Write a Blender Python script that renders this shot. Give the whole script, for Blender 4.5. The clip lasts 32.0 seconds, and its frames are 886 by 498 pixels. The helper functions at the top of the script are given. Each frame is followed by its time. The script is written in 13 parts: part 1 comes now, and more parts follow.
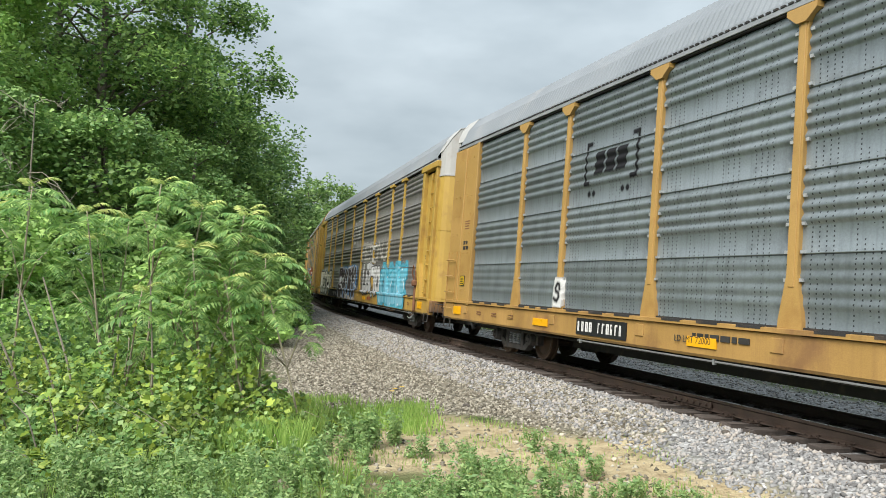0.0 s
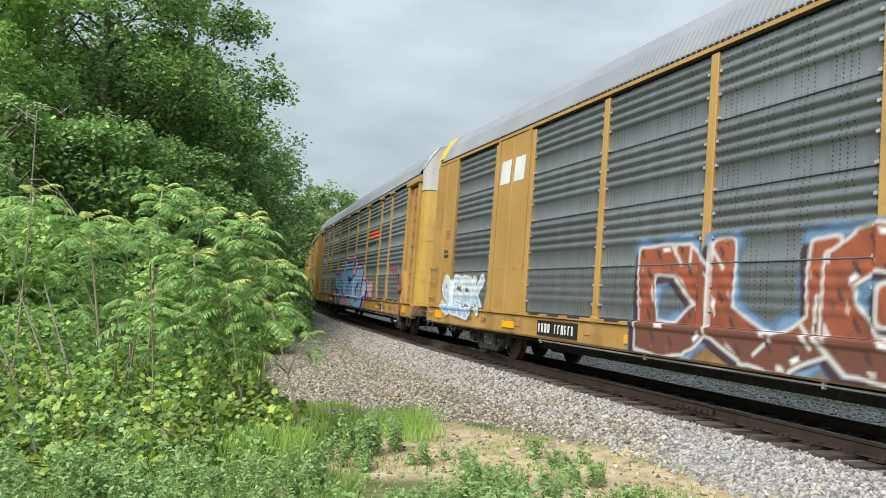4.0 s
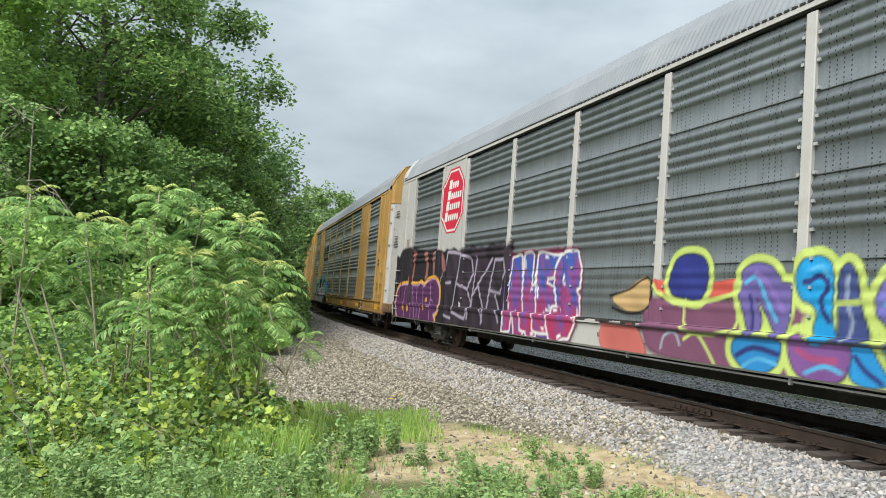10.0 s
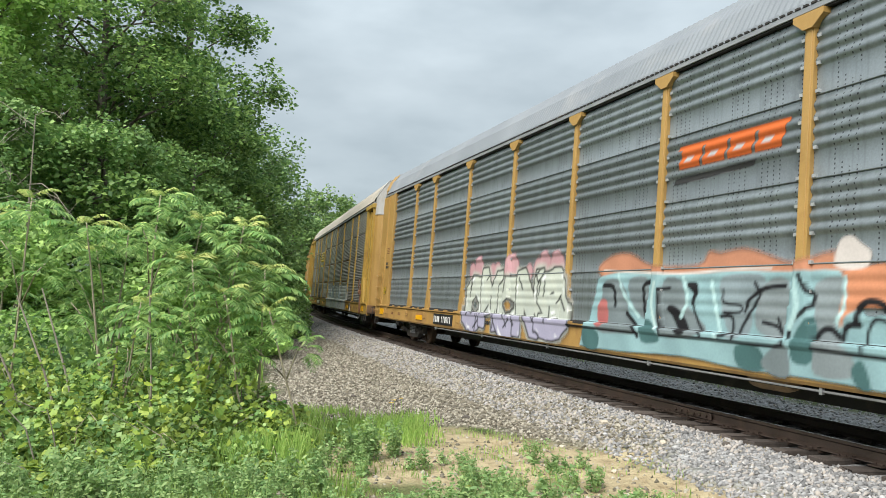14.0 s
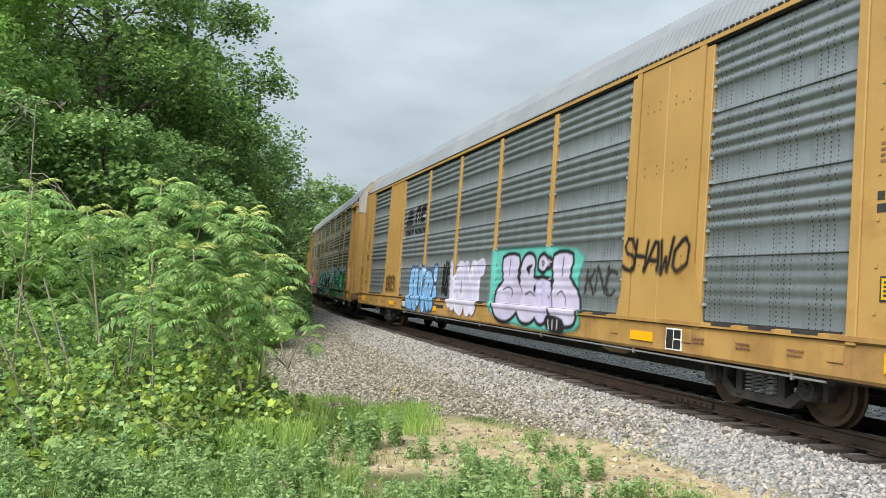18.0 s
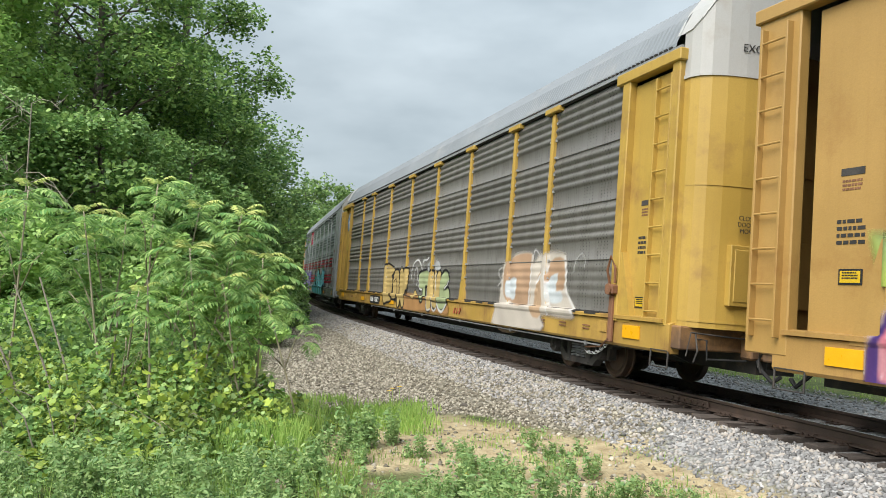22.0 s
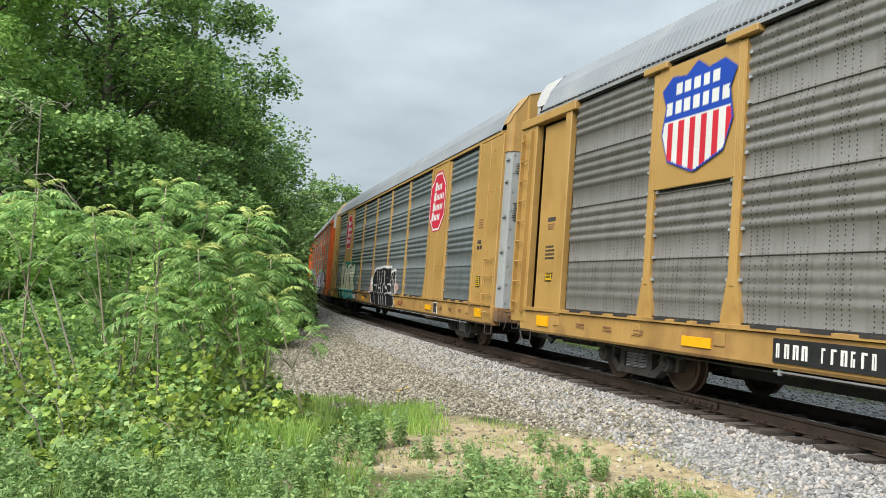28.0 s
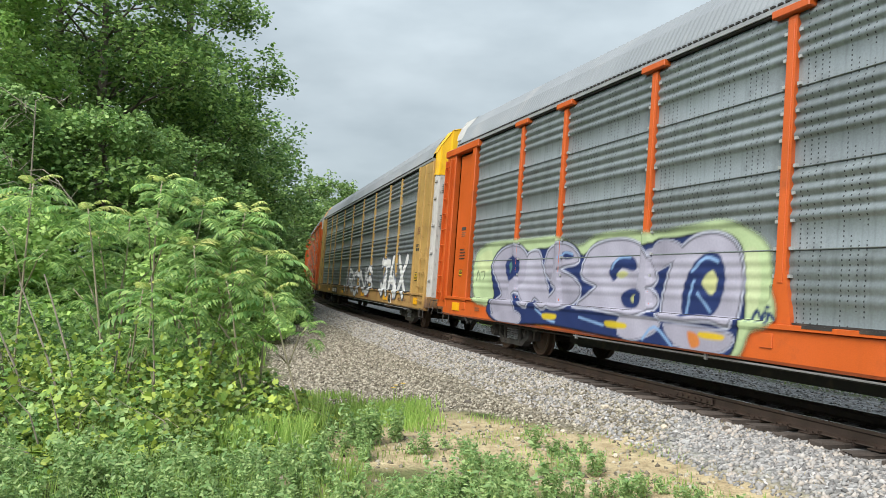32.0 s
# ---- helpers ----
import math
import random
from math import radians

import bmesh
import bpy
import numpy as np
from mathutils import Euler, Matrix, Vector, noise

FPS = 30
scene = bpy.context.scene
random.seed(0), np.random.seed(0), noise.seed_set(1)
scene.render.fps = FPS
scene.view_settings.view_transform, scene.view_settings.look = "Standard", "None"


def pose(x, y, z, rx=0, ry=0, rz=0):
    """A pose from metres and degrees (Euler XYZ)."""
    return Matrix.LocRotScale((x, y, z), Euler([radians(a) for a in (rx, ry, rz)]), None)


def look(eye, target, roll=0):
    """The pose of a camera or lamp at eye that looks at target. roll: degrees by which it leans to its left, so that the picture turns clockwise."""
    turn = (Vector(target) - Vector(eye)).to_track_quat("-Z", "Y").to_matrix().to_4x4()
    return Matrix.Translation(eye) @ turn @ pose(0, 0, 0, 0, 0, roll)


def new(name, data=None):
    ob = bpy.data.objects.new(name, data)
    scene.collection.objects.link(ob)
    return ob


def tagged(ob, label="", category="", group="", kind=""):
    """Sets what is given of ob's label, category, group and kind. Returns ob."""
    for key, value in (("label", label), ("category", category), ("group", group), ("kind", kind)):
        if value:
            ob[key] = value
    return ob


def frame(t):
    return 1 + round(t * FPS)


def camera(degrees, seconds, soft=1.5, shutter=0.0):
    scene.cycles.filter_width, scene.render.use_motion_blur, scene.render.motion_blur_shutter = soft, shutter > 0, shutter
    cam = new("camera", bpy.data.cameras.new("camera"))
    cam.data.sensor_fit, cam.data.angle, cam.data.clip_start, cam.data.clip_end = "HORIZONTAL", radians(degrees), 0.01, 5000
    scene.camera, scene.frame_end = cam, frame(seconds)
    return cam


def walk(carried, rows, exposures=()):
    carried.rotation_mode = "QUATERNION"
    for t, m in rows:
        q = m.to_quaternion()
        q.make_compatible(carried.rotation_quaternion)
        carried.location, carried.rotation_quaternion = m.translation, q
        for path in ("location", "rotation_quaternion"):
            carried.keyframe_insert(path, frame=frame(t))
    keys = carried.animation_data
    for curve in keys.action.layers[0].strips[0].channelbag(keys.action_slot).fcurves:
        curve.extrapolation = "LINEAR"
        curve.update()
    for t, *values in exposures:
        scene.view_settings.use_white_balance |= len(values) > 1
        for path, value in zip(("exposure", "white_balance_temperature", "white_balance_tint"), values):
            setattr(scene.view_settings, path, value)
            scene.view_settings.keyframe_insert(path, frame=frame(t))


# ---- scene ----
# ================= camera =================
cam = camera(59.12, 32.0, soft=0.4, shutter=0.015)
EYE = (0.0, 0.0, 1.681)
# seconds, turn to the left, tilt up, lean (degrees)
SWAY = [(0.0, -0.025, 2.328, 1.165), (0.5, -0.026, 2.414, 1.165), (1.0, -0.033, 2.53, 1.155), (1.5, -0.046, 2.663, 1.143),
        (2.0, -0.054, 2.787, 1.145), (2.5, -0.047, 2.863, 1.155), (3.0, -0.022, 2.873, 1.153), (3.5, 0.013, 2.844, 1.148),
        (5.5, 0.173, 2.625, 1.153), (6.0, 0.167, 2.551, 1.136), (6.5, 0.142, 2.564, 1.134), (7.0, 0.097, 2.694, 1.138),
        (7.5, 0.04, 2.878, 1.137), (8.0, -0.01, 3.014, 1.136), (8.5, -0.042, 3.047, 1.135), (9.0, -0.064, 2.993, 1.128),
        (9.5, -0.089, 2.915, 1.125), (10.0, -0.115, 2.863, 1.125), (10.5, -0.139, 2.873, 1.128), (11.0, -0.157, 2.977, 1.135),
        (11.5, -0.151, 3.173, 1.136), (12.0, -0.116, 3.392, 1.138), (12.5, -0.074, 3.525, 1.145), (13.0, -0.044, 3.507, 1.147),
        (13.5, -0.035, 3.351, 1.153), (14.0, -0.045, 3.146, 1.153), (14.5, -0.066, 2.967, 1.125), (16.5, -0.025, 2.597, 1.104),
        (17.0, -0.01, 2.458, 1.112), (17.5, 0.006, 2.377, 1.117), (18.0, 0.014, 2.372, 1.12), (18.5, 0.008, 2.412, 1.116),
        (19.0, 0.006, 2.436, 1.115), (19.5, 0.005, 2.416, 1.115), (20.0, -0.018, 2.397, 1.109), (20.5, -0.067, 2.415, 1.102),
        (21.0, -0.129, 2.446, 1.103), (21.5, -0.188, 2.427, 1.11), (22.0, -0.218, 2.312, 1.11), (22.5, -0.21, 2.146, 1.106),
        (23.0, -0.171, 2.036, 1.109), (23.5, -0.113, 2.024, 1.116), (24.0, -0.043, 2.058, 1.12), (24.5, 0.042, 2.08, 1.117),
        (25.0, 0.147, 2.099, 1.116), (25.5, 0.261, 2.158, 1.132), (27.5, 0.372, 2.387, 1.102), (28.0, 0.338, 2.367, 1.092),
        (28.5, 0.294, 2.393, 1.082), (29.0, 0.245, 2.42, 1.075), (29.5, 0.201, 2.388, 1.072), (30.0, 0.158, 2.301, 1.073),
        (30.5, 0.116, 2.207, 1.082), (31.0, 0.087, 2.142, 1.086), (31.5, 0.067, 2.103, 1.081), (32.0, 0.047, 2.081, 1.077)]


def aim(turn, tilt, lean):
    a, b = radians(turn), radians(tilt)
    way = Vector((-math.sin(a) * math.cos(b), math.cos(a) * math.cos(b), math.sin(b)))
    return look(EYE, Vector(EYE) + way, lean)


walk(cam, [(t, aim(a, b, c)) for t, a, b, c in SWAY], exposures=((0.0, 0.45), (32.0, 0.45)))

# ================= sky and light =================
world = bpy.data.worlds.new("overcast_sky")
scene.world = world
world.use_nodes = True


def sky_nodes():
    nt = world.node_tree
    nt.nodes.clear()
    n, l = nt.nodes.new, nt.links.new
    out, bg = n("ShaderNodeOutputWorld"), n("ShaderNodeBackground")
    sky = n("ShaderNodeTexSky")
    sky.sky_type, sky.sun_disc = "NISHITA", False
    sky.sun_elevation, sky.sun_rotation = radians(58), radians(215)
    sky.air_density, sky.dust_density = 1.0, 3.0
    co = n("ShaderNodeTexCoord")
    mp = n("ShaderNodeMapping")
    mp.inputs["Scale"].default_value = (1.0, 1.0, 2.6)
    l(co.outputs["Generated"], mp.inputs["Vector"])
    n1, n2 = n("ShaderNodeTexNoise"), n("ShaderNodeTexNoise")
    n1.inputs["Scale"].default_value, n1.inputs["Detail"].default_value, n1.inputs["Roughness"].default_value = 2.3, 5.0, 0.5
    n2.inputs["Scale"].default_value, n2.inputs["Detail"].default_value = 6.0, 4.0
    l(mp.outputs[0], n1.inputs["Vector"]), l(mp.outputs[0], n2.inputs["Vector"])
    ad = n("ShaderNodeMath")
    ad.operation = "MULTIPLY_ADD"
    ad.inputs[1].default_value = 0.35
    l(n2.outputs["Fac"], ad.inputs[0]), l(n1.outputs["Fac"], ad.inputs[2])
    ramp = n("ShaderNodeValToRGB")
    r = ramp.color_ramp
    r.elements[0].position, r.elements[0].color = 0.52, (3.7, 4.45, 4.9, 1)
    r.elements[1].position, r.elements[1].color = 0.86, (6.2, 7.1, 7.6, 1)
    l(ad.outputs[0], ramp.inputs["Fac"])
    mix = n("ShaderNodeMix")
    mix.data_type = "RGBA"
    mix.inputs["Factor"].default_value = 0.88
    l(sky.outputs[0], mix.inputs["A"]), l(ramp.outputs[0], mix.inputs["B"])
    # an overcast sky grows brighter towards the zenith
    sp, rise, lift = n("ShaderNodeSeparateXYZ"), n("ShaderNodeMath"), n("ShaderNodeMix")
    l(co.outputs["Generated"], sp.inputs[0])
    rise.operation, rise.use_clamp = "MULTIPLY_ADD", False
    rise.inputs[1].default_value, rise.inputs[2].default_value = 1.25, 0.58
    l(sp.outputs[2], rise.inputs[0])
    low = n("ShaderNodeMath")
    low.operation = "MAXIMUM"
    low.inputs[1].default_value = 0.9
    l(rise.outputs[0], low.inputs[0])
    cb = n("ShaderNodeCombineColor")
    for i in range(3):
        l(low.outputs[0], cb.inputs[i])
    lift.data_type, lift.blend_type = "RGBA", "MULTIPLY"
    lift.inputs["Factor"].default_value = 1.0
    l(mix.outputs["Result"], lift.inputs["A"]), l(cb.outputs[0], lift.inputs["B"])
    l(lift.outputs["Result"], bg.inputs["Color"])
    bg.inputs["Strength"].default_value = 0.092
    l(bg.outputs[0], out.inputs["Surface"])


sky_nodes()
sun_data = bpy.data.lights.new("sun", "SUN")
sun_data.energy, sun_data.angle, sun_data.color = 4.4, radians(45), (1.0, 0.97, 0.92)
sun = new("sun", sun_data)
sun.matrix_world = look((-10.5, -13, 20), (0, 0, 0))

# ================= materials =================


def material(name, base, rough=0.6, metal=0.0, spread=0.15, size=6.0, fine=60.0, bump=0.15, dirt=None, dirt_size=2.0, dirt_at=0.6,
             per_piece=0.0, streaks=0.0, gloss=0.5, emit=0.0, attribute=""):
    """A paint, metal, wood or earth surface: two scales of grain, patches of dirt, streaks that run down."""
    base = tuple(0.82 * c for c in base)
    dirt = tuple(0.82 * c for c in dirt) if dirt else None
    m = bpy.data.materials.new(name)
    m.use_nodes = True
    nt = m.node_tree
    n, l = nt.nodes.new, nt.links.new
    b = nt.nodes["Principled BSDF"]
    b.inputs["Metallic"].default_value = metal
    b.inputs["Specular IOR Level"].default_value = gloss
    co = n("ShaderNodeTexCoord")
    big, small = n("ShaderNodeTexNoise"), n("ShaderNodeTexNoise")
    big.inputs["Scale"].default_value, big.inputs["Detail"].default_value = size, 4
    small.inputs["Scale"].default_value, small.inputs["Detail"].default_value = fine, 3
    l(co.outputs["Object"], big.inputs["Vector"]), l(co.outputs["Object"], small.inputs["Vector"])

    def mixed(kind, fac, a, c):
        k = n("ShaderNodeMix")
        k.data_type, k.blend_type = "RGBA", kind
        for sock, v in ((k.inputs["Factor"], fac), (k.inputs["A"], a), (k.inputs["B"], c)):
            if isinstance(v, (int, float, tuple)):
                sock.default_value = v
            else:
                l(v, sock)
        return k.outputs["Result"]

    def ranged(v, a0, a1, b0, b1):
        k = n("ShaderNodeMapRange")
        for i, q in enumerate((a0, a1, b0, b1), 1):
            k.inputs[i].default_value = q
        l(v, k.inputs[0])
        return k.outputs[0]

    if attribute:
        at = n("ShaderNodeAttribute")
        at.attribute_name = attribute
        col = at.outputs["Color"]
        l(at.outputs["Alpha"], b.inputs["Alpha"])
    else:
        col = (*base, 1)
    tone = ranged(big.outputs["Fac"], 0.3, 0.7, 1 - spread, 1 + spread)
    tone2 = ranged(small.outputs["Fac"], 0.3, 0.7, 1 - spread * 0.6, 1 + spread * 0.6)
    mu = n("ShaderNodeMath")
    mu.operation = "MULTIPLY"
    l(tone, mu.inputs[0]), l(tone2, mu.inputs[1])
    last = mu.outputs[0]
    if per_piece:
        oi = n("ShaderNodeObjectInfo")
        pr = ranged(oi.outputs["Random"], 0, 1, 1 - per_piece, 1 + per_piece)
        m2 = n("ShaderNodeMath")
        m2.operation = "MULTIPLY"
        l(last, m2.inputs[0]), l(pr, m2.inputs[1])
        last = m2.outputs[0]
    cb = n("ShaderNodeCombineColor")
    for i in range(3):
        l(last, cb.inputs[i])
    col = mixed("MULTIPLY", 1.0, col, cb.outputs[0])
    if dirt:
        dn = n("ShaderNodeTexNoise")
        dn.inputs["Scale"].default_value, dn.inputs["Detail"].default_value, dn.inputs["Roughness"].default_value = dirt_size, 6, 0.65
        l(co.outputs["Object"], dn.inputs["Vector"])
        col = mixed("MIX", ranged(dn.outputs["Fac"], dirt_at - 0.08, dirt_at + 0.12, 0.0, 0.75), col, (*dirt, 1))
        if streaks:
            mp = n("ShaderNodeMapping")
            mp.inputs["Scale"].default_value = (9, 9, 0.35)
            l(co.outputs["Object"], mp.inputs["Vector"])
            sn = n("ShaderNodeTexNoise")
            sn.inputs["Scale"].default_value, sn.inputs["Detail"].default_value = 1.6, 5
            l(mp.outputs[0], sn.inputs["Vector"])
            col = mixed("MIX", ranged(sn.outputs["Fac"], 0.5, 0.75, 0.0, streaks), col, (*dirt, 1))
    if isinstance(col, tuple):
        b.inputs["Base Color"].default_value = col
    else:
        l(col, b.inputs["Base Color"])
    l(ranged(big.outputs["Fac"], 0.3, 0.7, max(0.05, rough - 0.1), min(1, rough + 0.1)), b.inputs["Roughness"])
    if bump:
        bp = n("ShaderNodeBump")
        bp.inputs["Strength"].default_value, bp.inputs["Distance"].default_value = bump, 0.01
        l(small.outputs["Fac"], bp.inputs["Height"]), l(bp.outputs[0], b.inputs["Normal"])
    return m


def leafy(name, base, alt, rough=0.5, through_light=0.35):
    """A leaf surface, each leaf a little different, with light coming through."""
    m = bpy.data.materials.new(name)
    m.use_nodes = True
    nt = m.node_tree
    n, l = nt.nodes.new, nt.links.new
    b = nt.nodes["Principled BSDF"]
    ge = n("ShaderNodeNewGeometry")
    ra = n("ShaderNodeValToRGB")
    e = ra.color_ramp.elements
    e[0].position, e[0].color = 0.0, (*base, 1)
    e[1].position, e[1].color = 1.0, (*alt, 1)
    k = ra.color_ramp.elements.new(0.6)
    k.color = (*[0.55 * p + 0.45 * q for p, q in zip(base, alt)], 1)
    l(ge.outputs["Random Per Island"], ra.inputs["Fac"])
    no = n("ShaderNodeTexNoise")
    no.inputs["Scale"].default_value = 0.6
    co = n("ShaderNodeTexCoord")
    l(co.outputs["Object"], no.inputs["Vector"])
    mr = n("ShaderNodeMapRange")
    for i, q in enumerate((0.3, 0.7, 0.75, 1.25), 1):
        mr.inputs[i].default_value = q
    l(no.outputs["Fac"], mr.inputs[0])
    cb = n("ShaderNodeCombineColor")
    for i in range(3):
        l(mr.outputs[0], cb.inputs[i])
    mx = n("ShaderNodeMix")
    mx.data_type, mx.blend_type = "RGBA", "MULTIPLY"
    mx.inputs["Factor"].default_value = 1
    l(ra.outputs[0], mx.inputs["A"]), l(cb.outputs[0], mx.inputs["B"])
    l(mx.outputs["Result"], b.inputs["Base Color"])
    b.inputs["Roughness"].default_value = rough
    b.inputs["Specular IOR Level"].default_value = 0.35
    tr, ms = n("ShaderNodeBsdfTranslucent"), n("ShaderNodeMixShader")
    l(mx.outputs["Result"], tr.inputs["Color"])
    ms.inputs[0].default_value = through_light
    out = nt.nodes["Material Output"]
    l(b.outputs[0], ms.inputs[1]), l(tr.outputs[0], ms.inputs[2]), l(ms.outputs[0], out.inputs["Surface"])
    return m


def screen_material(name, base, dirt, metal=0.45):
    """Galvanised side screen: rows of small punched holes, weathering that runs down."""
    m = material(name, base, rough=0.5, metal=metal, gloss=0.3, spread=0.14, size=1.1, fine=35, bump=0.1, dirt=dirt, dirt_size=1.2, dirt_at=0.56,
                 per_piece=0.13, streaks=0.35)
    nt = m.node_tree
    n, l = nt.nodes.new, nt.links.new
    b = nt.nodes["Principled BSDF"]
    src = b.inputs["Base Color"].links[0].from_socket
    co, sp = n("ShaderNodeTexCoord"), n("ShaderNodeSeparateXYZ")
    l(co.outputs["Object"], sp.inputs[0])

    def math_(op, a, c=None, d=None):
        k = n("ShaderNodeMath")
        k.operation = op
        for i, v in enumerate((a, c, d)):
            if v is None:
                continue
            if isinstance(v, (int, float)):
                k.inputs[i].default_value = v
            else:
                l(v, k.inputs[i])
        return k.outputs[0]
    # columns of holes in threes, set apart along the sheet
    px = math_("ABSOLUTE", math_("SUBTRACT", math_("FRACT", math_("DIVIDE", sp.outputs[0], 0.105)), 0.5))
    pz = math_("ABSOLUTE", math_("SUBTRACT", math_("FRACT", math_("DIVIDE", sp.outputs[2], 0.056)), 0.5))
    dot = math_("MULTIPLY", math_("LESS_THAN", px, 0.09), math_("LESS_THAN", pz, 0.2))
    band = math_("GREATER_THAN", math_("FRACT", math_("MULTIPLY_ADD", sp.outputs[0], 1.587, 0.31)), 0.36)
    vn = n("ShaderNodeTexNoise")
    vn.inputs["Scale"].default_value = 2.2
    l(co.outputs["Object"], vn.inputs["Vector"])
    some = math_("GREATER_THAN", vn.outputs["Fac"], 0.41)
    hole = math_("MULTIPLY", math_("MULTIPLY", dot, band), some)
    mx = n("ShaderNodeMix")
    mx.data_type = "RGBA"
    l(math_("MULTIPLY", hole, 0.85), mx.inputs["Factor"])
    l(src, mx.inputs["A"])
    mx.inputs["B"].default_value = (0.012, 0.012, 0.013, 1)
    l(mx.outputs["Result"], b.inputs["Base Color"])
    return m


M = {}
RUST = (0.14, 0.055, 0.025)
M["yellow"] = material("yellow_paint", (0.435, 0.262, 0.078), 0.5, spread=0.09, size=0.8, dirt=(0.30, 0.15, 0.04), dirt_size=1.3, dirt_at=0.62, streaks=0.14)
M["lemon"] = material("weathered_yellow_paint", (0.49, 0.315, 0.062), 0.52, spread=0.1, size=0.8, dirt=(0.28, 0.15, 0.05), dirt_size=1.5, dirt_at=0.6, streaks=0.16)
M["tan"] = material("tan_yellow_paint", (0.44, 0.275, 0.085), 0.52, spread=0.1, size=0.8, dirt=(0.25, 0.14, 0.06), dirt_size=1.5, dirt_at=0.6, streaks=0.18)
M["orange"] = material("orange_paint", (0.55, 0.10, 0.014), 0.45, spread=0.1, size=0.8, dirt=(0.25, 0.06, 0.02), dirt_size=1.5, dirt_at=0.64, streaks=0.11)
M["silver"] = material("grey_paint", (0.33, 0.35, 0.35), 0.45, spread=0.08, size=0.8, dirt=(0.25, 0.22, 0.19), dirt_size=1.5, dirt_at=0.62, streaks=0.14)
M["white"] = material("white_paint", (0.47, 0.46, 0.44), 0.45, spread=0.07, size=0.8, dirt=(0.36, 0.32, 0.27), dirt_size=1.6, dirt_at=0.62, streaks=0.16)
M["hood_yellow"] = material("bright_yellow_paint", (0.80, 0.46, 0.01), 0.42, spread=0.06, size=1.0, dirt=(0.4, 0.2, 0.02), dirt_size=1.3, dirt_at=0.66, streaks=0.09)
for k, c in (("yellow", (0.41, 0.24, 0.07)), ("lemon", (0.45, 0.28, 0.06)), ("tan", (0.40, 0.24, 0.08))):
    M[k + "_sill"] = material("dirty_" + k + "_sill_paint", c, 0.6, spread=0.13, size=1.4, dirt=(0.19, 0.09, 0.04), dirt_size=1.1, dirt_at=0.585, streaks=0.3)
M["screen_grey"] = screen_material("galvanised_screen", (0.271, 0.306, 0.318), (0.124, 0.137, 0.144), 0.6)
M["screen_brown"] = screen_material("weathered_screen", (0.235, 0.224, 0.207), (0.109, 0.092, 0.078), 0.4)
M["screen_dark"] = screen_material("dull_dark_screen", (0.207, 0.230, 0.239), (0.106, 0.115, 0.120), 0.55)
M["screen_pale"] = screen_material("pale_weathered_screen", (0.304, 0.294, 0.270), (0.174, 0.154, 0.126), 0.25)
M["roof"] = material("galvanised_roof", (0.235, 0.255, 0.275), 0.6, metal=0.1, spread=0.1, size=0.7, dirt=(0.33, 0.33, 0.33), dirt_size=1.0, dirt_at=0.6)
M["roof_cream"] = material("dusty_cream_roof", (0.46, 0.42, 0.35), 0.7, spread=0.1, size=0.7, dirt=(0.30, 0.17, 0.10), dirt_size=1.4, dirt_at=0.66, streaks=0.3)
M["chord"] = material("galvanised_chord", (0.36, 0.37, 0.38), 0.5, metal=0.4, spread=0.12, size=2)
M["clip"] = material("galvanised_steel_and_highlight", (0.45, 0.46, 0.46), 0.4, metal=0.3, spread=0.1)
M["steel_dark"] = material("sooty_steel_and_gap_shade", (0.028, 0.026, 0.025), 0.75, metal=0.1, spread=0.3, size=3, dirt=(0.10, 0.07, 0.05), dirt_size=4)
M["truck"] = material("cast_steel_truck", (0.055, 0.05, 0.046), 0.75, metal=0.1, spread=0.3, size=5, dirt=(0.14, 0.10, 0.075), dirt_size=4)
M["wheel"] = material("worn_wheel_steel", (0.13, 0.085, 0.06), 0.55, metal=0.5, spread=0.25, size=5, dirt=RUST, dirt_size=5)
M["tread"] = material("bright_wheel_tread", (0.55, 0.53, 0.5), 0.25, metal=0.9, spread=0.08)
M["rail"] = material("rusty_rail_steel", (0.068, 0.046, 0.035), 0.65, metal=0.25, spread=0.25, size=3, dirt=(0.13, 0.08, 0.055), dirt_size=2)
M["railhead"] = material("polished_railhead", (0.36, 0.32, 0.29), 0.3, metal=0.85, spread=0.15, size=3, dirt=(0.1, 0.07, 0.05), dirt_size=2)
M["tie"] = material("weathered_tie_wood", (0.078, 0.062, 0.052), 0.9, spread=0.3, size=5, fine=50, bump=0.5, dirt=(0.17, 0.14, 0.115), dirt_size=3, per_piece=0.3)
M["black"] = material("black_paint", (0.016, 0.016, 0.018), 0.5, spread=0.2)
M["ink"] = material("dark_stencil_paint", (0.03, 0.028, 0.026), 0.6, spread=0.2)
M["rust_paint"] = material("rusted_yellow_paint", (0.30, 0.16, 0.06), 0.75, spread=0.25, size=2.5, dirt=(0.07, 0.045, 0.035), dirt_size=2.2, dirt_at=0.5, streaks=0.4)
M["red_mark"] = material("red_brown_stencil", (0.42, 0.10, 0.05), 0.6, spread=0.2)
M["tan_box"] = material("dusty_tan_casing", (0.34, 0.23, 0.13), 0.8, spread=0.25, size=3, dirt=(0.12, 0.08, 0.06))
M["brake"] = material("rusty_brake_gear", (0.22, 0.10, 0.05), 0.8, spread=0.3, size=4, dirt=(0.08, 0.05, 0.04))
M["letter"] = material("white_stencil_paint", (0.78, 0.77, 0.74), 0.5, spread=0.08)
M["reflector"] = material("yellow_reflector_tape", (0.85, 0.42, 0.01), 0.35, spread=0.05)
M["placard"] = material("yellow_placard", (0.66, 0.42, 0.015), 0.4, spread=0.06)
M["gold"] = material("gold_sign_paint", (0.78, 0.50, 0.015), 0.45, spread=0.1)
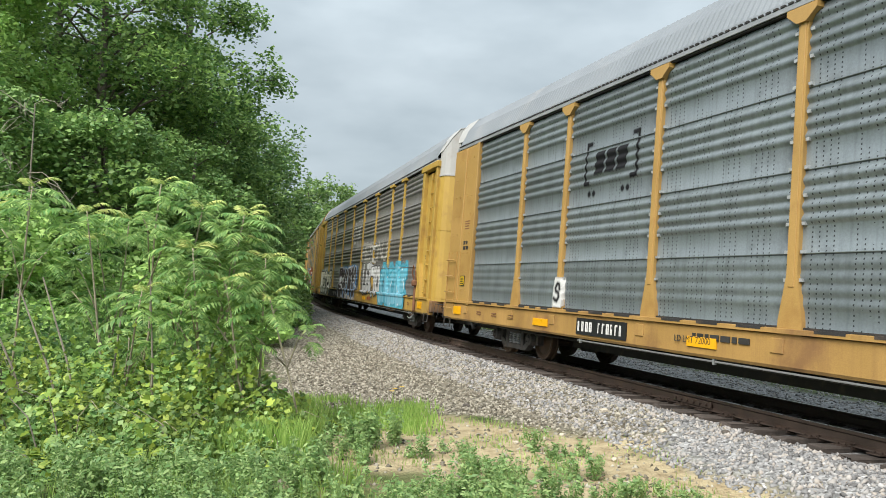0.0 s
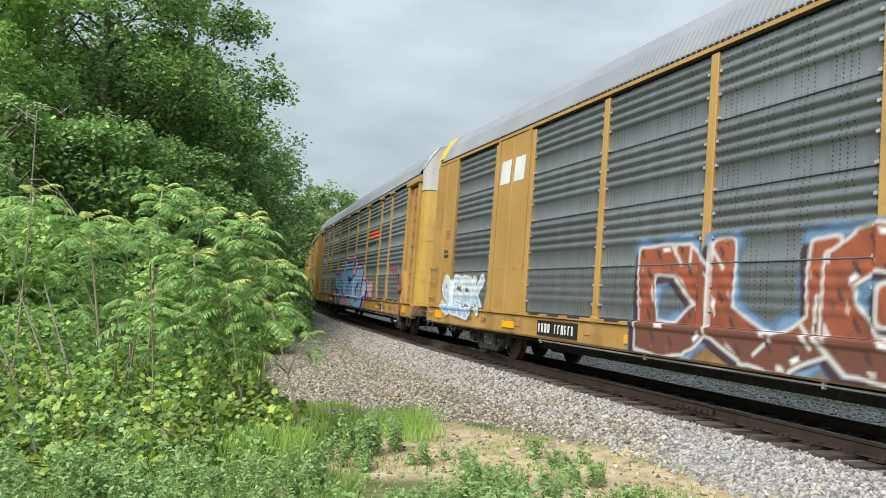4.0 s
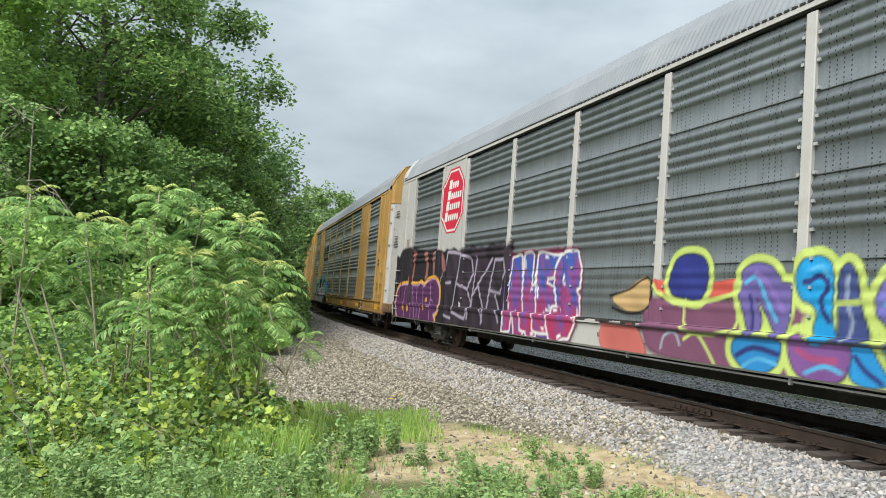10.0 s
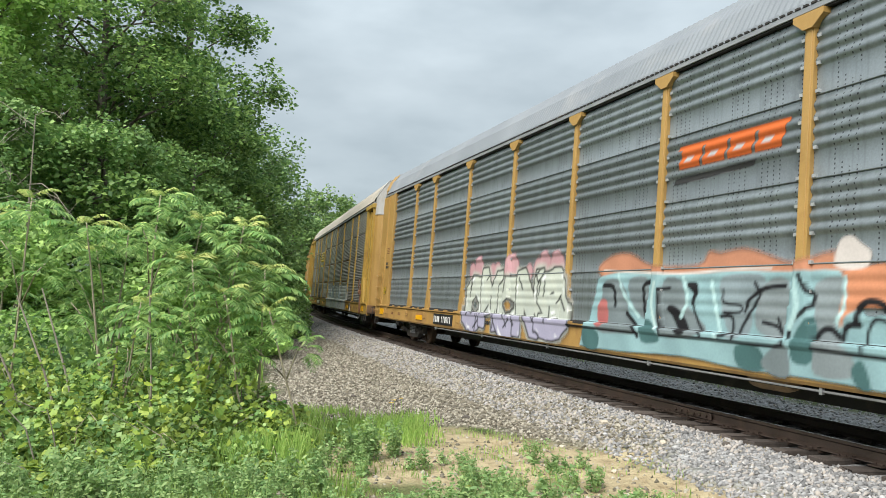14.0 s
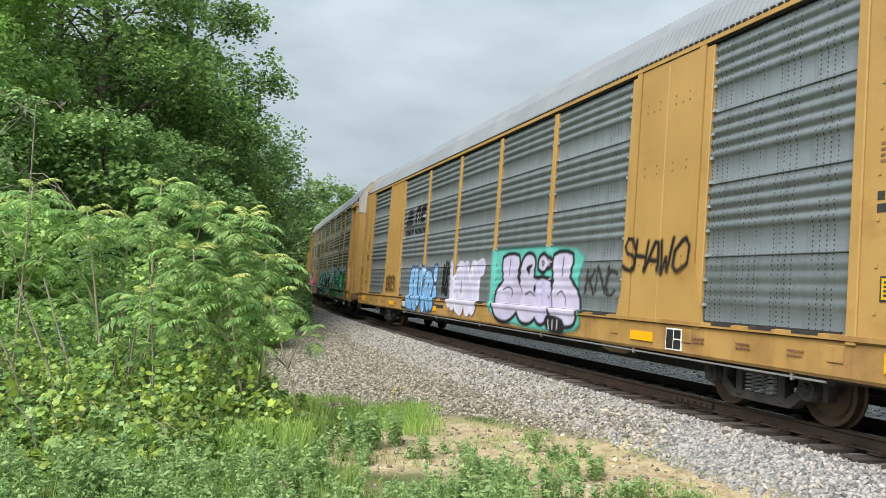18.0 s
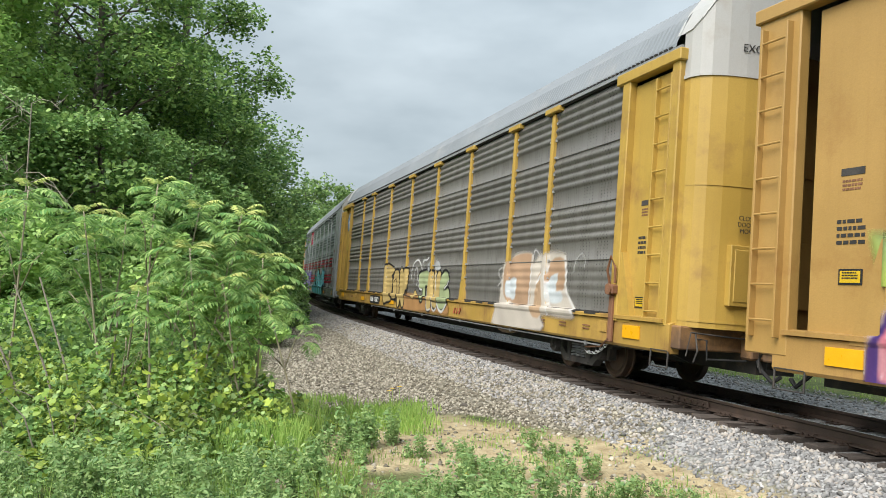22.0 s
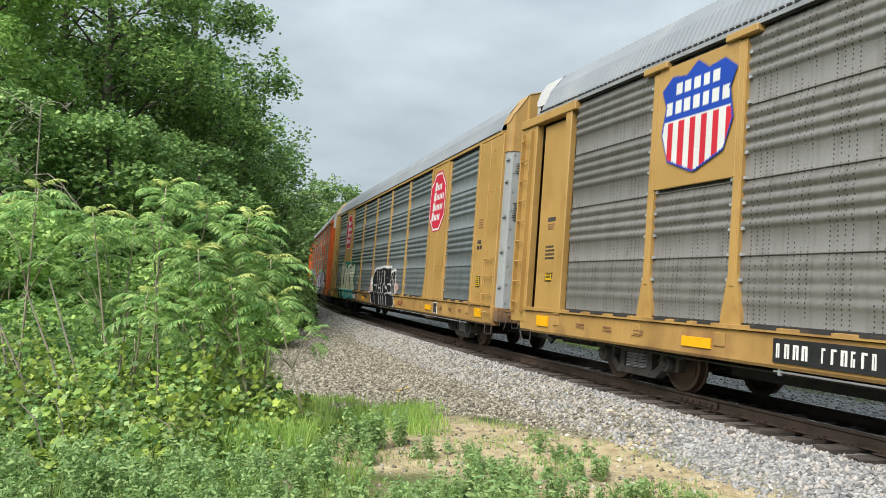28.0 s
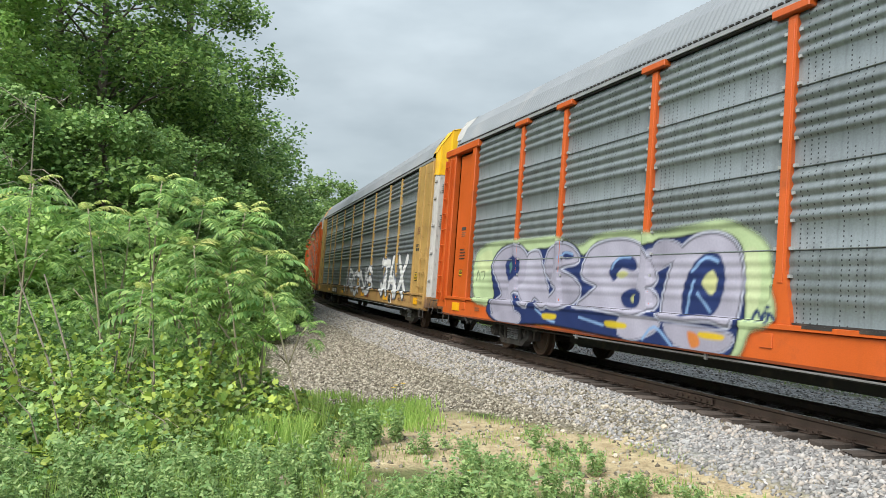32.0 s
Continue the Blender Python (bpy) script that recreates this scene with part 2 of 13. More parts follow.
M["paint"] = material("spray_paint", (1, 1, 1), 0.75, gloss=0.12, spread=0.08, size=1.5, fine=25, bump=0.05, attribute="hue")
M["hose"] = material("black_rubber", (0.02, 0.02, 0.02), 0.8)

# ================= mesh helpers =================


class Geo:
    """Gathers vertices and faces of one mesh."""

    def __init__(self):
        self.v, self.f = [], []

    def add(self, v, f):
        k = len(self.v)
        self.v += [tuple(p) for p in v]
        self.f += [tuple(i + k for i in q) for q in f]
        return self

    def box(self, x0, x1, y0, y1, z0, z1, c=0.0):
        """A box with edges chamfered by c."""
        if c <= 0:
            v = [(x, y, z) for z in (z0, z1) for y in (y0, y1) for x in (x0, x1)]
            return self.add(v, [(0, 2, 3, 1), (4, 5, 7, 6), (0, 1, 5, 4), (2, 6, 7, 3), (0, 4, 6, 2), (1, 3, 7, 5)])
        c = min(c, (x1 - x0) * 0.45, (y1 - y0) * 0.45, (z1 - z0) * 0.45)
        bm = bmesh.new()
        bmesh.ops.create_cube(bm, size=1.0)
        for q in bm.verts:
            q.co = ((x0 + x1) / 2 + q.co.x * (x1 - x0), (y0 + y1) / 2 + q.co.y * (y1 - y0), (z0 + z1) / 2 + q.co.z * (z1 - z0))
        bmesh.ops.bevel(bm, geom=bm.edges[:], offset=c, segments=1, affect="EDGES")
        bm.verts.index_update()
        v, f = [q.co[:] for q in bm.verts], [[q.index for q in p.verts] for p in bm.faces]
        bm.free()
        return self.add(v, f)

    def prism(self, outline, a0, a1, axis="y"):
        """An outline of (p, q) drawn out along an axis."""
        n = len(outline)
        put = {"y": lambda p, q, a: (p, a, q), "x": lambda p, q, a: (a, p, q), "z": lambda p, q, a: (p, q, a)}[axis]
        v = [put(p, q, a0) for p, q in outline] + [put(p, q, a1) for p, q in outline]
        f = [tuple(range(n)), tuple(range(2 * n - 1, n - 1, -1))] + [(i, i + n, (i + 1) % n + n, (i + 1) % n) for i in range(n)]
        return self.add(v, f)

    def tube(self, pts, r, n=6, taper=None):
        """A round bar through points."""
        pts = [Vector(p) for p in pts]
        v, f = [], []
        for i, p in enumerate(pts):
            d = (pts[min(i + 1, len(pts) - 1)] - pts[max(i - 1, 0)]).normalized()
            a = d.orthogonal().normalized()
            b = d.cross(a)
            rr = r if taper is None else r + (taper - r) * i / max(1, len(pts) - 1)
            v += [p + (a * math.cos(2 * math.pi * k / n) + b * math.sin(2 * math.pi * k / n)) * rr for k in range(n)]
        for i in range(len(pts) - 1):
            f += [(i * n + k, i * n + (k + 1) % n, (i + 1) * n + (k + 1) % n, (i + 1) * n + k) for k in range(n)]
        f += [tuple(range(n - 1, -1, -1)), tuple(range((len(pts) - 1) * n, len(pts) * n))]
        return self.add(v, f)

    def lathe(self, prof, n=24, axis="y", at=(0, 0, 0)):
        """A profile of (radius, along) turned round an axis."""
        v, f = [], []
        for r, a in prof:
            for k in range(n):
                c, s = math.cos(2 * math.pi * k / n) * r, math.sin(2 * math.pi * k / n) * r
                p = {"y": (c, a, s), "x": (a, c, s), "z": (c, s, a)}[axis]
                v.append((p[0] + at[0], p[1] + at[1], p[2] + at[2]))
        for i in range(len(prof) - 1):
            f += [(i * n + k, (i + 1) * n + k, (i + 1) * n + (k + 1) % n, i * n + (k + 1) % n) for k in range(n)]
        f += [tuple(range(n)), tuple(range(len(prof) * n - 1, (len(prof) - 1) * n - 1, -1))]
        return self.add(v, f)

    def mesh(self, name, mat, smooth=False):
        me = bpy.data.meshes.new(name)
        me.from_pydata(self.v, [], self.f)
        me.materials.append(mat)
        bm = bmesh.new()
        bm.from_mesh(me)
        bmesh.ops.recalc_face_normals(bm, faces=bm.faces[:])
        bm.to_mesh(me)
        bm.free()
        if smooth:
            me.polygons.foreach_set("use_smooth", [True] * len(me.polygons))
        return me


def raw_mesh(name, v, quads, mat, hue=None, smooth=False):
    """A large mesh straight from arrays of vertices and faces of one size."""
    v, quads = np.asarray(v, np.float32), np.asarray(quads, np.int32)
    me = bpy.data.meshes.new(name)
    me.vertices.add(len(v))
    me.vertices.foreach_set("co", v.ravel())
    k = quads.shape[1]
    me.loops.add(quads.size)
    me.loops.foreach_set("vertex_index", quads.ravel())
    me.polygons.add(len(quads))
    me.polygons.foreach_set("loop_start", np.arange(0, quads.size, k, dtype=np.int32))
    me.polygons.foreach_set("loop_total", np.full(len(quads), k, np.int32))
    if smooth:
        me.polygons.foreach_set("use_smooth", np.ones(len(quads), bool))
    me.update(calc_edges=True)
    if hue is not None:
        at = me.color_attributes.new("hue", "FLOAT_COLOR", "POINT")
        at.data.foreach_set("color", np.asarray(hue, np.float32).ravel())
    me.materials.append(mat)
    return me


SHARED = {}


def shared(key, make):
    """One mesh for all pieces that are alike."""
    if key not in SHARED:
        SHARED[key] = make()
    return SHARED[key]


def part(name, mesh, parent, label="", at=None):
    ob = new(name, mesh)
    ob.parent = parent
    if at is not None:
        ob.location = at
    if label:
        ob["label"] = label
    return ob


# ================= the line of the track =================
BEND, TURN0, START_X, CANT = -0.00233, 0.3587, 8.872, 0.060


def on_track(s):
    """Place and heading of the track's centre, s metres along it away from the viewer; straight past both ends."""
    c = min(max(s, -60.0), 170.0)
    a = TURN0 + BEND * c
    x = START_X + (math.cos(a) - math.cos(TURN0)) / BEND
    y = (math.sin(a) - math.sin(TURN0)) / BEND
    return x - math.sin(a) * (s - c), y + math.cos(a) * (s - c), a


def beside(s, off, z):
    """A point off metres towards the viewer and z above the rails, square to the canted track."""
    x, y, a = on_track(s)
    o, h = off * math.cos(CANT) - z * math.sin(CANT), off * math.sin(CANT) + z * math.cos(CANT)
    return Vector((x - o * math.cos(a), y - o * math.sin(a), h))


TRACK_S = np.arange(-70, 175, 0.5)


def from_track(x, y):
    """Distance from the track's centre, positive on the viewer's side, and s; for arrays."""
    x, y = np.asarray(x, float), np.asarray(y, float)
    cx, cy, r = START_X - math.cos(TURN0) / BEND, -math.sin(TURN0) / BEND, 1 / abs(BEND)
    d = np.hypot(x - cx, y - cy)
    a = np.arctan2(y - cy, x - cx)
    ang = a - math.pi
    ang = np.where(ang < -math.pi, ang + 2 * math.pi, ang)
    return d - r, (ang - TURN0) / BEND

# ================= the train =================
EDGES = [-11.85, -9.2, -7.26, -4.33, -1.44, 1.44, 4.33, 7.26, 9.2, 11.85]
BAYS = list(zip(EDGES, EDGES[1:]))
SIDE, LOW, HIGH, TIERS = 1.47, 1.00, 4.985, 4
TIER = (HIGH - LOW) / TIERS


def ribs(z):
    """How far the screen's surface stands out at height z: four rolled ribs above a flat band, shallow on the lowest sheet."""
    u = np.mod((np.asarray(z) - LOW) / TIER, 1.0)
    k = np.clip((u - 0.33) / 0.63, 0, 1)
    deep = np.where(np.asarray(z) < LOW + TIER, 0.014, 0.034)
    return np.where((u > 0.33) & (u < 0.96), deep * (0.5 - 0.5 * np.cos(2 * np.pi * 4 * k)) ** 0.8, 0.0)


def sheet_mesh(width, mat, fine=False, tier=0):
    """One ribbed steel sheet, lapped over the one below; the finely fluted kind leaves an open slot under it."""
    if fine:
        zs = np.concatenate([[0.055, 0.06], np.linspace(0.075, 0.985, 67), [1.0]])
        out = [-0.016 * (0.5 - 0.5 * math.cos(2 * math.pi * (z - 0.075) / 0.91 * 13)) if 0.075 < z < 0.985 else 0.0 for z in zs]
    else:
        zs = np.unique(np.concatenate([[0, 0.018, 0.022], np.linspace(0.33, 0.96, 41), [0.98, 1.0]]))
        out = [-float(ribs(LOW + (tier + min(z, 0.999)) * TIER)) - (0.012 if z < 0.02 else 0) for z in zs]
    v, f = [], []
    for x in (-width / 2, width / 2):
        v += [(x, o, z * TIER) for o, z in zip(out, zs)]
    n = len(zs)
    f = [(i, i + n, i + n + 1, i + 1) for i in range(n - 1)]
    back, z0 = len(v), zs[0] * TIER
    v += [(-width / 2, 0.04, z0), (width / 2, 0.04, z0), (-width / 2, 0.04, TIER), (width / 2, 0.04, TIER)]
    f += [(0, back, back + 1, n), (n - 1, 2 * n - 1, back + 3, back + 2), (back, back + 2, back + 3, back + 1)]
    return Geo().add(v, f).mesh("screen_sheet", mat, not fine)


def post_mesh(style, mat, top="bar"):
    """A side post: with a cap and a flared foot, or plain."""
    g = Geo()
    if style == "cap":
        g.prism([(-0.2, 1.02), (0.2, 1.02), (0.19, 1.2), (0.085, 1.75), (0.075, 4.9), (-0.075, 4.9), (-0.085, 1.75), (-0.19, 1.2)], -1.528, -1.45)
        if top == "gusset":
            g.prism([(-0.075, 4.80), (0.075, 4.80), (0.24, 4.93), (0.24, 5.0), (-0.24, 5.0), (-0.24, 4.93)], -1.575, -1.45)
        else:
            g.box(-0.31, 0.31, -1.59, -1.45, 4.925, 5.03, 0.012)
        g.box(-0.045, 0.045, -1.54, -1.52, 1.6, 4.85, 0.006)
    else:
        g.box(-0.085, 0.085, -1.525, -1.44, 1.02, 4.98, 0.012)
        g.box(-0.11, 0.11, -1.54, -1.44, 1.0, 1.14, 0.012)
    return g.mesh("post", mat)


def rib_highlights_mesh():
    """Pale blocks beside one post: highlights at the sheets' rib ends, built as shape."""
    g = Geo()
    for i in range(11):
        z = 1.35 + i * 0.335
        for x in (-0.125, 0.125):
            g.box(x - 0.026, x + 0.026, -1.512, -1.46, z - 0.02, z + 0.02)
    return g.mesh("clip_strip", M["clip"])


def sill_mesh(mat):
    """The long side sill with its bottom flange, top lip and pockets."""
    g = Geo()
    g.prism([(-1.53, 0.66), (-1.53, 1.03), (-1.47, 1.06), (-1.40, 1.06), (-1.40, 0.98), (-1.45, 0.97), (-1.45, 0.72), (-1.36, 0.68), (-1.36, 0.62), (-1.50, 0.62)], -13.55, 13.55, "x")
    for e in EDGES:
        g.box(e - 0.28, e - 0.06, -1.548, -1.52, 0.80, 0.985, 0.008)
    g.prism([(-1.57, 1.045), (-1.57, 1.10), (-1.44, 1.115), (-1.44, 1.06)], -13.4, 13.4, "x")
    return g.mesh("side_sill", mat)


ROOF = [(-1.515, 5.115), (-1.50, 5.17), (-1.315, 5.59), (-1.07, 5.92), (-0.53, 6.07), (0, 6.115)]
ROOF += [(-p, q) for p, q in ROOF[-2::-1]]


def roof_at(y):
    """Height of the roof's outline at y across the car."""
    return float(np.interp(y, [p for p, q in ROOF], [q for p, q in ROOF]))


def roof_mesh(mat):
    """The ribbed roof: steep flanks and a low crown."""
    xs, n = [], len(ROOF)
    x = -13.3
    while x < 13.3:
        xs += [(x, 0), (x + 0.065, 1)]
        x += 0.13
    v = []
    for x, up in xs:
        for i, (p, q) in enumerate(ROOF):
            k = 0.012 * up if 0 < i < n - 1 else 0
            v.append((x, p + (k * 0.75 if p > 0 else -k * 0.75), q + k * 0.7))
    f = [(i * n + j, (i + 1) * n + j, (i + 1) * n + j + 1, i * n + j + 1) for i in range(len(xs) - 1) for j in range(n - 1)]
    g = Geo().add(v, f)
    return g.mesh("roof", mat)


def chord_mesh(mat):
    g = Geo()
    g.prism([(-1.53, 5.03), (-1.53, 5.10), (-1.49, 5.112), (-1.38, 5.112), (-1.38, 5.03)], -13.4, 13.4, "x")
    g.prism([(-1.55, 5.022), (-1.55, 5.042), (-1.50, 5.042), (-1.50, 5.022)], -11.8, 11.8, "x")
    return g.mesh("top_chord", mat)


def eave_shade_mesh():
    """A dark strip that paints the shadow gap under the chord."""
    return Geo().box(-11.7, 11.7, -1.526, -1.44, 5.0, 5.022).mesh("eave_slot", M["steel_dark"])


def roof_edge_mesh():
    """The dark open ends of the roof's flutes over the chord."""
    g = Geo()
    for i in range(204):
        x = -13.24 + i * 0.13
        g.box(x - 0.036, x + 0.036, -1.542, -1.50, 5.106, 5.132)
    return g.mesh("roof_edge", M["steel_dark"])


def sill_gap_shade_mesh():
    """Dark blocks as the shade between lowest sheet and sill and in drain slots."""
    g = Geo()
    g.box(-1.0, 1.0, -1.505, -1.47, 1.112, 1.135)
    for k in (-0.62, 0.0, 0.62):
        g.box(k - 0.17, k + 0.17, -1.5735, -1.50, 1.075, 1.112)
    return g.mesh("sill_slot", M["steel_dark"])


def rungs_mesh(mat, sgn):
    """Four bent rungs on the flat end panel, between two thin stiles."""
    g = Geo()
    for z in (0.90, 1.31, 1.72, 2.13):
        g.tube([(sgn * 12.86, -1.53, z), (sgn * 12.86, -1.60, z), (sgn * 13.42, -1.60, z), (sgn * 13.42, -1.53, z)], 0.014)
    for x in (12.84, 13.45):
        g.box(min(sgn * x, sgn * (x + 0.03)), max(sgn * x, sgn * (x + 0.03)), -1.552, -1.52, 0.75, 2.35, 0.004)
    return g.mesh("ladder", mat)


def chain_mesh():
    """A slack steel chain of open links from the brake to the truck."""
    g = Geo()
    for i in range(15):
        u = (i + 0.5) / 15
        c = Vector((12.0 - 0.95 * u, -1.5 + 0.02 * (i % 2), 0.78 - 0.34 * math.sin(math.pi * min(1, u * 0.62)) - 0.02 * u))
        a = Vector((-0.045, 0, 0.02 - 0.04 * (1 - u)))
        b = Vector((0, 0.016, 0.016)) if i % 2 else Vector((0, -0.016, 0.016))
        g.tube([c - a, c - a * 0.4 + b, c + a * 0.4 + b, c + a, c + a * 0.4 - b, c - a * 0.4 - b, c - a], 0.006, 4)
    return g.mesh("brake_chain", M["clip"])


def rod_mesh():
    """The pale brake rod that runs along under the sill."""
    g = Geo().tube([(-6.5, -1.47, 0.585), (11.5, -1.47, 0.575)], 0.014, 6)
    for x in (-6.4, -2.8, 0.7, 4.2, 7.6, 11.0):
        g.box(x - 0.02, x + 0.02, -1.49, -1.45, 0.54, 0.66)
    return g.mesh("brake_rod", M["chord"])


def warning_plate(car, x, z, w, h, y):
    """A yellow plate in a black border with lines too small to read."""
    g = Geo().box(x - w / 2, x + w / 2, y - 0.008, y + 0.02, z - h / 2, z + h / 2, 0.002)
    p = part("warning_plate", g.mesh("warning_plate", M["black"]), car, "yellow plate with a black border")
    g = Geo().box(x - w / 2 + 0.022, x + w / 2 - 0.022, y - 0.0115, y + 0.01, z - h / 2 + 0.022, z + h / 2 - 0.022)
    part("plate_face", g.mesh("plate_face", M["placard"]), p)
    rows = 4 if h > 0.25 else 3
    stencil(p, x, z + h * 0.26, w * 0.66, rows, M["ink"], h=h * 0.085, gap=1.0, y=y - 0.012)


def square_plate(car, x, z):
    """A black square of white lines on the sill."""
    g = Geo().box(x - 0.19, x + 0.19, -1.5535, -1.53, z - 0.155, z + 0.155, 0.002)
    p = part("data_plate", g.mesh("data_plate", M["letter"]), car, "black and white data plate")
    for a, b, c, d in ((-0.17, -0.01, -0.135, 0.135), (0.01, 0.17, 0.015, 0.135), (0.01, 0.17, -0.135, -0.005)):
        g = Geo().box(x + a, x + b, -1.5565, -1.55, z + c, z + d)
        part("plate_field", g.mesh("plate_field", M["black"]), p)


def under_mesh():
    """Deck, centre sill, cross beams, brake gear: all that hangs dark under the floor."""
    g = Geo()
    g.box(-13.5, 13.5, -1.42, 1.42, 0.98, 1.06)
    g.box(-13.9, 13.9, -0.33, 0.33, 0.42, 0.98)
    g.box(-8.4, 8.4, -0.5, 0.5, 0.34, 0.5)
    for i in range(12):
        x = -12.4 + i * 2.255
        if abs(abs(x) - 10) > 1.4:
            g.prism([(-1.4, 0.98), (1.4, 0.98), (1.3, 0.78), (0.35, 0.42), (-0.35, 0.42), (-1.3, 0.78)], x - 0.05, x + 0.05, "x")
    for x in (-3.2, 2.1):
        g.lathe([(0.0, -0.55), (0.17, -0.5), (0.2, -0.3), (0.2, 0.3), (0.17, 0.5), (0.0, 0.55)], 12, "x", (x, -0.85, 0.72))
    g.box(-1.2, -0.7, -1.2, -0.75, 0.55, 0.85, 0.03)
    g.box(4.6, 5.1, -1.25, -0.85, 0.52, 0.8, 0.03)
    g.tube([(-8, -1.0, 0.74), (-3.4, -1.0, 0.7), (2.0, -0.95, 0.7), (8, -1.0, 0.74)], 0.025)
    g.tube([(-12.5, -1.25, 0.6), (-8.2, -1.3, 0.56), (8.2, -1.3, 0.56), (12.5, -1.25, 0.6)], 0.02)
    return g.mesh("underframe", M["steel_dark"])


def far_side_mesh(mat):
    """The wall on the side turned away."""
    g = Geo()
    zs = np.linspace(LOW, HIGH, 61)
    o = 1.46 + ribs(zs)
    v = [(x, p, z) for x in (-11.85, 11.85) for p, z in zip(o, zs)]
    g.add(v, [(i, i + 61, i + 62, i + 1) for i in range(60)])
    g.box(-13.5, 13.5, 1.38, 1.44, 0.62, 5.04)
    return g.mesh("far_wall", mat)


def far_posts_mesh(mat):
    g = Geo()
    for e in EDGES:
        g.box(e - 0.085, e + 0.085, 1.45, 1.56, 1.0, 5.0)
    for a, b in ((-13.5, -11.85), (11.85, 13.5)):
        g.box(a, b, 1.45, 1.54, 1.0, 5.0)
    g.box(-13.55, 13.55, 1.46, 1.53, 0.62, 1.06)
    return g.mesh("far_framing", mat)


def ladder_mesh(mat, x, y=-1.5):
    g = Geo()
    for k in (-0.2, 0.2):
        g.box(x + k - 0.02, x + k + 0.02, y - 0.10, y, 1.0, 4.75, 0.006)
    for i in range(9):
        z = 1.2 + i * 0.42
        g.tube([(x - 0.2, y - 0.085, z), (x + 0.2, y - 0.085, z)], 0.014)
    return g.mesh("ladder", mat)


def end_panel_mesh(style, mat, sgn):
    """The closed panel between the last screen and the car's end; sgn 1 for the leading end."""
    g = Geo()
    a, b = (11.85, 13.45)

    def bx(x0, x1, *rest):
        g.box(min(sgn * x0, sgn * x1), max(sgn * x0, sgn * x1), *rest)
    if style == "cap":
        bx(a + 0.02, 12.1, -1.56, -1.42, 1.0, 4.98, 0.015)
        b = 13.45 if sgn > 0 else 14.0
        k = 13.25 if sgn > 0 else 13.15
        bx(12.1, k, -1.44, -1.36, 1.0, 4.8, 0.01)
        bx(13.25 if sgn > 0 else 13.34, b, -1.54, -1.38, 1.0 if sgn > 0 else 0.8, 4.9, 0.015)
        bx(a - 0.15, b + 0.05, -1.585, -1.40, 4.86, 5.04, 0.015)
        g.prism([(sgn * 12.1, 1.0), (sgn * 12.1, 2.1), (sgn * 12.16, 2.1), (sgn * 12.5, 1.0)], -1.54, -1.42)
    else:
        bx(a, b + 0.05, -1.53, -1.40, 1.0, 5.02, 0.015)
        bx(a - 0.04, a + 0.1, -1.56, -1.43, 1.0, 5.03, 0.012)
        bx(12.62, 12.72, -1.556, -1.5, 1.05, 4.98, 0.012)
        for i in range(8):
            for x in (12.15, 12.45, 12.95, 13.25):
                z = 1.35 + i * 0.48
                bx(x - 0.018, x + 0.018, -1.54, -1.52, z - 0.018, z + 0.018)
    return g.mesh("end_panel", mat)


def wide_panel(car, mat, fr, i, x0, x1):
    """A closed panel in place of a screen: two pressed boards between narrow flanges, with flared feet."""
    xm = (x0 + x1) / 2
    root = part("wide_panel", shared(("wide", fr, i), lambda: Geo().box(x0 + 0.07, x1 - 0.07, -1.50, -1.44, 1.07, 5.02).mesh("wide_panel", mat)), car)
    for a, b in ((x0 + 0.226, xm - 0.004), (xm + 0.004, x1 - 0.226)):
        part("board", shared(("board", fr, a), lambda: Geo().box(a, b, -1.532, -1.502, 1.08, 5.02, 0.012).mesh("board", mat)), root)
    for a, k in ((x0 + 0.12, -1), (x1 - 0.12, 1)):
        part("flange", shared(("flange", fr, a), lambda: Geo().prism([(a - k * 0.1, 5.02), (a - k * 0.1, 1.06), (a + k * 0.27, 1.06), (a + k * 0.24, 1.2), (a + k * 0.04, 1.9), (a + k * 0.04, 5.02)], -1.546, -1.502).mesh("flange", mat)), root)
    tagged(part("bolt_row", shared(("holes", i), lambda: wide_holes_mesh(x0, x1)), root), kind="stuff")


def wide_holes_mesh(x0, x1):
    """Small bolt holes in rows on the two boards."""
    g = Geo()
    xm = (x0 + x1) / 2
    for c in ((x0 + 0.22 + xm) / 2, (x1 - 0.22 + xm) / 2):
        for z, ks in ((4.42, (-0.16, 0.18)), (4.3, (-0.16, 0.02, 0.18)), (3.42, (-0.16, 0.18)), (3.3, (-0.16, 0.18)), (2.02, (-0.16, 0.02, 0.18)), (1.9, (-0.16, 0.18))):
            for k in ks:
                g.box(c + k - 0.014, c + k + 0.014, -1.5355, -1.52, z - 0.014, z + 0.014)
    return g.mesh("bolt_row", M["brake"])


DOORS = {"round": [(13.42, -1.45), (13.58, -1.44), (13.72, -1.38), (13.83, -1.26), (13.92, -1.06), (13.98, -0.8), (14.02, -0.45), (14.03, 0)],
         "fold": [(13.46, -1.46), (13.62, -1.46), (13.66, -1.38), (13.74, -1.36), (13.78, -1.1), (13.84, -1.08), (13.86, -0.5), (13.92, -0.45), (13.92, 0)]}
for k in DOORS:
    DOORS[k] = DOORS[k] + [(p, -q) for p, q in DOORS[k][-2::-1]]


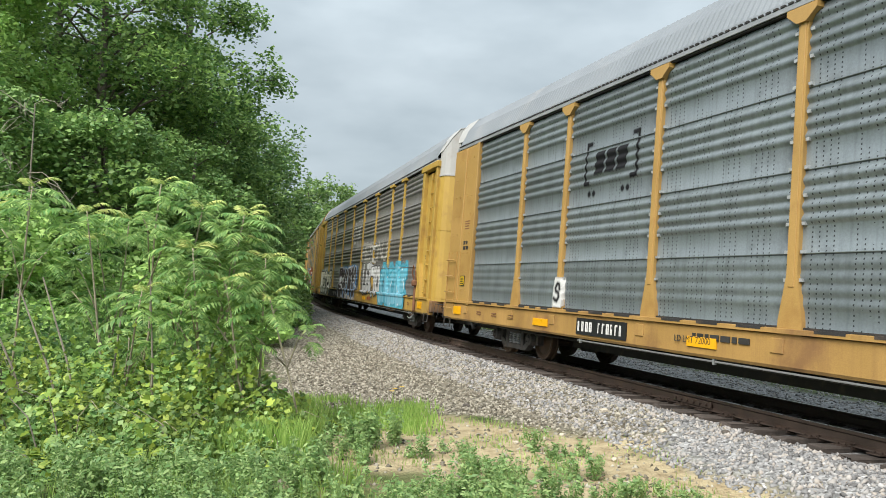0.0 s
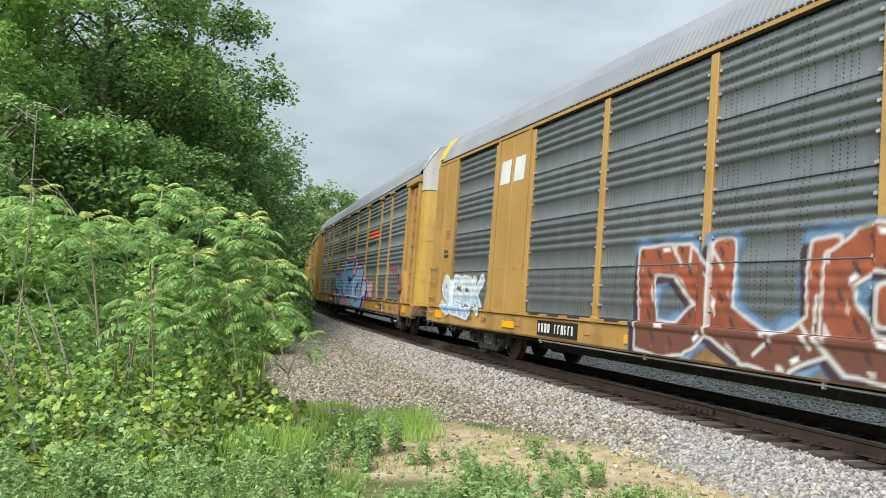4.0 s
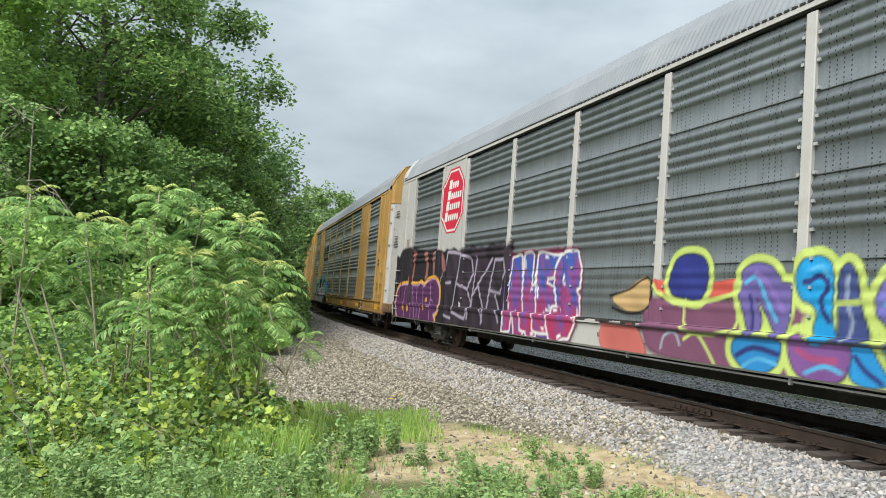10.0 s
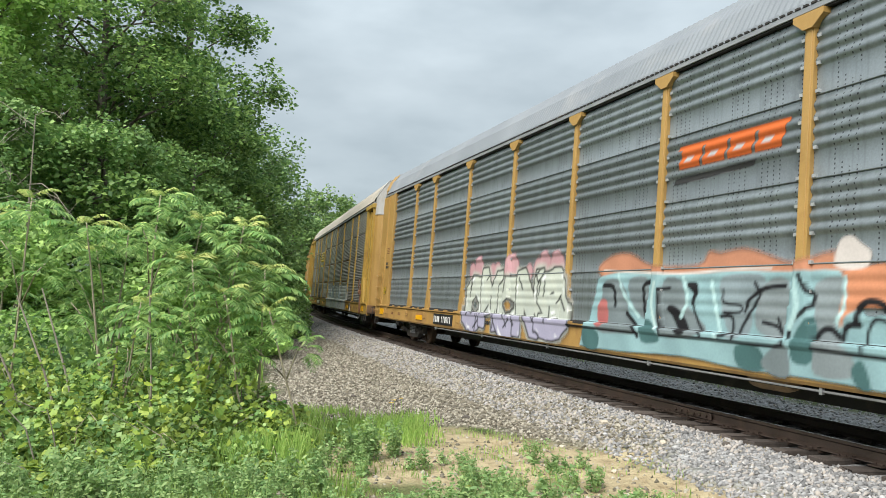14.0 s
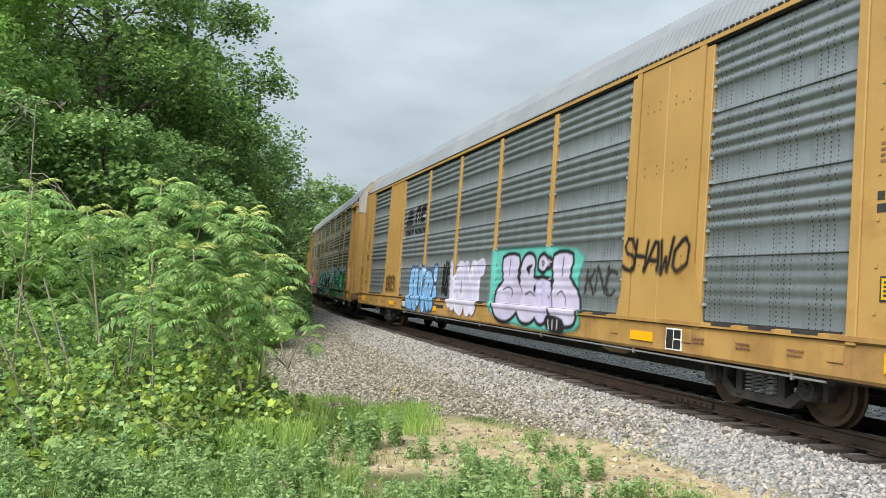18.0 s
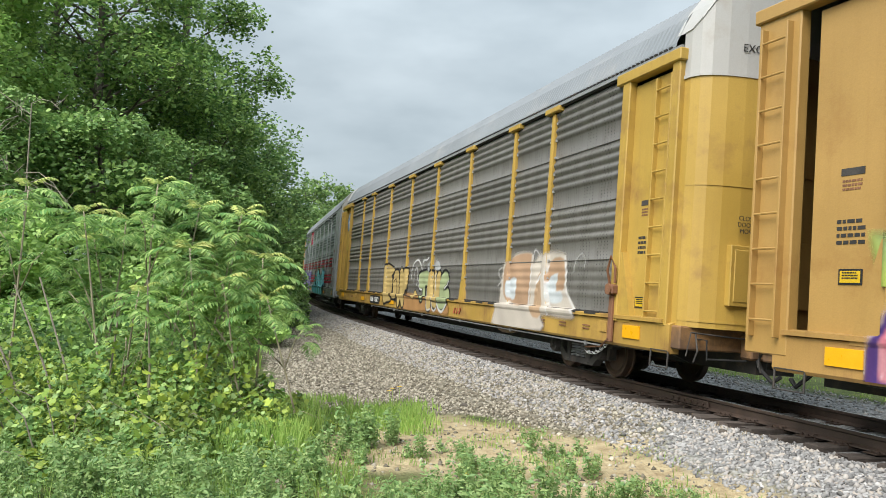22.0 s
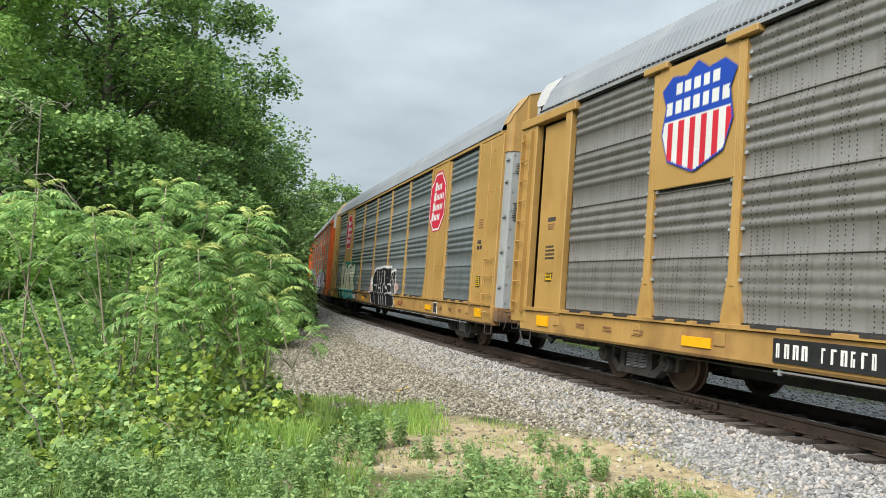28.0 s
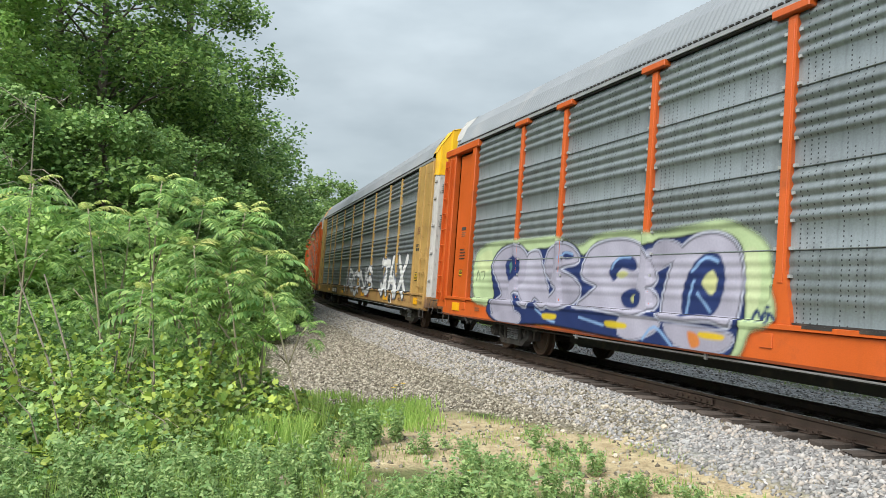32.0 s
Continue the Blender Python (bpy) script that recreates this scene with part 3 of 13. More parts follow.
def end_door_mesh(style, mat, sgn):
    """The doors that close a car's end: a rounded pair or a folding pair with upright creases."""
    g = Geo()
    out = DOORS[style]
    n = len(out)
    v = [(sgn * p, q, z) for z in (1.02, 4.62) for p, q in out]
    g.add(v, [(i, i + 1, i + n + 1, i + n) for i in range(n - 1)])

    def bx(x0, x1, *rest):
        g.box(min(sgn * x0, sgn * x1), max(sgn * x0, sgn * x1), *rest)
    if style == "round":
        bx(13.93, 14.045, -0.95, -0.35, 1.35, 2.2, 0.01)
        bx(13.945, 14.055, -0.89, -0.41, 1.41, 2.14, 0.01)
        for z in (3.02, 1.1):
            g.prism([(sgn * p, q) for p, q in [(x + 0.012, y) for x, y in out] + [(x - 0.02, y) for x, y in out[::-1]]], z, z + 0.03, "z")
    else:
        for z in (1.5, 2.3, 3.1, 3.9, 4.4):
            bx(13.6, 13.67, -1.485, -1.42, z - 0.035, z + 0.035, 0.008)
            bx(13.77, 13.85, -1.11, -1.06, z - 0.025, z + 0.025, 0.006)
        for z in np.arange(1.15, 4.6, 0.42):
            for y in (-1.33, -1.14, -0.98, -0.55):
                x = 13.745 if y < -1.3 else 13.775 if y < -1.1 else 13.848
                bx(x, x + 0.02, y - 0.014, y + 0.014, z - 0.014, z + 0.014)
    return g.mesh("end_door", mat)


def hood_mesh(mat, sgn, deep):
    """The gable over the end doors: the doors' outline carried up to the roof, closed on top, with a rolled lower lip."""
    g = Geo()
    out = [(p - 0.008, q * 1.006) for p, q in DOORS["round" if deep else "fold"]]
    n = len(out)
    top = [roof_at(q) + 0.012 for p, q in out]
    v = [(sgn * p, q, 4.6) for p, q in out] + [(sgn * p, q, z) for (p, q), z in zip(out, top)] + [(sgn * 13.2, q, z + 0.012) for (p, q), z in zip(out, top)]
    g.add(v, [(i, i + 1, i + n + 1, i + n) for i in range(n - 1)] + [(i + n, i + n + 1, i + 2 * n + 1, i + 2 * n) for i in range(n - 1)])
    g.prism([(sgn * (p + 0.018), q * 1.01) for p, q in out] + [(sgn * (p - 0.02), q * 0.98) for p, q in out[::-1]], 4.585, 4.635, "z")
    for (p, q), (p2, q2), z, z2 in zip(out, out[1:], top, top[1:]):
        g.tube([(sgn * p, q, z), (sgn * p2, q2, z2)], 0.016, 5)
    return g.mesh("hood", mat)


def coupler_mesh(sgn):
    g = Geo()
    s = sgn
    for x0, x1, y0, y1, z0, z1 in ((13.8, 14.12, -0.1, 0.1, 0.68, 0.88), (14.1, 14.32, -0.16, 0.14, 0.62, 0.92)):
        g.box(min(s * x0, s * x1), max(s * x0, s * x1), y0, y1, z0, z1, 0.03)
    return g.mesh("coupler", M["truck"])


def end_step_mesh(sgn):
    """Stirrup step and cross bar under the corner."""
    g = Geo()
    x = sgn * 13.3
    g.tube([(x - 0.22, -1.5, 0.95), (x - 0.22, -1.52, 0.42), (x + 0.22, -1.52, 0.42), (x + 0.22, -1.5, 0.95)], 0.015)
    g.tube([(x - 0.22, -1.52, 0.66), (x + 0.22, -1.52, 0.66)], 0.013)
    return g.mesh("stirrup_step", M["truck"])


def end_beam_mesh(sgn, mat):
    g = Geo()
    g.box(min(sgn * 13.45, sgn * 13.75), max(sgn * 13.45, sgn * 13.75), -1.5, 1.5, 0.7, 1.03, 0.02)
    g.box(min(sgn * 13.75, sgn * 14.0), max(sgn * 13.75, sgn * 14.0), -0.5, 0.5, 0.62, 0.98, 0.03)
    return g.mesh("end_beam", mat)


def hose_mesh(sgn):
    g = Geo()
    g.tube([(sgn * 13.9, -0.35, 0.7), (sgn * 14.1, -0.4, 0.5), (sgn * 14.3, -0.38, 0.36), (sgn * 14.42, -0.35, 0.45)], 0.03)
    g.tube([(sgn * 13.76, -1.2, 0.86), (sgn * 13.95, -1.2, 0.86), (sgn * 13.97, -1.2, 0.6), (sgn * 13.9, -0.5, 0.6)], 0.016)
    return g.mesh("air_hose", M["hose"])


def hand_brake_mesh(sgn):
    """Rusty lever, bracket and chain box at the corner post."""
    g = Geo()
    x = sgn * 11.98
    g.box(x - 0.12, x + 0.12, -1.66, -1.54, 1.42, 1.58, 0.02)
    g.tube([(x - 0.05, -1.6, 1.55), (x - 0.02, -1.68, 1.8), (x + 0.07, -1.68, 2.02), (x + 0.12, -1.62, 1.85), (x + 0.10, -1.6, 1.6)], 0.022)
    g.lathe([(0.0, 0.0), (0.09, 0.0), (0.09, 0.05), (0.0, 0.05)], 12, "y", (x + 0.02, -1.68, 1.5))
    g.box(x - 0.07, x + 0.05, -1.60, -1.54, 0.66, 1.42, 0.015)
    g.tube([(x, -1.6, 0.72), (x - sgn * 0.5, -1.45, 0.56), (x - sgn * 1.1, -1.4, 0.5)], 0.018)
    return g.mesh("hand_brake", M["brake"])


def cut_lever_mesh(sgn):
    g = Geo()
    g.tube([(sgn * 13.85, -1.45, 0.62), (sgn * 13.87, -1.4, 0.95), (sgn * 13.9, -0.4, 0.9), (sgn * 14.05, -0.3, 0.85)], 0.012)
    g.tube([(sgn * 13.86, -1.32, 0.95), (sgn * 13.95, -1.34, 0.7), (sgn * 13.9, -1.36, 0.55)], 0.012)
    return g.mesh("cut_lever", M["truck"])


def truck_frame_mesh(y):
    """A cast side frame: arched top and bottom members, columns round the springs, jaws over the bearings."""
    g = Geo()
    g.prism([(-1.25, 0.50), (-1.25, 0.60), (-0.95, 0.64), (-0.5, 0.76), (0.5, 0.76), (0.95, 0.64), (1.25, 0.60), (1.25, 0.50), (0.95, 0.50), (0.45, 0.60), (-0.45, 0.60), (-0.95, 0.50)], y - 0.09, y + 0.08)
    g.prism([(-1.02, 0.52), (-0.55, 0.15), (0.55, 0.15), (1.02, 0.52), (0.84, 0.52), (0.47, 0.26), (-0.47, 0.26), (-0.84, 0.52)], y - 0.08, y + 0.07)
    for k in (-1, 1):
        g.box(k * 0.39 - 0.06, k * 0.39 + 0.06, y - 0.1, y + 0.08, 0.18, 0.68, 0.02)
        for x in (0.70, 1.09):
            g.box(k * x - 0.04, k * x + 0.04, y - 0.09, y + 0.07, 0.30, 0.56, 0.015)
        g.lathe([(0.0, -0.17), (0.07, -0.17), (0.09, -0.14), (0.13, -0.13), (0.15, -0.06), (0.15, 0.06)], 14, "y", (k * 0.89, y - 0.04, 0.42))
        for c in range(3):
            a = c * 2.094 + 0.5
            g.lathe([(0.0, -0.02), (0.018, -0.02), (0.018, 0.02), (0.0, 0.02)], 6, "y", (k * 0.89 + 0.06 * math.cos(a), y - 0.21, 0.42 + 0.06 * math.sin(a)))
    g.box(-0.30, 0.30, y - 0.13, y + 0.1, 0.50, 0.64, 0.03)
    return g.mesh("side_frame", M["truck"])


def spring_mesh():
    g = Geo()
    pts = [(0.065 * math.cos(a * 0.785), 0.065 * math.sin(a * 0.785), 0.25 + a * 0.0062) for a in range(41)]
    g.tube(pts, 0.017, 5)
    return g.mesh("coil_spring", M["chord"])


def wheelset_mesh():
    g = Geo()
    g.lathe([(0.0, -1.0), (0.08, -1.0), (0.08, -0.82), (0.1, -0.8), (0.1, 0.8), (0.08, 0.82), (0.08, 1.0), (0.0, 1.0)], 12, "y")
    for s in (-1, 1):
        g.lathe([(0.11, s * 0.86), (0.14, s * 0.83), (0.30, s * 0.80), (0.37, s * 0.83), (0.418, s * 0.82), (0.42, s * 0.72), (0.448, s * 0.705), (0.445, s * 0.68), (0.36, s * 0.69), (0.30, s * 0.74), (0.11, s * 0.70)], 22, "y")
    return g.mesh("wheelset", M["wheel"], smooth=False)


def truck_beam_mesh():
    g = Geo()
    g.box(-0.22, 0.22, -1.0, 1.0, 0.42, 0.64, 0.04)
    for x in (-0.5, 0.5):
        g.box(x - 0.04, x + 0.04, -0.9, 0.9, 0.3, 0.42, 0.02)
        for y in (-0.75, 0.75):
            g.box(x - 0.06 + math.copysign(0.06, x), x + 0.06 + math.copysign(0.06, x), y - 0.06, y + 0.06, 0.24, 0.5, 0.02)
    return g.mesh("bolster", M["steel_dark"])


WHEELS = []


def truck(car, number, x):
    root = new("truck")
    root.parent = car
    root.location = (x, 0, 0)
    for y in (-1.0, 1.0):
        part("side_frame", shared(("frame", y), lambda: truck_frame_mesh(y)), root)
    for k in (-0.2, 0.0, 0.2):
        part("coil_spring", shared("spring", spring_mesh), root, at=(k, -1.04, 0))
    part("bolster", shared("bolster", truck_beam_mesh), root)
    for k in (-0.89, 0.89):
        w = part("wheelset", shared("wheelset", wheelset_mesh), root, "rust-brown steel wheels on one axle", at=(k, 0, 0.42))
        w.data.materials.append(M["tread"]) if len(w.data.materials) < 2 else None
        WHEELS.append((w, number, x + k, k))


def stencil(parent, x, z, w, rows, mat, name="stencil_text", y=-1.545, h=0.05, gap=0.5):
    """Rows of small painted bars: writing too small to read."""
    g = Geo()
    rnd = random.Random(int(x * 100) + int(z * 1000))
    for r in range(rows):
        p, zz = x - w / 2, z - r * h * (1 + gap)
        while p < x + w / 2 - h:
            q = p + h * rnd.uniform(0.8, 2.6)
            g.box(p, min(q, x + w / 2), y - 0.003, y + 0.004, zz - h / 2, zz + h / 2)
            p = q + h * 0.45
    return tagged(part(name, g.mesh(name, mat), parent), kind="stuff")


def plate(car, x, z, count, ground, mark, ch=0.17, gap_at=4):
    """A number plate: the panel and upright bars for its characters."""
    g = Geo()
    wide = count * ch * 0.78 + ch * 0.9
    if ground is not None:
        g.box(x - wide / 2 - 0.06, x + wide / 2 + 0.06, -1.552, -1.53, z - ch * 0.85, z + ch * 0.85, 0.002)
        part("number_panel", g.mesh("number_panel", ground), car)
    g = Geo()
    p = x - wide / 2
    rnd = random.Random(int(x * 77) + count)
    for i in range(count):
        if i == gap_at:
            p += ch * 0.9
        w = ch * rnd.choice((0.42, 0.5, 0.5, 0.3))
        g.box(p, p + w * 0.42, -1.558, -1.549, z - ch * 0.5, z + ch * 0.5)
        g.box(p, p + w, -1.557, -1.549, z + ch * 0.34, z + ch * 0.5)
        if rnd.random() < 0.7:
            g.box(p + w * 0.64, p + w, -1.558, -1.549, z - ch * 0.5, z + ch * 0.5 * rnd.choice((0.1, 1, 1)))
        p += ch * 0.78
    return tagged(part("number_text", g.mesh("number_text", mark), car), kind="stuff")


def tag_plate(car, x, z, w, h, mat, name="reflector"):
    g = Geo()
    g.box(x - w / 2, x + w / 2, -1.553, -1.53, z - h / 2, z + h / 2, 0.002)
    return part(name, g.mesh(name, mat), car)


def build_car(number, spec):
    """One enclosed car carrier: frame colour, screen, post style, closed bays, ends, hoods."""
    car = tagged(new("autorack_car"), spec["label"], "rail car", "cars of the freight train")
    fr, sc, style = spec["frame"], spec["screen"], spec["style"]
    key = (fr, style)
    part("side_sill", shared(("sill", fr), lambda: sill_mesh(M.get(fr + "_sill", M[fr]))), car)
    part("roof", shared(("roof", spec.get("roof", "roof")), lambda: roof_mesh(M[spec.get("roof", "roof")])), car, "ribbed galvanised steel roof")
    ch = spec.get("chord", "chord")
    part("top_chord", shared(("chord", ch), lambda: chord_mesh(M[ch])), car)
    part("eave_slot", shared("slot", eave_shade_mesh), car, "dark strip for the shadow gap under the eave")
    part("underframe", shared("under", under_mesh), car, "sooty black underframe")
    part("far_wall", shared(("far", sc), lambda: far_side_mesh(M[sc])), car)
    part("far_framing", shared(("farp", fr), lambda: far_posts_mesh(M[fr])), car)
    closed = spec.get("closed", ())
    for i, (a, b) in enumerate(BAYS):
        if i in closed:
            wide_panel(car, M[fr], fr, i, a, b)
            continue
        w = round(b - a - 0.15, 3)
        for t in range(TIERS):
            me = shared(("sheet", sc, w, t > 0), lambda: sheet_mesh(w, M[sc], sc == "screen_pale", t))
            part("screen_sheet", me, car, at=((a + b) / 2, -SIDE, LOW + t * TIER))
    for e in EDGES[1:-1]:
        part("post", shared(("post", spec.get("top")) + key, lambda: post_mesh(style, M[fr], spec.get("top", "bar"))), car, at=(e, 0, 0))
        tagged(part("clip_strip", shared("rib_ends", rib_highlights_mesh), car, at=(e, 0, 0)), kind="stuff")
    for sgn, end in ((1, spec["lead"]), (-1, spec["tail"])):
        pst, door, dcol, hcol = end
        part("end_panel", shared(("endp", pst, fr, sgn), lambda: end_panel_mesh(pst, M[fr], sgn)), car)
        d = part("end_door", shared(("door", door, dcol, sgn), lambda: end_door_mesh(door, M[dcol], sgn)), car, {"white": "white-painted end doors", "silver": "grey metal end doors"}.get(dcol, ""))
        part("hood", shared(("hood", hcol, sgn, door), lambda: hood_mesh(M[hcol], sgn, door == "round")), car)
        part("coupler", shared(("coupler", sgn), lambda: coupler_mesh(sgn)), car)
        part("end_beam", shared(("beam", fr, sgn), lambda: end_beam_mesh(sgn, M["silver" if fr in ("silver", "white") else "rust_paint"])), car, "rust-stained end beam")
        part("stirrup_step", shared(("step", sgn), lambda: end_step_mesh(sgn)), car, "bent steel bar step")
        part("air_hose", shared(("hose", sgn), lambda: hose_mesh(sgn)), car)
        if sgn > 0 and pst == "cap":
            part("hand_brake", shared("hand_brake", lambda: hand_brake_mesh(1)), car, "rust-brown hand brake lever and bracket")
        part("cut_lever", shared(("lever", sgn), lambda: cut_lever_mesh(sgn)), car)
        if pst == "cap":
            part("ladder", shared(("ladder", fr, sgn), lambda: ladder_mesh(M[fr], 13.0 if sgn > 0 else -13.67, -1.42 if sgn > 0 else -1.535)), car)
        else:
            part("ladder", shared(("rungs", fr, sgn), lambda: rungs_mesh(M[fr], sgn)), car)
        yy = -1.442 if pst == "cap" else -1.532
        if pst == "cap":
            stencil(car, sgn * 12.62, 2.32, 0.36, 4, M["ink"], h=0.04, gap=0.9, y=yy)
            g = Geo().box(sgn * 12.62 - 0.15, sgn * 12.62 + 0.15, yy - 0.004, yy + 0.01, 2.82, 2.9)
            part("dark_label", g.mesh("dark_label", M["truck"]), car)
            stencil(car, sgn * 12.62, 2.76, 0.26, 3, M["brake"], h=0.025, gap=0.8, y=yy)
            warning_plate(car, sgn * 12.6, 1.72 if sgn < 0 else 1.32, 0.3, 0.17, yy)
        else:
            stencil(car, sgn * 12.3, 2.56, 0.34, 2, M["ink"], h=0.09, gap=0.45, y=yy)
            stencil(car, sgn * 12.3, 3.1, 0.3, 4, M["brake"], h=0.028, gap=1.2, y=yy)
            warning_plate(car, sgn * 12.36, 1.6, 0.3, 0.26, yy)
        tag_plate(car, sgn * 12.55, 0.86, 0.48, 0.2, M["reflector"])
        for k in range(3):
            stencil(car, sgn * (9.3 + 0.9 * k), 0.88, 0.26, 2, M["brake"], h=0.022, gap=1.4)
        if dcol in ("white", "silver") and door == "fold" and sgn > 0:
            for y0, z0, rows in ((-1.23, 4.3, 5), (-1.23, 3.4, 8), (-0.8, 4.2, 9), (-0.8, 2.9, 6), (-0.8, 1.7, 4)):
                g, rn = Geo(), random.Random(int(z0 * 10) - int(y0 * 7))
                for r in range(rows):
                    wd = rn.uniform(0.04, 0.09) if y0 < -1 else rn.uniform(0.08, 0.17)
                    xx = 13.77 if y0 < -1 else 13.855
                    g.box(xx, xx + 0.008, y0 - wd, y0 + wd, z0 - r * 0.055 - 0.009, z0 - r * 0.055 + 0.009)
                tagged(part("stencil_text", g.mesh("stencil_text", M["truck"]), d), kind="stuff")
            for y0 in (-1.09,):
                g = Geo().box(13.745 if y0 < -1.2 else 13.79 if y0 < -1 else 13.87, 13.80 if y0 < -1.2 else 13.85 if y0 < -1 else 13.93, y0 - 0.022, y0 + 0.022, 1.05, 4.6)
                part("door_seal", g.mesh("door_seal", M["steel_dark"]), d, "dark rubber seal")
    for x in (-7.9, -3.0, 3.0, 7.9):
        tag_plate(car, x, 0.82, 0.62, 0.14, M["reflector"])
    square_plate(car, 8.75, 0.83)
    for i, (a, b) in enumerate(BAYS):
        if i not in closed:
            ob = part("sill_slot", shared("sill_slot", sill_gap_shade_mesh), car, at=((a + b) / 2, 0, 0))
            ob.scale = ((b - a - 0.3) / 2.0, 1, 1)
    tagged(part("roof_edge", shared("roof_edge", roof_edge_mesh), car), kind="stuff")
    g = lambda: Geo().lathe([(0.0, -0.4), (0.13, -0.36), (0.15, -0.2), (0.15, 0.22), (0.11, 0.36), (0.0, 0.4)], 14, "x", (6.4, -1.05, 0.60)).mesh("air_tank", M["tan_box"])
    part("air_tank", shared("air_tank", g), car, "dusty tan air tank under the sill")
    if fr not in ("white", "silver"):
        g = lambda: Geo().prism([(3.85, 0.75), (3.93, 0.75), (4.0, 0.90), (3.92, 0.90)], -1.5535, -1.54).prism([(4.05, 0.75), (4.13, 0.75), (4.2, 0.90), (4.12, 0.90)], -1.5535, -1.54).prism(
            [(4.25, 0.75), (4.33, 0.75), (4.44, 0.90), (4.36, 0.90)], -1.5535, -1.54).mesh("owner_mark", M["red_mark"])
        part("owner_mark", shared("owner_mark", g), car, "small red-brown painted mark")
    part("brake_rod", shared("brake_rod", rod_mesh), car)
    if spec["lead"][0] == "cap":
        part("brake_chain", shared("brake_chain", chain_mesh), car, "slack bright steel chain")
    truck(car, number, -10.0)
    truck(car, number, 10.0)
    stencil(car, -2.6, 0.9, 1.2, 1, M["ink"], h=0.08)
    if "high_panel" in spec:
        a, b = BAYS[spec["high_panel"]]
        g = Geo().box(a + 0.06, b - 0.06, -1.535, -1.50, 3.05, 4.93, 0.01)
        part("sign_panel", g.mesh("sign_panel", M[fr]), car, "plain yellow panel behind the shield")
    pl = spec.get("plate")
    if pl:
        plate(car, pl[0], 0.84, pl[1], M[pl[2]] if pl[2] else None, M[pl[3]], pl[4] if len(pl) > 4 else 0.17)
    return car


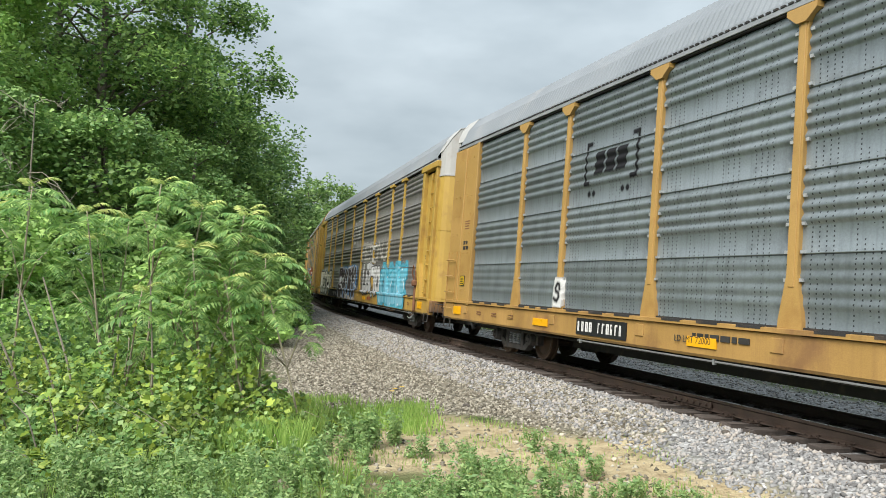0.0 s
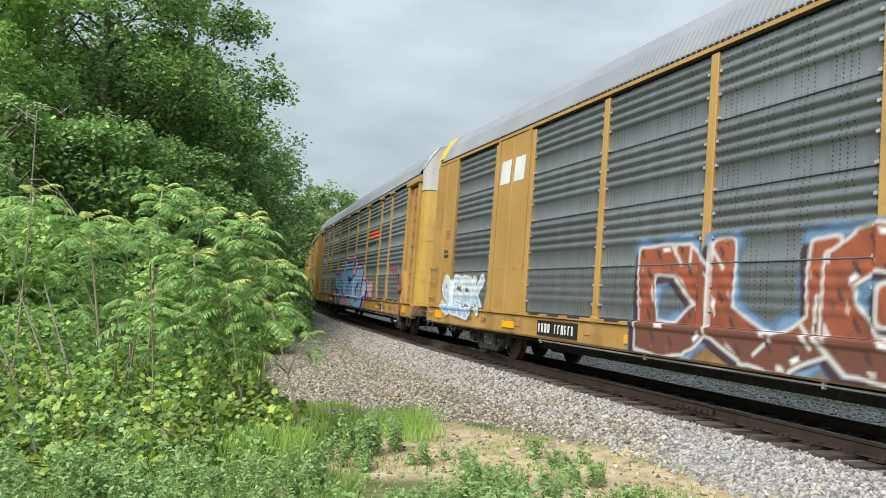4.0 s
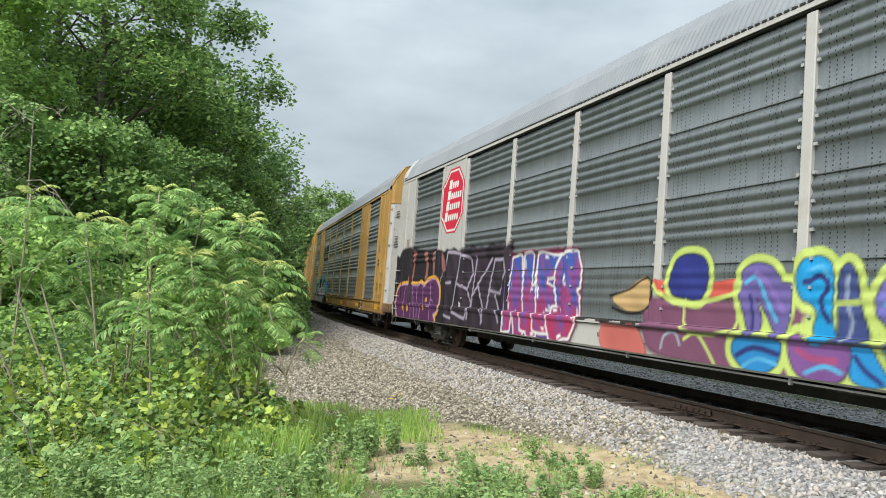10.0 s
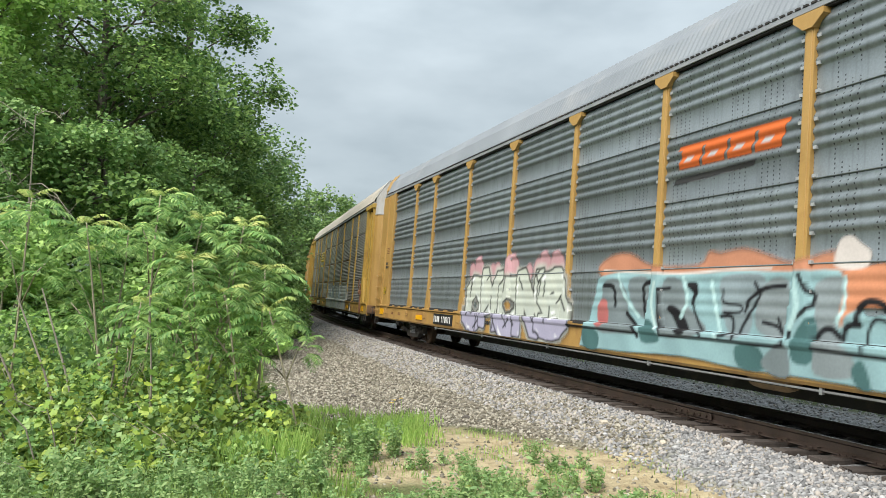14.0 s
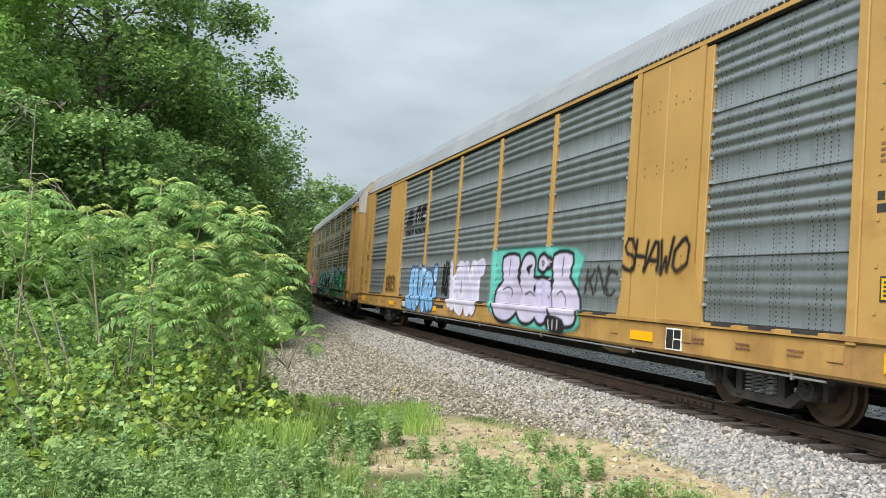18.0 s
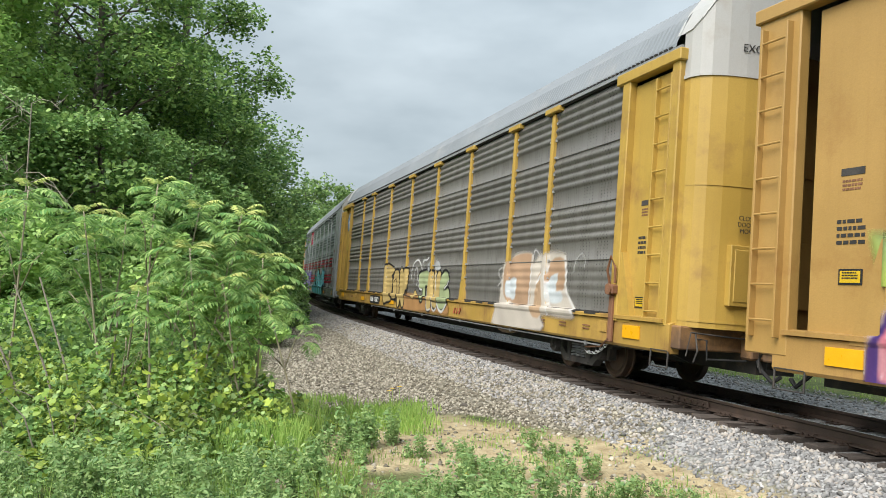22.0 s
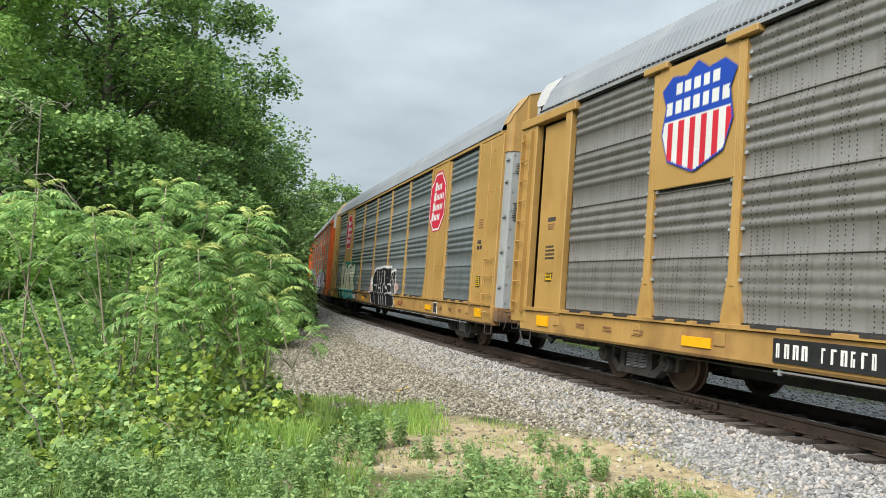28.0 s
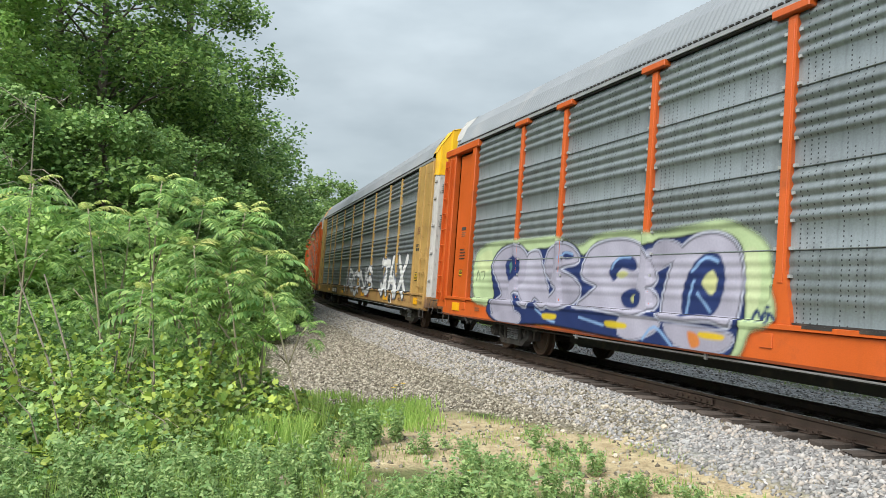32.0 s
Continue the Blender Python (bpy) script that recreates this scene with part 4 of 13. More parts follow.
YB = ("cap", "round", "yellow", "white")
A_END = ("cap", "round", "lemon", "white")
B_END = ("flat", "fold", "white", "hood_yellow")
SPECS = [
    dict(label="yellow car carrier with grey ribbed screens and capped posts", frame="yellow", screen="screen_grey", style="cap", top="gusset", lead=A_END, tail=("flat", "round", "yellow", "white"), plate=(-5.65, 10, "black", "letter")),
    dict(label="yellow car carrier with sooty brown screens and bright graffiti", frame="lemon", screen="screen_brown", style="cap", lead=A_END, tail=A_END, plate=(-5.65, 10, "black", "letter")),
    dict(label="orange-yellow car carrier with closed panels and white end doors", frame="yellow", screen="screen_dark", style="plain", chord="yellow", closed=(1, 7), lead=("flat", "fold", "white", "yellow"), tail=B_END, plate=(-5.65, 10, "black", "letter")),
    dict(label="yellow car carrier with grey screens and blue and pink graffiti", frame="yellow", screen="screen_grey", style="cap", lead=A_END, tail=YB, plate=(-5.65, 10, "black", "letter")),
    dict(label="weathered yellow car carrier with brown-grey screens", frame="lemon", screen="screen_brown", style="cap", lead=A_END, tail=A_END, plate=(-5.65, 10, "black", "letter")),
    dict(label="white car carrier with grey screens, red signs and dark graffiti", frame="white", screen="screen_dark", style="plain", chord="white", closed=(1, 7), lead=("flat", "fold", "white", "hood_yellow"), tail=("flat", "fold", "white", "white"), plate=None),
    dict(label="orange-yellow car carrier with closed panels and silver graffiti", frame="yellow", screen="screen_grey", style="plain", chord="yellow", closed=(1, 7), lead=("flat", "fold", "white", "yellow"), tail=B_END, plate=(-5.65, 10, "black", "letter")),
    dict(label="yellow car carrier with grey screens and a slanted orange sign", frame="yellow", screen="screen_grey", style="cap", top="gusset", chord="chord", lead=("flat", "fold", "white", "hood_yellow"), tail=("flat", "round", "yellow", "yellow"), plate=(-5.65, 10, "black", "letter")),
    dict(label="yellow car carrier with pale weathered screens and a gold sign", frame="lemon", screen="screen_pale", style="plain", chord="chord", roof="roof_cream", lead=YB, tail=YB, plate=(-5.65, 10, "black", "letter")),
    dict(label="orange-yellow car carrier with closed panels and blue graffiti", frame="yellow", screen="screen_grey", style="plain", chord="yellow", closed=(1, 7), lead=("flat", "fold", "white", "yellow"), tail=("flat", "fold", "yellow", "yellow"), plate=(-5.65, 10, "black", "letter")),
    dict(label="yellow car carrier with grey screens and green and pink graffiti", frame="yellow", screen="screen_grey", style="cap", lead=YB, tail=YB, plate=(-5.65, 10, "letter", "black")),
    dict(label="weathered yellow car carrier with brown screens, BN roundel door", frame="lemon", screen="screen_brown", style="cap", lead=A_END, tail=A_END, plate=(-5.65, 10, "black", "letter")),
    dict(label="silver-grey car carrier with red stripes and cyan graffiti", frame="silver", screen="screen_grey", style="cap", chord="silver", lead=("flat", "round", "silver", "white"), tail=("flat", "fold", "silver", "silver"), plate=(-5.65, 10, "black", "letter")),
    dict(label="yellow car carrier with brown screens and a red-white-blue shield", frame="yellow", screen="screen_brown", style="cap", high_panel=1, lead=YB, tail=YB, plate=(-5.65, 10, "black", "letter")),
    dict(label="tan-yellow car carrier with red eight-sided signs, silver doors", frame="yellow", screen="screen_grey", style="plain", chord="yellow", closed=(1, 7), lead=("flat", "fold", "silver", "yellow"), tail=B_END, plate=(-5.65, 10, "black", "letter", 0.2)),
    dict(label="bright orange car carrier with grey screens and purple graffiti", frame="orange", screen="screen_grey", style="cap", lead=("cap", "round", "orange", "white"), tail=("cap", "round", "orange", "white"), plate=(-5.65, 10, None, "letter")),
    dict(label="tan car carrier with grey screens and white end doors", frame="tan", screen="screen_dark", style="plain", lead=B_END, tail=B_END, plate=(-5.65, 10, "black", "letter")),
    dict(label="orange car carrier with dull grey screens", frame="orange", screen="screen_dark", style="cap", lead=("cap", "round", "orange", "white"), tail=("cap", "round", "orange", "white"), plate=None),
    dict(label="yellow car carrier with weathered screens at the train's end", frame="yellow", screen="screen_brown", style="cap", lead=YB, tail=YB, plate=None),
]
SPECS[11]["label"] = "weathered yellow car carrier with brown screens and beige graffiti"
# along-track trim of each car, metres forward
TRIM = [-0.85, -0.46, -0.39, -0.33, -0.24, -0.25, -0.13, 0.14, 0.22, 0.14, -0.22, -0.32, -0.39, -0.46, -0.17, -0.08, -0.08, -0.08, -0.08]
CARS = [build_car(i, s) for i, s in enumerate(SPECS)]

SPEED, SLOW, SLOW_LESS, FIRST_GAP, CAR_LENGTH = 13.978, -0.029812, 8.55e-5, 22.459, 28.898


def run(t):
    return SPEED * t + 0.5 * SLOW * t * t + SLOW_LESS * t ** 3 / 6


def car_pose(number, t):
    s = FIRST_GAP + CAR_LENGTH * (number - 0.5) - run(t) - TRIM[number]
    a, b = beside(s + 10.0, 0, 0), beside(s - 10.0, 0, 0)
    fwd = (b - a).normalized()
    mid = (a + b) / 2
    away = Vector((-fwd.y, fwd.x, 0)).normalized()
    up = (Vector((0, 0, 1)) * math.cos(CANT) + away * math.sin(CANT)).normalized()
    side = up.cross(fwd)
    m = Matrix((fwd, side, up)).transposed().to_4x4()
    m.translation = mid
    return m, s


def motions():
    for i, car in enumerate(CARS):
        walk(car, [(k * 0.5, car_pose(i, k * 0.5)[0]) for k in range(65)])
    for w, i, off, k in WHEELS:
        def turned(t):
            return pose(k, 0, 0.42) @ Matrix.Rotation(run(t) / 0.42, 4, "Y")
        near = [f for f in range(0, 961) if 2.0 < car_pose_s(i, f / 30) - off < 38.0]
        times = [f / 30 for f in near]
        if not times:
            walk(w, [(0.0, pose(k, 0, 0.42)), (32.0, pose(k, 0, 0.42))])
            continue
        rows = [(t, turned(t)) for t in times]
        if times[0] > 0.05:
            rows = [(0.0, turned(times[0]))] + rows
        if times[-1] < 31.95:
            rows = rows + [(32.0, turned(times[-1]))]
        walk(w, rows)


def car_pose_s(number, t):
    return FIRST_GAP + CAR_LENGTH * (number - 0.5) - run(t) - TRIM[number]

# ================= signs and spray paint on the cars =================
# letters as strokes in a unit box: each stroke a string of point digits on a 0-8 by 0-8 lattice
STROKES = {"A": "00 38 58 80|1363", "B": "00 08 58 76 54 04|54 82 70 00", "C": "77 58 28 06 02 20 50 71", "D": "00 08 48 75 73 40 00", "E": "80 00 08 88|0454", "F": "00 08 88|0454",
           "G": "77 58 28 06 02 20 50 72 74 44", "H": "0008|8088|0484", "I": "4048", "K": "0008|0378|2580", "L": "080080", "M": "0008438880", "N": "00088088", "O": "30 02 06 38 58 86 82 50 30",
           "P": "00 08 58 76 73 52 02", "R": "00 08 58 76 54 04|3480", "S": "76 58 28 06 24 64 82 60 20 01", "T": "4048|0888", "U": "08 02 30 50 82 88", "W": "0820446088", "X": "0088|0880", "Y": "0844|8844|4440",
           "V": "084088", "Z": "08880080", "Q": "30 02 06 38 58 86 82 50 30|5380", "J": "0888|5852 30 02", "!": "4847|4340"}


def strokes_of(ch):
    out = []
    for st in STROKES.get(ch, "4048").split("|"):
        d = st.replace(" ", "")
        out.append([(int(d[i]) / 8, int(d[i + 1]) / 8) for i in range(0, len(d) - 1, 2)])
    return out


def near_strokes(px, pz, lines, square=False):
    best = np.full(px.shape, 9.0)
    for ln in lines:
        for (ax, az), (bx, bz) in zip(ln, ln[1:]):
            dx, dz = bx - ax, bz - az
            u = np.clip(((px - ax) * dx + (pz - az) * dz) / (dx * dx + dz * dz + 1e-9), 0, 1)
            ex, ez = px - ax - u * dx, pz - az - u * dz
            best = np.minimum(best, (ex ** 6 + ez ** 6) ** (1 / 6) if square else np.hypot(ex, ez))
    return best


def wobble(x, z, k, seed):
    return (np.sin(x * k * 3.1 + seed) * np.sin(z * k * 2.3 + 1.7 * seed) + 0.6 * np.sin(x * k * 7.3 + z * k * 5.1 + seed * 2.9)) / 1.6


def hash_of(k):
    """A repeatable number between 0 and 1."""
    return math.modf(abs(math.sin(k * 12.9898) * 43758.5453))[0]


def soft(dist, edge=0.02):
    """Full inside, nothing outside, a sprayed edge between."""
    return np.clip(0.5 + dist / (2 * edge), 0, 1)


def over(under, cover, colour):
    """Lay a colour over what is there."""
    a, out = under[..., 3], under.copy()
    tot = cover + a * (1 - cover)
    k = np.where(tot > 1e-4, cover / np.maximum(tot, 1e-4), 1.0)[..., None]
    out[..., :3] = under[..., :3] * (1 - k) + np.array(colour) * k
    out[..., 3] = tot
    return out


def piece(word, x0, x1, z0, z1, fill, fill2, edge, halo=None, fat=0.13, line=0.045, glow=0.16, seed=1, slant=0.08, back=None, shine=(0.85, 0.85, 0.85), puff=None, inline=None, spots=None, low=None, square=False, shade=None, cuts=None):
    """Sprayed letters: fat strokes in two tones, dark outline, a cloud of colour behind, puffs above, an inner line, spots, another tone on the sill."""
    rnd = random.Random(seed)
    n, h = len(word), z1 - z0
    pad = (fat + line) * h * 0.9
    step = (x1 - x0 - 2 * pad) / n
    letters = []
    for i, ch in enumerate(word):
        w, hh = step * rnd.uniform(0.84, 1.0), (h - 2 * pad) * rnd.uniform(0.86, 1.0)
        ox, oz = x0 + pad + i * step + rnd.uniform(0, 0.1) * step, z0 + pad + rnd.uniform(0, 0.1) * h
        tl = slant + rnd.uniform(-0.10, 0.10)
        letters.append([[(ox + p * w + tl * (q - 0.5) * hh, oz + q * hh + 0.05 * hh * math.sin(p * 5 + i)) for p, q in ln] for ln in strokes_of(ch)])

    def paint(x, z):
        rgba = np.zeros(x.shape + (4,))
        rgba[..., :3] = back if back is not None else halo if halo is not None else edge
        rgba[..., 3] = 1.0 if back is not None else 0.0
        wx, wz = x + 0.022 * wobble(x, z, 1.1, seed), z + 0.022 * wobble(z, x, 1.2, seed + 1)
        dist = [near_strokes(wx, wz, ls, square) for ls in letters]
        alld = np.min(dist, 0)
        if puff is not None:
            for i in range(int((x1 - x0) * 1.8)):
                c = (x0 + 0.3 + (x1 - x0 - 0.6) * (i + hash_of(seed + i)) / int((x1 - x0) * 1.8), z0 + h * (0.95 + 0.14 * hash_of(seed + 31 + i)))
                rgba = over(rgba, 0.9 * soft(h * (0.12 + 0.1 * hash_of(i + 7)) - np.hypot(x - c[0], z - c[1]), 0.05), puff)
        if halo is not None:
            far = (fat + line + glow * (0.75 + 0.6 * wobble(x, z, 1.6, seed + 3))) * h
            rgba = over(rgba, soft(far - alld, 0.06), halo)
        if shade is not None:
            under = np.min([near_strokes(wx + 0.11, wz + 0.09, ls, square) for ls in letters], 0)
            rgba = over(rgba, soft((fat + line) * h - under), shade)
        for i, d in enumerate(dist):
            ft = fat * h * (1 + 0.2 * wobble(x, z, 0.9, seed + i))
            if line > 0:
                rgba = over(rgba, soft(ft + line * h - d), edge)
            mixv = np.clip(0.5 + 0.9 * (z - (z0 + z1) / 2) / h + 0.5 * wobble(x, z, 2.7, seed + i), 0, 1)[..., None]
            col = np.array(fill) * mixv + np.array(fill2) * (1 - mixv)
            if low is not None:
                col = np.where((z < 1.12)[..., None], np.array(low), col)
            rgba = over(rgba, soft(ft - d), col)
            if cuts is not None:
                rc = random.Random(seed * 7 + i)
                for _ in range(5):
                    q = letters[i][rc.randrange(len(letters[i]))]
                    a = q[rc.randrange(len(q))]
                    p, r = (a[0] + rc.uniform(-0.2, 0.2), a[1] + rc.uniform(-0.2, 0.2)), rc.choice(((0.05, 0.42), (0.28, 0.2), (-0.22, 0.25), (0.02, 0.3)))
                    cut = near_strokes(wx, wz, [[p, (p[0] + r[0], p[1] + r[1])]])
                    rgba = over(rgba, soft(np.minimum(ft - d, 0.024 - cut)), cuts)
            if spots is not None:
                sp = np.minimum(ft * 0.9 - d, 0.5 * (wobble(x, z, 4.2, seed + 5) - 0.62))
                rgba = over(rgba, soft(sp, 0.03), spots)
            if inline is not None:
                rgba = over(rgba, soft(0.014 - np.abs(d - ft - line * h * 0.45), 0.012), inline)
            if line > 0:
                gl = np.minimum(np.minimum(d - ft * 0.6, ft * 0.84 - d), (wobble(x, z, 2.2, seed + 7 + i) - 0.55) * 0.1)
                rgba = over(rgba, soft(gl), shine)
        return rgba
    return paint


def scrawl(word, x0, x1, z0, z1, colour, seed=1, fat=0.055, slant=0.2):
    """A quick tag in thin lines."""
    return piece(word, x0, x1, z0, z1, colour, colour, colour, None, fat, 0.0, 0.0, seed, slant, shine=colour)


def layers(*paints):
    def paint(x, z):
        out = paints[0](x, z)
        for p in paints[1:]:
            q = p(x, z)
            out = over(out, q[..., 3], q[..., :3])
        return out
    return paint


def patch(x0, x1, z0, z1, colour, colour2=None, rough=0.12, seed=1):
    """A rolled or sprayed field with a soft, uneven edge."""
    c2 = colour if colour2 is None else colour2

    def paint(x, z):
        rgba = np.zeros(x.shape + (4,))
        r = rough * wobble(x, z, 1.4, seed)
        d = np.minimum(np.minimum(x - x0 - rough, x1 - rough - x), np.minimum(z - z0, z1 - rough - z)) + r
        m = np.clip(0.5 + 0.8 * wobble(x, z, 1.3, seed + 2), 0, 1)[..., None]
        rgba[..., :3] = np.array(colour) * m + np.array(c2) * (1 - m)
        rgba[..., 3] = soft(d, max(0.01, rough * 0.6))
        return rgba
    return paint


def shapes(*polys):
    """Plain flat shapes: (colour, outline points), later over earlier."""
    def paint(x, z):
        rgba = np.zeros(x.shape + (4,))
        rgba[..., :3] = polys[0][0]
        for colour, pts in polys:
            inside = np.zeros(x.shape, bool)
            for (ax, az), (bx, bz) in zip(pts, pts[1:] + pts[:1]):
                if az != bz:
                    cross = ((az > z) != (bz > z)) & (x < (bx - ax) * (z - az) / (bz - az) + ax)
                    inside ^= cross
            d = near_strokes(x, z, [pts + pts[:1]])
            rgba = over(rgba, soft(np.where(inside, d, -d), 0.009), colour)
        return rgba
    return paint


def curve(pts, closed):
    """Round a hand-drawn outline off with two extra points on each side."""
    n, out = len(pts), []
    for i in range(n if closed else n - 1):
        p0, p1, p2, p3 = (pts[(i + k) % n] if closed else pts[min(max(i + k, 0), n - 1)] for k in (-1, 0, 1, 2))
        for u in (0.0, 0.333, 0.667):
            out.append(tuple(b + 0.5 * u * (c - a) + u * u * (a - 2.5 * b + 2 * c - 0.5 * d) + u ** 3 * (1.5 * (b - c) + 0.5 * (d - a)) for a, b, c, d in zip(p0, p1, p2, p3)))
    return out if closed else out + [pts[-1]]


def mural(*strokes):
    """A painted piece: (colour, points, width): a filled form, a form swollen by the width, or for a thin width a line."""
    def paint(x, z):
        rgba = np.zeros(x.shape + (4,))
        rgba[..., :3] = strokes[0][0]
        for k, (colour, pts, width) in enumerate(strokes):
            line = width is not None and len(pts) < 8 and width < 0.085
            q = curve(pts, not line)
            x0, x1, z0, z1 = min(p[0] for p in q) - 0.2, max(p[0] for p in q) + 0.2, min(p[1] for p in q) - 0.2, max(p[1] for p in q) + 0.2
            rows, cols = np.nonzero((z[:, 0] > z0) & (z[:, 0] < z1))[0], np.nonzero((x[0] > x0) & (x[0] < x1))[0]
            if not len(rows) or not len(cols):
                continue
            win = (slice(rows[0], rows[-1] + 1), slice(cols[0], cols[-1] + 1))
            px, pz = x[win], z[win]
            if line:
                cover = soft(width / 2 - near_strokes(px, pz, [q]), 0.014)
            else:
                inside = np.zeros(px.shape, bool)
                for (ax, az), (bx, bz) in zip(q, q[1:] + q[:1]):
                    if az != bz:
                        inside ^= ((az > pz) != (bz > pz)) & (px < (bx - ax) * (pz - az) / (bz - az) + ax)
                d = near_strokes(px, pz, [q + q[:1]])
                cover = soft(np.where(inside, d, -d) + (width or 0.0), 0.05 if k == 0 and width is None else 0.018)
            tone = 1 + 0.12 * wobble(px, pz, 1.3, k)[..., None]
            rgba[win] = over(rgba[win], cover, np.array(colour) * tone)
        return rgba
    return paint


def rect(x0, x1, z0, z1, lean=0.0):
    k = lean * (z1 - z0)
    return [(x0, z0), (x1, z0), (x1 + k, z1), (x0 + k, z1)]


def surface(spec, x, z):
    """How far out the car's near side stands at each place."""
    y = -(SIDE + ribs(z)) - 0.006
    inner = np.abs(x) < 11.85
    for i, (a, b) in enumerate(BAYS):
        if i in spec.get("closed", ()):
            y = np.where((x > a) & (x < b), np.where((x < a + 0.24) | (x > b - 0.24) | (z < 1.9), -1.554, -1.538), y)
    if "high_panel" in spec:
        a, b = BAYS[spec["high_panel"]]
        y = np.where((x > a) & (x < b) & (z > 3.02), -1.558, y)
    for e in EDGES:
        w = np.where(z < 1.75, 0.1 + 0.1 * np.clip((1.75 - z) / 0.6, 0, 1), 0.085) if spec["style"] == "cap" else 0.1
        y = np.where((np.abs(x - e) < w + 0.012) & inner, -1.551 if spec["style"] == "cap" else -1.545, y)
    for sgn, end in ((1, spec["lead"]), (-1, spec["tail"])):
        out = (x * sgn >= 11.85)
        if end[0] == "cap":
            y = np.where(out, np.where((x * sgn > 12.12) & (x * sgn < (13.24 if sgn > 0 else 13.16)) & (z > 1.0), -1.460, -1.568), y)
        else:
            y = np.where(out, np.where((x * sgn > 12.6) & (x * sgn < 12.74), -1.566, -1.548), y)
    y = np.where(np.abs(np.abs(x) - 11.87) < 0.15, np.minimum(y, -1.572), y)
    y = np.where((z < 1.13) & (z > 1.03), -1.580, y)
    y = np.where(z <= 1.03, -1.556, y)
    return y


LAYER = {}


def decal(number, x0, x1, z0, z1, paint, name="graffiti", label="", step=0.03):
    """Paint that lies on the ribs, posts and sill of one car's side."""
    xs, zs = np.arange(x0, x1 + step, step), 0.0241 * np.arange(math.ceil(max(z0, 0.635) / 0.0241), math.ceil(z1 / 0.0241) + 1)
    X, Z = np.meshgrid(xs, zs)
    rgba = paint(X, Z)
    on = rgba[..., 3] > 0.03
    w, h = len(xs), len(zs)
    quad = on[:-1, :-1] | on[1:, :-1] | on[:-1, 1:] | on[1:, 1:]
    if not quad.any():
        return None
    LAYER[number] = LAYER.get(number, 0) + 1
    Y = surface(SPECS[number], X, Z) - 0.001 * LAYER[number]
    v = np.stack([X, Y, Z], -1).reshape(-1, 3)
    i = (np.arange(h - 1)[:, None] * w + np.arange(w - 1))[quad]
    q = np.stack([i, i + 1, i + w + 1, i + w], -1)
    used, inv = np.unique(q, return_inverse=True)
    hue = rgba.reshape(-1, 4)[used] * np.array([0.76, 0.76, 0.76, 1.0])
    me = raw_mesh(name, v[used], inv.reshape(q.shape), M["paint"], hue)
    return part(name, me, CARS[number], label)


WHITE, BLACK, GREY = (0.72, 0.72, 0.70), (0.018, 0.018, 0.02), (0.30, 0.31, 0.32)
NAVY, SKYB, PINK, CYAN = (0.03, 0.045, 0.17), (0.25, 0.45, 0.68), (0.72, 0.36, 0.40), (0.12, 0.44, 0.55)
LILAC, PURPLE, TEAL, GREEN = (0.52, 0.48, 0.68), (0.16, 0.10, 0.30), (0.05, 0.36, 0.34), (0.03, 0.42, 0.14)
CREAM, RUSTY, LIME, REDP = (0.66, 0.62, 0.48), (0.40, 0.12, 0.06), (0.45, 0.55, 0.16), (0.60, 0.06, 0.10)
GOLD, ORANGE, SILVER = (0.75, 0.50, 0.02), (0.72, 0.13, 0.02), (0.38, 0.39, 0.40)

# --- plain company signs ---


def sign_brackets(n, x0, x1, z0, z1, col, under=None):
    """Square brackets round three blocky bars on two wheels."""
    w, h = x1 - x0, z1 - z0
    p = [(col, rect(x0, x0 + 0.06, z0 + 0.25 * h, z1)), (col, rect(x0, x0 + 0.2, z1 - 0.07, z1)), (col, rect(x0, x0 + 0.2, z0 + 0.25 * h, z0 + 0.25 * h + 0.07)),
         (col, rect(x1 - 0.06, x1, z0 + 0.25 * h, z1)), (col, rect(x1 - 0.2, x1, z1 - 0.07, z1)), (col, rect(x1 - 0.2, x1, z0 + 0.25 * h, z0 + 0.25 * h + 0.07))]
    for i in range(3):
        a = x0 + w * (0.2 + 0.21 * i)
        p += [(col, rect(a, a + w * 0.17, z0 + 0.42 * h, z1 - 0.2 * h, 0.12))]
    for a in (0.1, 0.19, 0.74, 0.83):
        c = x0 + w * a
        p.append((col, [(c + 0.055 * math.cos(k * 0.785), z0 + 0.1 * h + 0.055 * math.sin(k * 0.785)) for k in range(8)]))
    decal(n, x0, x1 + 0.1, z0, z1, shapes(*p), "sign", "black bracketed company sign", 0.02)


def sign_slants(n, x0, x1, z0, z1, col, under=True):
    """Slanted speed stripes and two block forms over a fine line."""
    w, h = x1 - x0, z1 - z0
    p = []
    for i in range(5):
        a = z0 + h * (0.36 + 0.12 * i)
        p.append((col, [(x0 + 0.02 * w + 0.035 * w * i, a), (x0 + w * 0.36, a), (x0 + w * 0.40, a + h * 0.075), (x0 + 0.05 * w + 0.035 * w * i, a + h * 0.075)]))
    for a in (0.5, 0.75):
        p.append((col, rect(x0 + w * a, x0 + w * (a + 0.2), z0 + h * 0.38, z1, 0.25)))
    p.append(((0.4, 0.41, 0.41), rect(x0 + w * 0.585, x0 + w * 0.63, z0 + h * 0.38, z0 + h * 0.75, 0.25)))
    p.append(((0.4, 0.41, 0.41), rect(x0 + w * 0.85, x0 + w * 0.97, z0 + h * 0.55, z0 + h * 0.64, 0.25)))
    a = x0
    while a < x1 - 0.05:
        p.append((col, rect(a, a + 0.1, z0, z0 + h * 0.2, 0.15)))
        a += 0.15 if abs(a - x0 - w * 0.42) > 0.1 else 0.25
    decal(n, x0, x1 + 0.15, z0, z1, shapes(*p), "sign", "black slanted company sign", 0.02)


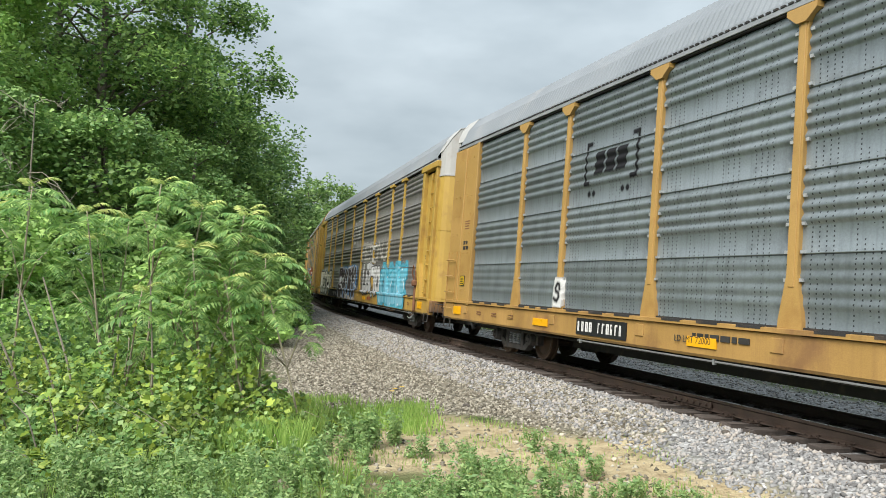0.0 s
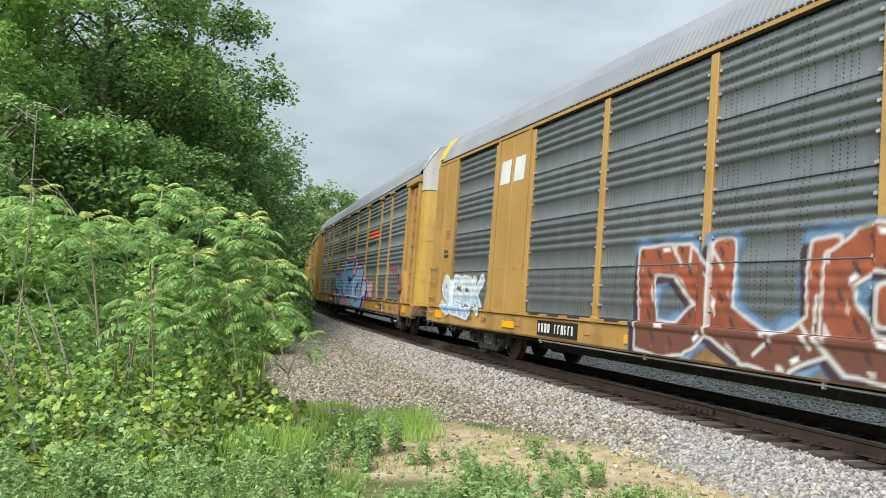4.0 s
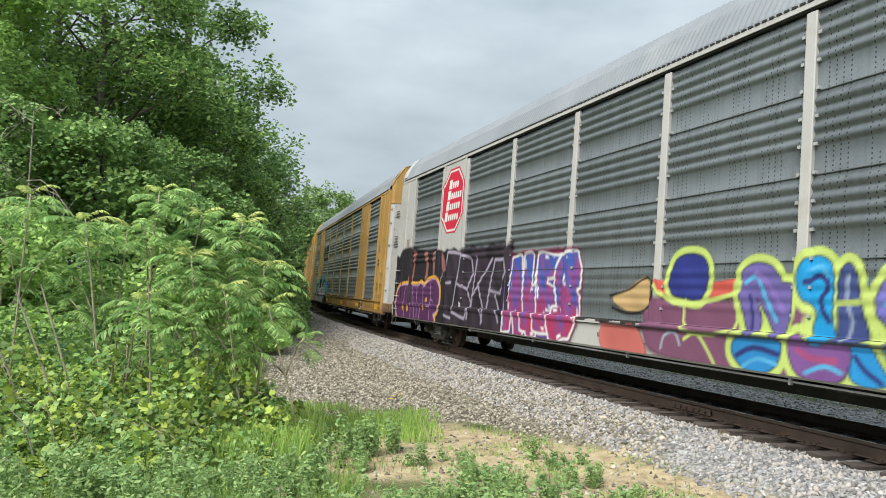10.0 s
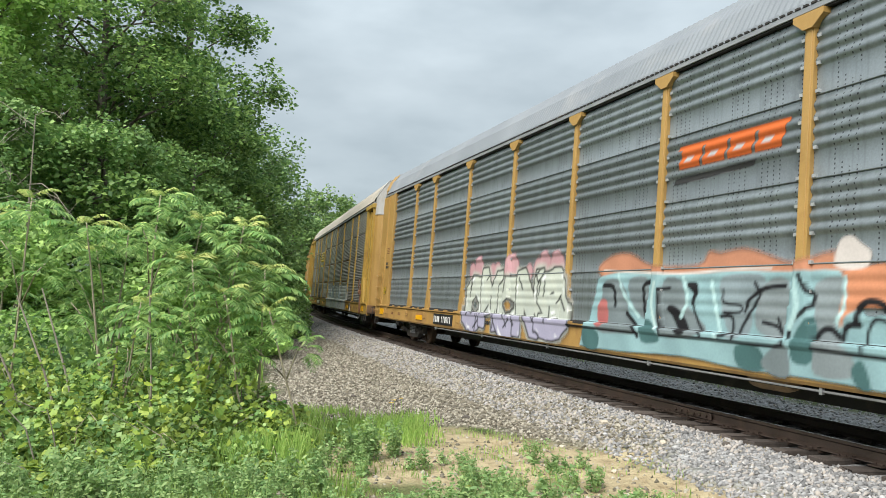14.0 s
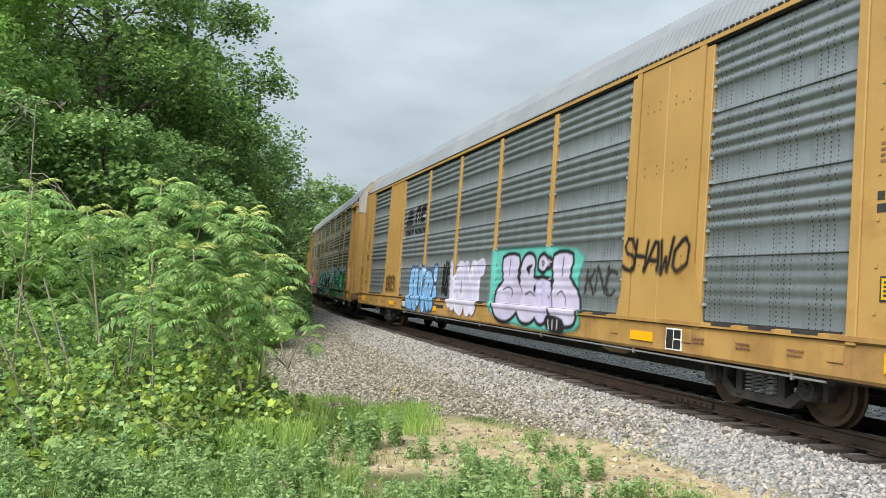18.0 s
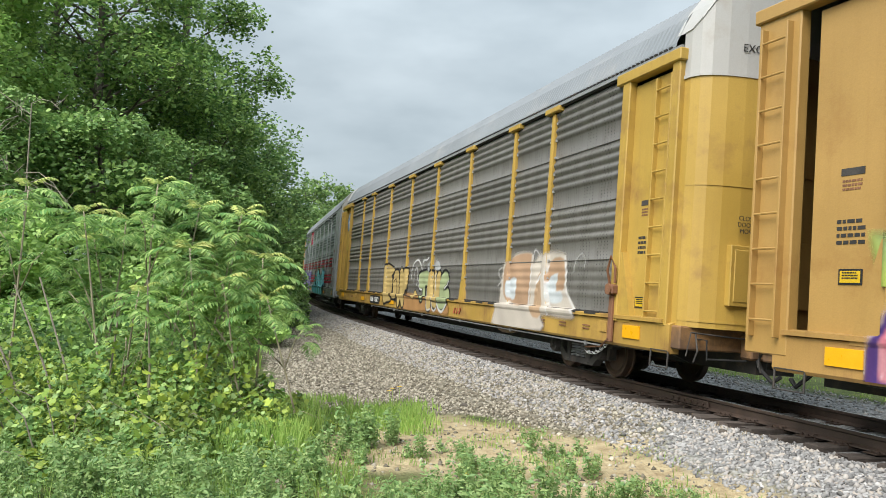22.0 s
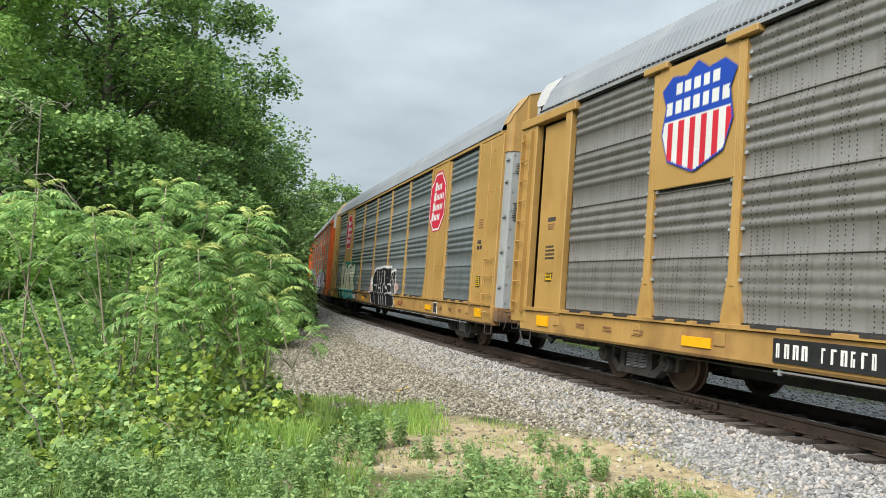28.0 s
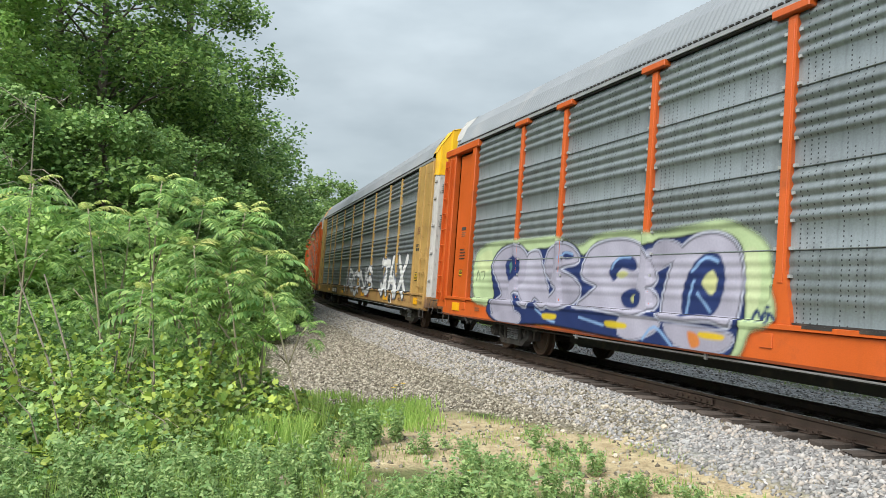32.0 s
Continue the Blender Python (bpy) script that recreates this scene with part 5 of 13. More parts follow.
def sign_octagon(n, x0, x1, z0, z1):
    """A red eight-sided sign, white-rimmed, with white bars."""
    cx, cz, w, h = (x0 + x1) / 2, (z0 + z1) / 2, (x1 - x0) / 2, (z1 - z0) / 2

    def oct_(k, g):
        return [(cx + sx * (w - g), cz + sz * (h - g)) for sx, sz in ((0.4, 1), (1, 0.5), (1, -0.5), (0.4, -1), (-0.4, -1), (-1, -0.5), (-1, 0.5), (-0.4, 1))]
    red = (0.56, 0.03, 0.06)
    p = [(red, oct_(1, 0)), (WHITE, oct_(1, 0.05)), (red, oct_(1, 0.10))]
    for i in range(4):
        zz = cz + h * (0.5 - 0.33 * i)
        xx = cx - w * (0.42 + 0.08 * i)
        p.append((WHITE, rect(xx, xx + w * 0.26, zz - h * 0.13, zz + h * 0.15, 0.1)))
        for j in range(5):
            a = xx + w * (0.32 + 0.19 * j)
            if a + w * 0.13 < cx + w * (0.72 if i in (1, 2) else 0.55):
                p.append((WHITE, rect(a, a + w * 0.13, zz - h * 0.12, zz + h * 0.06, 0.15)))
    decal(n, x0, x1, z0, z1, shapes(*p), "sign", "red eight-sided sign with a white rim", 0.02)


def sign_roundel(n, cx, cz, r):
    ring = lambda k: [(cx + k * math.cos(a * 0.2618), cz + k * math.sin(a * 0.2618)) for a in range(24)]
    p = [((0.03, 0.16, 0.26), ring(r)), (WHITE, ring(r * 0.66)), ((0.05, 0.20, 0.50), ring(r * 0.62)), (WHITE, rect(cx - r * 0.6, cx + r * 0.6, cz - r * 0.1, cz + r * 0.1)), (WHITE, rect(cx - r * 0.1, cx + r * 0.1, cz - r * 0.6, cz + r * 0.6))]
    for a in range(22):
        if a % 11 == 10:
            continue
        t = a * 0.2856 + 0.1
        c, s = math.cos(t), math.sin(t)
        b = [(r * 0.72, -0.025), (r * 0.92, -0.025), (r * 0.92, 0.025), (r * 0.72, 0.025)]
        p.append((WHITE, [(cx + u * c - v * s, cz + u * s + v * c) for u, v in b]))
    decal(n, cx - r, cx + r, cz - r, cz + r, shapes(*p), "sign", "round blue and white sign with a cross", 0.016)


def sign_shield(n, x0, x1, z0, z1):
    cx, w, h = (x0 + x1) / 2, (x1 - x0) / 2, z1 - z0

    def body(g):
        return [(cx, z0 + g), (cx + w * 0.75, z0 + h * 0.14 + g), (cx + w * 0.96 - g, z0 + h * 0.4), (cx + w * 0.86 - g, z0 + h * 0.66), (cx + w - g, z0 + h * 0.82), (cx + w * 0.7, z1 - h * 0.07 - g),
                (cx + w * 0.3, z1 - h * 0.1 - g), (cx, z1 - g), (cx - w * 0.3, z1 - h * 0.1 - g), (cx - w * 0.7, z1 - h * 0.07 - g), (cx - w + g, z0 + h * 0.82), (cx - w * 0.86 + g, z0 + h * 0.66), (cx - w * 0.96 + g, z0 + h * 0.4), (cx - w * 0.75, z0 + h * 0.14 + g)]
    inner = shapes((WHITE, body(0.03)))
    blue, red = (0.02, 0.07, 0.40), (0.58, 0.03, 0.05)

    def paint(x, z):
        out = shapes((blue, body(0)))(x, z)
        i = inner(x, z)[..., 3] > 0.5
        out[i, :3] = WHITE
        top = i & (z > z0 + h * 0.52)
        out[top, :3] = blue
        st = i & (z < z0 + h * 0.5) & (np.mod((x - x0) / (2 * w) * 6.5 + 0.25, 1.0) < 0.5)
        out[st, :3] = red
        for row, (zz, cnt) in enumerate(((0.80, 5), (0.63, 7))):
            for j in range(cnt):
                a = cx + (j - (cnt - 1) / 2) * w * 0.25
                m = i & (np.abs(x - a) < w * 0.085) & (np.abs(z - z0 - h * zz) < h * 0.055)
                out[m, :3] = WHITE
        return out
    decal(n, x0, x1, z0, z1, paint, "sign", "red, white and blue striped shield sign", 0.018)


def sign_stripe(n, x0, x1, z0, z1, fade):
    w, h = x1 - x0, z1 - z0
    p = [((0.05, 0.05, 0.05), [(x0, z0), (x0 + w * 0.72, z0 + h * 0.08), (x0 + w * 0.75, z0 + h * 0.17), (x0 + 0.05, z0 + h * 0.12)])]
    p.append((fade, rect(x0 + 0.1, x1 - 0.05, z0 + h * 0.66, z0 + h * 0.76, 0.3)))
    for i in range(4):
        a = x0 + 0.12 + i * w * 0.225
        p.append((fade, rect(a, a + w * 0.2, z0 + h * 0.3, z0 + h * 0.72, 0.35)))
        p.append(((0.42, 0.43, 0.43), rect(a + w * 0.06, a + w * 0.13, z0 + h * 0.42, z0 + h * 0.52, 0.35)))
    decal(n, x0, x1 + 0.2, z0, z1, shapes(*p), "sign", "faded orange slanted company stripe", 0.02)


def sign_bars(n, x0, x1, z0, z1, count, col, lean=0.12, name="sign", label="painted company sign"):
    w = (x1 - x0) / count
    decal(n, x0, x1 + 0.15, z0, z1, shapes(*[(col, rect(x0 + i * w, x0 + i * w + w * 0.72, z0, z1, lean)) for i in range(count)]), name, label, 0.02)


def sign_red(n, x0, x1, z0, z1):
    w, h = x1 - x0, z1 - z0
    p = [((0.46, 0.03, 0.07), rect(x0, x1, z0, z1))]
    p += [(WHITE, rect(x0 + 0.12, x0 + 0.5 - 0.05 * i, z0 + h * (0.3 + 0.14 * i), z0 + h * (0.38 + 0.14 * i))) for i in range(4)]
    p += [(WHITE, rect(x0 + w * (0.28 + 0.082 * i), x0 + w * (0.335 + 0.082 * i), z0 + h * 0.4, z0 + h * (0.78 if i == 0 else 0.66), 0.1)) for i in range(8)]
    p += [(WHITE, rect(x0 + w * 0.4, x0 + w * 0.75, z0 + h * 0.22, z0 + h * 0.27))]
    decal(n, x0, x1, z0, z1, shapes(*p), "sign", "dark red company sign with white bars", 0.02)


sign_brackets(0, -6.6, -4.9, 3.1, 4.15, BLACK)
sign_bars(2, -8.9, -7.4, 3.95, 4.5, 2, WHITE)
sign_stripe(3, 4.5, 7.0, 3.22, 4.02, (0.66, 0.12, 0.02))
sign_roundel(4, -12.4, 4.24, 0.43)
sign_roundel(1, -12.62, 4.24, 0.43)
sign_roundel(11, -12.7, 4.22, 0.43)
sign_octagon(5, 7.2, 8.95, 3.08, 4.86)
sign_octagon(5, -9.1, -7.35, 3.08, 4.86)
sign_slants(6, -6.85, -4.5, 3.08, 4.0, BLACK)
sign_stripe(7, 4.6, 7.0, 3.25, 4.0, (0.66, 0.15, 0.04))
decal(8, -7.0, -4.4, 2.95, 4.1, layers(patch(-7.02, -4.4, 2.96, 4.1, (0.40, 0.40, 0.38), (0.34, 0.34, 0.33), 0.02), shapes((GOLD, rect(-6.7, -4.95, 3.03, 3.17, 0)), *[(GOLD, rect(-6.6 + 0.58 * i, -6.12 + 0.58 * i, 3.32, 3.95, 0.15)) for i in range(3)],
                                                         *[((0.38, 0.38, 0.36), rect(-6.42 + 0.58 * i, -6.22 + 0.58 * i, 3.48, 3.78, 0.15)) for i in range(3)])), "sign", "gold company sign on a grey field", 0.022)
sign_slants(9, -6.95, -4.6, 3.08, 4.0, BLACK)
sign_slants(10, -6.75, -4.4, 3.08, 4.0, BLACK)
sign_red(12, -7.0, -4.42, 4.06, 5.0)
sign_shield(13, -9.0, -7.33, 3.22, 4.86)
sign_octagon(14, 7.25, 8.95, 3.04, 4.84)
sign_octagon(14, -9.1, -7.38, 3.04, 4.84)
sign_stripe(15, 4.45, 6.95, 3.2, 4.02, (0.66, 0.14, 0.03))
for z in (2.62, 2.43, 2.25, 1.75, 1.56, 1.38):
    for a, b in BAYS:
        x0, x1 = a + 0.1, b - 0.1
        decal(12, x0, x1, z - 0.055, z + 0.055, patch(x0 - 1, x1 + 1, z - 0.06, z + 0.2, (0.36, 0.045, 0.065), (0.40, 0.07, 0.085), 0.0), "red_stripe", "dark red stripe along the ribs", 0.05)
LAYER[12] += 2

# --- spray paint ---
G = lambda n, word, x0, x1, z0, z1, *c, label="", step=0.031, **k: decal(n, x0 - 0.1, x1 + 0.1, max(0.635, z0 - 0.05), z1 + (0.4 if k.get("puff") else 0.12), piece(word, x0, x1, z0, z1, *c, seed=n * 13 + len(word) + int(x0 * 3 + 40), **k), label=label, step=step)
T = lambda n, word, x0, x1, z0, z1, col, label="", **k: decal(n, x0 - 0.1, x1 + 0.1, z0 - 0.02, z1 + 0.05, scrawl(word, x0, x1, z0, z1, col, n * 7 + len(word), **k), label=label, step=0.025)

decal(0, -7.45, -7.05, 1.12, 1.7, layers(patch(-7.5, -7.0, 1.1, 1.75, WHITE, WHITE, 0.06), scrawl("S", -7.38, -7.12, 1.2, 1.6, BLACK, 3, 0.09)), label="white patch with a black scrawl", step=0.02)
decal(1, -8.4, -2.2, 0.635, 1.02, patch(-8.5, -2.2, 0.6, 1.2, (0.04, 0.038, 0.036), (0.06, 0.055, 0.05), 0.03), label="blacked-out stretch of the sill", step=0.04)
G(1, "LEKTO", 2.0, 6.0, 0.9, 2.2, WHITE, (0.5, 0.5, 0.48), BLACK, None, fat=0.13, line=0.03, label="white blocky graffiti letters")
G(1, "OMOBE", 6.0, 10.4, 0.64, 2.1, CYAN, (0.22, 0.46, 0.58), (0.03, 0.26, 0.34), (0.10, 0.36, 0.46), fat=0.14, line=0.03, glow=0.14, label="turquoise bubble-letter graffiti")
T(1, "PIK", -1.1, 0.9, 2.85, 4.25, (0.62, 0.62, 0.60), fat=0.05, slant=0.0, label="white rolled letters")
T(1, "BESONU", 1.6, 6.9, 2.22, 3.1, (0.52, 0.50, 0.44), fat=0.09, slant=0.0, label="pale rolled letters")
G(1, "EOSR", -12.0, -7.6, 0.7, 2.0, CREAM, (0.55, 0.55, 0.5), BLACK, (0.40, 0.46, 0.42), fat=0.12, line=0.05, glow=0.06, label="cream graffiti letters with black rims")
T(1, "SPRAY", -5.9, -4.6, 1.35, 1.65, WHITE)
T(1, "THE", -5.5, -4.95, 1.75, 2.0, WHITE)
T(1, "FIEND", -5.7, -4.8, 1.12, 1.35, WHITE)
G(2, "DUGOT", -3.2, 6.4, 0.60, 2.3, (0.34, 0.10, 0.05), (0.20, 0.075, 0.05), (0.66, 0.66, 0.64), (0.17, 0.29, 0.46), fat=0.13, line=0.022, glow=0.07, low=(0.16, 0.07, 0.05), spots=(0.10, 0.05, 0.05), slant=0.0, square=True, shade=(0.06, 0.04, 0.05), cuts=(0.62, 0.62, 0.60), label="rust-brown graffiti with white rims and blue haze")
G(2, "SEBK", -12.4, -9.5, 0.8, 1.9, (0.55, 0.60, 0.60), SKYB, WHITE, None, fat=0.09, line=0.04)
decal(3, 4.4, 6.5, 1.12, 1.95, patch(4.2, 6.5, 1.1, 1.95, (0.66, 0.36, 0.42), (0.60, 0.42, 0.46), 0.2, 4), label="pink spray haze", step=0.04)
G(4, "BUNKS", -6.8, -1.6, 1.05, 2.0, (0.34, 0.33, 0.30), (0.30, 0.29, 0.27), (0.42, 0.42, 0.40), None, fat=0.11, line=0.04, label="faded grey graffiti letters")
G(4, "PINTA", 5.2, 9.2, 0.7, 1.8, (0.58, 0.34, 0.34), CREAM, (0.20, 0.10, 0.12), (0.40, 0.36, 0.34), fat=0.11, line=0.04, label="pink graffiti letters")
decal(4, -12.1, -9.2, 0.635, 2.2, layers(patch(-12.05, -9.9, 0.6, 1.98, (0.025, 0.027, 0.03), (0.05, 0.05, 0.052), 0.12, 5), piece("OO", -12.05, -10.5, 1.0, 1.95, BLACK, BLACK, WHITE, None, 0.26, 0.025, 0.0, 3, 0.0, shine=BLACK), scrawl("AI", -11.7, -10.6, 0.75, 1.35, WHITE, 6, 0.03),
      piece("X", -10.5, -9.8, 1.15, 1.6, WHITE, WHITE, BLACK, BLACK, 0.035, 0.1, 0.3, 4), scrawl("KOER", -10.6, -9.3, 1.62, 2.05, WHITE, 2, 0.06)), label="black arches drawn in thin white lines", step=0.024)
T(4, "SETS", -12.75, -12.05, 3.2, 3.65, BLACK)
T(4, "GUILY", -12.8, -12.0, 1.6, 2.1, (0.25, 0.18, 0.03))
T(3, "RA", 9.6, 10.9, 2.0, 2.3, (0.5, 0.05, 0.08))
T(4, "LUV", 10.2, 11.5, 1.9, 2.3, WHITE)
G(5, "CARNET", 9.3, 12.4, 1.12, 1.95, (0.20, 0.16, 0.25), (0.30, 0.26, 0.34), (0.06, 0.05, 0.08), (0.30, 0.25, 0.31), fat=0.08, line=0.03, label="purple scrawled graffiti")
decal(5, 8.6, 13.0, 0.64, 1.6, patch(8.6, 13.1, 0.6, 1.5, (0.44, 0.34, 0.44), (0.48, 0.46, 0.46), 0.15, 8), label="pale purple spray haze", step=0.035)
decal(5, -13.4, -4.0, 0.635, 2.75, layers(patch(-13.5, -4.0, 0.6, 2.7, (0.022, 0.02, 0.024), (0.05, 0.035, 0.05), 0.08, 2), scrawl("EBKR", -8.6, -4.2, 0.7, 2.5, (0.34, 0.30, 0.38), 5, 0.02)), label="black field with thin grey lines", step=0.03)
G(5, "NWES", -4.2, -0.9, 0.62, 2.3, (0.05, 0.10, 0.36), (0.38, 0.04, 0.10), WHITE, (0.30, 0.05, 0.12), fat=0.13, line=0.03, glow=0.03, square=True, shade=(0.10, 0.05, 0.20), label="blue and red graffiti with white rims")

T(6, "RUSH", -3.7, -2.8, 1.68, 1.9, BLACK)
T(6, "SPRAY", -3.7, -2.7, 1.42, 1.65, BLACK)
T(6, "PAINT", -3.65, -2.8, 1.15, 1.38, BLACK)
G(7, "OMONS", -4.1, 1.6, 0.60, 2.1, (0.58, 0.61, 0.52), (0.52, 0.56, 0.50), BLACK, (0.54, 0.54, 0.48), fat=0.14, line=0.026, glow=0.03, puff=(0.62, 0.36, 0.38), low=(0.42, 0.40, 0.52), slant=0.0, square=True, cuts=BLACK, label="cream graffiti letters with black lines and pink puffs")
for w_, x0, x1 in (("HBE", -11.7, -9.7), ("NOA", -8.8, -7.4), ("WAS", -6.7, -5.6)):
    T(8, w_, x0, x1, 1.08, 1.72, (0.50, 0.50, 0.50) if w_ == "HBE" else BLACK, fat=0.06)
T(8, "EBS", -3.75, -3.0, 1.15, 2.0, (0.62, 0.62, 0.60))
decal(8, -1.1, 7.4, 0.635, 1.95, layers(patch(-1.2, 7.5, 0.6, 1.95, (0.56, 0.54, 0.44), (0.42, 0.50, 0.50), 0.14, 6), scrawl("UL", -0.6, 1.0, 1.2, 1.9, NAVY, 3, 0.06), scrawl("OCD", 1.0, 3.2, 0.7, 1.8, (0.10, 0.10, 0.10), 4, 0.015), scrawl("CKSM", 4.4, 6.0, 0.75, 1.05, BLACK, 4, 0.04)), label="pale cream and blue spray field", step=0.03)
G(9, "EUAR!", -6.0, -2.7, 0.62, 2.0, SKYB, (0.16, 0.40, 0.72), (0.03, 0.03, 0.05), (0.10, 0.20, 0.40), fat=0.13, line=0.035, glow=0.03, label="blue graffiti letters with white rims")
G(9, "WONT", -1.9, 0.8, 0.72, 2.1, LILAC, (0.62, 0.60, 0.72), (0.62, 0.60, 0.70), None, fat=0.13, line=0.03, label="lilac scribbled letters")
T(9, "SHAWO", 7.2, 9.0, 1.75, 2.3, BLACK, fat=0.05)
T(9, "KNC", 5.9, 7.0, 1.4, 1.9, (0.05, 0.05, 0.05))
T(9, "VUS", -2.5, -1.9, 1.2, 2.1, BLACK)
T(9, "SERTES", -8.9, -7.6, 1.2, 1.75, (0.10, 0.06, 0.02))
decal(10, -4.0, 4.6, 0.9, 2.1, patch(-4.1, 4.6, 0.8, 2.15, (0.30, 0.34, 0.06), (0.16, 0.36, 0.24), 0.14, 5), label="olive spray haze", step=0.035)
decal(10, 4.2, 11.8, 1.4, 2.35, patch(4.2, 11.9, 1.3, 2.35, (0.28, 0.52, 0.66), (0.34, 0.58, 0.70), 0.15, 7), label="pale blue spray haze", step=0.035)
decal(10, -12.4, -6.5, 1.6, 2.2, patch(-12.4, -6.4, 1.5, 2.2, (0.38, 0.46, 0.10), (0.30, 0.40, 0.16), 0.16, 4), label="lime spray haze", step=0.035)
G(10, "AIDYL", -12.2, -4.2, 0.62, 2.0, (0.56, 0.06, 0.13), (0.60, 0.27, 0.31), (0.07, 0.04, 0.17), (0.56, 0.44, 0.46), fat=0.15, line=0.032, glow=0.04, square=True, shade=(0.08, 0.04, 0.16), cuts=(0.66, 0.6, 0.62), label="red and pink graffiti letters with purple rims")
G(12, "BNEAVE", -12.4, -3.2, 0.60, 2.0, (0.15, 0.125, 0.32), (0.38, 0.36, 0.54), (0.04, 0.04, 0.10), (0.42, 0.40, 0.60), fat=0.13, line=0.03, glow=0.04, square=True, shade=(0.05, 0.03, 0.10), cuts=(0.55, 0.55, 0.7), label="violet graffiti letters")
T(12, "VTV", -3.6, -0.6, 0.68, 1.7, (0.66, 0.62, 0.66), fat=0.015)
T(12, "REL", 1.6, 2.4, 1.4, 1.8, (0.62, 0.42, 0.04), fat=0.06)
T(12, "OCE", 12.0, 13.0, 1.3, 2.1, (0.40, 0.12, 0.14), fat=0.03)
G(13, "SUOK", 4.6, 8.0, 0.9, 2.1, (0.05, 0.22, 0.42), (0.10, 0.30, 0.50), (0.06, 0.10, 0.2), None, fat=0.12, line=0.03, label="blue graffiti letters")
G(13, "EEPL", 8.4, 11.6, 0.9, 2.3, WHITE, WHITE, BLACK, None, fat=0.08, line=0.05, label="white graffiti letters with black rims")
T(13, "AMS", -4.2, -2.6, 1.1, 1.9, (0.62, 0.62, 0.60), fat=0.05)
T(13, "JNER", -0.6, 2.8, 1.15, 1.7, (0.60, 0.58, 0.56), fat=0.06)
decal(13, -4.2, 9.0, 0.635, 1.03, patch(-4.6, 9.2, 0.6, 1.2, (0.46, 0.16, 0.06), (0.52, 0.22, 0.08), 0.3, 6), "rust_stain", "rust-red faded stretch of the sill", 0.045)
G(14, "PUSEK", -10.3, -5.8, 0.62, 2.35, (0.66, 0.68, 0.56), (0.62, 0.62, 0.40), BLACK, (0.03, 0.33, 0.20), fat=0.16, line=0.035, glow=0.10, slant=0.0, shade=(0.02, 0.02, 0.02), low=(0.10, 0.45, 0.42), spots=(0.66, 0.62, 0.36), label="white and teal graffiti letters with green haze")
T(14, "SHAC", -5.3, -4.5, 1.6, 1.9, WHITE)
T(14, "TGTRUN", -5.4, -4.5, 1.25, 1.5, WHITE)
T(14, "GOE", -11.0, -10.2, 1.1, 1.8, WHITE, fat=0.035)
G(16, "IRONS", -3.0, 5.0, 0.7, 1.95, WHITE, (0.5, 0.52, 0.52), (0.10, 0.12, 0.16), None, fat=0.08, line=0.03, label="white graffiti letters")
G(16, "JAX", 6.5, 11.0, 0.7, 2.3, WHITE, (0.56, 0.58, 0.58), (0.10, 0.12, 0.16), None, fat=0.09, line=0.03, label="white graffiti letters")
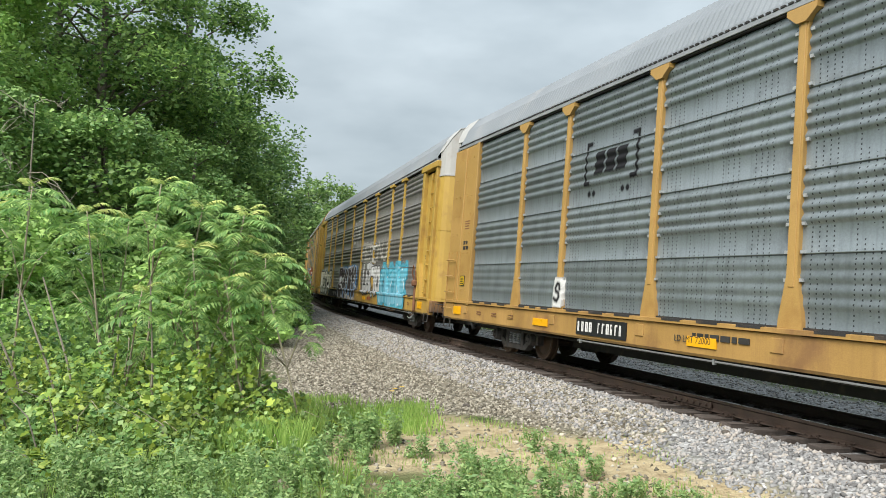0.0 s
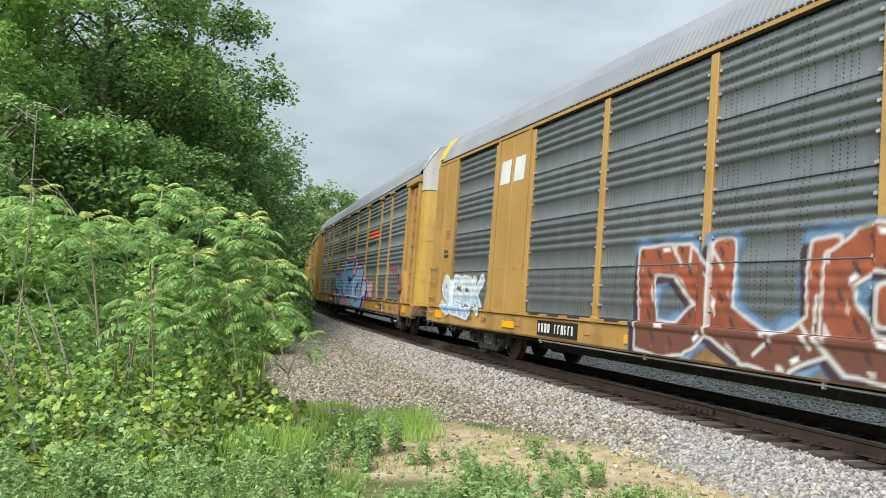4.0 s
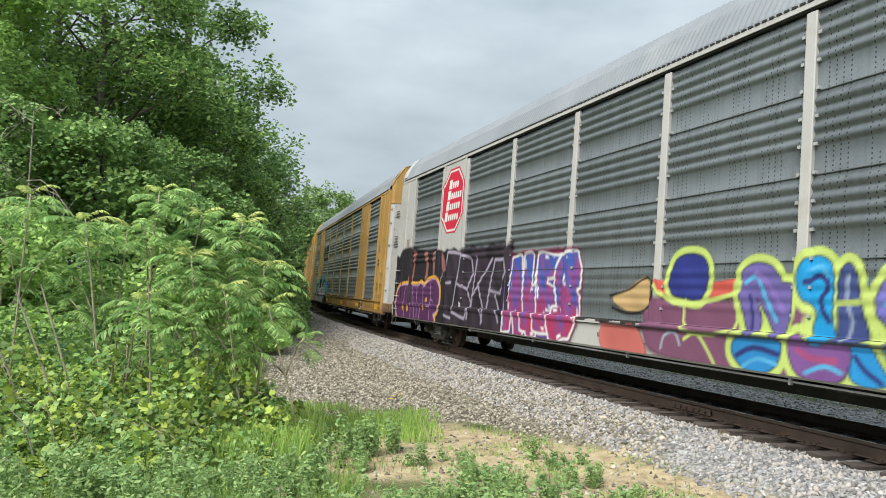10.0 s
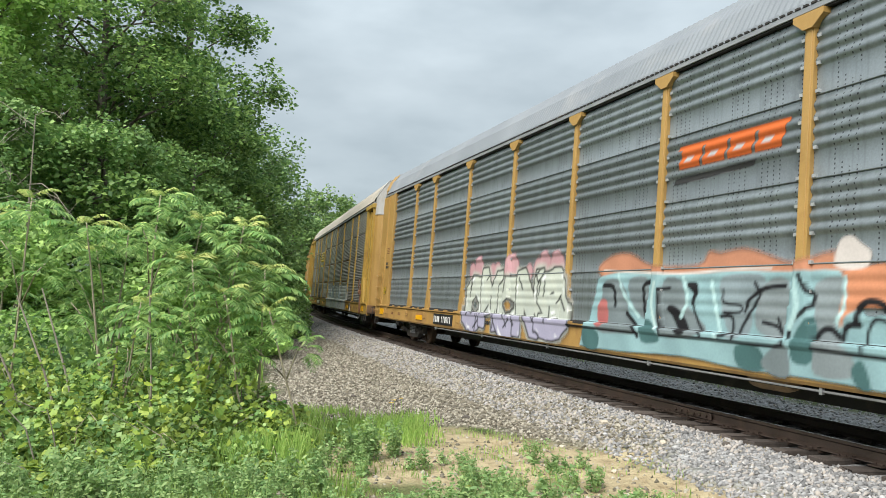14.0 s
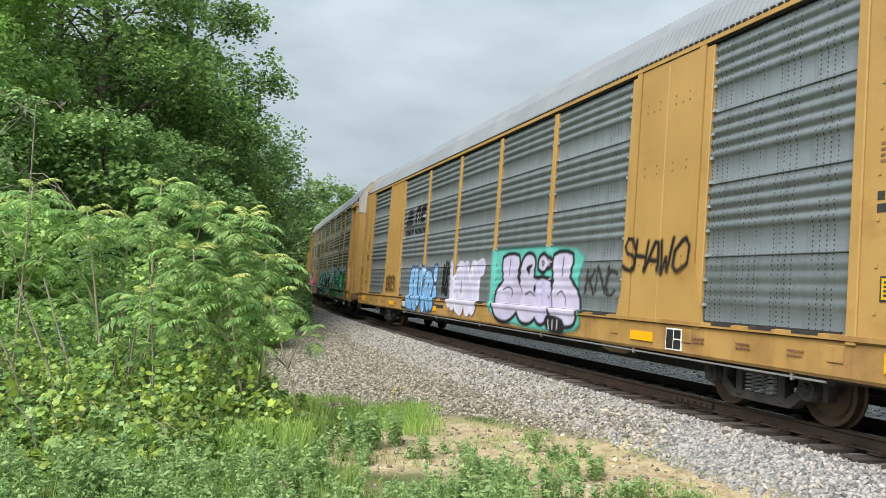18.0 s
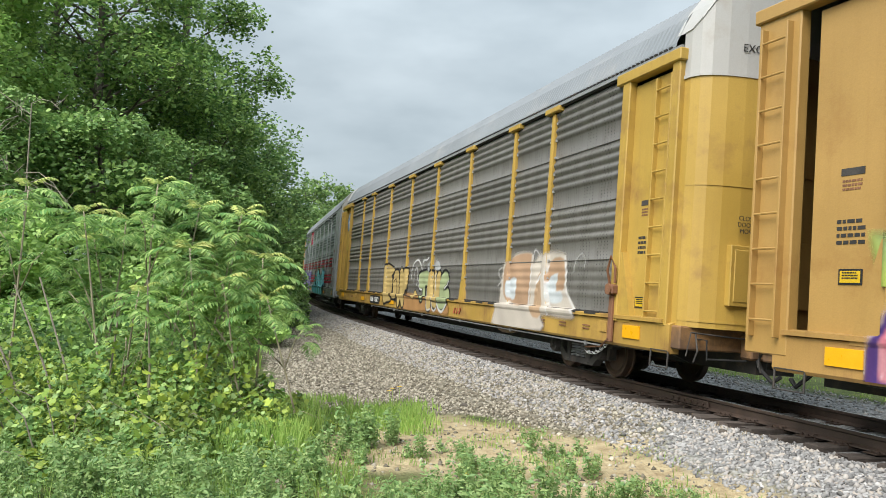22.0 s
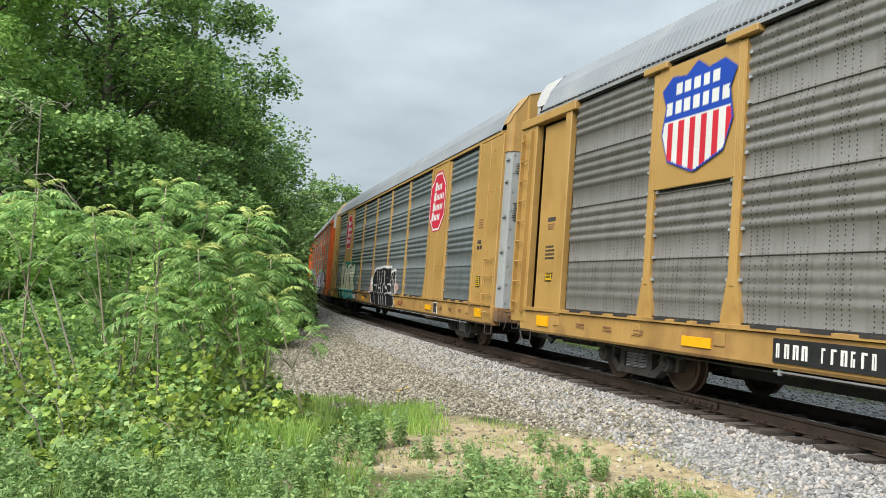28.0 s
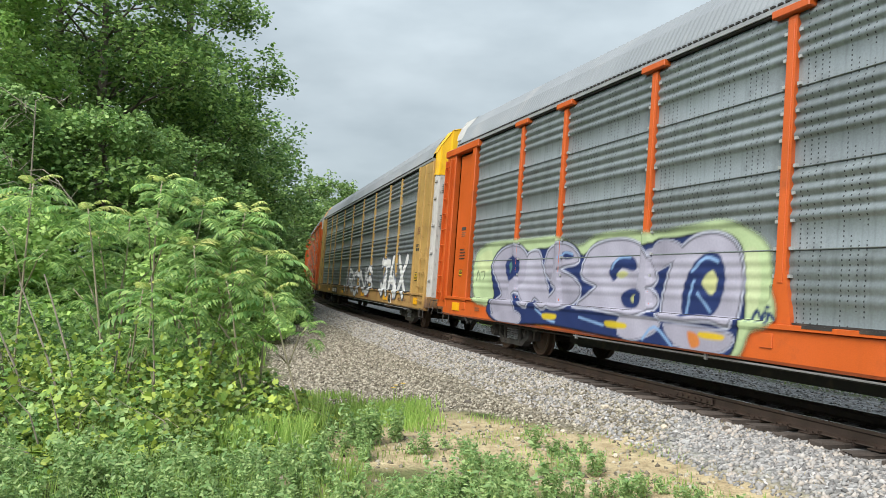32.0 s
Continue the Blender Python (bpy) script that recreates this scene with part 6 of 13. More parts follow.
decal(3, -4.61, 5.29, 0.635, 3.11, mural(
    (PINK, [(-4.46, 2.26), (-2.96, 2.60), (-2.01, 2.99), (0.34, 2.87), (1.59, 2.90), (2.29, 2.57), (3.24, 2.60), (4.04, 2.38), (4.04, 2.00), (4.74, 1.92), (5.14, 1.67), (5.09, 1.12), (4.59, 0.63), (2.49, 0.60), (-3.96, 0.60)], None),
    (NAVY, [(-1.81, 2.69), (-1.46, 2.84), (-0.71, 2.69), (0.69, 2.69), (1.44, 2.76), (1.49, 2.60), (1.29, 2.04), (1.14, 1.90), (0.99, 1.29), (0.84, 1.11), (0.29, 1.08), (0.59, 0.62), (-0.01, 0.63), (-0.51, 0.69), (-1.26, 1.21), (-1.81, 1.62), (-2.31, 1.32), (-2.01, 0.97), (-2.81, 0.70), (-3.41, 0.90), (-3.21, 1.34), (-4.06, 1.27), (-4.26, 2.13), (-3.61, 2.08), (-2.91, 2.45), (-3.01, 1.76), (-2.51, 1.91), (-2.36, 2.28), (-1.61, 2.43)], 0.09),
    (NAVY, [(1.59, 2.03), (2.34, 2.41), (3.09, 2.49), (3.79, 2.32), (3.89, 2.09), (3.84, 1.75), (3.99, 1.77), (4.69, 1.75), (4.89, 1.53), (4.84, 1.26), (3.89, 0.65), (2.34, 0.64), (1.79, 0.69), (1.29, 0.76), (1.19, 1.07), (1.29, 1.87)], 0.09),
    (NAVY, [(1.74, 1.95), (2.44, 2.33), (3.19, 2.41), (3.89, 2.25), (3.99, 2.02), (3.89, 1.69), (4.09, 1.71), (4.74, 1.69), (4.99, 1.47), (4.94, 1.21), (3.99, 0.60), (2.44, 0.60), (1.94, 0.63), (1.44, 0.70), (1.34, 1.00), (1.44, 1.79)], 0.05),
    (SKYB, [(-1.81, 2.69), (-1.46, 2.84), (-0.71, 2.69), (0.69, 2.69), (1.44, 2.76), (1.49, 2.60), (1.29, 2.04), (1.14, 1.90), (0.99, 1.29), (0.84, 1.11), (0.29, 1.08), (0.59, 0.62), (-0.01, 0.63), (-0.51, 0.69), (-1.26, 1.21), (-1.81, 1.62), (-2.31, 1.32), (-2.01, 0.97), (-2.81, 0.70), (-3.41, 0.90), (-3.21, 1.34), (-4.06, 1.27), (-4.26, 2.13), (-3.61, 2.08), (-2.91, 2.45), (-3.01, 1.76), (-2.51, 1.91), (-2.36, 2.28), (-1.61, 2.43)], None),
    ((0.30, 0.50, 0.70), [(1.59, 2.03), (2.34, 2.41), (3.09, 2.49), (3.79, 2.32), (3.89, 2.09), (3.84, 1.75), (3.99, 1.77), (4.69, 1.75), (4.89, 1.53), (4.84, 1.26), (3.89, 0.65), (2.34, 0.64), (1.79, 0.69), (1.29, 0.76), (1.19, 1.07), (1.29, 1.87)], None),
    (NAVY, [(-0.56, 2.08), (0.44, 1.95), (1.14, 1.96), (0.44, 1.76), (0.04, 1.66)], None),
    (NAVY, [(2.04, 1.33), (2.24, 1.59), (2.84, 1.80), (2.74, 1.60), (2.39, 1.44), (2.24, 1.18), (2.59, 0.96), (3.19, 1.03), (3.54, 1.75), (3.79, 2.25), (3.89, 1.89), (3.54, 1.24), (2.94, 0.87), (2.29, 1.02)], None),
    (PINK, [(2.24, 1.18), (2.34, 1.44), (2.59, 1.52), (2.54, 1.24), (2.79, 1.00), (2.49, 0.98)], None),
    (PINK, [(-1.16, 1.01), (-0.61, 0.97), (-0.31, 0.70), (-0.86, 0.66)], None),
    (PINK, [(0.44, 0.94), (0.94, 0.97), (1.09, 0.69), (0.64, 0.65)], None),
    (PINK, [(3.44, 1.28), (3.74, 1.66), (3.89, 1.57), (3.59, 1.24)], None),
    (NAVY, [(4.09, 0.74), (4.69, 1.29), (4.94, 1.51), (4.89, 1.22), (4.49, 0.68)], None),
    (NAVY, [(-2.46, 1.24), (-2.11, 1.51), (-1.66, 1.62), (-1.91, 0.97), (-2.26, 0.99)], 0.05),
    (NAVY, [(1.59, 2.03), (1.19, 1.75), (0.99, 1.23)], 0.05),
    ((0.55, 0.66, 0.78), [(1.74, 1.97), (2.44, 2.32), (3.09, 2.41), (3.74, 2.27)], 0.02)), label="light blue graffiti letters with navy rims and pink haze", step=0.034)
decal(9, 1.28, 5.98, 0.635, 2.46, mural(
    ((0.12, 0.46, 0.40), [(1.43, 2.22), (1.83, 2.34), (5.53, 2.24), (5.63, 1.66), (5.83, 1.13), (5.73, 0.76), (3.73, 0.69), (1.58, 0.89), (1.43, 1.41)], None),
    (BLACK, [(1.98, 2.13), (2.83, 2.15), (2.83, 1.71), (3.03, 1.51), (3.23, 1.25), (3.03, 0.98), (2.53, 0.78), (1.88, 0.85), (1.63, 1.20), (1.78, 1.45), (2.08, 1.64)], 0.085),
    (BLACK, [(3.03, 1.97), (3.23, 2.16), (3.53, 2.16), (3.68, 2.03), (3.68, 1.71), (3.88, 1.65), (3.68, 1.46), (4.03, 1.28), (4.03, 0.97), (3.73, 0.80), (3.28, 0.83), (3.03, 1.11), (3.18, 1.38), (3.03, 1.58)], 0.085),
    (BLACK, [(3.88, 1.65), (4.43, 1.65), (4.53, 1.41), (4.58, 1.00), (4.33, 0.81), (4.03, 0.91), (3.83, 1.33)], 0.085),
    (BLACK, [(4.58, 2.12), (5.33, 2.12), (5.28, 1.71), (5.63, 1.44), (5.73, 1.17), (5.68, 0.90), (5.38, 0.83), (5.03, 0.86), (4.73, 0.95), (4.58, 1.36), (4.63, 1.65)], 0.085),
    (BLACK, [(4.43, 1.99), (4.38, 1.91), (4.28, 1.85), (4.08, 1.85), (3.93, 1.91), (3.88, 2.00), (3.93, 2.10), (4.08, 2.15), (4.23, 2.14), (4.38, 2.08)], 0.085),
    ((0.52, 0.48, 0.64), [(1.98, 2.13), (2.83, 2.15), (2.83, 1.71), (3.03, 1.51), (3.23, 1.25), (3.03, 0.98), (2.53, 0.78), (1.88, 0.85), (1.63, 1.20), (1.78, 1.45), (2.08, 1.64)], None),
    ((0.55, 0.51, 0.66), [(3.03, 1.97), (3.23, 2.16), (3.53, 2.16), (3.68, 2.03), (3.68, 1.71), (3.88, 1.65), (3.68, 1.46), (4.03, 1.28), (4.03, 0.97), (3.73, 0.80), (3.28, 0.83), (3.03, 1.11), (3.18, 1.38), (3.03, 1.58)], None),
    (LILAC, [(3.88, 1.65), (4.43, 1.65), (4.53, 1.41), (4.58, 1.00), (4.33, 0.81), (4.03, 0.91), (3.83, 1.33)], None),
    ((0.56, 0.52, 0.68), [(4.58, 2.12), (5.33, 2.12), (5.28, 1.71), (5.63, 1.44), (5.73, 1.17), (5.68, 0.90), (5.38, 0.83), (5.03, 0.86), (4.73, 0.95), (4.58, 1.36), (4.63, 1.65)], None),
    ((0.56, 0.52, 0.68), [(4.43, 1.99), (4.38, 1.91), (4.28, 1.85), (4.08, 1.85), (3.93, 1.91), (3.88, 2.00), (3.93, 2.10), (4.08, 2.15), (4.23, 2.14), (4.38, 2.08)], None),
    (BLACK, [(2.38, 2.11), (2.38, 1.74)], 0.035),
    (BLACK, [(4.98, 2.10), (4.98, 1.74)], 0.035),
    (BLACK, [(2.08, 1.44), (2.38, 1.50), (2.63, 1.42), (2.58, 1.30)], 0.035),
    (BLACK, [(4.83, 1.39), (4.98, 1.45), (5.13, 1.36), (5.18, 1.20)], 0.035),
    (BLACK, [(3.33, 1.35), (3.58, 1.42), (3.78, 1.33)], 0.035),
    (BLACK, [(4.08, 1.93), (4.03, 2.02), (4.18, 2.05), (4.28, 1.98), (4.18, 1.94)], 0.035),
    (BLACK, [(3.28, 1.93), (3.58, 1.98), (3.48, 1.85), (3.43, 1.76)], None),
    (BLACK, [(4.53, 0.97), (5.23, 0.93), (5.28, 0.66), (4.58, 0.70)], None),
    (WHITE, [(4.63, 0.88), (4.68, 0.72)], 0.03),
    (WHITE, [(4.83, 0.89), (4.83, 0.73)], 0.03),
    (WHITE, [(5.03, 0.90), (5.03, 0.74)], 0.03)), label="lilac graffiti letters with black rims and teal haze", step=0.034)
decal(10, 4.35, 11.85, 0.635, 2.31, mural(
    (GREY, [(8.55, 1.14), (9.20, 1.08), (11.70, 1.04), (11.70, 0.60), (9.80, 0.60), (8.50, 0.60)], None),
    ((0.24, 0.25, 0.26), [(4.90, 1.30), (5.25, 2.10), (5.70, 1.84), (6.60, 2.02), (7.05, 1.86), (7.85, 2.19), (8.20, 2.04), (8.65, 1.66), (9.10, 1.97), (9.50, 1.79), (10.00, 1.88), (10.20, 1.88), (10.65, 1.87), (11.00, 1.68), (10.90, 1.10), (8.70, 1.05), (5.60, 0.99)], None),
    (BLACK, [(4.70, 1.08), (5.00, 1.51), (5.50, 1.84), (5.55, 1.98), (6.15, 1.95), (6.05, 1.65), (5.90, 1.20), (5.55, 1.12), (6.00, 0.76), (5.80, 0.65), (5.15, 0.97)], 0.11),
    (BLACK, [(6.45, 1.22), (6.45, 1.65), (6.75, 1.93), (6.95, 1.77), (7.55, 2.03), (7.40, 1.77), (7.30, 1.25), (6.80, 1.11)], 0.11),
    (BLACK, [(7.75, 1.05), (7.65, 1.43), (7.75, 1.83), (8.05, 1.93), (8.20, 1.72), (8.55, 1.51), (8.45, 1.30), (8.20, 1.21), (8.15, 1.07)], 0.11),
    (BLACK, [(9.05, 1.07), (9.00, 1.42), (9.10, 1.72), (9.25, 1.89), (9.55, 1.72), (10.00, 1.88), (10.00, 1.49), (9.75, 1.34), (10.05, 1.22), (10.15, 1.07), (9.60, 1.03), (9.45, 1.29), (9.35, 1.09)], 0.11),
    (BLACK, [(10.35, 1.06), (10.45, 1.41), (10.70, 1.68), (10.70, 1.85), (11.00, 2.09), (11.25, 2.06), (11.25, 1.88), (11.05, 1.48), (11.15, 1.40), (10.80, 1.30), (10.70, 1.42), (10.55, 1.07)], 0.11),
    ((0.035, 0.38, 0.13), [(4.70, 1.08), (5.00, 1.51), (5.50, 1.84), (5.55, 1.98), (6.15, 1.95), (6.05, 1.65), (5.90, 1.20), (5.55, 1.12), (6.00, 0.76), (5.80, 0.65), (5.15, 0.97)], None),
    ((0.035, 0.38, 0.13), [(6.45, 1.22), (6.45, 1.65), (6.75, 1.93), (6.95, 1.77), (7.55, 2.03), (7.40, 1.77), (7.30, 1.25), (6.80, 1.11)], None),
    ((0.035, 0.38, 0.13), [(7.75, 1.05), (7.65, 1.43), (7.75, 1.83), (8.05, 1.93), (8.20, 1.72), (8.55, 1.51), (8.45, 1.30), (8.20, 1.21), (8.15, 1.07)], None),
    ((0.035, 0.38, 0.13), [(9.05, 1.07), (9.00, 1.42), (9.10, 1.72), (9.25, 1.89), (9.55, 1.72), (10.00, 1.88), (10.00, 1.49), (9.75, 1.34), (10.05, 1.22), (10.15, 1.07), (9.60, 1.03), (9.45, 1.29), (9.35, 1.09)], None),
    ((0.035, 0.38, 0.13), [(10.35, 1.06), (10.45, 1.41), (10.70, 1.68), (10.70, 1.85), (11.00, 2.09), (11.25, 2.06), (11.25, 1.88), (11.05, 1.48), (11.15, 1.40), (10.80, 1.30), (10.70, 1.42), (10.55, 1.07)], None),
    ((0.03, 0.40, 0.14), [(5.90, 1.01), (6.85, 1.06), (6.75, 0.69), (6.10, 0.70)], None),
    ((0.03, 0.40, 0.14), [(7.35, 0.94), (8.50, 0.98), (8.55, 0.63), (7.90, 0.62), (7.35, 0.79)], None),
    ((0.03, 0.40, 0.14), [(9.70, 0.97), (11.00, 0.98), (10.95, 0.90), (10.80, 0.65), (10.30, 0.62), (9.65, 0.68)], None),
    (BLACK, [(8.70, 1.46), (8.70, 1.77), (8.90, 1.95), (9.10, 1.94), (8.85, 1.67), (8.85, 1.44)], None),
    (BLACK, [(10.05, 1.54), (10.10, 1.79), (10.25, 1.88), (10.45, 1.86), (10.20, 1.54), (10.35, 1.45), (10.10, 1.36)], None),
    ((0.30, 0.50, 0.60), [(10.35, 1.45), (10.60, 1.55), (10.65, 1.44), (10.40, 1.37)], None),
    ((0.30, 0.50, 0.60), [(9.25, 1.20), (9.40, 1.40), (9.45, 1.26), (9.35, 1.14)], None),
    ((0.30, 0.50, 0.60), [(5.60, 1.65), (5.80, 1.71), (5.80, 1.32), (5.60, 1.25)], None),
    ((0.27, 0.28, 0.29), [(5.10, 1.44), (5.30, 2.05), (5.55, 1.94), (5.55, 1.45), (5.20, 1.16)], None),
    ((0.27, 0.28, 0.29), [(7.70, 1.86), (7.85, 2.15), (8.15, 2.01), (8.15, 1.74)], None),
    (BLACK, [(4.50, 0.79), (4.70, 1.08), (5.05, 1.64), (5.20, 2.08)], 0.05),
    (BLACK, [(4.60, 1.05), (5.55, 1.04), (7.85, 1.05), (9.20, 1.03), (11.15, 1.03)], 0.045),
    (BLACK, [(6.05, 1.02), (6.30, 0.69)], 0.05),
    (BLACK, [(6.75, 1.71), (7.25, 1.66), (6.90, 1.39)], 0.05),
    (BLACK, [(8.05, 1.50), (8.25, 1.47), (8.20, 1.34), (8.00, 1.33)], 0.05),
    (BLACK, [(9.15, 0.83), (9.60, 1.10), (9.75, 1.07), (9.50, 0.86)], None),
    (BLACK, [(9.95, 0.62), (10.10, 0.77), (10.30, 0.62)], None),
    (BLACK, [(10.80, 0.63), (10.95, 0.94), (11.05, 0.62)], None),
    (BLACK, [(10.70, 1.25), (11.15, 1.40), (11.00, 1.23), (11.25, 1.08), (11.00, 1.08)], None),
    (BLACK, [(11.35, 1.21), (11.55, 1.41), (11.65, 1.45), (11.70, 1.15)], None),
    ((0.40, 0.16, 0.06), [(7.95, 0.94), (8.55, 0.95), (8.55, 0.78), (8.00, 0.78)], None),
    ((0.42, 0.18, 0.06), [(10.15, 0.78), (10.75, 0.79), (10.70, 0.64), (10.30, 0.62)], None),
    ((0.55, 0.08, 0.16), [(5.35, 2.14), (5.55, 2.06), (6.05, 2.05)], 0.035),
    ((0.55, 0.08, 0.16), [(10.15, 1.90), (10.30, 1.99), (10.45, 1.90), (10.70, 2.08), (10.85, 2.19)], 0.04),
    ((0.55, 0.08, 0.16), [(11.45, 1.42), (11.65, 1.55)], 0.06),
    ((0.55, 0.08, 0.16), [(11.25, 1.56), (11.30, 1.74)], 0.05),
    ((0.45, 0.60, 0.35), [(5.55, 1.88), (5.70, 1.45), (5.45, 1.17)], 0.02),
    ((0.45, 0.60, 0.35), [(11.10, 1.50), (11.25, 1.84), (11.25, 2.02)], 0.025),
    ((0.45, 0.60, 0.35), [(9.05, 1.09), (9.10, 1.52), (9.25, 1.82)], 0.02)), label="green and grey graffiti letters with thick black shade", step=0.034)
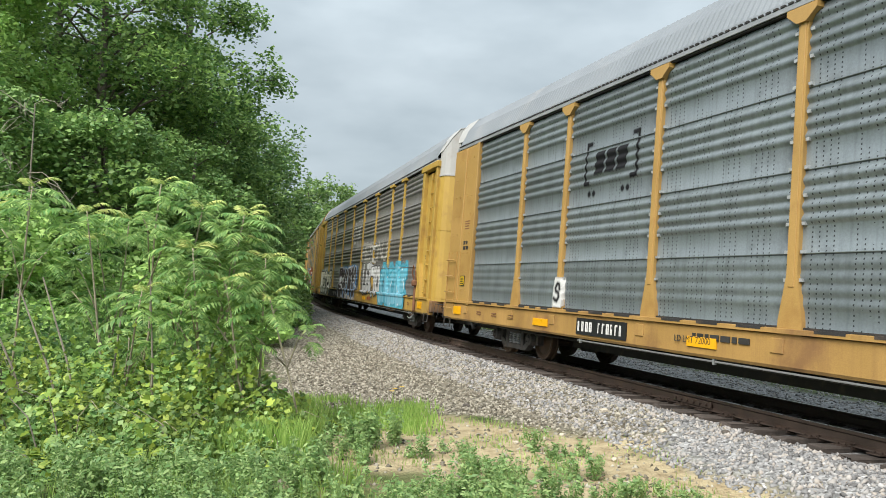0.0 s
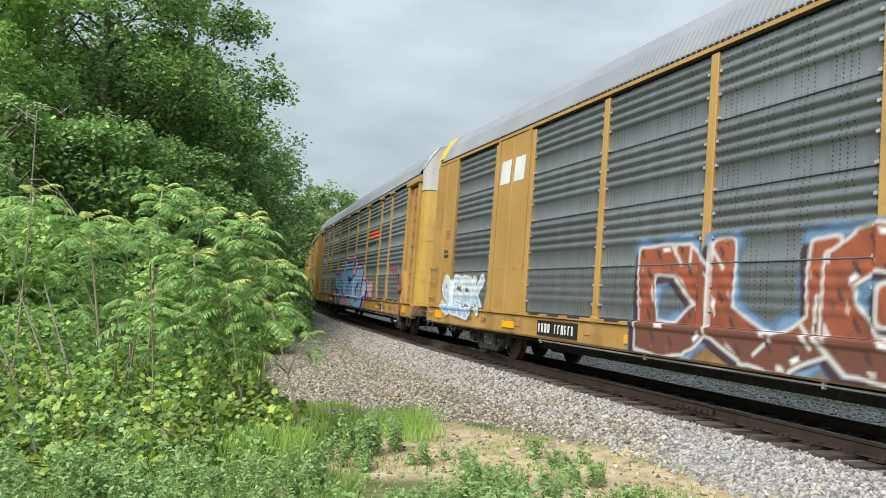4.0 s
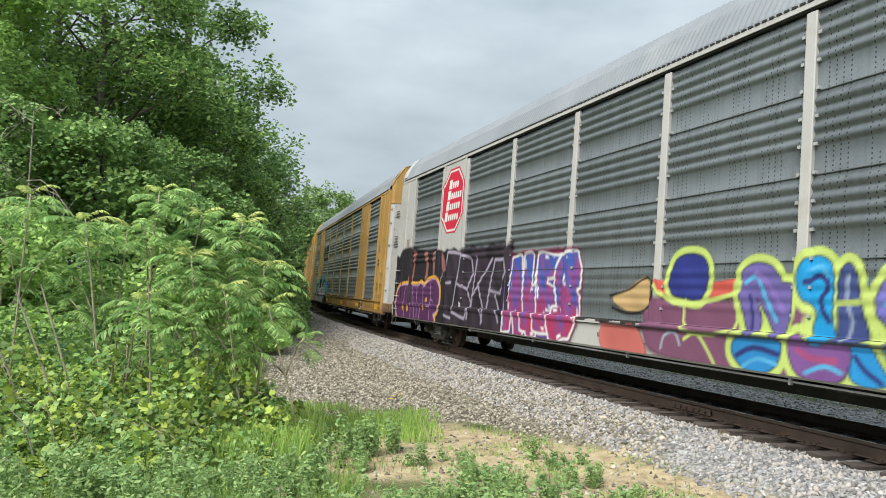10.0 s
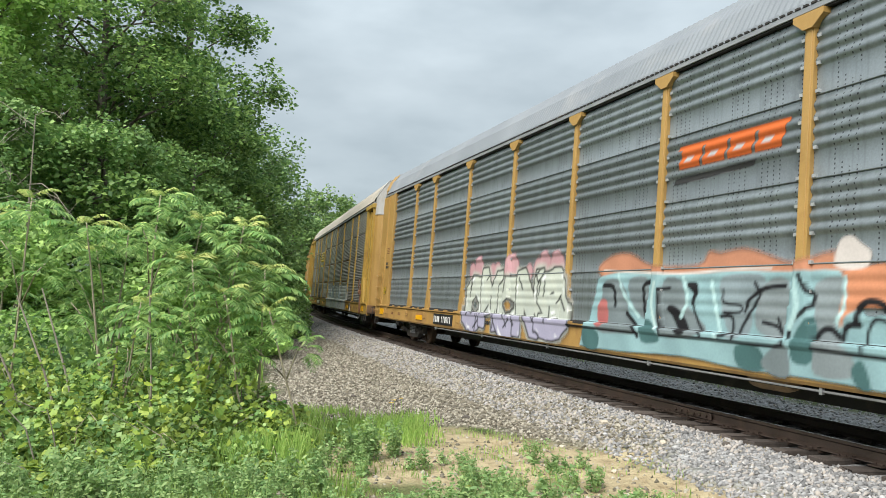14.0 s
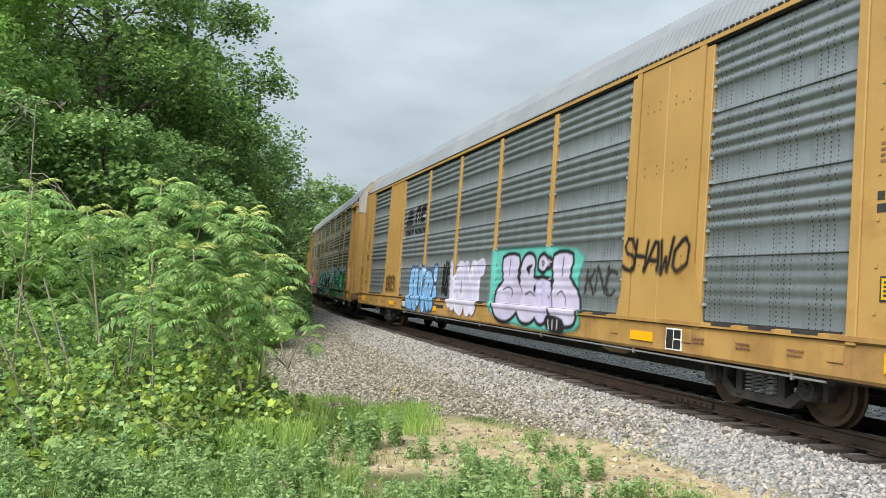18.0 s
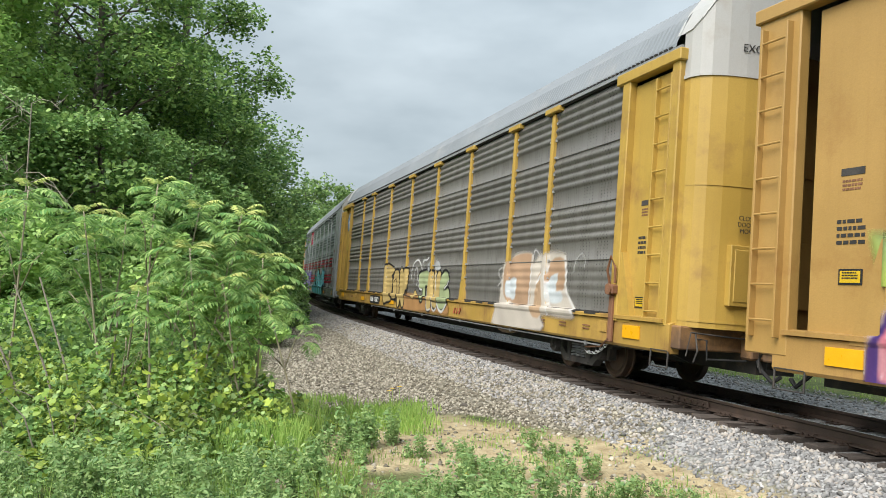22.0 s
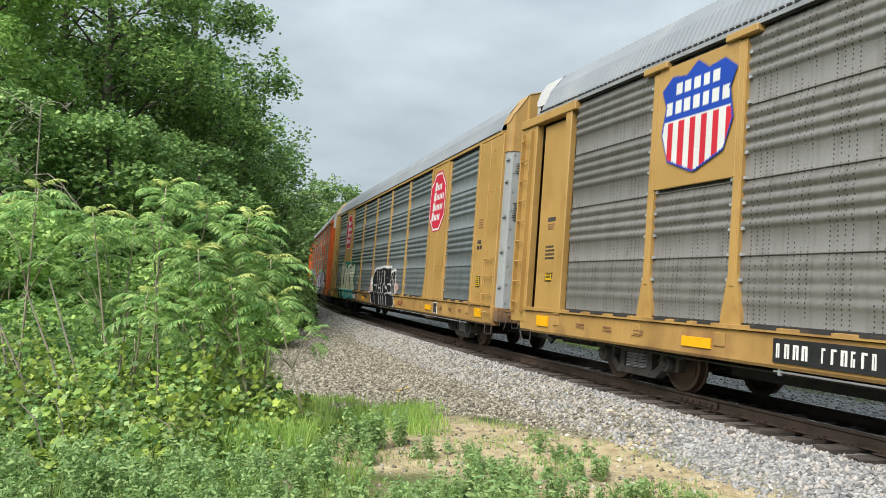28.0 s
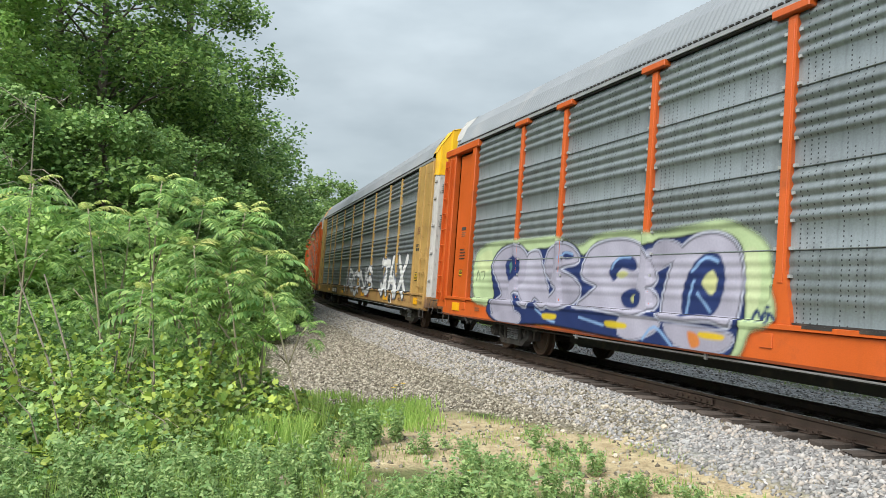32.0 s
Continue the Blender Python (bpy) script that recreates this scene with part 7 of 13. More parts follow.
decal(15, 0.67, 10.09, 0.635, 2.50, mural(
    ((0.36, 0.54, 0.28), [(2.57, 2.03), (2.52, 1.90), (2.27, 1.82), (1.97, 1.82), (1.67, 1.91), (1.57, 2.05), (1.62, 2.20), (1.87, 2.28), (2.22, 2.26), (2.47, 2.17)], None),
    ((0.36, 0.54, 0.28), [(3.82, 1.98), (3.77, 1.87), (3.57, 1.81), (3.37, 1.81), (3.17, 1.88), (3.07, 2.00), (3.12, 2.11), (3.32, 2.18), (3.52, 2.17), (3.72, 2.09)], None),
    ((0.36, 0.54, 0.28), [(4.92, 2.04), (4.87, 1.93), (4.72, 1.86), (4.47, 1.86), (4.32, 1.94), (4.22, 2.06), (4.27, 2.18), (4.42, 2.25), (4.67, 2.24), (4.82, 2.16)], None),
    ((0.36, 0.54, 0.28), [(6.17, 2.00), (6.12, 1.89), (6.02, 1.82), (5.82, 1.82), (5.67, 1.89), (5.57, 2.01), (5.62, 2.12), (5.77, 2.19), (5.97, 2.18), (6.12, 2.11)], None),
    ((0.36, 0.54, 0.28), [(7.12, 2.07), (7.07, 1.95), (6.92, 1.88), (6.72, 1.88), (6.57, 1.96), (6.52, 2.09), (6.57, 2.21), (6.72, 2.27), (6.87, 2.27), (7.02, 2.19)], None),
    ((0.36, 0.54, 0.28), [(8.37, 2.16), (8.37, 2.04), (8.22, 1.97), (8.07, 1.97), (7.92, 2.06), (7.82, 2.19), (7.87, 2.31), (8.02, 2.38), (8.17, 2.37), (8.32, 2.29)], None),
    ((0.38, 0.56, 0.30), [(9.19, 2.13), (9.34, 2.13), (9.79, 1.93), (9.94, 1.10), (9.59, 0.97), (9.39, 1.61)], None),
    ((0.36, 0.54, 0.28), [(0.82, 1.18), (1.37, 1.63), (1.62, 1.35), (1.67, 0.71), (1.02, 0.67)], None),
    ((0.02, 0.03, 0.11), [(1.47, 1.34), (1.67, 1.81), (2.07, 2.00), (2.67, 1.98), (3.02, 1.83), (3.32, 1.90), (3.92, 1.89), (4.07, 1.72), (4.52, 1.95), (5.27, 1.96), (6.02, 1.92), (6.17, 1.77), (6.32, 1.92), (6.77, 1.91), (6.92, 1.75), (7.27, 2.02), (7.87, 2.02), (7.97, 1.79), (8.22, 0.60), (6.12, 0.60), (2.27, 0.61), (1.62, 0.85)], 0.07),
    ((0.02, 0.03, 0.11), [(7.69, 1.41), (7.79, 1.65), (8.19, 2.03), (8.69, 2.12), (9.19, 2.00), (9.44, 1.66), (9.54, 1.08), (9.49, 0.62), (8.74, 0.60), (7.99, 0.60)], 0.08),
    ((0.42, 0.39, 0.45), [(1.47, 1.34), (1.67, 1.81), (2.07, 2.00), (2.67, 1.98), (3.02, 1.83), (3.32, 1.90), (3.92, 1.89), (4.07, 1.72), (4.52, 1.95), (5.27, 1.96), (6.02, 1.92), (6.17, 1.77), (6.32, 1.92), (6.77, 1.91), (6.92, 1.75), (7.27, 2.02), (7.87, 2.02), (7.97, 1.79), (8.22, 0.60), (6.12, 0.60), (2.27, 0.61), (1.62, 0.85)], None),
    ((0.44, 0.41, 0.47), [(7.69, 1.41), (7.79, 1.65), (8.19, 2.03), (8.69, 2.12), (9.19, 2.00), (9.44, 1.66), (9.54, 1.08), (9.49, 0.62), (8.74, 0.60), (7.99, 0.60)], None),
    ((0.02, 0.03, 0.11), [(2.22, 1.09), (2.22, 1.64), (2.62, 1.91), (3.02, 1.77), (3.42, 1.39), (3.37, 1.07), (2.97, 1.41), (2.82, 0.98), (2.37, 0.96)], None),
    ((0.02, 0.03, 0.11), [(3.82, 1.86), (4.12, 1.71), (4.12, 1.41), (3.97, 1.07), (3.97, 1.53)], None),
    ((0.02, 0.03, 0.11), [(4.72, 1.37), (4.92, 1.71), (5.22, 1.88), (5.62, 1.87), (5.67, 1.55), (5.52, 1.33), (5.17, 1.29)], None),
    ((0.02, 0.03, 0.11), [(4.67, 1.05), (5.52, 1.07), (5.72, 0.87), (5.52, 0.64), (5.22, 0.66)], None),
    ((0.02, 0.03, 0.11), [(6.12, 1.76), (6.22, 1.79), (6.52, 1.27), (6.32, 1.06), (6.17, 1.10)], None),
    ((0.02, 0.03, 0.11), [(6.12, 1.00), (6.37, 1.01), (6.62, 0.64), (6.12, 0.64)], None),
    ((0.02, 0.03, 0.11), [(6.82, 1.38), (6.82, 1.67), (7.17, 1.97), (7.32, 1.90), (7.32, 1.58), (7.07, 1.36)], None),
    ((0.02, 0.03, 0.11), [(6.82, 1.04), (7.42, 1.17), (7.42, 0.77), (7.17, 0.67), (6.92, 0.76)], None),
    ((0.02, 0.03, 0.11), [(7.42, 1.17), (7.72, 1.32), (7.92, 1.67), (8.02, 1.89), (8.22, 1.99), (8.02, 1.67), (7.97, 1.12), (7.47, 1.11)], None),
    ((0.02, 0.03, 0.11), [(8.29, 1.36), (8.39, 1.57), (8.59, 1.64), (8.79, 1.60), (8.94, 1.38), (8.89, 1.10), (8.74, 0.95), (8.44, 0.99)], None),
    ((0.50, 0.52, 0.66), [(2.82, 1.74), (3.22, 1.26), (3.32, 1.07)], 0.02),
    ((0.50, 0.52, 0.66), [(4.92, 1.65), (4.92, 1.43)], 0.02),
    ((0.50, 0.52, 0.66), [(5.37, 1.82), (5.32, 1.44)], 0.02),
    ((0.50, 0.52, 0.66), [(4.77, 1.14), (5.17, 1.18), (5.67, 1.15)], 0.02),
    ((0.50, 0.52, 0.66), [(6.97, 1.53), (7.17, 1.85)], 0.02),
    ((0.50, 0.52, 0.66), [(7.02, 0.96), (7.42, 1.06)], 0.02),
    ((0.50, 0.52, 0.66), [(6.37, 1.46), (6.52, 1.37)], 0.02),
    ((0.50, 0.52, 0.66), [(8.59, 1.31), (8.89, 1.43)], 0.018),
    ((0.50, 0.52, 0.66), [(8.59, 1.20), (8.89, 1.32)], 0.018),
    ((0.10, 0.09, 0.12), [(2.12, 0.88), (2.07, 0.81), (1.92, 0.79), (1.82, 0.82), (1.77, 0.89), (1.92, 0.94), (2.02, 0.93)], None),
    ((0.10, 0.09, 0.12), [(4.72, 0.88), (4.67, 0.81), (4.52, 0.78), (4.42, 0.82), (4.42, 0.90), (4.52, 0.95), (4.62, 0.94)], None),
    ((0.10, 0.09, 0.12), [(6.02, 0.81), (5.92, 0.72), (5.82, 0.69), (5.67, 0.74), (5.67, 0.83), (5.77, 0.89), (5.92, 0.88)], None),
    ((0.10, 0.09, 0.12), [(6.77, 0.85), (6.72, 0.79), (6.62, 0.77), (6.57, 0.80), (6.57, 0.86), (6.62, 0.90), (6.72, 0.90)], None),
    ((0.10, 0.09, 0.12), [(3.87, 0.73), (3.82, 0.67), (3.72, 0.65), (3.62, 0.68), (3.62, 0.74), (3.67, 0.79), (3.82, 0.78)], None),
    ((0.10, 0.09, 0.12), [(7.72, 0.99), (7.72, 0.95), (7.67, 0.94), (7.62, 0.96), (7.62, 1.01), (7.62, 1.04), (7.72, 1.03)], None),
    ((0.48, 0.12, 0.03), [(7.82, 0.89), (8.37, 0.92), (8.42, 0.64), (7.92, 0.62)], None)), label="mauve-grey graffiti letters with navy rims and lime puffs", step=0.034)
decal(11, 6.55, 10.95, 0.635, 2.35, mural(
    ((0.58, 0.52, 0.45), [(6.80, 0.97), (6.95, 1.84), (7.00, 2.04), (7.40, 2.00), (7.60, 2.19), (8.45, 2.20), (8.60, 2.00), (8.90, 2.17), (9.10, 2.11), (9.40, 2.19), (9.70, 2.17), (10.00, 2.12), (10.10, 1.90), (10.15, 1.47), (10.65, 1.03), (10.30, 0.96), (9.25, 0.97), (9.30, 0.67), (6.85, 0.61)], None),
    ((0.46, 0.30, 0.19), [(7.25, 1.95), (7.65, 2.16), (8.50, 2.16), (8.50, 1.73), (8.45, 1.14), (7.40, 1.20), (7.20, 1.61)], None),
    ((0.46, 0.30, 0.19), [(9.40, 2.01), (9.95, 2.04), (10.05, 1.51), (9.70, 1.41), (9.35, 1.49), (9.25, 1.63)], None),
    ((0.48, 0.33, 0.21), [(8.80, 1.58), (9.05, 1.80), (9.25, 0.97), (8.75, 0.98)], None),
    ((0.58, 0.62, 0.64), [(7.35, 1.61), (7.75, 1.67), (7.70, 1.23), (7.35, 1.32)], None),
    ((0.58, 0.62, 0.64), [(9.35, 1.63), (9.75, 1.77), (9.70, 1.45), (9.95, 1.44), (9.95, 1.24), (9.40, 1.24)], None),
    ((0.66, 0.64, 0.62), [(8.50, 2.13), (8.50, 1.62), (8.45, 1.16)], 0.05),
    ((0.66, 0.64, 0.62), [(9.05, 1.80), (8.80, 1.58)], 0.06),
    ((0.66, 0.64, 0.62), [(9.35, 1.91), (9.25, 1.73), (9.35, 1.45), (9.55, 0.99)], 0.05),
    ((0.66, 0.64, 0.62), [(10.00, 2.08), (10.10, 1.81), (10.15, 1.45), (10.60, 1.05)], 0.06),
    ((0.62, 0.60, 0.58), [(6.90, 1.90), (6.70, 1.81), (6.90, 1.61), (6.70, 1.50)], 0.03),
    ((0.62, 0.60, 0.58), [(8.55, 2.05), (8.60, 2.23), (8.75, 2.22), (8.85, 2.12)], 0.03),
    ((0.45, 0.44, 0.42), [(10.40, 1.81), (10.45, 2.00), (10.65, 2.12), (10.80, 2.01), (10.80, 1.87)], 0.04)), label="beige and white graffiti letters", step=0.034)
decal(12, -0.60, 7.70, 0.635, 2.35, mural(
    ((0.50, 0.42, 0.16), [(0.35, 1.08), (0.60, 1.45), (0.45, 1.78), (0.50, 2.07), (0.90, 2.21), (1.25, 2.12), (1.40, 1.83), (1.45, 1.46), (1.70, 1.11), (1.20, 1.05), (0.95, 1.39)], 0.09),
    ((0.50, 0.42, 0.16), [(1.85, 1.14), (1.85, 1.53), (1.95, 1.83), (2.35, 2.12), (2.85, 2.11), (2.75, 1.88), (2.85, 2.13), (3.25, 2.14), (3.50, 1.98), (3.65, 1.71), (3.60, 1.95), (3.95, 2.17), (4.25, 2.06), (4.45, 1.81), (4.60, 1.62), (4.80, 1.34), (4.65, 1.07), (4.25, 1.17), (4.00, 1.46), (3.80, 1.51), (3.85, 1.25), (3.05, 1.19)], 0.09),
    ((0.50, 0.42, 0.16), [(5.05, 1.26), (5.10, 1.53), (5.20, 1.76), (5.55, 1.87), (5.60, 2.07), (5.85, 2.23), (6.15, 2.23), (6.40, 2.08), (6.55, 1.80), (6.60, 1.49), (6.90, 1.12), (6.20, 1.09), (5.40, 1.12)], 0.09),
    ((0.50, 0.42, 0.16), [(6.70, 1.53), (6.75, 1.83), (6.75, 2.07), (6.95, 2.17), (7.20, 2.16), (7.40, 1.90), (7.50, 1.44), (7.35, 1.12), (6.95, 1.09), (6.80, 1.34)], 0.09),
    ((0.04, 0.24, 0.19), [(-0.45, 1.01), (-0.20, 1.54), (0.05, 1.17), (1.75, 1.75), (2.00, 1.18), (3.70, 1.25), (4.50, 1.72), (5.00, 1.77), (5.10, 1.45), (5.40, 1.28), (6.60, 1.72), (6.75, 1.38), (6.20, 1.07), (1.50, 0.98)], None),
    ((0.04, 0.24, 0.19), [(-0.35, 0.98), (0.40, 1.05), (3.10, 1.07), (4.70, 1.06), (6.20, 1.05), (7.50, 1.08), (7.55, 0.60), (6.25, 0.60), (3.60, 0.63), (0.90, 0.69), (-0.10, 0.72)], None),
    ((0.012, 0.04, 0.05), [(0.40, 1.02), (0.60, 1.39), (0.45, 1.72), (0.50, 2.01), (0.90, 2.15), (1.25, 2.06), (1.40, 1.78), (1.45, 1.41), (1.70, 1.05), (1.20, 0.99), (0.95, 1.33)], 0.085),
    ((0.012, 0.04, 0.05), [(1.85, 1.09), (1.85, 1.48), (2.00, 1.78), (2.35, 2.07), (2.90, 2.06), (2.75, 1.83), (2.90, 2.08), (3.25, 2.10), (3.50, 1.93), (3.65, 1.67), (3.60, 1.90), (3.95, 2.13), (4.25, 2.02), (4.45, 1.77), (4.60, 1.58), (4.80, 1.30), (4.65, 1.03), (4.25, 1.13), (4.00, 1.42), (3.80, 1.46), (3.85, 1.21), (3.05, 1.15)], 0.085),
    ((0.012, 0.04, 0.05), [(5.05, 1.22), (5.10, 1.49), (5.20, 1.72), (5.55, 1.83), (5.60, 2.03), (5.85, 2.19), (6.15, 2.20), (6.40, 2.04), (6.55, 1.76), (6.60, 1.45), (6.90, 1.08), (6.20, 1.05), (5.40, 1.08)], 0.085),
    ((0.012, 0.04, 0.05), [(6.70, 1.49), (6.75, 1.80), (6.75, 2.03), (6.95, 2.14), (7.20, 2.13), (7.45, 1.87), (7.50, 1.41), (7.35, 1.08), (6.95, 1.05), (6.85, 1.31)], 0.085),
    ((0.17, 0.50, 0.58), [(0.40, 1.02), (0.60, 1.39), (0.45, 1.72), (0.50, 2.01), (0.90, 2.15), (1.25, 2.06), (1.40, 1.78), (1.45, 1.41), (1.70, 1.05), (1.20, 0.99), (0.95, 1.33)], None),
    ((0.17, 0.50, 0.58), [(1.85, 1.09), (1.85, 1.48), (2.00, 1.78), (2.35, 2.07), (2.90, 2.06), (2.75, 1.83), (2.90, 2.08), (3.25, 2.10), (3.50, 1.93), (3.65, 1.67), (3.60, 1.90), (3.95, 2.13), (4.25, 2.02), (4.45, 1.77), (4.60, 1.58), (4.80, 1.30), (4.65, 1.03), (4.25, 1.13), (4.00, 1.42), (3.80, 1.46), (3.85, 1.21), (3.05, 1.15)], None),
    ((0.17, 0.50, 0.58), [(5.05, 1.22), (5.10, 1.49), (5.20, 1.72), (5.55, 1.83), (5.60, 2.03), (5.85, 2.19), (6.15, 2.20), (6.40, 2.04), (6.55, 1.76), (6.60, 1.45), (6.90, 1.08), (6.20, 1.05), (5.40, 1.08)], None),
    ((0.17, 0.50, 0.58), [(6.70, 1.49), (6.75, 1.80), (6.75, 2.03), (6.95, 2.14), (7.20, 2.13), (7.45, 1.87), (7.50, 1.41), (7.35, 1.08), (6.95, 1.05), (6.85, 1.31)], None),
    ((0.10, 0.40, 0.47), [(1.40, 0.97), (2.80, 1.00), (2.95, 0.70), (2.45, 0.69)], None),
    ((0.10, 0.40, 0.47), [(3.10, 0.99), (4.10, 1.00), (4.35, 0.70), (3.40, 0.66)], None),
    ((0.17, 0.50, 0.58), [(4.65, 1.01), (5.30, 1.01), (6.15, 0.74), (6.25, 0.60), (5.20, 0.60)], None),
    ((0.17, 0.50, 0.58), [(6.30, 1.00), (6.90, 1.03), (7.10, 0.60), (6.80, 0.60)], None),
    ((0.10, 0.40, 0.47), [(-0.10, 0.96), (1.15, 0.96), (2.35, 0.65), (0.90, 0.69)], None),
    ((0.04, 0.24, 0.19), [(3.85, 1.46), (4.05, 1.47), (4.35, 1.09), (5.00, 0.67), (4.75, 0.64), (4.20, 0.93)], None),
    ((0.04, 0.24, 0.19), [(5.75, 1.57), (5.90, 1.72), (6.10, 1.58), (5.95, 1.47)], None),
    ((0.04, 0.24, 0.19), [(2.30, 1.20), (2.65, 1.44), (2.95, 1.33), (2.90, 1.19)], None),
    ((0.32, 0.12, 0.06), [(2.35, 1.46), (2.60, 1.59), (2.65, 1.46)], None),
    ((0.32, 0.12, 0.06), [(5.85, 1.63), (5.95, 1.70), (6.05, 1.60)], None),
    ((0.012, 0.04, 0.05), [(0.60, 1.36), (0.95, 1.56), (1.00, 1.81)], 0.035),
    ((0.012, 0.04, 0.05), [(1.20, 0.99), (1.35, 1.34), (1.15, 1.59)], 0.035),
    ((0.012, 0.04, 0.05), [(2.70, 1.80), (2.65, 1.61), (2.95, 1.22)], 0.035),
    ((0.012, 0.04, 0.05), [(3.25, 2.07), (3.45, 1.93), (3.60, 1.61)], 0.035),
    ((0.012, 0.04, 0.05), [(4.05, 2.07), (4.35, 1.77), (4.70, 1.39)], 0.035),
    ((0.012, 0.04, 0.05), [(3.85, 1.51), (4.10, 1.42), (4.25, 1.08)], 0.035),
    ((0.012, 0.04, 0.05), [(5.55, 1.90), (5.70, 2.05), (5.85, 2.15)], 0.035),
    ((0.012, 0.04, 0.05), [(6.10, 2.16), (6.35, 2.00), (6.50, 1.76)], 0.035),
    ((0.012, 0.04, 0.05), [(5.65, 1.57), (5.80, 1.76), (5.90, 1.89)], 0.035),
    ((0.012, 0.04, 0.05), [(5.45, 1.08), (5.75, 1.27), (6.05, 1.32)], 0.035),
    ((0.012, 0.04, 0.05), [(5.60, 1.05), (5.95, 1.18), (6.20, 1.05)], 0.035),
    ((0.012, 0.04, 0.05), [(5.30, 1.01), (5.55, 0.85), (6.20, 0.67)], 0.035),
    ((0.012, 0.04, 0.05), [(6.20, 0.99), (6.55, 0.82), (6.60, 0.71)], 0.035),
    ((0.012, 0.04, 0.05), [(2.20, 0.93), (2.80, 0.83), (3.05, 0.68)], 0.035),
    ((0.012, 0.04, 0.05), [(4.05, 0.92), (4.50, 0.71), (5.00, 0.64)], 0.035),
    ((0.012, 0.04, 0.05), [(6.75, 1.38), (6.95, 1.05), (7.05, 0.88)], 0.035),
    ((0.012, 0.04, 0.05), [(6.40, 1.37), (6.55, 1.23)], 0.035),
    ((0.42, 0.66, 0.70), [(0.75, 1.98), (0.95, 1.65), (0.75, 1.33)], 0.06),
    ((0.42, 0.66, 0.70), [(3.05, 2.02), (3.20, 1.61)], 0.06),
    ((0.42, 0.66, 0.70), [(3.95, 2.02), (4.10, 1.77)], 0.06),
    ((0.42, 0.66, 0.70), [(5.95, 2.10), (6.05, 1.81)], 0.06)), label="turquoise graffiti letters with dark rims, green shade and gold edge", step=0.034)
decal(14, -2.34, 3.76, 0.635, 2.19, mural(
    ((0.55, 0.38, 0.34), [(-1.49, 1.72), (-1.29, 1.22), (-1.54, 1.04), (-2.19, 1.27), (-1.74, 1.39)], None),
    ((0.55, 0.38, 0.33), [(2.96, 1.57), (3.31, 1.47), (3.61, 1.35), (3.31, 1.22), (3.06, 1.07), (2.81, 1.14)], None),
    (WHITE, [(-1.24, 1.30), (-1.24, 1.72), (-0.79, 2.00), (-0.14, 2.02), (0.76, 2.07), (1.71, 2.04), (2.11, 2.04), (2.26, 1.86), (2.91, 1.91), (2.86, 1.30), (3.01, 1.05), (3.11, 0.67), (1.21, 0.64), (-0.89, 0.68)], 0.09),
    ((0.016, 0.016, 0.018), [(-1.24, 1.30), (-1.24, 1.72), (-0.79, 2.00), (-0.14, 2.02), (0.76, 2.07), (1.71, 2.04), (2.11, 2.04), (2.26, 1.86), (2.91, 1.91), (2.86, 1.30), (3.01, 1.05), (3.11, 0.67), (1.21, 0.64), (-0.89, 0.68)], None),
    (WHITE, [(-0.49, 1.93), (-0.39, 1.45), (-0.54, 1.18), (-0.24, 0.66)], 0.045),
    (WHITE, [(-0.99, 1.39), (-0.39, 1.39)], 0.045),
    (WHITE, [(0.01, 1.92), (0.01, 1.46), (-0.14, 1.10)], 0.045),
    (WHITE, [(-0.09, 1.29), (0.26, 1.29)], 0.045),
    (WHITE, [(0.46, 1.95), (0.46, 1.53), (0.31, 1.40), (0.66, 0.66)], 0.045),
    (WHITE, [(0.91, 1.94), (1.01, 1.54), (0.76, 1.26), (1.11, 0.66)], 0.045),
    (WHITE, [(1.16, 1.48), (1.16, 1.18), (1.51, 0.67)], 0.045),
    (WHITE, [(1.36, 1.90), (1.41, 1.49), (1.71, 1.14), (2.01, 0.65)], 0.045),
    (WHITE, [(1.66, 1.44), (2.16, 1.44), (2.31, 1.17), (1.76, 1.12)], 0.045),
    (WHITE, [(2.21, 1.89), (2.21, 1.45), (2.41, 1.12)], 0.045),
    (WHITE, [(2.51, 1.89), (2.46, 1.45), (2.56, 1.07)], 0.045),
    (WHITE, [(2.71, 1.67), (2.66, 1.24), (2.76, 1.06)], 0.045)), label="black graffiti letters with white rims", step=0.034)
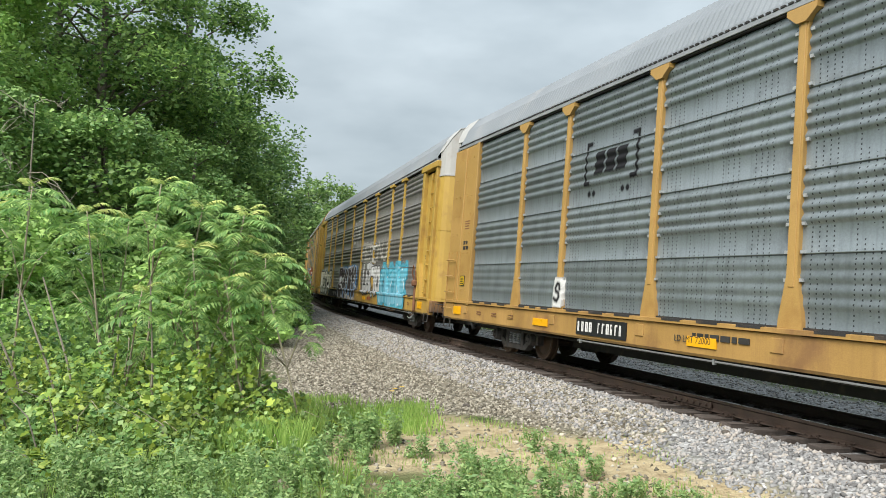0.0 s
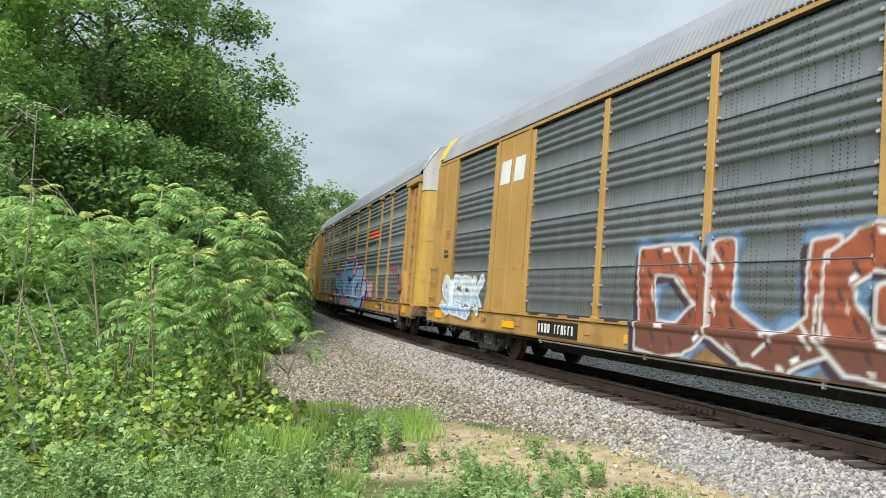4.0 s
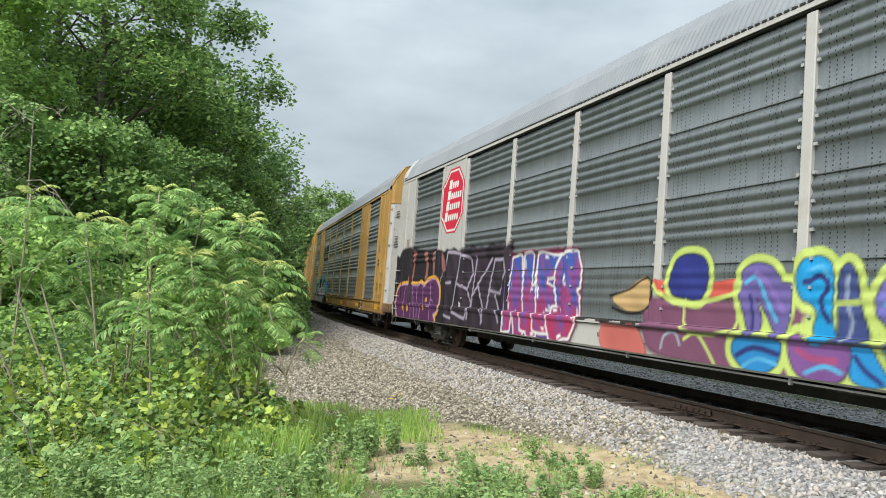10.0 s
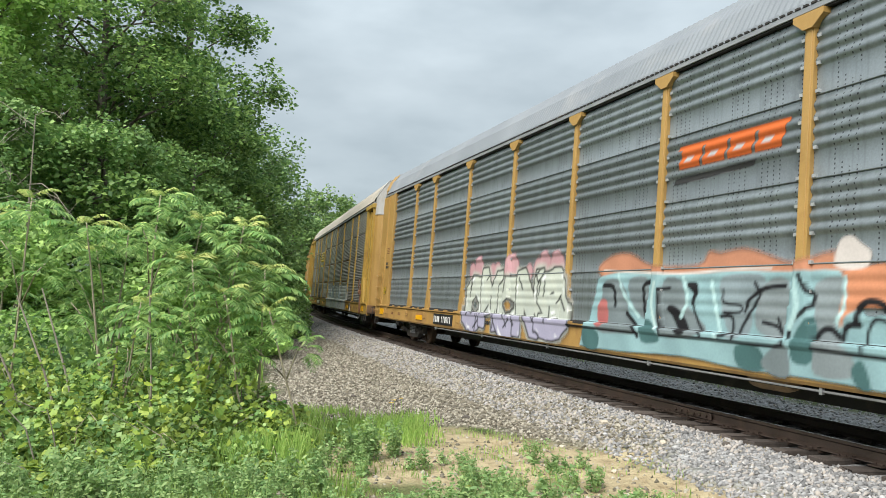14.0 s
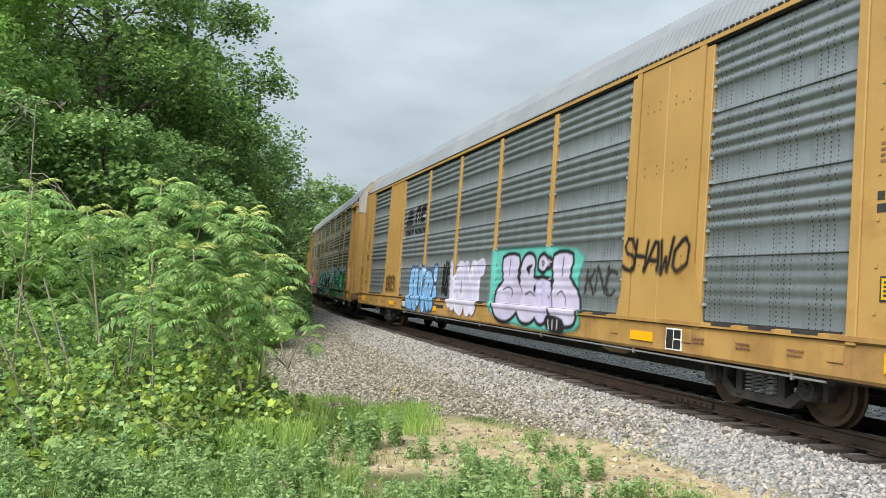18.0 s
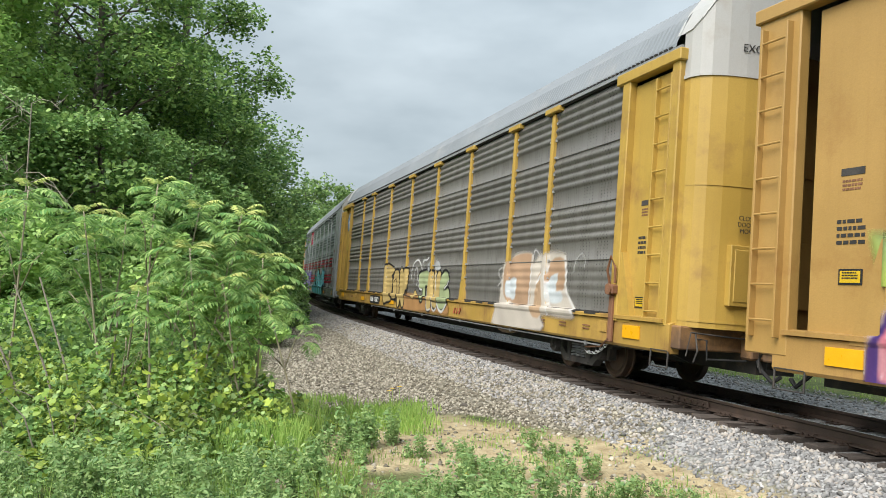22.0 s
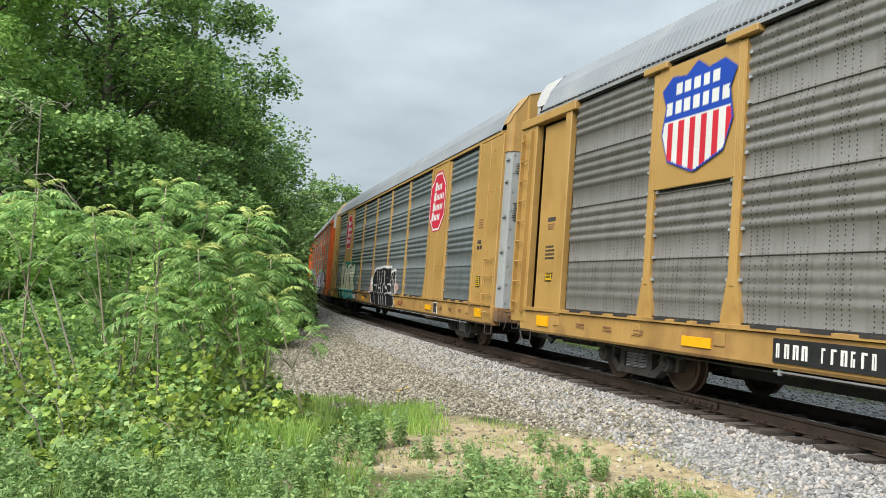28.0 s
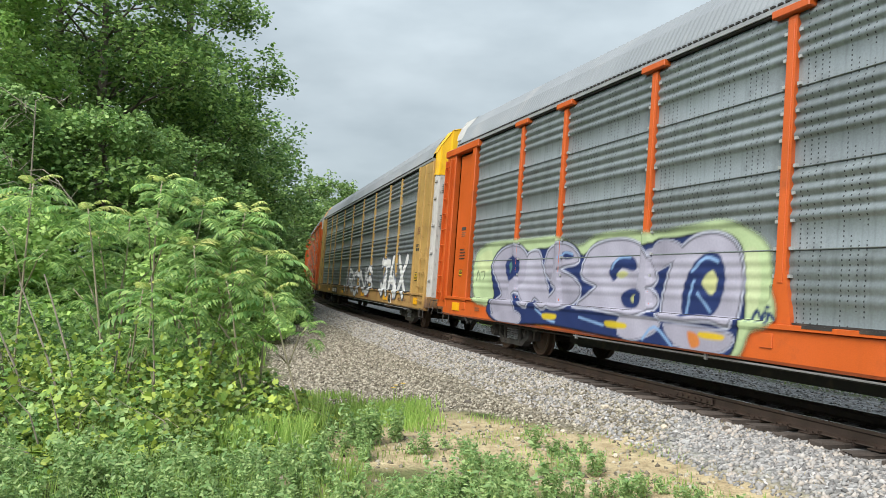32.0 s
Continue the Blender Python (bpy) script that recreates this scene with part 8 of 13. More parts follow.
decal(5, -13.21, -8.16, 0.635, 2.96, mural(
    ((0.024, 0.022, 0.026), [(-13.06, 0.88), (-13.06, 2.43), (-12.66, 2.80), (-11.81, 2.84), (-10.46, 2.69), (-9.26, 2.64), (-8.76, 2.61), (-8.36, 2.29), (-8.31, 0.61), (-9.16, 0.60), (-12.71, 0.60)], None),
    ((0.30, 0.12, 0.09), [(-11.66, 2.69), (-11.31, 2.66), (-11.46, 2.34), (-11.61, 1.68), (-11.86, 1.74), (-11.61, 2.25)], None),
    ((0.26, 0.11, 0.09), [(-10.56, 2.63), (-10.21, 2.62), (-10.11, 2.23), (-10.16, 1.74), (-10.36, 1.83), (-10.31, 2.28)], None),
    ((0.24, 0.12, 0.11), [(-9.71, 2.60), (-9.41, 2.59), (-9.46, 1.99), (-9.66, 2.01)], None),
    ((0.24, 0.10, 0.09), [(-8.81, 2.56), (-8.56, 2.42), (-8.36, 2.07), (-8.66, 2.12)], None),
    ((0.60, 0.32, 0.05), [(-12.91, 0.77), (-13.06, 1.28), (-12.81, 1.57), (-12.16, 1.66), (-11.01, 1.64), (-10.71, 1.71), (-10.36, 1.62), (-10.01, 1.76), (-9.51, 1.83), (-9.06, 1.78), (-8.76, 1.58), (-8.71, 1.24), (-8.86, 0.96), (-9.16, 0.85), (-9.01, 0.65), (-9.71, 0.63), (-11.81, 0.60), (-12.61, 0.60)], 0.13),
    ((0.42, 0.26, 0.46), [(-12.91, 0.77), (-13.06, 1.28), (-12.81, 1.57), (-12.16, 1.66), (-11.01, 1.64), (-10.71, 1.71), (-10.36, 1.62), (-10.01, 1.76), (-9.51, 1.83), (-9.06, 1.78), (-8.76, 1.58), (-8.71, 1.24), (-8.86, 0.96), (-9.16, 0.85), (-9.01, 0.65), (-9.71, 0.63), (-11.81, 0.60), (-12.61, 0.60)], 0.04),
    ((0.085, 0.03, 0.085), [(-12.91, 0.77), (-13.06, 1.28), (-12.81, 1.57), (-12.16, 1.66), (-11.01, 1.64), (-10.71, 1.71), (-10.36, 1.62), (-10.01, 1.76), (-9.51, 1.83), (-9.06, 1.78), (-8.76, 1.58), (-8.71, 1.24), (-8.86, 0.96), (-9.16, 0.85), (-9.01, 0.65), (-9.71, 0.63), (-11.81, 0.60), (-12.61, 0.60)], None),
    ((0.42, 0.26, 0.46), [(-12.11, 1.60), (-12.21, 1.15), (-12.06, 0.68)], 0.03),
    ((0.42, 0.26, 0.46), [(-11.51, 1.58), (-11.41, 1.08), (-11.36, 0.64)], 0.03),
    ((0.42, 0.26, 0.46), [(-11.06, 1.59), (-11.06, 1.10), (-10.96, 0.68)], 0.03),
    ((0.42, 0.26, 0.46), [(-10.46, 1.60), (-10.41, 1.14), (-10.46, 0.68)], 0.03),
    ((0.42, 0.26, 0.46), [(-9.76, 1.71), (-9.71, 1.39), (-9.76, 1.05)], 0.03),
    ((0.42, 0.26, 0.46), [(-9.51, 1.03), (-9.51, 0.65)], 0.03),
    ((0.42, 0.26, 0.46), [(-9.66, 1.25), (-9.46, 1.22), (-9.46, 1.09), (-9.76, 1.05)], 0.03),
    ((0.42, 0.26, 0.46), [(-10.76, 1.07), (-10.71, 0.70)], 0.03),
    ((0.60, 0.32, 0.05), [(-10.21, 1.20), (-10.11, 1.33), (-10.01, 1.21)], None),
    ((0.60, 0.32, 0.05), [(-10.16, 1.04), (-10.01, 1.08), (-10.11, 0.93)], None),
    ((0.60, 0.32, 0.05), [(-12.36, 0.98), (-12.16, 1.01), (-12.16, 0.86)], None),
    ((0.60, 0.32, 0.05), [(-11.81, 1.04), (-11.66, 1.02), (-11.66, 0.87), (-11.81, 0.87)], None),
    ((0.085, 0.03, 0.085), [(-9.21, 1.82), (-8.81, 1.58), (-8.76, 1.24), (-8.96, 0.99), (-9.21, 1.09)], None),
    ((0.36, 0.28, 0.22), [(-8.76, 2.48), (-8.66, 2.08), (-8.71, 1.77)], 0.02),
    ((0.36, 0.28, 0.22), [(-8.71, 1.74), (-8.51, 2.11)], 0.02)), label="purple bubble letters rimmed orange on a black field", step=0.034)
decal(6, -10.48, -3.16, 0.635, 2.36, mural(
    ((0.06, 0.45, 0.40), [(-9.18, 1.42), (-9.28, 1.28), (-9.48, 1.20), (-9.73, 1.21), (-9.93, 1.32), (-9.93, 1.48), (-9.78, 1.60), (-9.53, 1.62), (-9.28, 1.55)], None),
    ((0.05, 0.40, 0.42), [(-8.93, 1.56), (-8.98, 1.45), (-9.13, 1.40), (-9.33, 1.41), (-9.48, 1.49), (-9.48, 1.60), (-9.38, 1.69), (-9.18, 1.71), (-9.03, 1.65)], None),
    ((0.06, 0.45, 0.40), [(-8.63, 1.64), (-8.68, 1.55), (-8.83, 1.50), (-8.98, 1.52), (-9.08, 1.59), (-9.08, 1.68), (-8.98, 1.75), (-8.83, 1.77), (-8.73, 1.72)], None),
    ((0.06, 0.45, 0.40), [(-8.08, 1.93), (-8.13, 1.86), (-8.23, 1.83), (-8.33, 1.84), (-8.43, 1.90), (-8.43, 1.97), (-8.33, 2.03), (-8.23, 2.04), (-8.13, 2.00)], None),
    ((0.06, 0.45, 0.40), [(-7.68, 1.83), (-7.73, 1.72), (-7.88, 1.66), (-8.08, 1.68), (-8.18, 1.77), (-8.23, 1.90), (-8.08, 1.98), (-7.93, 2.00), (-7.78, 1.94)], None),
    ((0.05, 0.40, 0.42), [(-7.43, 2.03), (-7.48, 1.96), (-7.58, 1.92), (-7.68, 1.94), (-7.78, 2.00), (-7.78, 2.09), (-7.73, 2.15), (-7.58, 2.16), (-7.48, 2.11)], None),
    ((0.06, 0.45, 0.40), [(-7.28, 1.96), (-7.33, 1.90), (-7.38, 1.87), (-7.48, 1.88), (-7.53, 1.93), (-7.58, 2.00), (-7.48, 2.05), (-7.38, 2.06), (-7.33, 2.03)], None),
    ((0.04, 0.14, 0.55), [(-7.03, 2.09), (-7.03, 2.05), (-7.08, 2.03), (-7.13, 2.04), (-7.18, 2.07), (-7.18, 2.11), (-7.18, 2.15), (-7.08, 2.15), (-7.03, 2.13)], None),
    ((0.04, 0.14, 0.55), [(-6.88, 2.07), (-6.88, 2.03), (-6.93, 2.02), (-6.98, 2.02), (-7.03, 2.06), (-7.03, 2.10), (-7.03, 2.13), (-6.93, 2.14), (-6.88, 2.11)], None),
    ((0.06, 0.45, 0.40), [(-6.38, 1.88), (-6.38, 1.80), (-6.48, 1.75), (-6.63, 1.77), (-6.68, 1.84), (-6.68, 1.93), (-6.63, 2.00), (-6.53, 2.01), (-6.43, 1.97)], None),
    ((0.06, 0.45, 0.40), [(-6.08, 1.70), (-6.08, 1.60), (-6.23, 1.54), (-6.38, 1.56), (-6.43, 1.64), (-6.48, 1.75), (-6.38, 1.84), (-6.23, 1.86), (-6.13, 1.80)], None),
    ((0.04, 0.14, 0.55), [(-5.93, 1.97), (-5.93, 1.92), (-5.98, 1.90), (-6.03, 1.91), (-6.08, 1.95), (-6.08, 2.00), (-6.03, 2.04), (-5.98, 2.05), (-5.93, 2.02)], None),
    ((0.06, 0.45, 0.40), [(-5.78, 1.95), (-5.78, 1.90), (-5.83, 1.88), (-5.88, 1.89), (-5.93, 1.93), (-5.93, 1.98), (-5.93, 2.01), (-5.83, 2.02), (-5.78, 1.99)], None),
    ((0.06, 0.45, 0.40), [(-5.98, 1.85), (-5.98, 1.78), (-6.08, 1.74), (-6.18, 1.75), (-6.28, 1.82), (-6.28, 1.90), (-6.18, 1.96), (-6.08, 1.97), (-6.03, 1.93)], None),
    ((0.04, 0.14, 0.55), [(-9.93, 1.20), (-9.98, 1.14), (-10.08, 1.10), (-10.23, 1.10), (-10.33, 1.15), (-10.33, 1.22), (-10.23, 1.28), (-10.13, 1.30), (-9.98, 1.27)], None),
    ((0.06, 0.45, 0.40), [(-9.58, 1.14), (-9.63, 1.04), (-9.78, 0.99), (-9.93, 0.99), (-10.08, 1.06), (-10.08, 1.16), (-9.98, 1.24), (-9.78, 1.27), (-9.63, 1.22)], None),
    ((0.04, 0.14, 0.55), [(-8.63, 1.74), (-8.63, 1.69), (-8.68, 1.67), (-8.78, 1.67), (-8.83, 1.71), (-8.83, 1.76), (-8.78, 1.80), (-8.73, 1.81), (-8.63, 1.78)], None),
    ((0.04, 0.14, 0.55), [(-7.93, 1.95), (-7.93, 1.91), (-7.98, 1.90), (-8.08, 1.90), (-8.08, 1.93), (-8.08, 1.97), (-8.08, 2.01), (-8.03, 2.01), (-7.98, 1.99)], None),
    ((0.014, 0.014, 0.015), [(-9.78, 0.69), (-9.78, 0.96), (-9.53, 1.11), (-9.03, 1.50), (-8.53, 1.71), (-7.93, 1.71), (-7.43, 1.81), (-7.33, 1.96), (-6.88, 1.99), (-6.63, 1.82), (-6.08, 1.58), (-5.98, 1.85), (-5.48, 1.98), (-5.43, 0.61), (-6.33, 0.61), (-8.13, 0.61), (-9.73, 0.63)], None),
    ((0.06, 0.42, 0.42), [(-3.76, 1.57), (-3.91, 1.37), (-4.26, 1.26), (-4.76, 1.28), (-5.11, 1.44), (-5.11, 1.67), (-4.81, 1.84), (-4.36, 1.88), (-3.96, 1.77)], None),
    ((0.05, 0.16, 0.55), [(-3.76, 1.71), (-3.81, 1.63), (-3.96, 1.59), (-4.11, 1.60), (-4.26, 1.66), (-4.26, 1.75), (-4.16, 1.81), (-3.96, 1.83), (-3.81, 1.78)], None),
    ((0.05, 0.36, 0.40), [(-5.21, 1.92), (-5.36, 1.74), (-5.76, 1.63), (-6.26, 1.66), (-6.61, 1.83), (-6.66, 2.05), (-6.36, 2.21), (-5.86, 2.24), (-5.41, 2.12)], None),
    ((0.014, 0.014, 0.015), [(-7.86, 0.60), (-8.06, 1.70), (-6.71, 1.54), (-6.21, 1.86), (-5.66, 2.01), (-5.01, 1.85), (-4.41, 1.29), (-3.71, 1.01), (-3.31, 0.73), (-5.41, 0.60)], None),
    ((0.30, 0.305, 0.31), [(-9.48, 0.66), (-9.48, 0.93), (-8.98, 1.11), (-8.78, 1.46), (-8.23, 1.66), (-8.13, 1.54), (-8.43, 1.32), (-8.43, 0.94), (-7.88, 0.94), (-8.03, 1.21), (-7.88, 1.55), (-7.78, 1.57), (-7.83, 1.08), (-7.53, 0.87), (-7.58, 1.28), (-7.53, 1.46), (-7.28, 1.49), (-7.23, 1.16), (-7.38, 1.06), (-7.08, 0.91), (-7.23, 1.25), (-7.13, 1.52), (-7.08, 1.91), (-6.88, 1.89), (-6.38, 1.55), (-5.78, 1.53), (-5.78, 1.17), (-6.53, 1.06), (-5.93, 1.01), (-5.93, 0.66), (-7.48, 0.61)], None),
    ((0.30, 0.305, 0.31), [(-9.48, 0.66), (-9.48, 0.90), (-7.48, 0.97), (-5.83, 1.01), (-5.43, 1.01), (-5.43, 0.63), (-6.33, 0.62), (-8.18, 0.63)], None),
    ((0.30, 0.305, 0.31), [(-7.68, 1.58), (-7.53, 1.69), (-7.33, 1.67), (-7.23, 1.56)], None),
    (WHITE, [(-8.68, 1.46), (-8.83, 1.17), (-9.13, 0.95), (-9.43, 0.77)], 0.035),
    (WHITE, [(-8.38, 1.63), (-8.18, 1.63), (-8.13, 1.50)], 0.035),
    (WHITE, [(-8.03, 1.50), (-7.83, 1.57), (-7.78, 1.36), (-7.78, 1.08)], 0.035),
    (WHITE, [(-8.38, 1.00), (-8.43, 1.24), (-8.28, 1.32)], 0.035),
    (WHITE, [(-7.58, 1.69), (-7.33, 1.69), (-7.23, 1.56)], 0.035),
    (WHITE, [(-7.38, 1.11), (-7.23, 1.38), (-7.03, 1.56)], 0.035),
    (WHITE, [(-7.08, 1.56), (-6.93, 1.61), (-6.93, 1.26), (-6.83, 1.10)], 0.035),
    (WHITE, [(-7.08, 1.69), (-7.03, 1.87), (-6.88, 1.74)], 0.035),
    (WHITE, [(-6.33, 1.49), (-5.78, 1.53), (-5.78, 1.21)], 0.035),
    (BLACK, [(-8.43, 0.99), (-8.23, 0.86)], 0.06),
    (BLACK, [(-7.98, 1.02), (-7.73, 0.67)], 0.06),
    (BLACK, [(-7.53, 0.96), (-7.38, 0.64)], 0.06),
    (BLACK, [(-6.93, 0.80), (-6.83, 0.64)], 0.06),
    (BLACK, [(-6.53, 1.04), (-6.43, 0.64)], 0.06),
    (BLACK, [(-6.03, 0.69), (-6.03, 0.92), (-5.83, 1.05), (-5.48, 1.10)], 0.06),
    (BLACK, [(-6.78, 1.25), (-6.43, 1.27), (-6.48, 1.08), (-6.73, 1.06)], 0.06),
    (BLACK, [(-7.68, 1.23), (-7.53, 1.28), (-7.58, 1.14)], 0.06),
    ((0.30, 0.305, 0.31), [(-5.91, 1.24), (-5.86, 1.70), (-5.56, 1.85), (-5.06, 1.63), (-4.51, 1.07), (-5.46, 0.81), (-6.61, 0.90), (-6.66, 1.22)], None),
    (WHITE, [(-6.11, 1.31), (-6.06, 1.59), (-5.61, 1.85), (-5.16, 1.74)], 0.035),
    (WHITE, [(-4.91, 1.49), (-4.36, 1.15), (-3.76, 1.00)], 0.035),
    (WHITE, [(-6.71, 1.58), (-6.31, 1.46)], 0.035),
    (WHITE, [(-6.01, 0.85), (-6.01, 1.39), (-5.46, 1.29), (-5.31, 0.89)], 0.035)), label="silver graffiti letters with black shade and turquoise clouds", step=0.034)
decal(10, -3.26, 4.24, 0.635, 2.10, mural(
    ((0.03, 0.22, 0.20), [(-3.11, 1.63), (-1.31, 1.86), (0.14, 1.98), (1.39, 1.96), (2.99, 1.87), (3.44, 1.95), (4.04, 1.53), (4.09, 1.00), (2.49, 1.00), (-3.01, 0.99)], None),
    ((0.012, 0.018, 0.026), [(-3.01, 1.03), (0.29, 1.03), (2.49, 1.03), (4.04, 1.02), (3.39, 0.93), (3.89, 0.69), (2.54, 0.62), (0.34, 0.64), (-2.96, 0.67)], None),
    ((0.25, 0.54, 0.50), [(-2.71, 1.63), (-2.26, 1.91), (-1.66, 1.92), (-1.71, 1.64), (-2.11, 1.50), (-1.46, 1.35), (-1.61, 1.11), (-2.61, 1.15), (-2.61, 1.34), (-2.11, 1.35), (-2.61, 1.48)], 0.085),
    ((0.25, 0.54, 0.50), [(-1.21, 1.64), (-0.91, 1.98), (-0.51, 1.87), (-0.56, 1.65), (-0.96, 1.29), (0.34, 1.25), (0.39, 1.10), (-1.21, 1.07)], 0.085),
    ((0.25, 0.54, 0.50), [(0.19, 1.85), (0.34, 1.96), (0.74, 1.94), (0.89, 1.25), (1.19, 1.21), (1.19, 1.72), (1.39, 1.98), (1.54, 1.90), (1.44, 1.06), (0.54, 1.04), (0.34, 1.46), (-0.41, 1.43), (-0.31, 1.63), (0.24, 1.65)], 0.085),
    ((0.25, 0.54, 0.50), [(1.64, 1.10), (1.59, 1.69), (1.89, 1.72), (2.14, 1.49), (2.54, 1.75), (2.69, 1.72), (2.74, 1.11), (2.44, 1.08), (2.44, 1.41), (2.14, 1.25), (1.89, 1.40), (1.94, 1.09)], 0.085),
    ((0.25, 0.54, 0.50), [(2.89, 1.10), (2.59, 1.39), (2.74, 1.66), (3.04, 1.87), (3.39, 1.90), (3.74, 1.77), (3.94, 1.53), (4.04, 1.08), (3.39, 1.04)], 0.085),
    ((0.012, 0.018, 0.026), [(-2.71, 1.63), (-2.26, 1.91), (-1.66, 1.92), (-1.71, 1.64), (-2.11, 1.50), (-1.46, 1.35), (-1.61, 1.11), (-2.61, 1.15), (-2.61, 1.34), (-2.11, 1.35), (-2.61, 1.48)], None),
    ((0.012, 0.018, 0.026), [(-1.21, 1.64), (-0.91, 1.98), (-0.51, 1.87), (-0.56, 1.65), (-0.96, 1.29), (0.34, 1.25), (0.39, 1.10), (-1.21, 1.07)], None),
    ((0.012, 0.018, 0.026), [(0.19, 1.85), (0.34, 1.96), (0.74, 1.94), (0.89, 1.25), (1.19, 1.21), (1.19, 1.72), (1.39, 1.98), (1.54, 1.90), (1.44, 1.06), (0.54, 1.04), (0.34, 1.46), (-0.41, 1.43), (-0.31, 1.63), (0.24, 1.65)], None),
    ((0.012, 0.018, 0.026), [(1.64, 1.10), (1.59, 1.69), (1.89, 1.72), (2.14, 1.49), (2.54, 1.75), (2.69, 1.72), (2.74, 1.11), (2.44, 1.08), (2.44, 1.41), (2.14, 1.25), (1.89, 1.40), (1.94, 1.09)], None),
    ((0.012, 0.018, 0.026), [(2.89, 1.10), (2.59, 1.39), (2.74, 1.66), (3.04, 1.87), (3.39, 1.90), (3.74, 1.77), (3.94, 1.53), (4.04, 1.08), (3.39, 1.04)], None),
    ((0.20, 0.10, 0.065), [(-2.21, 1.88), (-1.71, 1.89), (-1.76, 1.75), (-2.16, 1.73)], None),
    ((0.20, 0.10, 0.065), [(-0.96, 1.91), (-0.61, 1.87), (-0.66, 1.75), (-1.01, 1.75)], None),
    ((0.20, 0.10, 0.065), [(0.34, 1.93), (0.69, 1.92), (0.74, 1.75), (0.39, 1.75)], None),
    ((0.20, 0.10, 0.065), [(2.04, 1.66), (2.54, 1.71), (2.49, 1.61), (2.19, 1.52)], None),
    ((0.20, 0.10, 0.065), [(3.09, 1.81), (3.39, 1.87), (3.69, 1.74), (3.34, 1.67)], None),
    ((0.25, 0.54, 0.50), [(3.29, 1.43), (3.44, 1.52), (3.59, 1.42), (3.44, 1.24)], None),
    ((0.25, 0.54, 0.50), [(-0.86, 0.80), (-0.26, 0.80), (-0.06, 0.65), (-0.76, 0.67)], None),
    ((0.25, 0.54, 0.50), [(2.24, 0.98), (2.49, 1.00), (2.69, 0.66), (2.49, 0.67)], None),
    ((0.25, 0.54, 0.50), [(3.24, 0.94), (4.04, 1.00), (3.94, 0.84), (3.39, 0.75)], None),
    ((0.36, 0.18, 0.07), [(1.14, 0.77), (1.94, 0.79), (1.89, 0.66), (1.24, 0.65)], None),
    ((0.36, 0.20, 0.08), [(2.79, 0.91), (3.19, 0.91), (3.19, 0.65), (2.84, 0.66)], None),
    ((0.25, 0.54, 0.50), [(-1.71, 1.01), (-1.31, 0.66)], 0.05),
    ((0.25, 0.54, 0.50), [(0.34, 1.00), (0.64, 0.67)], 0.05),
    ((0.25, 0.54, 0.50), [(1.39, 1.05), (1.69, 0.81)], 0.05),
    ((0.25, 0.54, 0.50), [(3.14, 0.93), (3.34, 0.67)], 0.05)), label="black graffiti letters with pale teal rims", step=0.034)


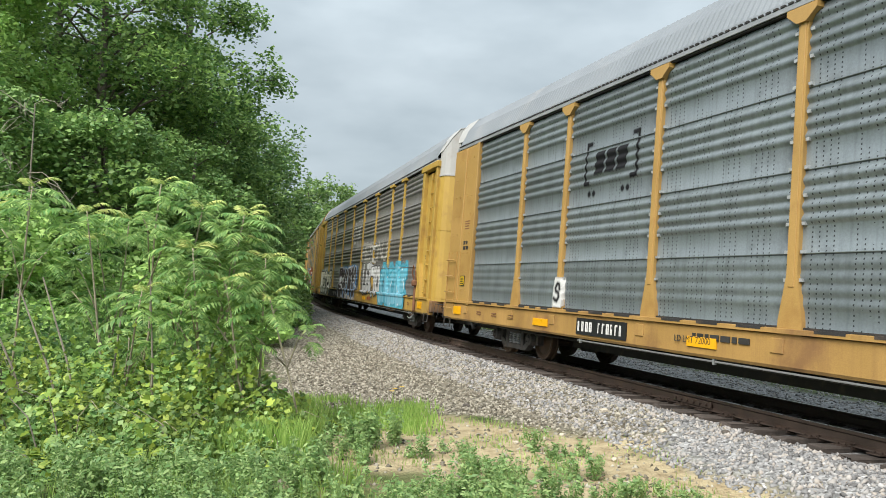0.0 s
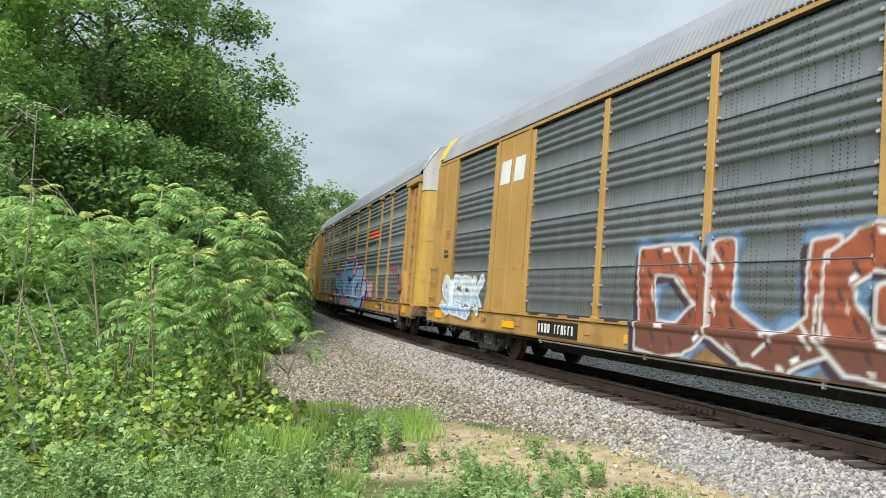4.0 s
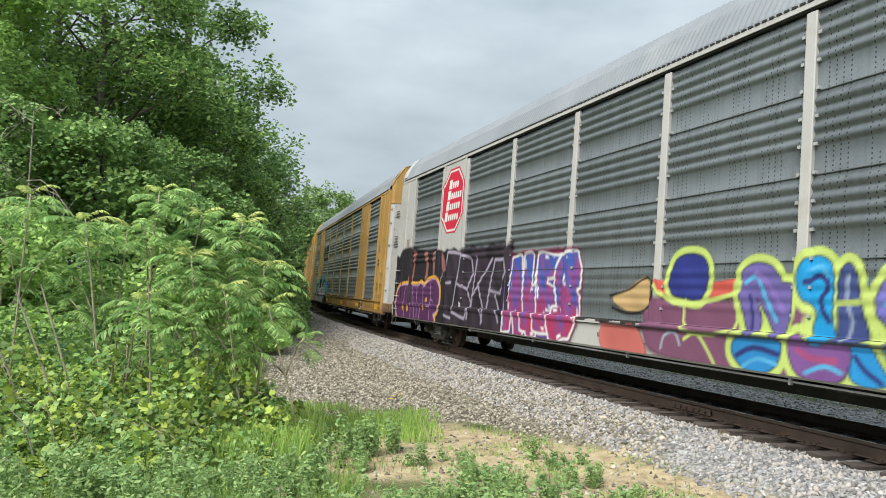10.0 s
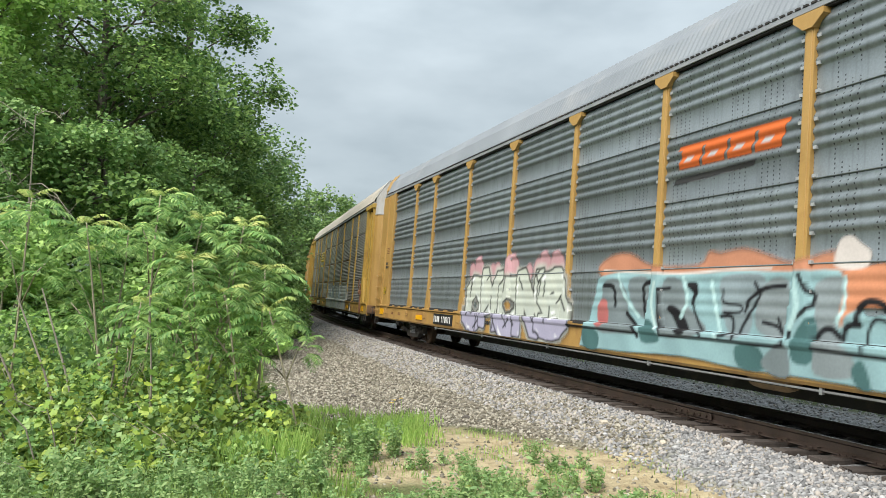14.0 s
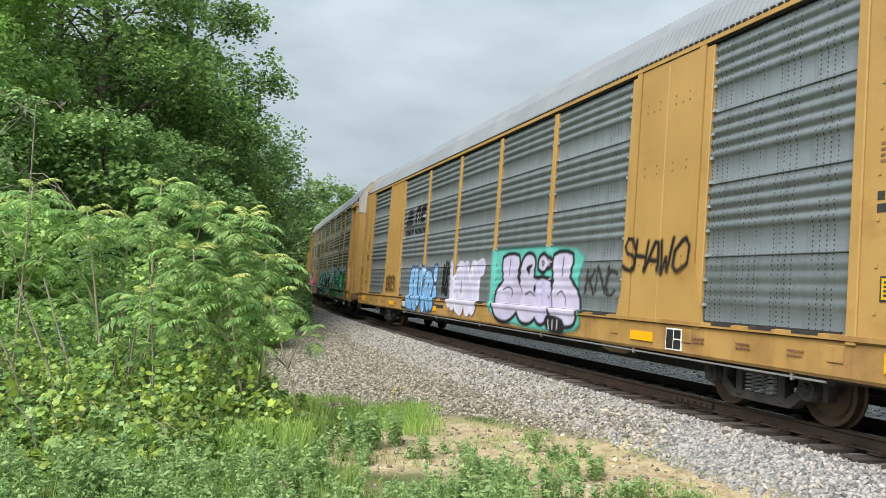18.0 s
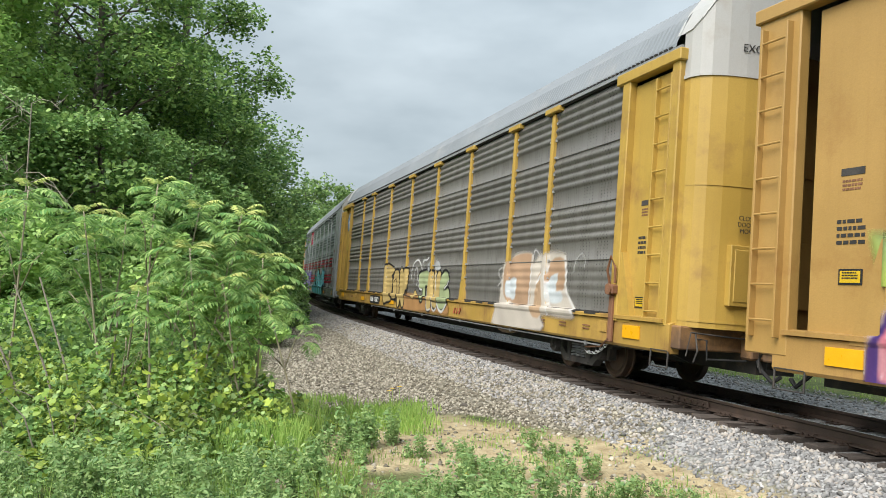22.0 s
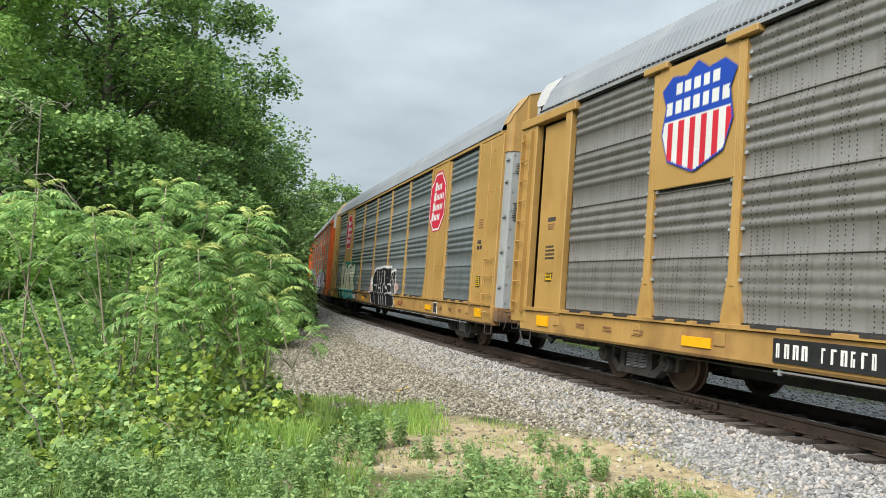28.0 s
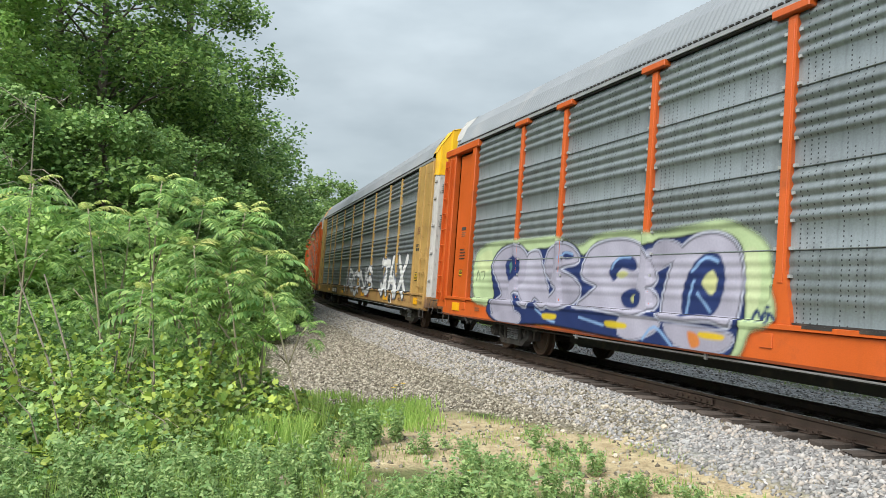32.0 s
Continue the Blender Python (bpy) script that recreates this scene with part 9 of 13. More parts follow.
decal(4, -2.23, 3.66, 0.635, 2.51, mural(
    ((0.52, 0.24, 0.10), [(-1.03, 0.86), (-0.16, 0.90), (1.18, 0.91), (2.06, 0.90), (2.45, 0.88), (2.51, 0.65), (1.76, 0.68), (0.57, 0.70), (-0.93, 0.73)], None),
    (WHITE, [(-1.98, 1.90), (-1.85, 2.15), (-1.53, 2.26), (-1.38, 2.06), (-1.26, 1.78), (-1.16, 1.22), (-1.08, 0.95), (-1.05, 0.75), (-1.36, 0.67), (-1.65, 0.82), (-1.61, 1.06), (-1.91, 1.34), (-1.89, 1.68)], 0.05),
    (WHITE, [(-1.06, 1.59), (-0.91, 1.78), (-0.64, 1.87), (-0.62, 2.06), (-0.31, 2.14), (-0.13, 2.14), (-0.22, 1.82), (-0.10, 1.52), (-0.05, 1.30), (0.04, 1.16), (-0.17, 1.04), (-0.36, 1.09), (-0.46, 0.91), (-0.71, 1.01), (-0.97, 1.04), (-0.96, 1.27)], 0.05),
    (WHITE, [(0.16, 1.86), (0.31, 2.07), (0.55, 2.10), (0.81, 2.06), (0.88, 1.91), (0.76, 1.77), (0.94, 1.61), (0.83, 1.41), (0.62, 1.29), (1.02, 1.34), (1.27, 1.24), (1.11, 1.07), (0.66, 1.09), (0.26, 1.04), (0.17, 1.27), (-0.06, 1.43), (-0.06, 1.73)], 0.05),
    (WHITE, [(0.97, 1.93), (1.23, 2.06), (1.54, 2.14), (1.78, 2.15), (1.86, 2.05), (1.76, 1.88), (1.71, 1.75), (2.00, 1.80), (2.03, 1.73), (1.96, 1.59), (1.70, 1.49), (1.51, 1.43), (1.40, 1.32), (1.15, 1.31), (0.89, 1.42), (0.90, 1.61), (1.11, 1.71), (1.25, 1.77), (0.99, 1.79)], 0.05),
    (WHITE, [(1.72, 1.33), (2.02, 1.43), (2.32, 1.52), (2.40, 1.39), (2.25, 1.31), (2.36, 1.18), (2.44, 1.08), (1.84, 1.04)], 0.05),
    (WHITE, [(2.25, 1.33), (2.47, 1.37), (2.87, 1.37), (3.04, 1.39), (3.12, 1.35), (3.29, 1.20), (3.41, 1.10), (3.30, 1.03), (2.72, 1.02), (2.49, 1.03)], 0.05),
    (BLACK, [(-1.98, 1.90), (-1.85, 2.15), (-1.53, 2.26), (-1.38, 2.06), (-1.26, 1.78), (-1.16, 1.22), (-1.08, 0.95), (-1.05, 0.75), (-1.36, 0.67), (-1.65, 0.82), (-1.61, 1.06), (-1.91, 1.34), (-1.89, 1.68)], 0.022),
    (BLACK, [(-1.06, 1.59), (-0.91, 1.78), (-0.64, 1.87), (-0.62, 2.06), (-0.31, 2.14), (-0.13, 2.14), (-0.22, 1.82), (-0.10, 1.52), (-0.05, 1.30), (0.04, 1.16), (-0.17, 1.04), (-0.36, 1.09), (-0.46, 0.91), (-0.71, 1.01), (-0.97, 1.04), (-0.96, 1.27)], 0.022),
    (BLACK, [(0.16, 1.86), (0.31, 2.07), (0.55, 2.10), (0.81, 2.06), (0.88, 1.91), (0.76, 1.77), (0.94, 1.61), (0.83, 1.41), (0.62, 1.29), (1.02, 1.34), (1.27, 1.24), (1.11, 1.07), (0.66, 1.09), (0.26, 1.04), (0.17, 1.27), (-0.06, 1.43), (-0.06, 1.73)], 0.022),
    (BLACK, [(0.97, 1.93), (1.23, 2.06), (1.54, 2.14), (1.78, 2.15), (1.86, 2.05), (1.76, 1.88), (1.71, 1.75), (2.00, 1.80), (2.03, 1.73), (1.96, 1.59), (1.70, 1.49), (1.51, 1.43), (1.40, 1.32), (1.15, 1.31), (0.89, 1.42), (0.90, 1.61), (1.11, 1.71), (1.25, 1.77), (0.99, 1.79)], 0.022),
    (BLACK, [(1.72, 1.33), (2.02, 1.43), (2.32, 1.52), (2.40, 1.39), (2.25, 1.31), (2.36, 1.18), (2.44, 1.08), (1.84, 1.04)], 0.022),
    (BLACK, [(2.25, 1.33), (2.47, 1.37), (2.87, 1.37), (3.04, 1.39), (3.12, 1.35), (3.29, 1.20), (3.41, 1.10), (3.30, 1.03), (2.72, 1.02), (2.49, 1.03)], 0.022),
    ((0.42, 0.38, 0.30), [(-1.98, 1.90), (-1.85, 2.15), (-1.53, 2.26), (-1.38, 2.06), (-1.26, 1.78), (-1.16, 1.22), (-1.08, 0.95), (-1.05, 0.75), (-1.36, 0.67), (-1.65, 0.82), (-1.61, 1.06), (-1.91, 1.34), (-1.89, 1.68)], None),
    ((0.40, 0.46, 0.26), [(-1.06, 1.59), (-0.91, 1.78), (-0.64, 1.87), (-0.62, 2.06), (-0.31, 2.14), (-0.13, 2.14), (-0.22, 1.82), (-0.10, 1.52), (-0.05, 1.30), (0.04, 1.16), (-0.17, 1.04), (-0.36, 1.09), (-0.46, 0.91), (-0.71, 1.01), (-0.97, 1.04), (-0.96, 1.27)], None),
    ((0.42, 0.52, 0.22), [(0.16, 1.86), (0.31, 2.07), (0.55, 2.10), (0.81, 2.06), (0.88, 1.91), (0.76, 1.77), (0.94, 1.61), (0.83, 1.41), (0.62, 1.29), (1.02, 1.34), (1.27, 1.24), (1.11, 1.07), (0.66, 1.09), (0.26, 1.04), (0.17, 1.27), (-0.06, 1.43), (-0.06, 1.73)], None),
    ((0.06, 0.13, 0.10), [(0.97, 1.93), (1.23, 2.06), (1.54, 2.14), (1.78, 2.15), (1.86, 2.05), (1.76, 1.88), (1.71, 1.75), (2.00, 1.80), (2.03, 1.73), (1.96, 1.59), (1.70, 1.49), (1.51, 1.43), (1.40, 1.32), (1.15, 1.31), (0.89, 1.42), (0.90, 1.61), (1.11, 1.71), (1.25, 1.77), (0.99, 1.79)], None),
    ((0.10, 0.19, 0.14), [(1.72, 1.33), (2.02, 1.43), (2.32, 1.52), (2.40, 1.39), (2.25, 1.31), (2.36, 1.18), (2.44, 1.08), (1.84, 1.04)], None),
    ((0.62, 0.54, 0.36), [(2.25, 1.33), (2.47, 1.37), (2.87, 1.37), (3.04, 1.39), (3.12, 1.35), (3.29, 1.20), (3.41, 1.10), (3.30, 1.03), (2.72, 1.02), (2.49, 1.03)], None),
    ((0.03, 0.06, 0.05), [(-1.82, 1.44), (-1.55, 1.46), (-1.50, 1.35), (-1.55, 1.20), (-1.72, 1.08), (-1.86, 1.24)], None),
    ((0.16, 0.24, 0.20), [(1.23, 1.77), (1.42, 1.62), (1.54, 1.47), (1.29, 1.34), (1.01, 1.46), (0.98, 1.60), (1.12, 1.69)], None),
    ((0.03, 0.07, 0.05), [(0.63, 1.79), (0.83, 1.89), (0.89, 1.77), (0.77, 1.68)], None),
    ((0.20, 0.36, 0.12), [(-1.01, 1.41), (-0.51, 1.38), (-0.04, 1.26), (-0.17, 1.04), (-0.80, 1.05)], None),
    ((0.55, 0.28, 0.14), [(1.51, 1.68), (1.75, 1.62), (1.95, 1.68), (1.89, 1.57), (1.66, 1.51)], None),
    (WHITE, [(1.71, 1.39), (2.02, 1.48), (2.26, 1.56), (2.43, 1.53), (2.47, 1.39)], 0.05),
    (BLACK, [(-0.54, 1.35), (-0.45, 1.11), (-0.38, 1.32)], 0.03),
    (BLACK, [(-1.05, 0.99), (0.54, 0.98), (1.31, 1.03), (1.29, 1.24)], 0.035),
    (BLACK, [(1.85, 1.00), (2.72, 1.01), (3.41, 1.02)], 0.035),
    ((0.07, 0.15, 0.11), [(1.17, 0.99), (1.47, 0.93), (1.72, 0.98), (1.60, 0.72), (1.36, 0.83)], None),
    ((0.38, 0.48, 0.24), [(-0.79, 0.96), (-0.16, 0.98), (-0.00, 0.82), (-0.36, 0.71), (-0.74, 0.77)], None),
    (BLACK, [(0.18, 1.15), (0.55, 0.88), (0.80, 0.72), (0.91, 0.91)], 0.035),
    ((0.52, 0.54, 0.10), [(2.50, 1.53), (2.59, 1.60), (2.66, 1.53), (2.66, 1.42), (2.55, 1.41)], None),
    ((0.52, 0.54, 0.10), [(2.70, 1.69), (2.78, 1.71), (2.80, 1.63), (2.72, 1.62)], None)), label="green and cream graffiti letters with white rims", step=0.034)
decal(5, -0.27, 7.76, 0.635, 2.44, mural(
    ((0.19, 0.08, 0.14), [(1.08, 1.45), (1.63, 1.51), (3.13, 1.49), (4.62, 1.45), (6.03, 1.49), (6.85, 1.51), (7.36, 1.41), (7.51, 0.62), (6.89, 0.62), (5.66, 0.62), (3.36, 0.62), (1.63, 0.67), (1.24, 0.93)], None),
    ((0.55, 0.10, 0.08), [(1.41, 1.79), (1.68, 1.76), (2.67, 1.74), (3.24, 1.79), (3.24, 1.58), (2.69, 1.53), (1.88, 1.56), (1.53, 1.58)], None),
    ((0.55, 0.10, 0.08), [(6.17, 1.82), (6.52, 1.83), (6.61, 1.62), (6.42, 1.53), (6.25, 1.59)], None),
    ((0.50, 0.14, 0.12), [(-0.01, 1.05), (0.63, 1.06), (1.03, 1.06), (1.35, 0.62), (0.89, 0.62), (0.05, 0.62)], None),
    ((0.50, 0.34, 0.16), [(0.15, 1.49), (0.65, 1.65), (1.12, 1.84), (1.35, 1.55), (1.15, 1.31), (0.60, 1.29)], None),
    (BLACK, [(0.10, 1.52), (0.66, 1.63), (1.16, 1.82), (1.38, 1.55), (1.11, 1.31), (0.60, 1.26), (0.17, 1.33)], 0.04),
    ((0.50, 0.62, 0.17), [(1.76, 1.84), (1.88, 2.07), (2.15, 2.15), (2.48, 2.10), (2.62, 1.92), (2.61, 1.70), (2.46, 1.50), (2.14, 1.52), (1.85, 1.56), (1.73, 1.70)], 0.12),
    ((0.50, 0.62, 0.17), [(3.29, 1.74), (3.34, 1.91), (3.56, 1.99), (3.82, 1.94), (3.96, 1.82), (4.02, 1.74), (4.21, 1.70), (4.19, 1.44), (4.08, 1.13), (3.96, 1.08), (3.74, 1.39), (3.60, 1.54), (3.69, 1.27), (3.58, 1.06), (3.44, 1.14), (3.35, 1.38), (3.26, 1.58)], 0.12),
    ((0.50, 0.62, 0.17), [(3.32, 1.01), (3.65, 1.07), (4.02, 1.05), (4.12, 0.98), (4.05, 0.75), (3.81, 0.63), (3.55, 0.64), (3.34, 0.76), (3.26, 0.88)], 0.12),
    ((0.50, 0.62, 0.17), [(4.31, 1.86), (4.41, 2.00), (4.58, 2.04), (4.74, 1.96), (4.79, 1.78), (4.79, 1.53), (4.79, 1.31), (4.84, 1.10), (4.60, 1.01), (4.53, 1.23), (4.58, 1.41), (4.39, 1.56), (4.31, 1.71)], 0.12),
    ((0.50, 0.62, 0.17), [(4.23, 0.99), (4.37, 1.14), (4.60, 1.01), (4.86, 1.06), (5.12, 1.05), (5.09, 0.77), (4.94, 0.65), (4.57, 0.63), (4.34, 0.73)], 0.12),
    ((0.50, 0.62, 0.17), [(4.86, 1.74), (4.93, 1.92), (5.02, 1.94), (5.11, 1.81), (5.15, 1.57), (5.22, 1.36), (5.28, 1.13), (5.01, 1.07), (4.88, 1.07), (4.88, 1.39)], 0.12),
    ((0.50, 0.62, 0.17), [(5.16, 1.05), (5.37, 1.08), (5.46, 0.94), (5.61, 0.72), (5.38, 0.65), (5.19, 0.69), (5.13, 0.77), (5.15, 0.91)], 0.12),
    ((0.50, 0.62, 0.17), [(5.45, 1.74), (5.58, 1.89), (5.79, 2.00), (6.00, 2.06), (6.09, 1.96), (6.08, 1.80), (5.94, 1.65), (5.82, 1.51), (5.77, 1.35), (5.71, 1.18), (5.58, 1.08), (5.51, 1.27), (5.39, 1.40), (5.36, 1.57)], 0.12),
    ((0.50, 0.62, 0.17), [(5.56, 1.04), (5.76, 1.09), (5.80, 1.22), (5.96, 1.31), (6.13, 1.24), (6.17, 1.09), (6.16, 0.87), (6.08, 0.70), (5.91, 0.64), (5.69, 0.82)], 0.12),
    ((0.50, 0.62, 0.17), [(6.61, 1.74), (6.63, 1.98), (6.72, 2.13), (6.89, 2.19), (7.04, 2.14), (7.11, 1.91), (7.05, 1.57), (6.89, 1.46), (6.71, 1.51), (6.64, 1.62)], 0.12),
    (BLACK, [(1.76, 1.84), (1.88, 2.07), (2.15, 2.15), (2.48, 2.10), (2.62, 1.92), (2.61, 1.70), (2.46, 1.50), (2.14, 1.52), (1.85, 1.56), (1.73, 1.70)], 0.02),
    (BLACK, [(3.29, 1.74), (3.34, 1.91), (3.56, 1.99), (3.82, 1.94), (3.96, 1.82), (4.02, 1.74), (4.21, 1.70), (4.19, 1.44), (4.08, 1.13), (3.96, 1.08), (3.74, 1.39), (3.60, 1.54), (3.69, 1.27), (3.58, 1.06), (3.44, 1.14), (3.35, 1.38), (3.26, 1.58)], 0.02),
    (BLACK, [(3.32, 1.01), (3.65, 1.07), (4.02, 1.05), (4.12, 0.98), (4.05, 0.75), (3.81, 0.63), (3.55, 0.64), (3.34, 0.76), (3.26, 0.88)], 0.02),
    (BLACK, [(4.31, 1.86), (4.41, 2.00), (4.58, 2.04), (4.74, 1.96), (4.79, 1.78), (4.79, 1.53), (4.79, 1.31), (4.84, 1.10), (4.60, 1.01), (4.53, 1.23), (4.58, 1.41), (4.39, 1.56), (4.31, 1.71)], 0.02),
    (BLACK, [(4.23, 0.99), (4.37, 1.14), (4.60, 1.01), (4.86, 1.06), (5.12, 1.05), (5.09, 0.77), (4.94, 0.65), (4.57, 0.63), (4.34, 0.73)], 0.02),
    (BLACK, [(4.86, 1.74), (4.93, 1.92), (5.02, 1.94), (5.11, 1.81), (5.15, 1.57), (5.22, 1.36), (5.28, 1.13), (5.01, 1.07), (4.88, 1.07), (4.88, 1.39)], 0.02),
    (BLACK, [(5.16, 1.05), (5.37, 1.08), (5.46, 0.94), (5.61, 0.72), (5.38, 0.65), (5.19, 0.69), (5.13, 0.77), (5.15, 0.91)], 0.02),
    (BLACK, [(5.45, 1.74), (5.58, 1.89), (5.79, 2.00), (6.00, 2.06), (6.09, 1.96), (6.08, 1.80), (5.94, 1.65), (5.82, 1.51), (5.77, 1.35), (5.71, 1.18), (5.58, 1.08), (5.51, 1.27), (5.39, 1.40), (5.36, 1.57)], 0.02),
    (BLACK, [(5.56, 1.04), (5.76, 1.09), (5.80, 1.22), (5.96, 1.31), (6.13, 1.24), (6.17, 1.09), (6.16, 0.87), (6.08, 0.70), (5.91, 0.64), (5.69, 0.82)], 0.02),
    (BLACK, [(6.61, 1.74), (6.63, 1.98), (6.72, 2.13), (6.89, 2.19), (7.04, 2.14), (7.11, 1.91), (7.05, 1.57), (6.89, 1.46), (6.71, 1.51), (6.64, 1.62)], 0.02),
    ((0.03, 0.04, 0.20), [(1.76, 1.84), (1.88, 2.07), (2.15, 2.15), (2.48, 2.10), (2.62, 1.92), (2.61, 1.70), (2.46, 1.50), (2.14, 1.52), (1.85, 1.56), (1.73, 1.70)], None),
    ((0.15, 0.12, 0.34), [(3.29, 1.74), (3.34, 1.91), (3.56, 1.99), (3.82, 1.94), (3.96, 1.82), (4.02, 1.74), (4.21, 1.70), (4.19, 1.44), (4.08, 1.13), (3.96, 1.08), (3.74, 1.39), (3.60, 1.54), (3.69, 1.27), (3.58, 1.06), (3.44, 1.14), (3.35, 1.38), (3.26, 1.58)], None),
    ((0.03, 0.22, 0.50), [(3.32, 1.01), (3.65, 1.07), (4.02, 1.05), (4.12, 0.98), (4.05, 0.75), (3.81, 0.63), (3.55, 0.64), (3.34, 0.76), (3.26, 0.88)], None),
    ((0.02, 0.30, 0.62), [(4.31, 1.86), (4.41, 2.00), (4.58, 2.04), (4.74, 1.96), (4.79, 1.78), (4.79, 1.53), (4.79, 1.31), (4.84, 1.10), (4.60, 1.01), (4.53, 1.23), (4.58, 1.41), (4.39, 1.56), (4.31, 1.71)], None),
    ((0.20, 0.09, 0.28), [(4.23, 0.99), (4.37, 1.14), (4.60, 1.01), (4.86, 1.06), (5.12, 1.05), (5.09, 0.77), (4.94, 0.65), (4.57, 0.63), (4.34, 0.73)], None),
    ((0.05, 0.07, 0.20), [(4.86, 1.74), (4.93, 1.92), (5.02, 1.94), (5.11, 1.81), (5.15, 1.57), (5.22, 1.36), (5.28, 1.13), (5.01, 1.07), (4.88, 1.07), (4.88, 1.39)], None),
    ((0.03, 0.28, 0.62), [(5.16, 1.05), (5.37, 1.08), (5.46, 0.94), (5.61, 0.72), (5.38, 0.65), (5.19, 0.69), (5.13, 0.77), (5.15, 0.91)], None),
    ((0.15, 0.14, 0.42), [(5.45, 1.74), (5.58, 1.89), (5.79, 2.00), (6.00, 2.06), (6.09, 1.96), (6.08, 1.80), (5.94, 1.65), (5.82, 1.51), (5.77, 1.35), (5.71, 1.18), (5.58, 1.08), (5.51, 1.27), (5.39, 1.40), (5.36, 1.57)], None),
    ((0.03, 0.28, 0.58), [(5.56, 1.04), (5.76, 1.09), (5.80, 1.22), (5.96, 1.31), (6.13, 1.24), (6.17, 1.09), (6.16, 0.87), (6.08, 0.70), (5.91, 0.64), (5.69, 0.82)], None),
    ((0.03, 0.05, 0.22), [(6.61, 1.74), (6.63, 1.98), (6.72, 2.13), (6.89, 2.19), (7.04, 2.14), (7.11, 1.91), (7.05, 1.57), (6.89, 1.46), (6.71, 1.51), (6.64, 1.62)], None),
    ((0.10, 0.40, 0.66), [(3.39, 1.74), (3.58, 1.82), (3.73, 1.58), (3.94, 1.28)], 0.06),
    ((0.24, 0.16, 0.46), [(3.57, 1.86), (3.81, 1.70), (4.05, 1.40)], 0.08),
    ((0.03, 0.04, 0.16), [(3.47, 1.58), (3.53, 1.34), (3.52, 1.14)], 0.05),
    ((0.03, 0.04, 0.16), [(3.36, 0.81), (3.66, 0.93), (4.07, 0.88)], 0.07),
    ((0.10, 0.40, 0.66), [(3.48, 0.68), (3.73, 0.80), (4.05, 0.76)], 0.05),
    ((0.03, 0.04, 0.16), [(4.43, 1.74), (4.59, 1.82), (4.73, 1.71), (4.62, 1.52), (4.74, 1.31)], 0.07),
    ((0.10, 0.40, 0.66), [(4.48, 1.89), (4.62, 1.93), (4.70, 1.82)], 0.05),
    ((0.36, 0.08, 0.20), [(4.38, 0.96), (4.61, 0.88), (4.93, 0.88)], 0.08),
    ((0.10, 0.40, 0.66), [(4.51, 0.71), (4.78, 0.81), (5.01, 0.76)], 0.05),
    ((0.25, 0.30, 0.42), [(4.99, 1.81), (4.99, 1.53), (5.07, 1.32), (5.01, 1.11)], 0.05),
    ((0.03, 0.04, 0.16), [(5.19, 0.95), (5.32, 0.82), (5.52, 0.71)], 0.06),
    ((0.24, 0.16, 0.46), [(5.55, 1.67), (5.72, 1.81), (5.92, 1.93)], 0.09),
    ((0.10, 0.40, 0.66), [(5.47, 1.51), (5.64, 1.61), (5.85, 1.74), (6.01, 1.84)], 0.05),
    ((0.03, 0.04, 0.16), [(5.61, 1.38), (5.71, 1.48), (5.77, 1.61)], 0.05),
    ((0.03, 0.04, 0.16), [(5.68, 1.01), (5.89, 1.10), (6.09, 1.17)], 0.06),
    ((0.20, 0.10, 0.34), [(5.78, 0.83), (5.98, 0.95), (6.14, 0.93)], 0.07),
    ((0.50, 0.62, 0.17), [(2.14, 1.49), (2.20, 1.07), (3.17, 1.10), (3.21, 1.58)], 0.05),
    ((0.50, 0.62, 0.17), [(2.25, 0.94), (2.51, 1.04), (2.76, 0.84), (2.93, 0.65)], 0.05),
    ((0.50, 0.62, 0.17), [(4.83, 1.51), (5.15, 1.53)], 0.06),
    ((0.50, 0.62, 0.17), [(1.42, 1.70), (1.57, 1.56), (2.07, 1.43), (3.12, 1.58), (3.28, 1.74)], 0.06),
    ((0.50, 0.62, 0.17), [(6.27, 1.52), (6.42, 1.47), (6.64, 1.50)], 0.07),
    ((0.50, 0.62, 0.17), [(6.24, 1.37), (6.37, 1.07), (6.58, 0.62)], 0.07),
    ((0.40, 0.46, 0.52), [(6.28, 1.31), (6.47, 1.20), (6.58, 0.97), (6.50, 0.66)], 0.04),
    ((0.36, 0.42, 0.50), [(1.71, 0.77), (1.78, 0.96), (2.03, 1.02), (2.16, 0.85)], 0.04),
    (BLACK, [(-0.02, 1.07), (1.22, 1.05), (3.31, 1.05), (5.45, 1.07), (6.87, 1.06)], 0.045),
    ((0.55, 0.10, 0.08), [(6.28, 1.00), (6.36, 0.95), (6.41, 0.65), (6.30, 0.67)], None)), label="blue, maroon and lime graffiti letters", step=0.034)
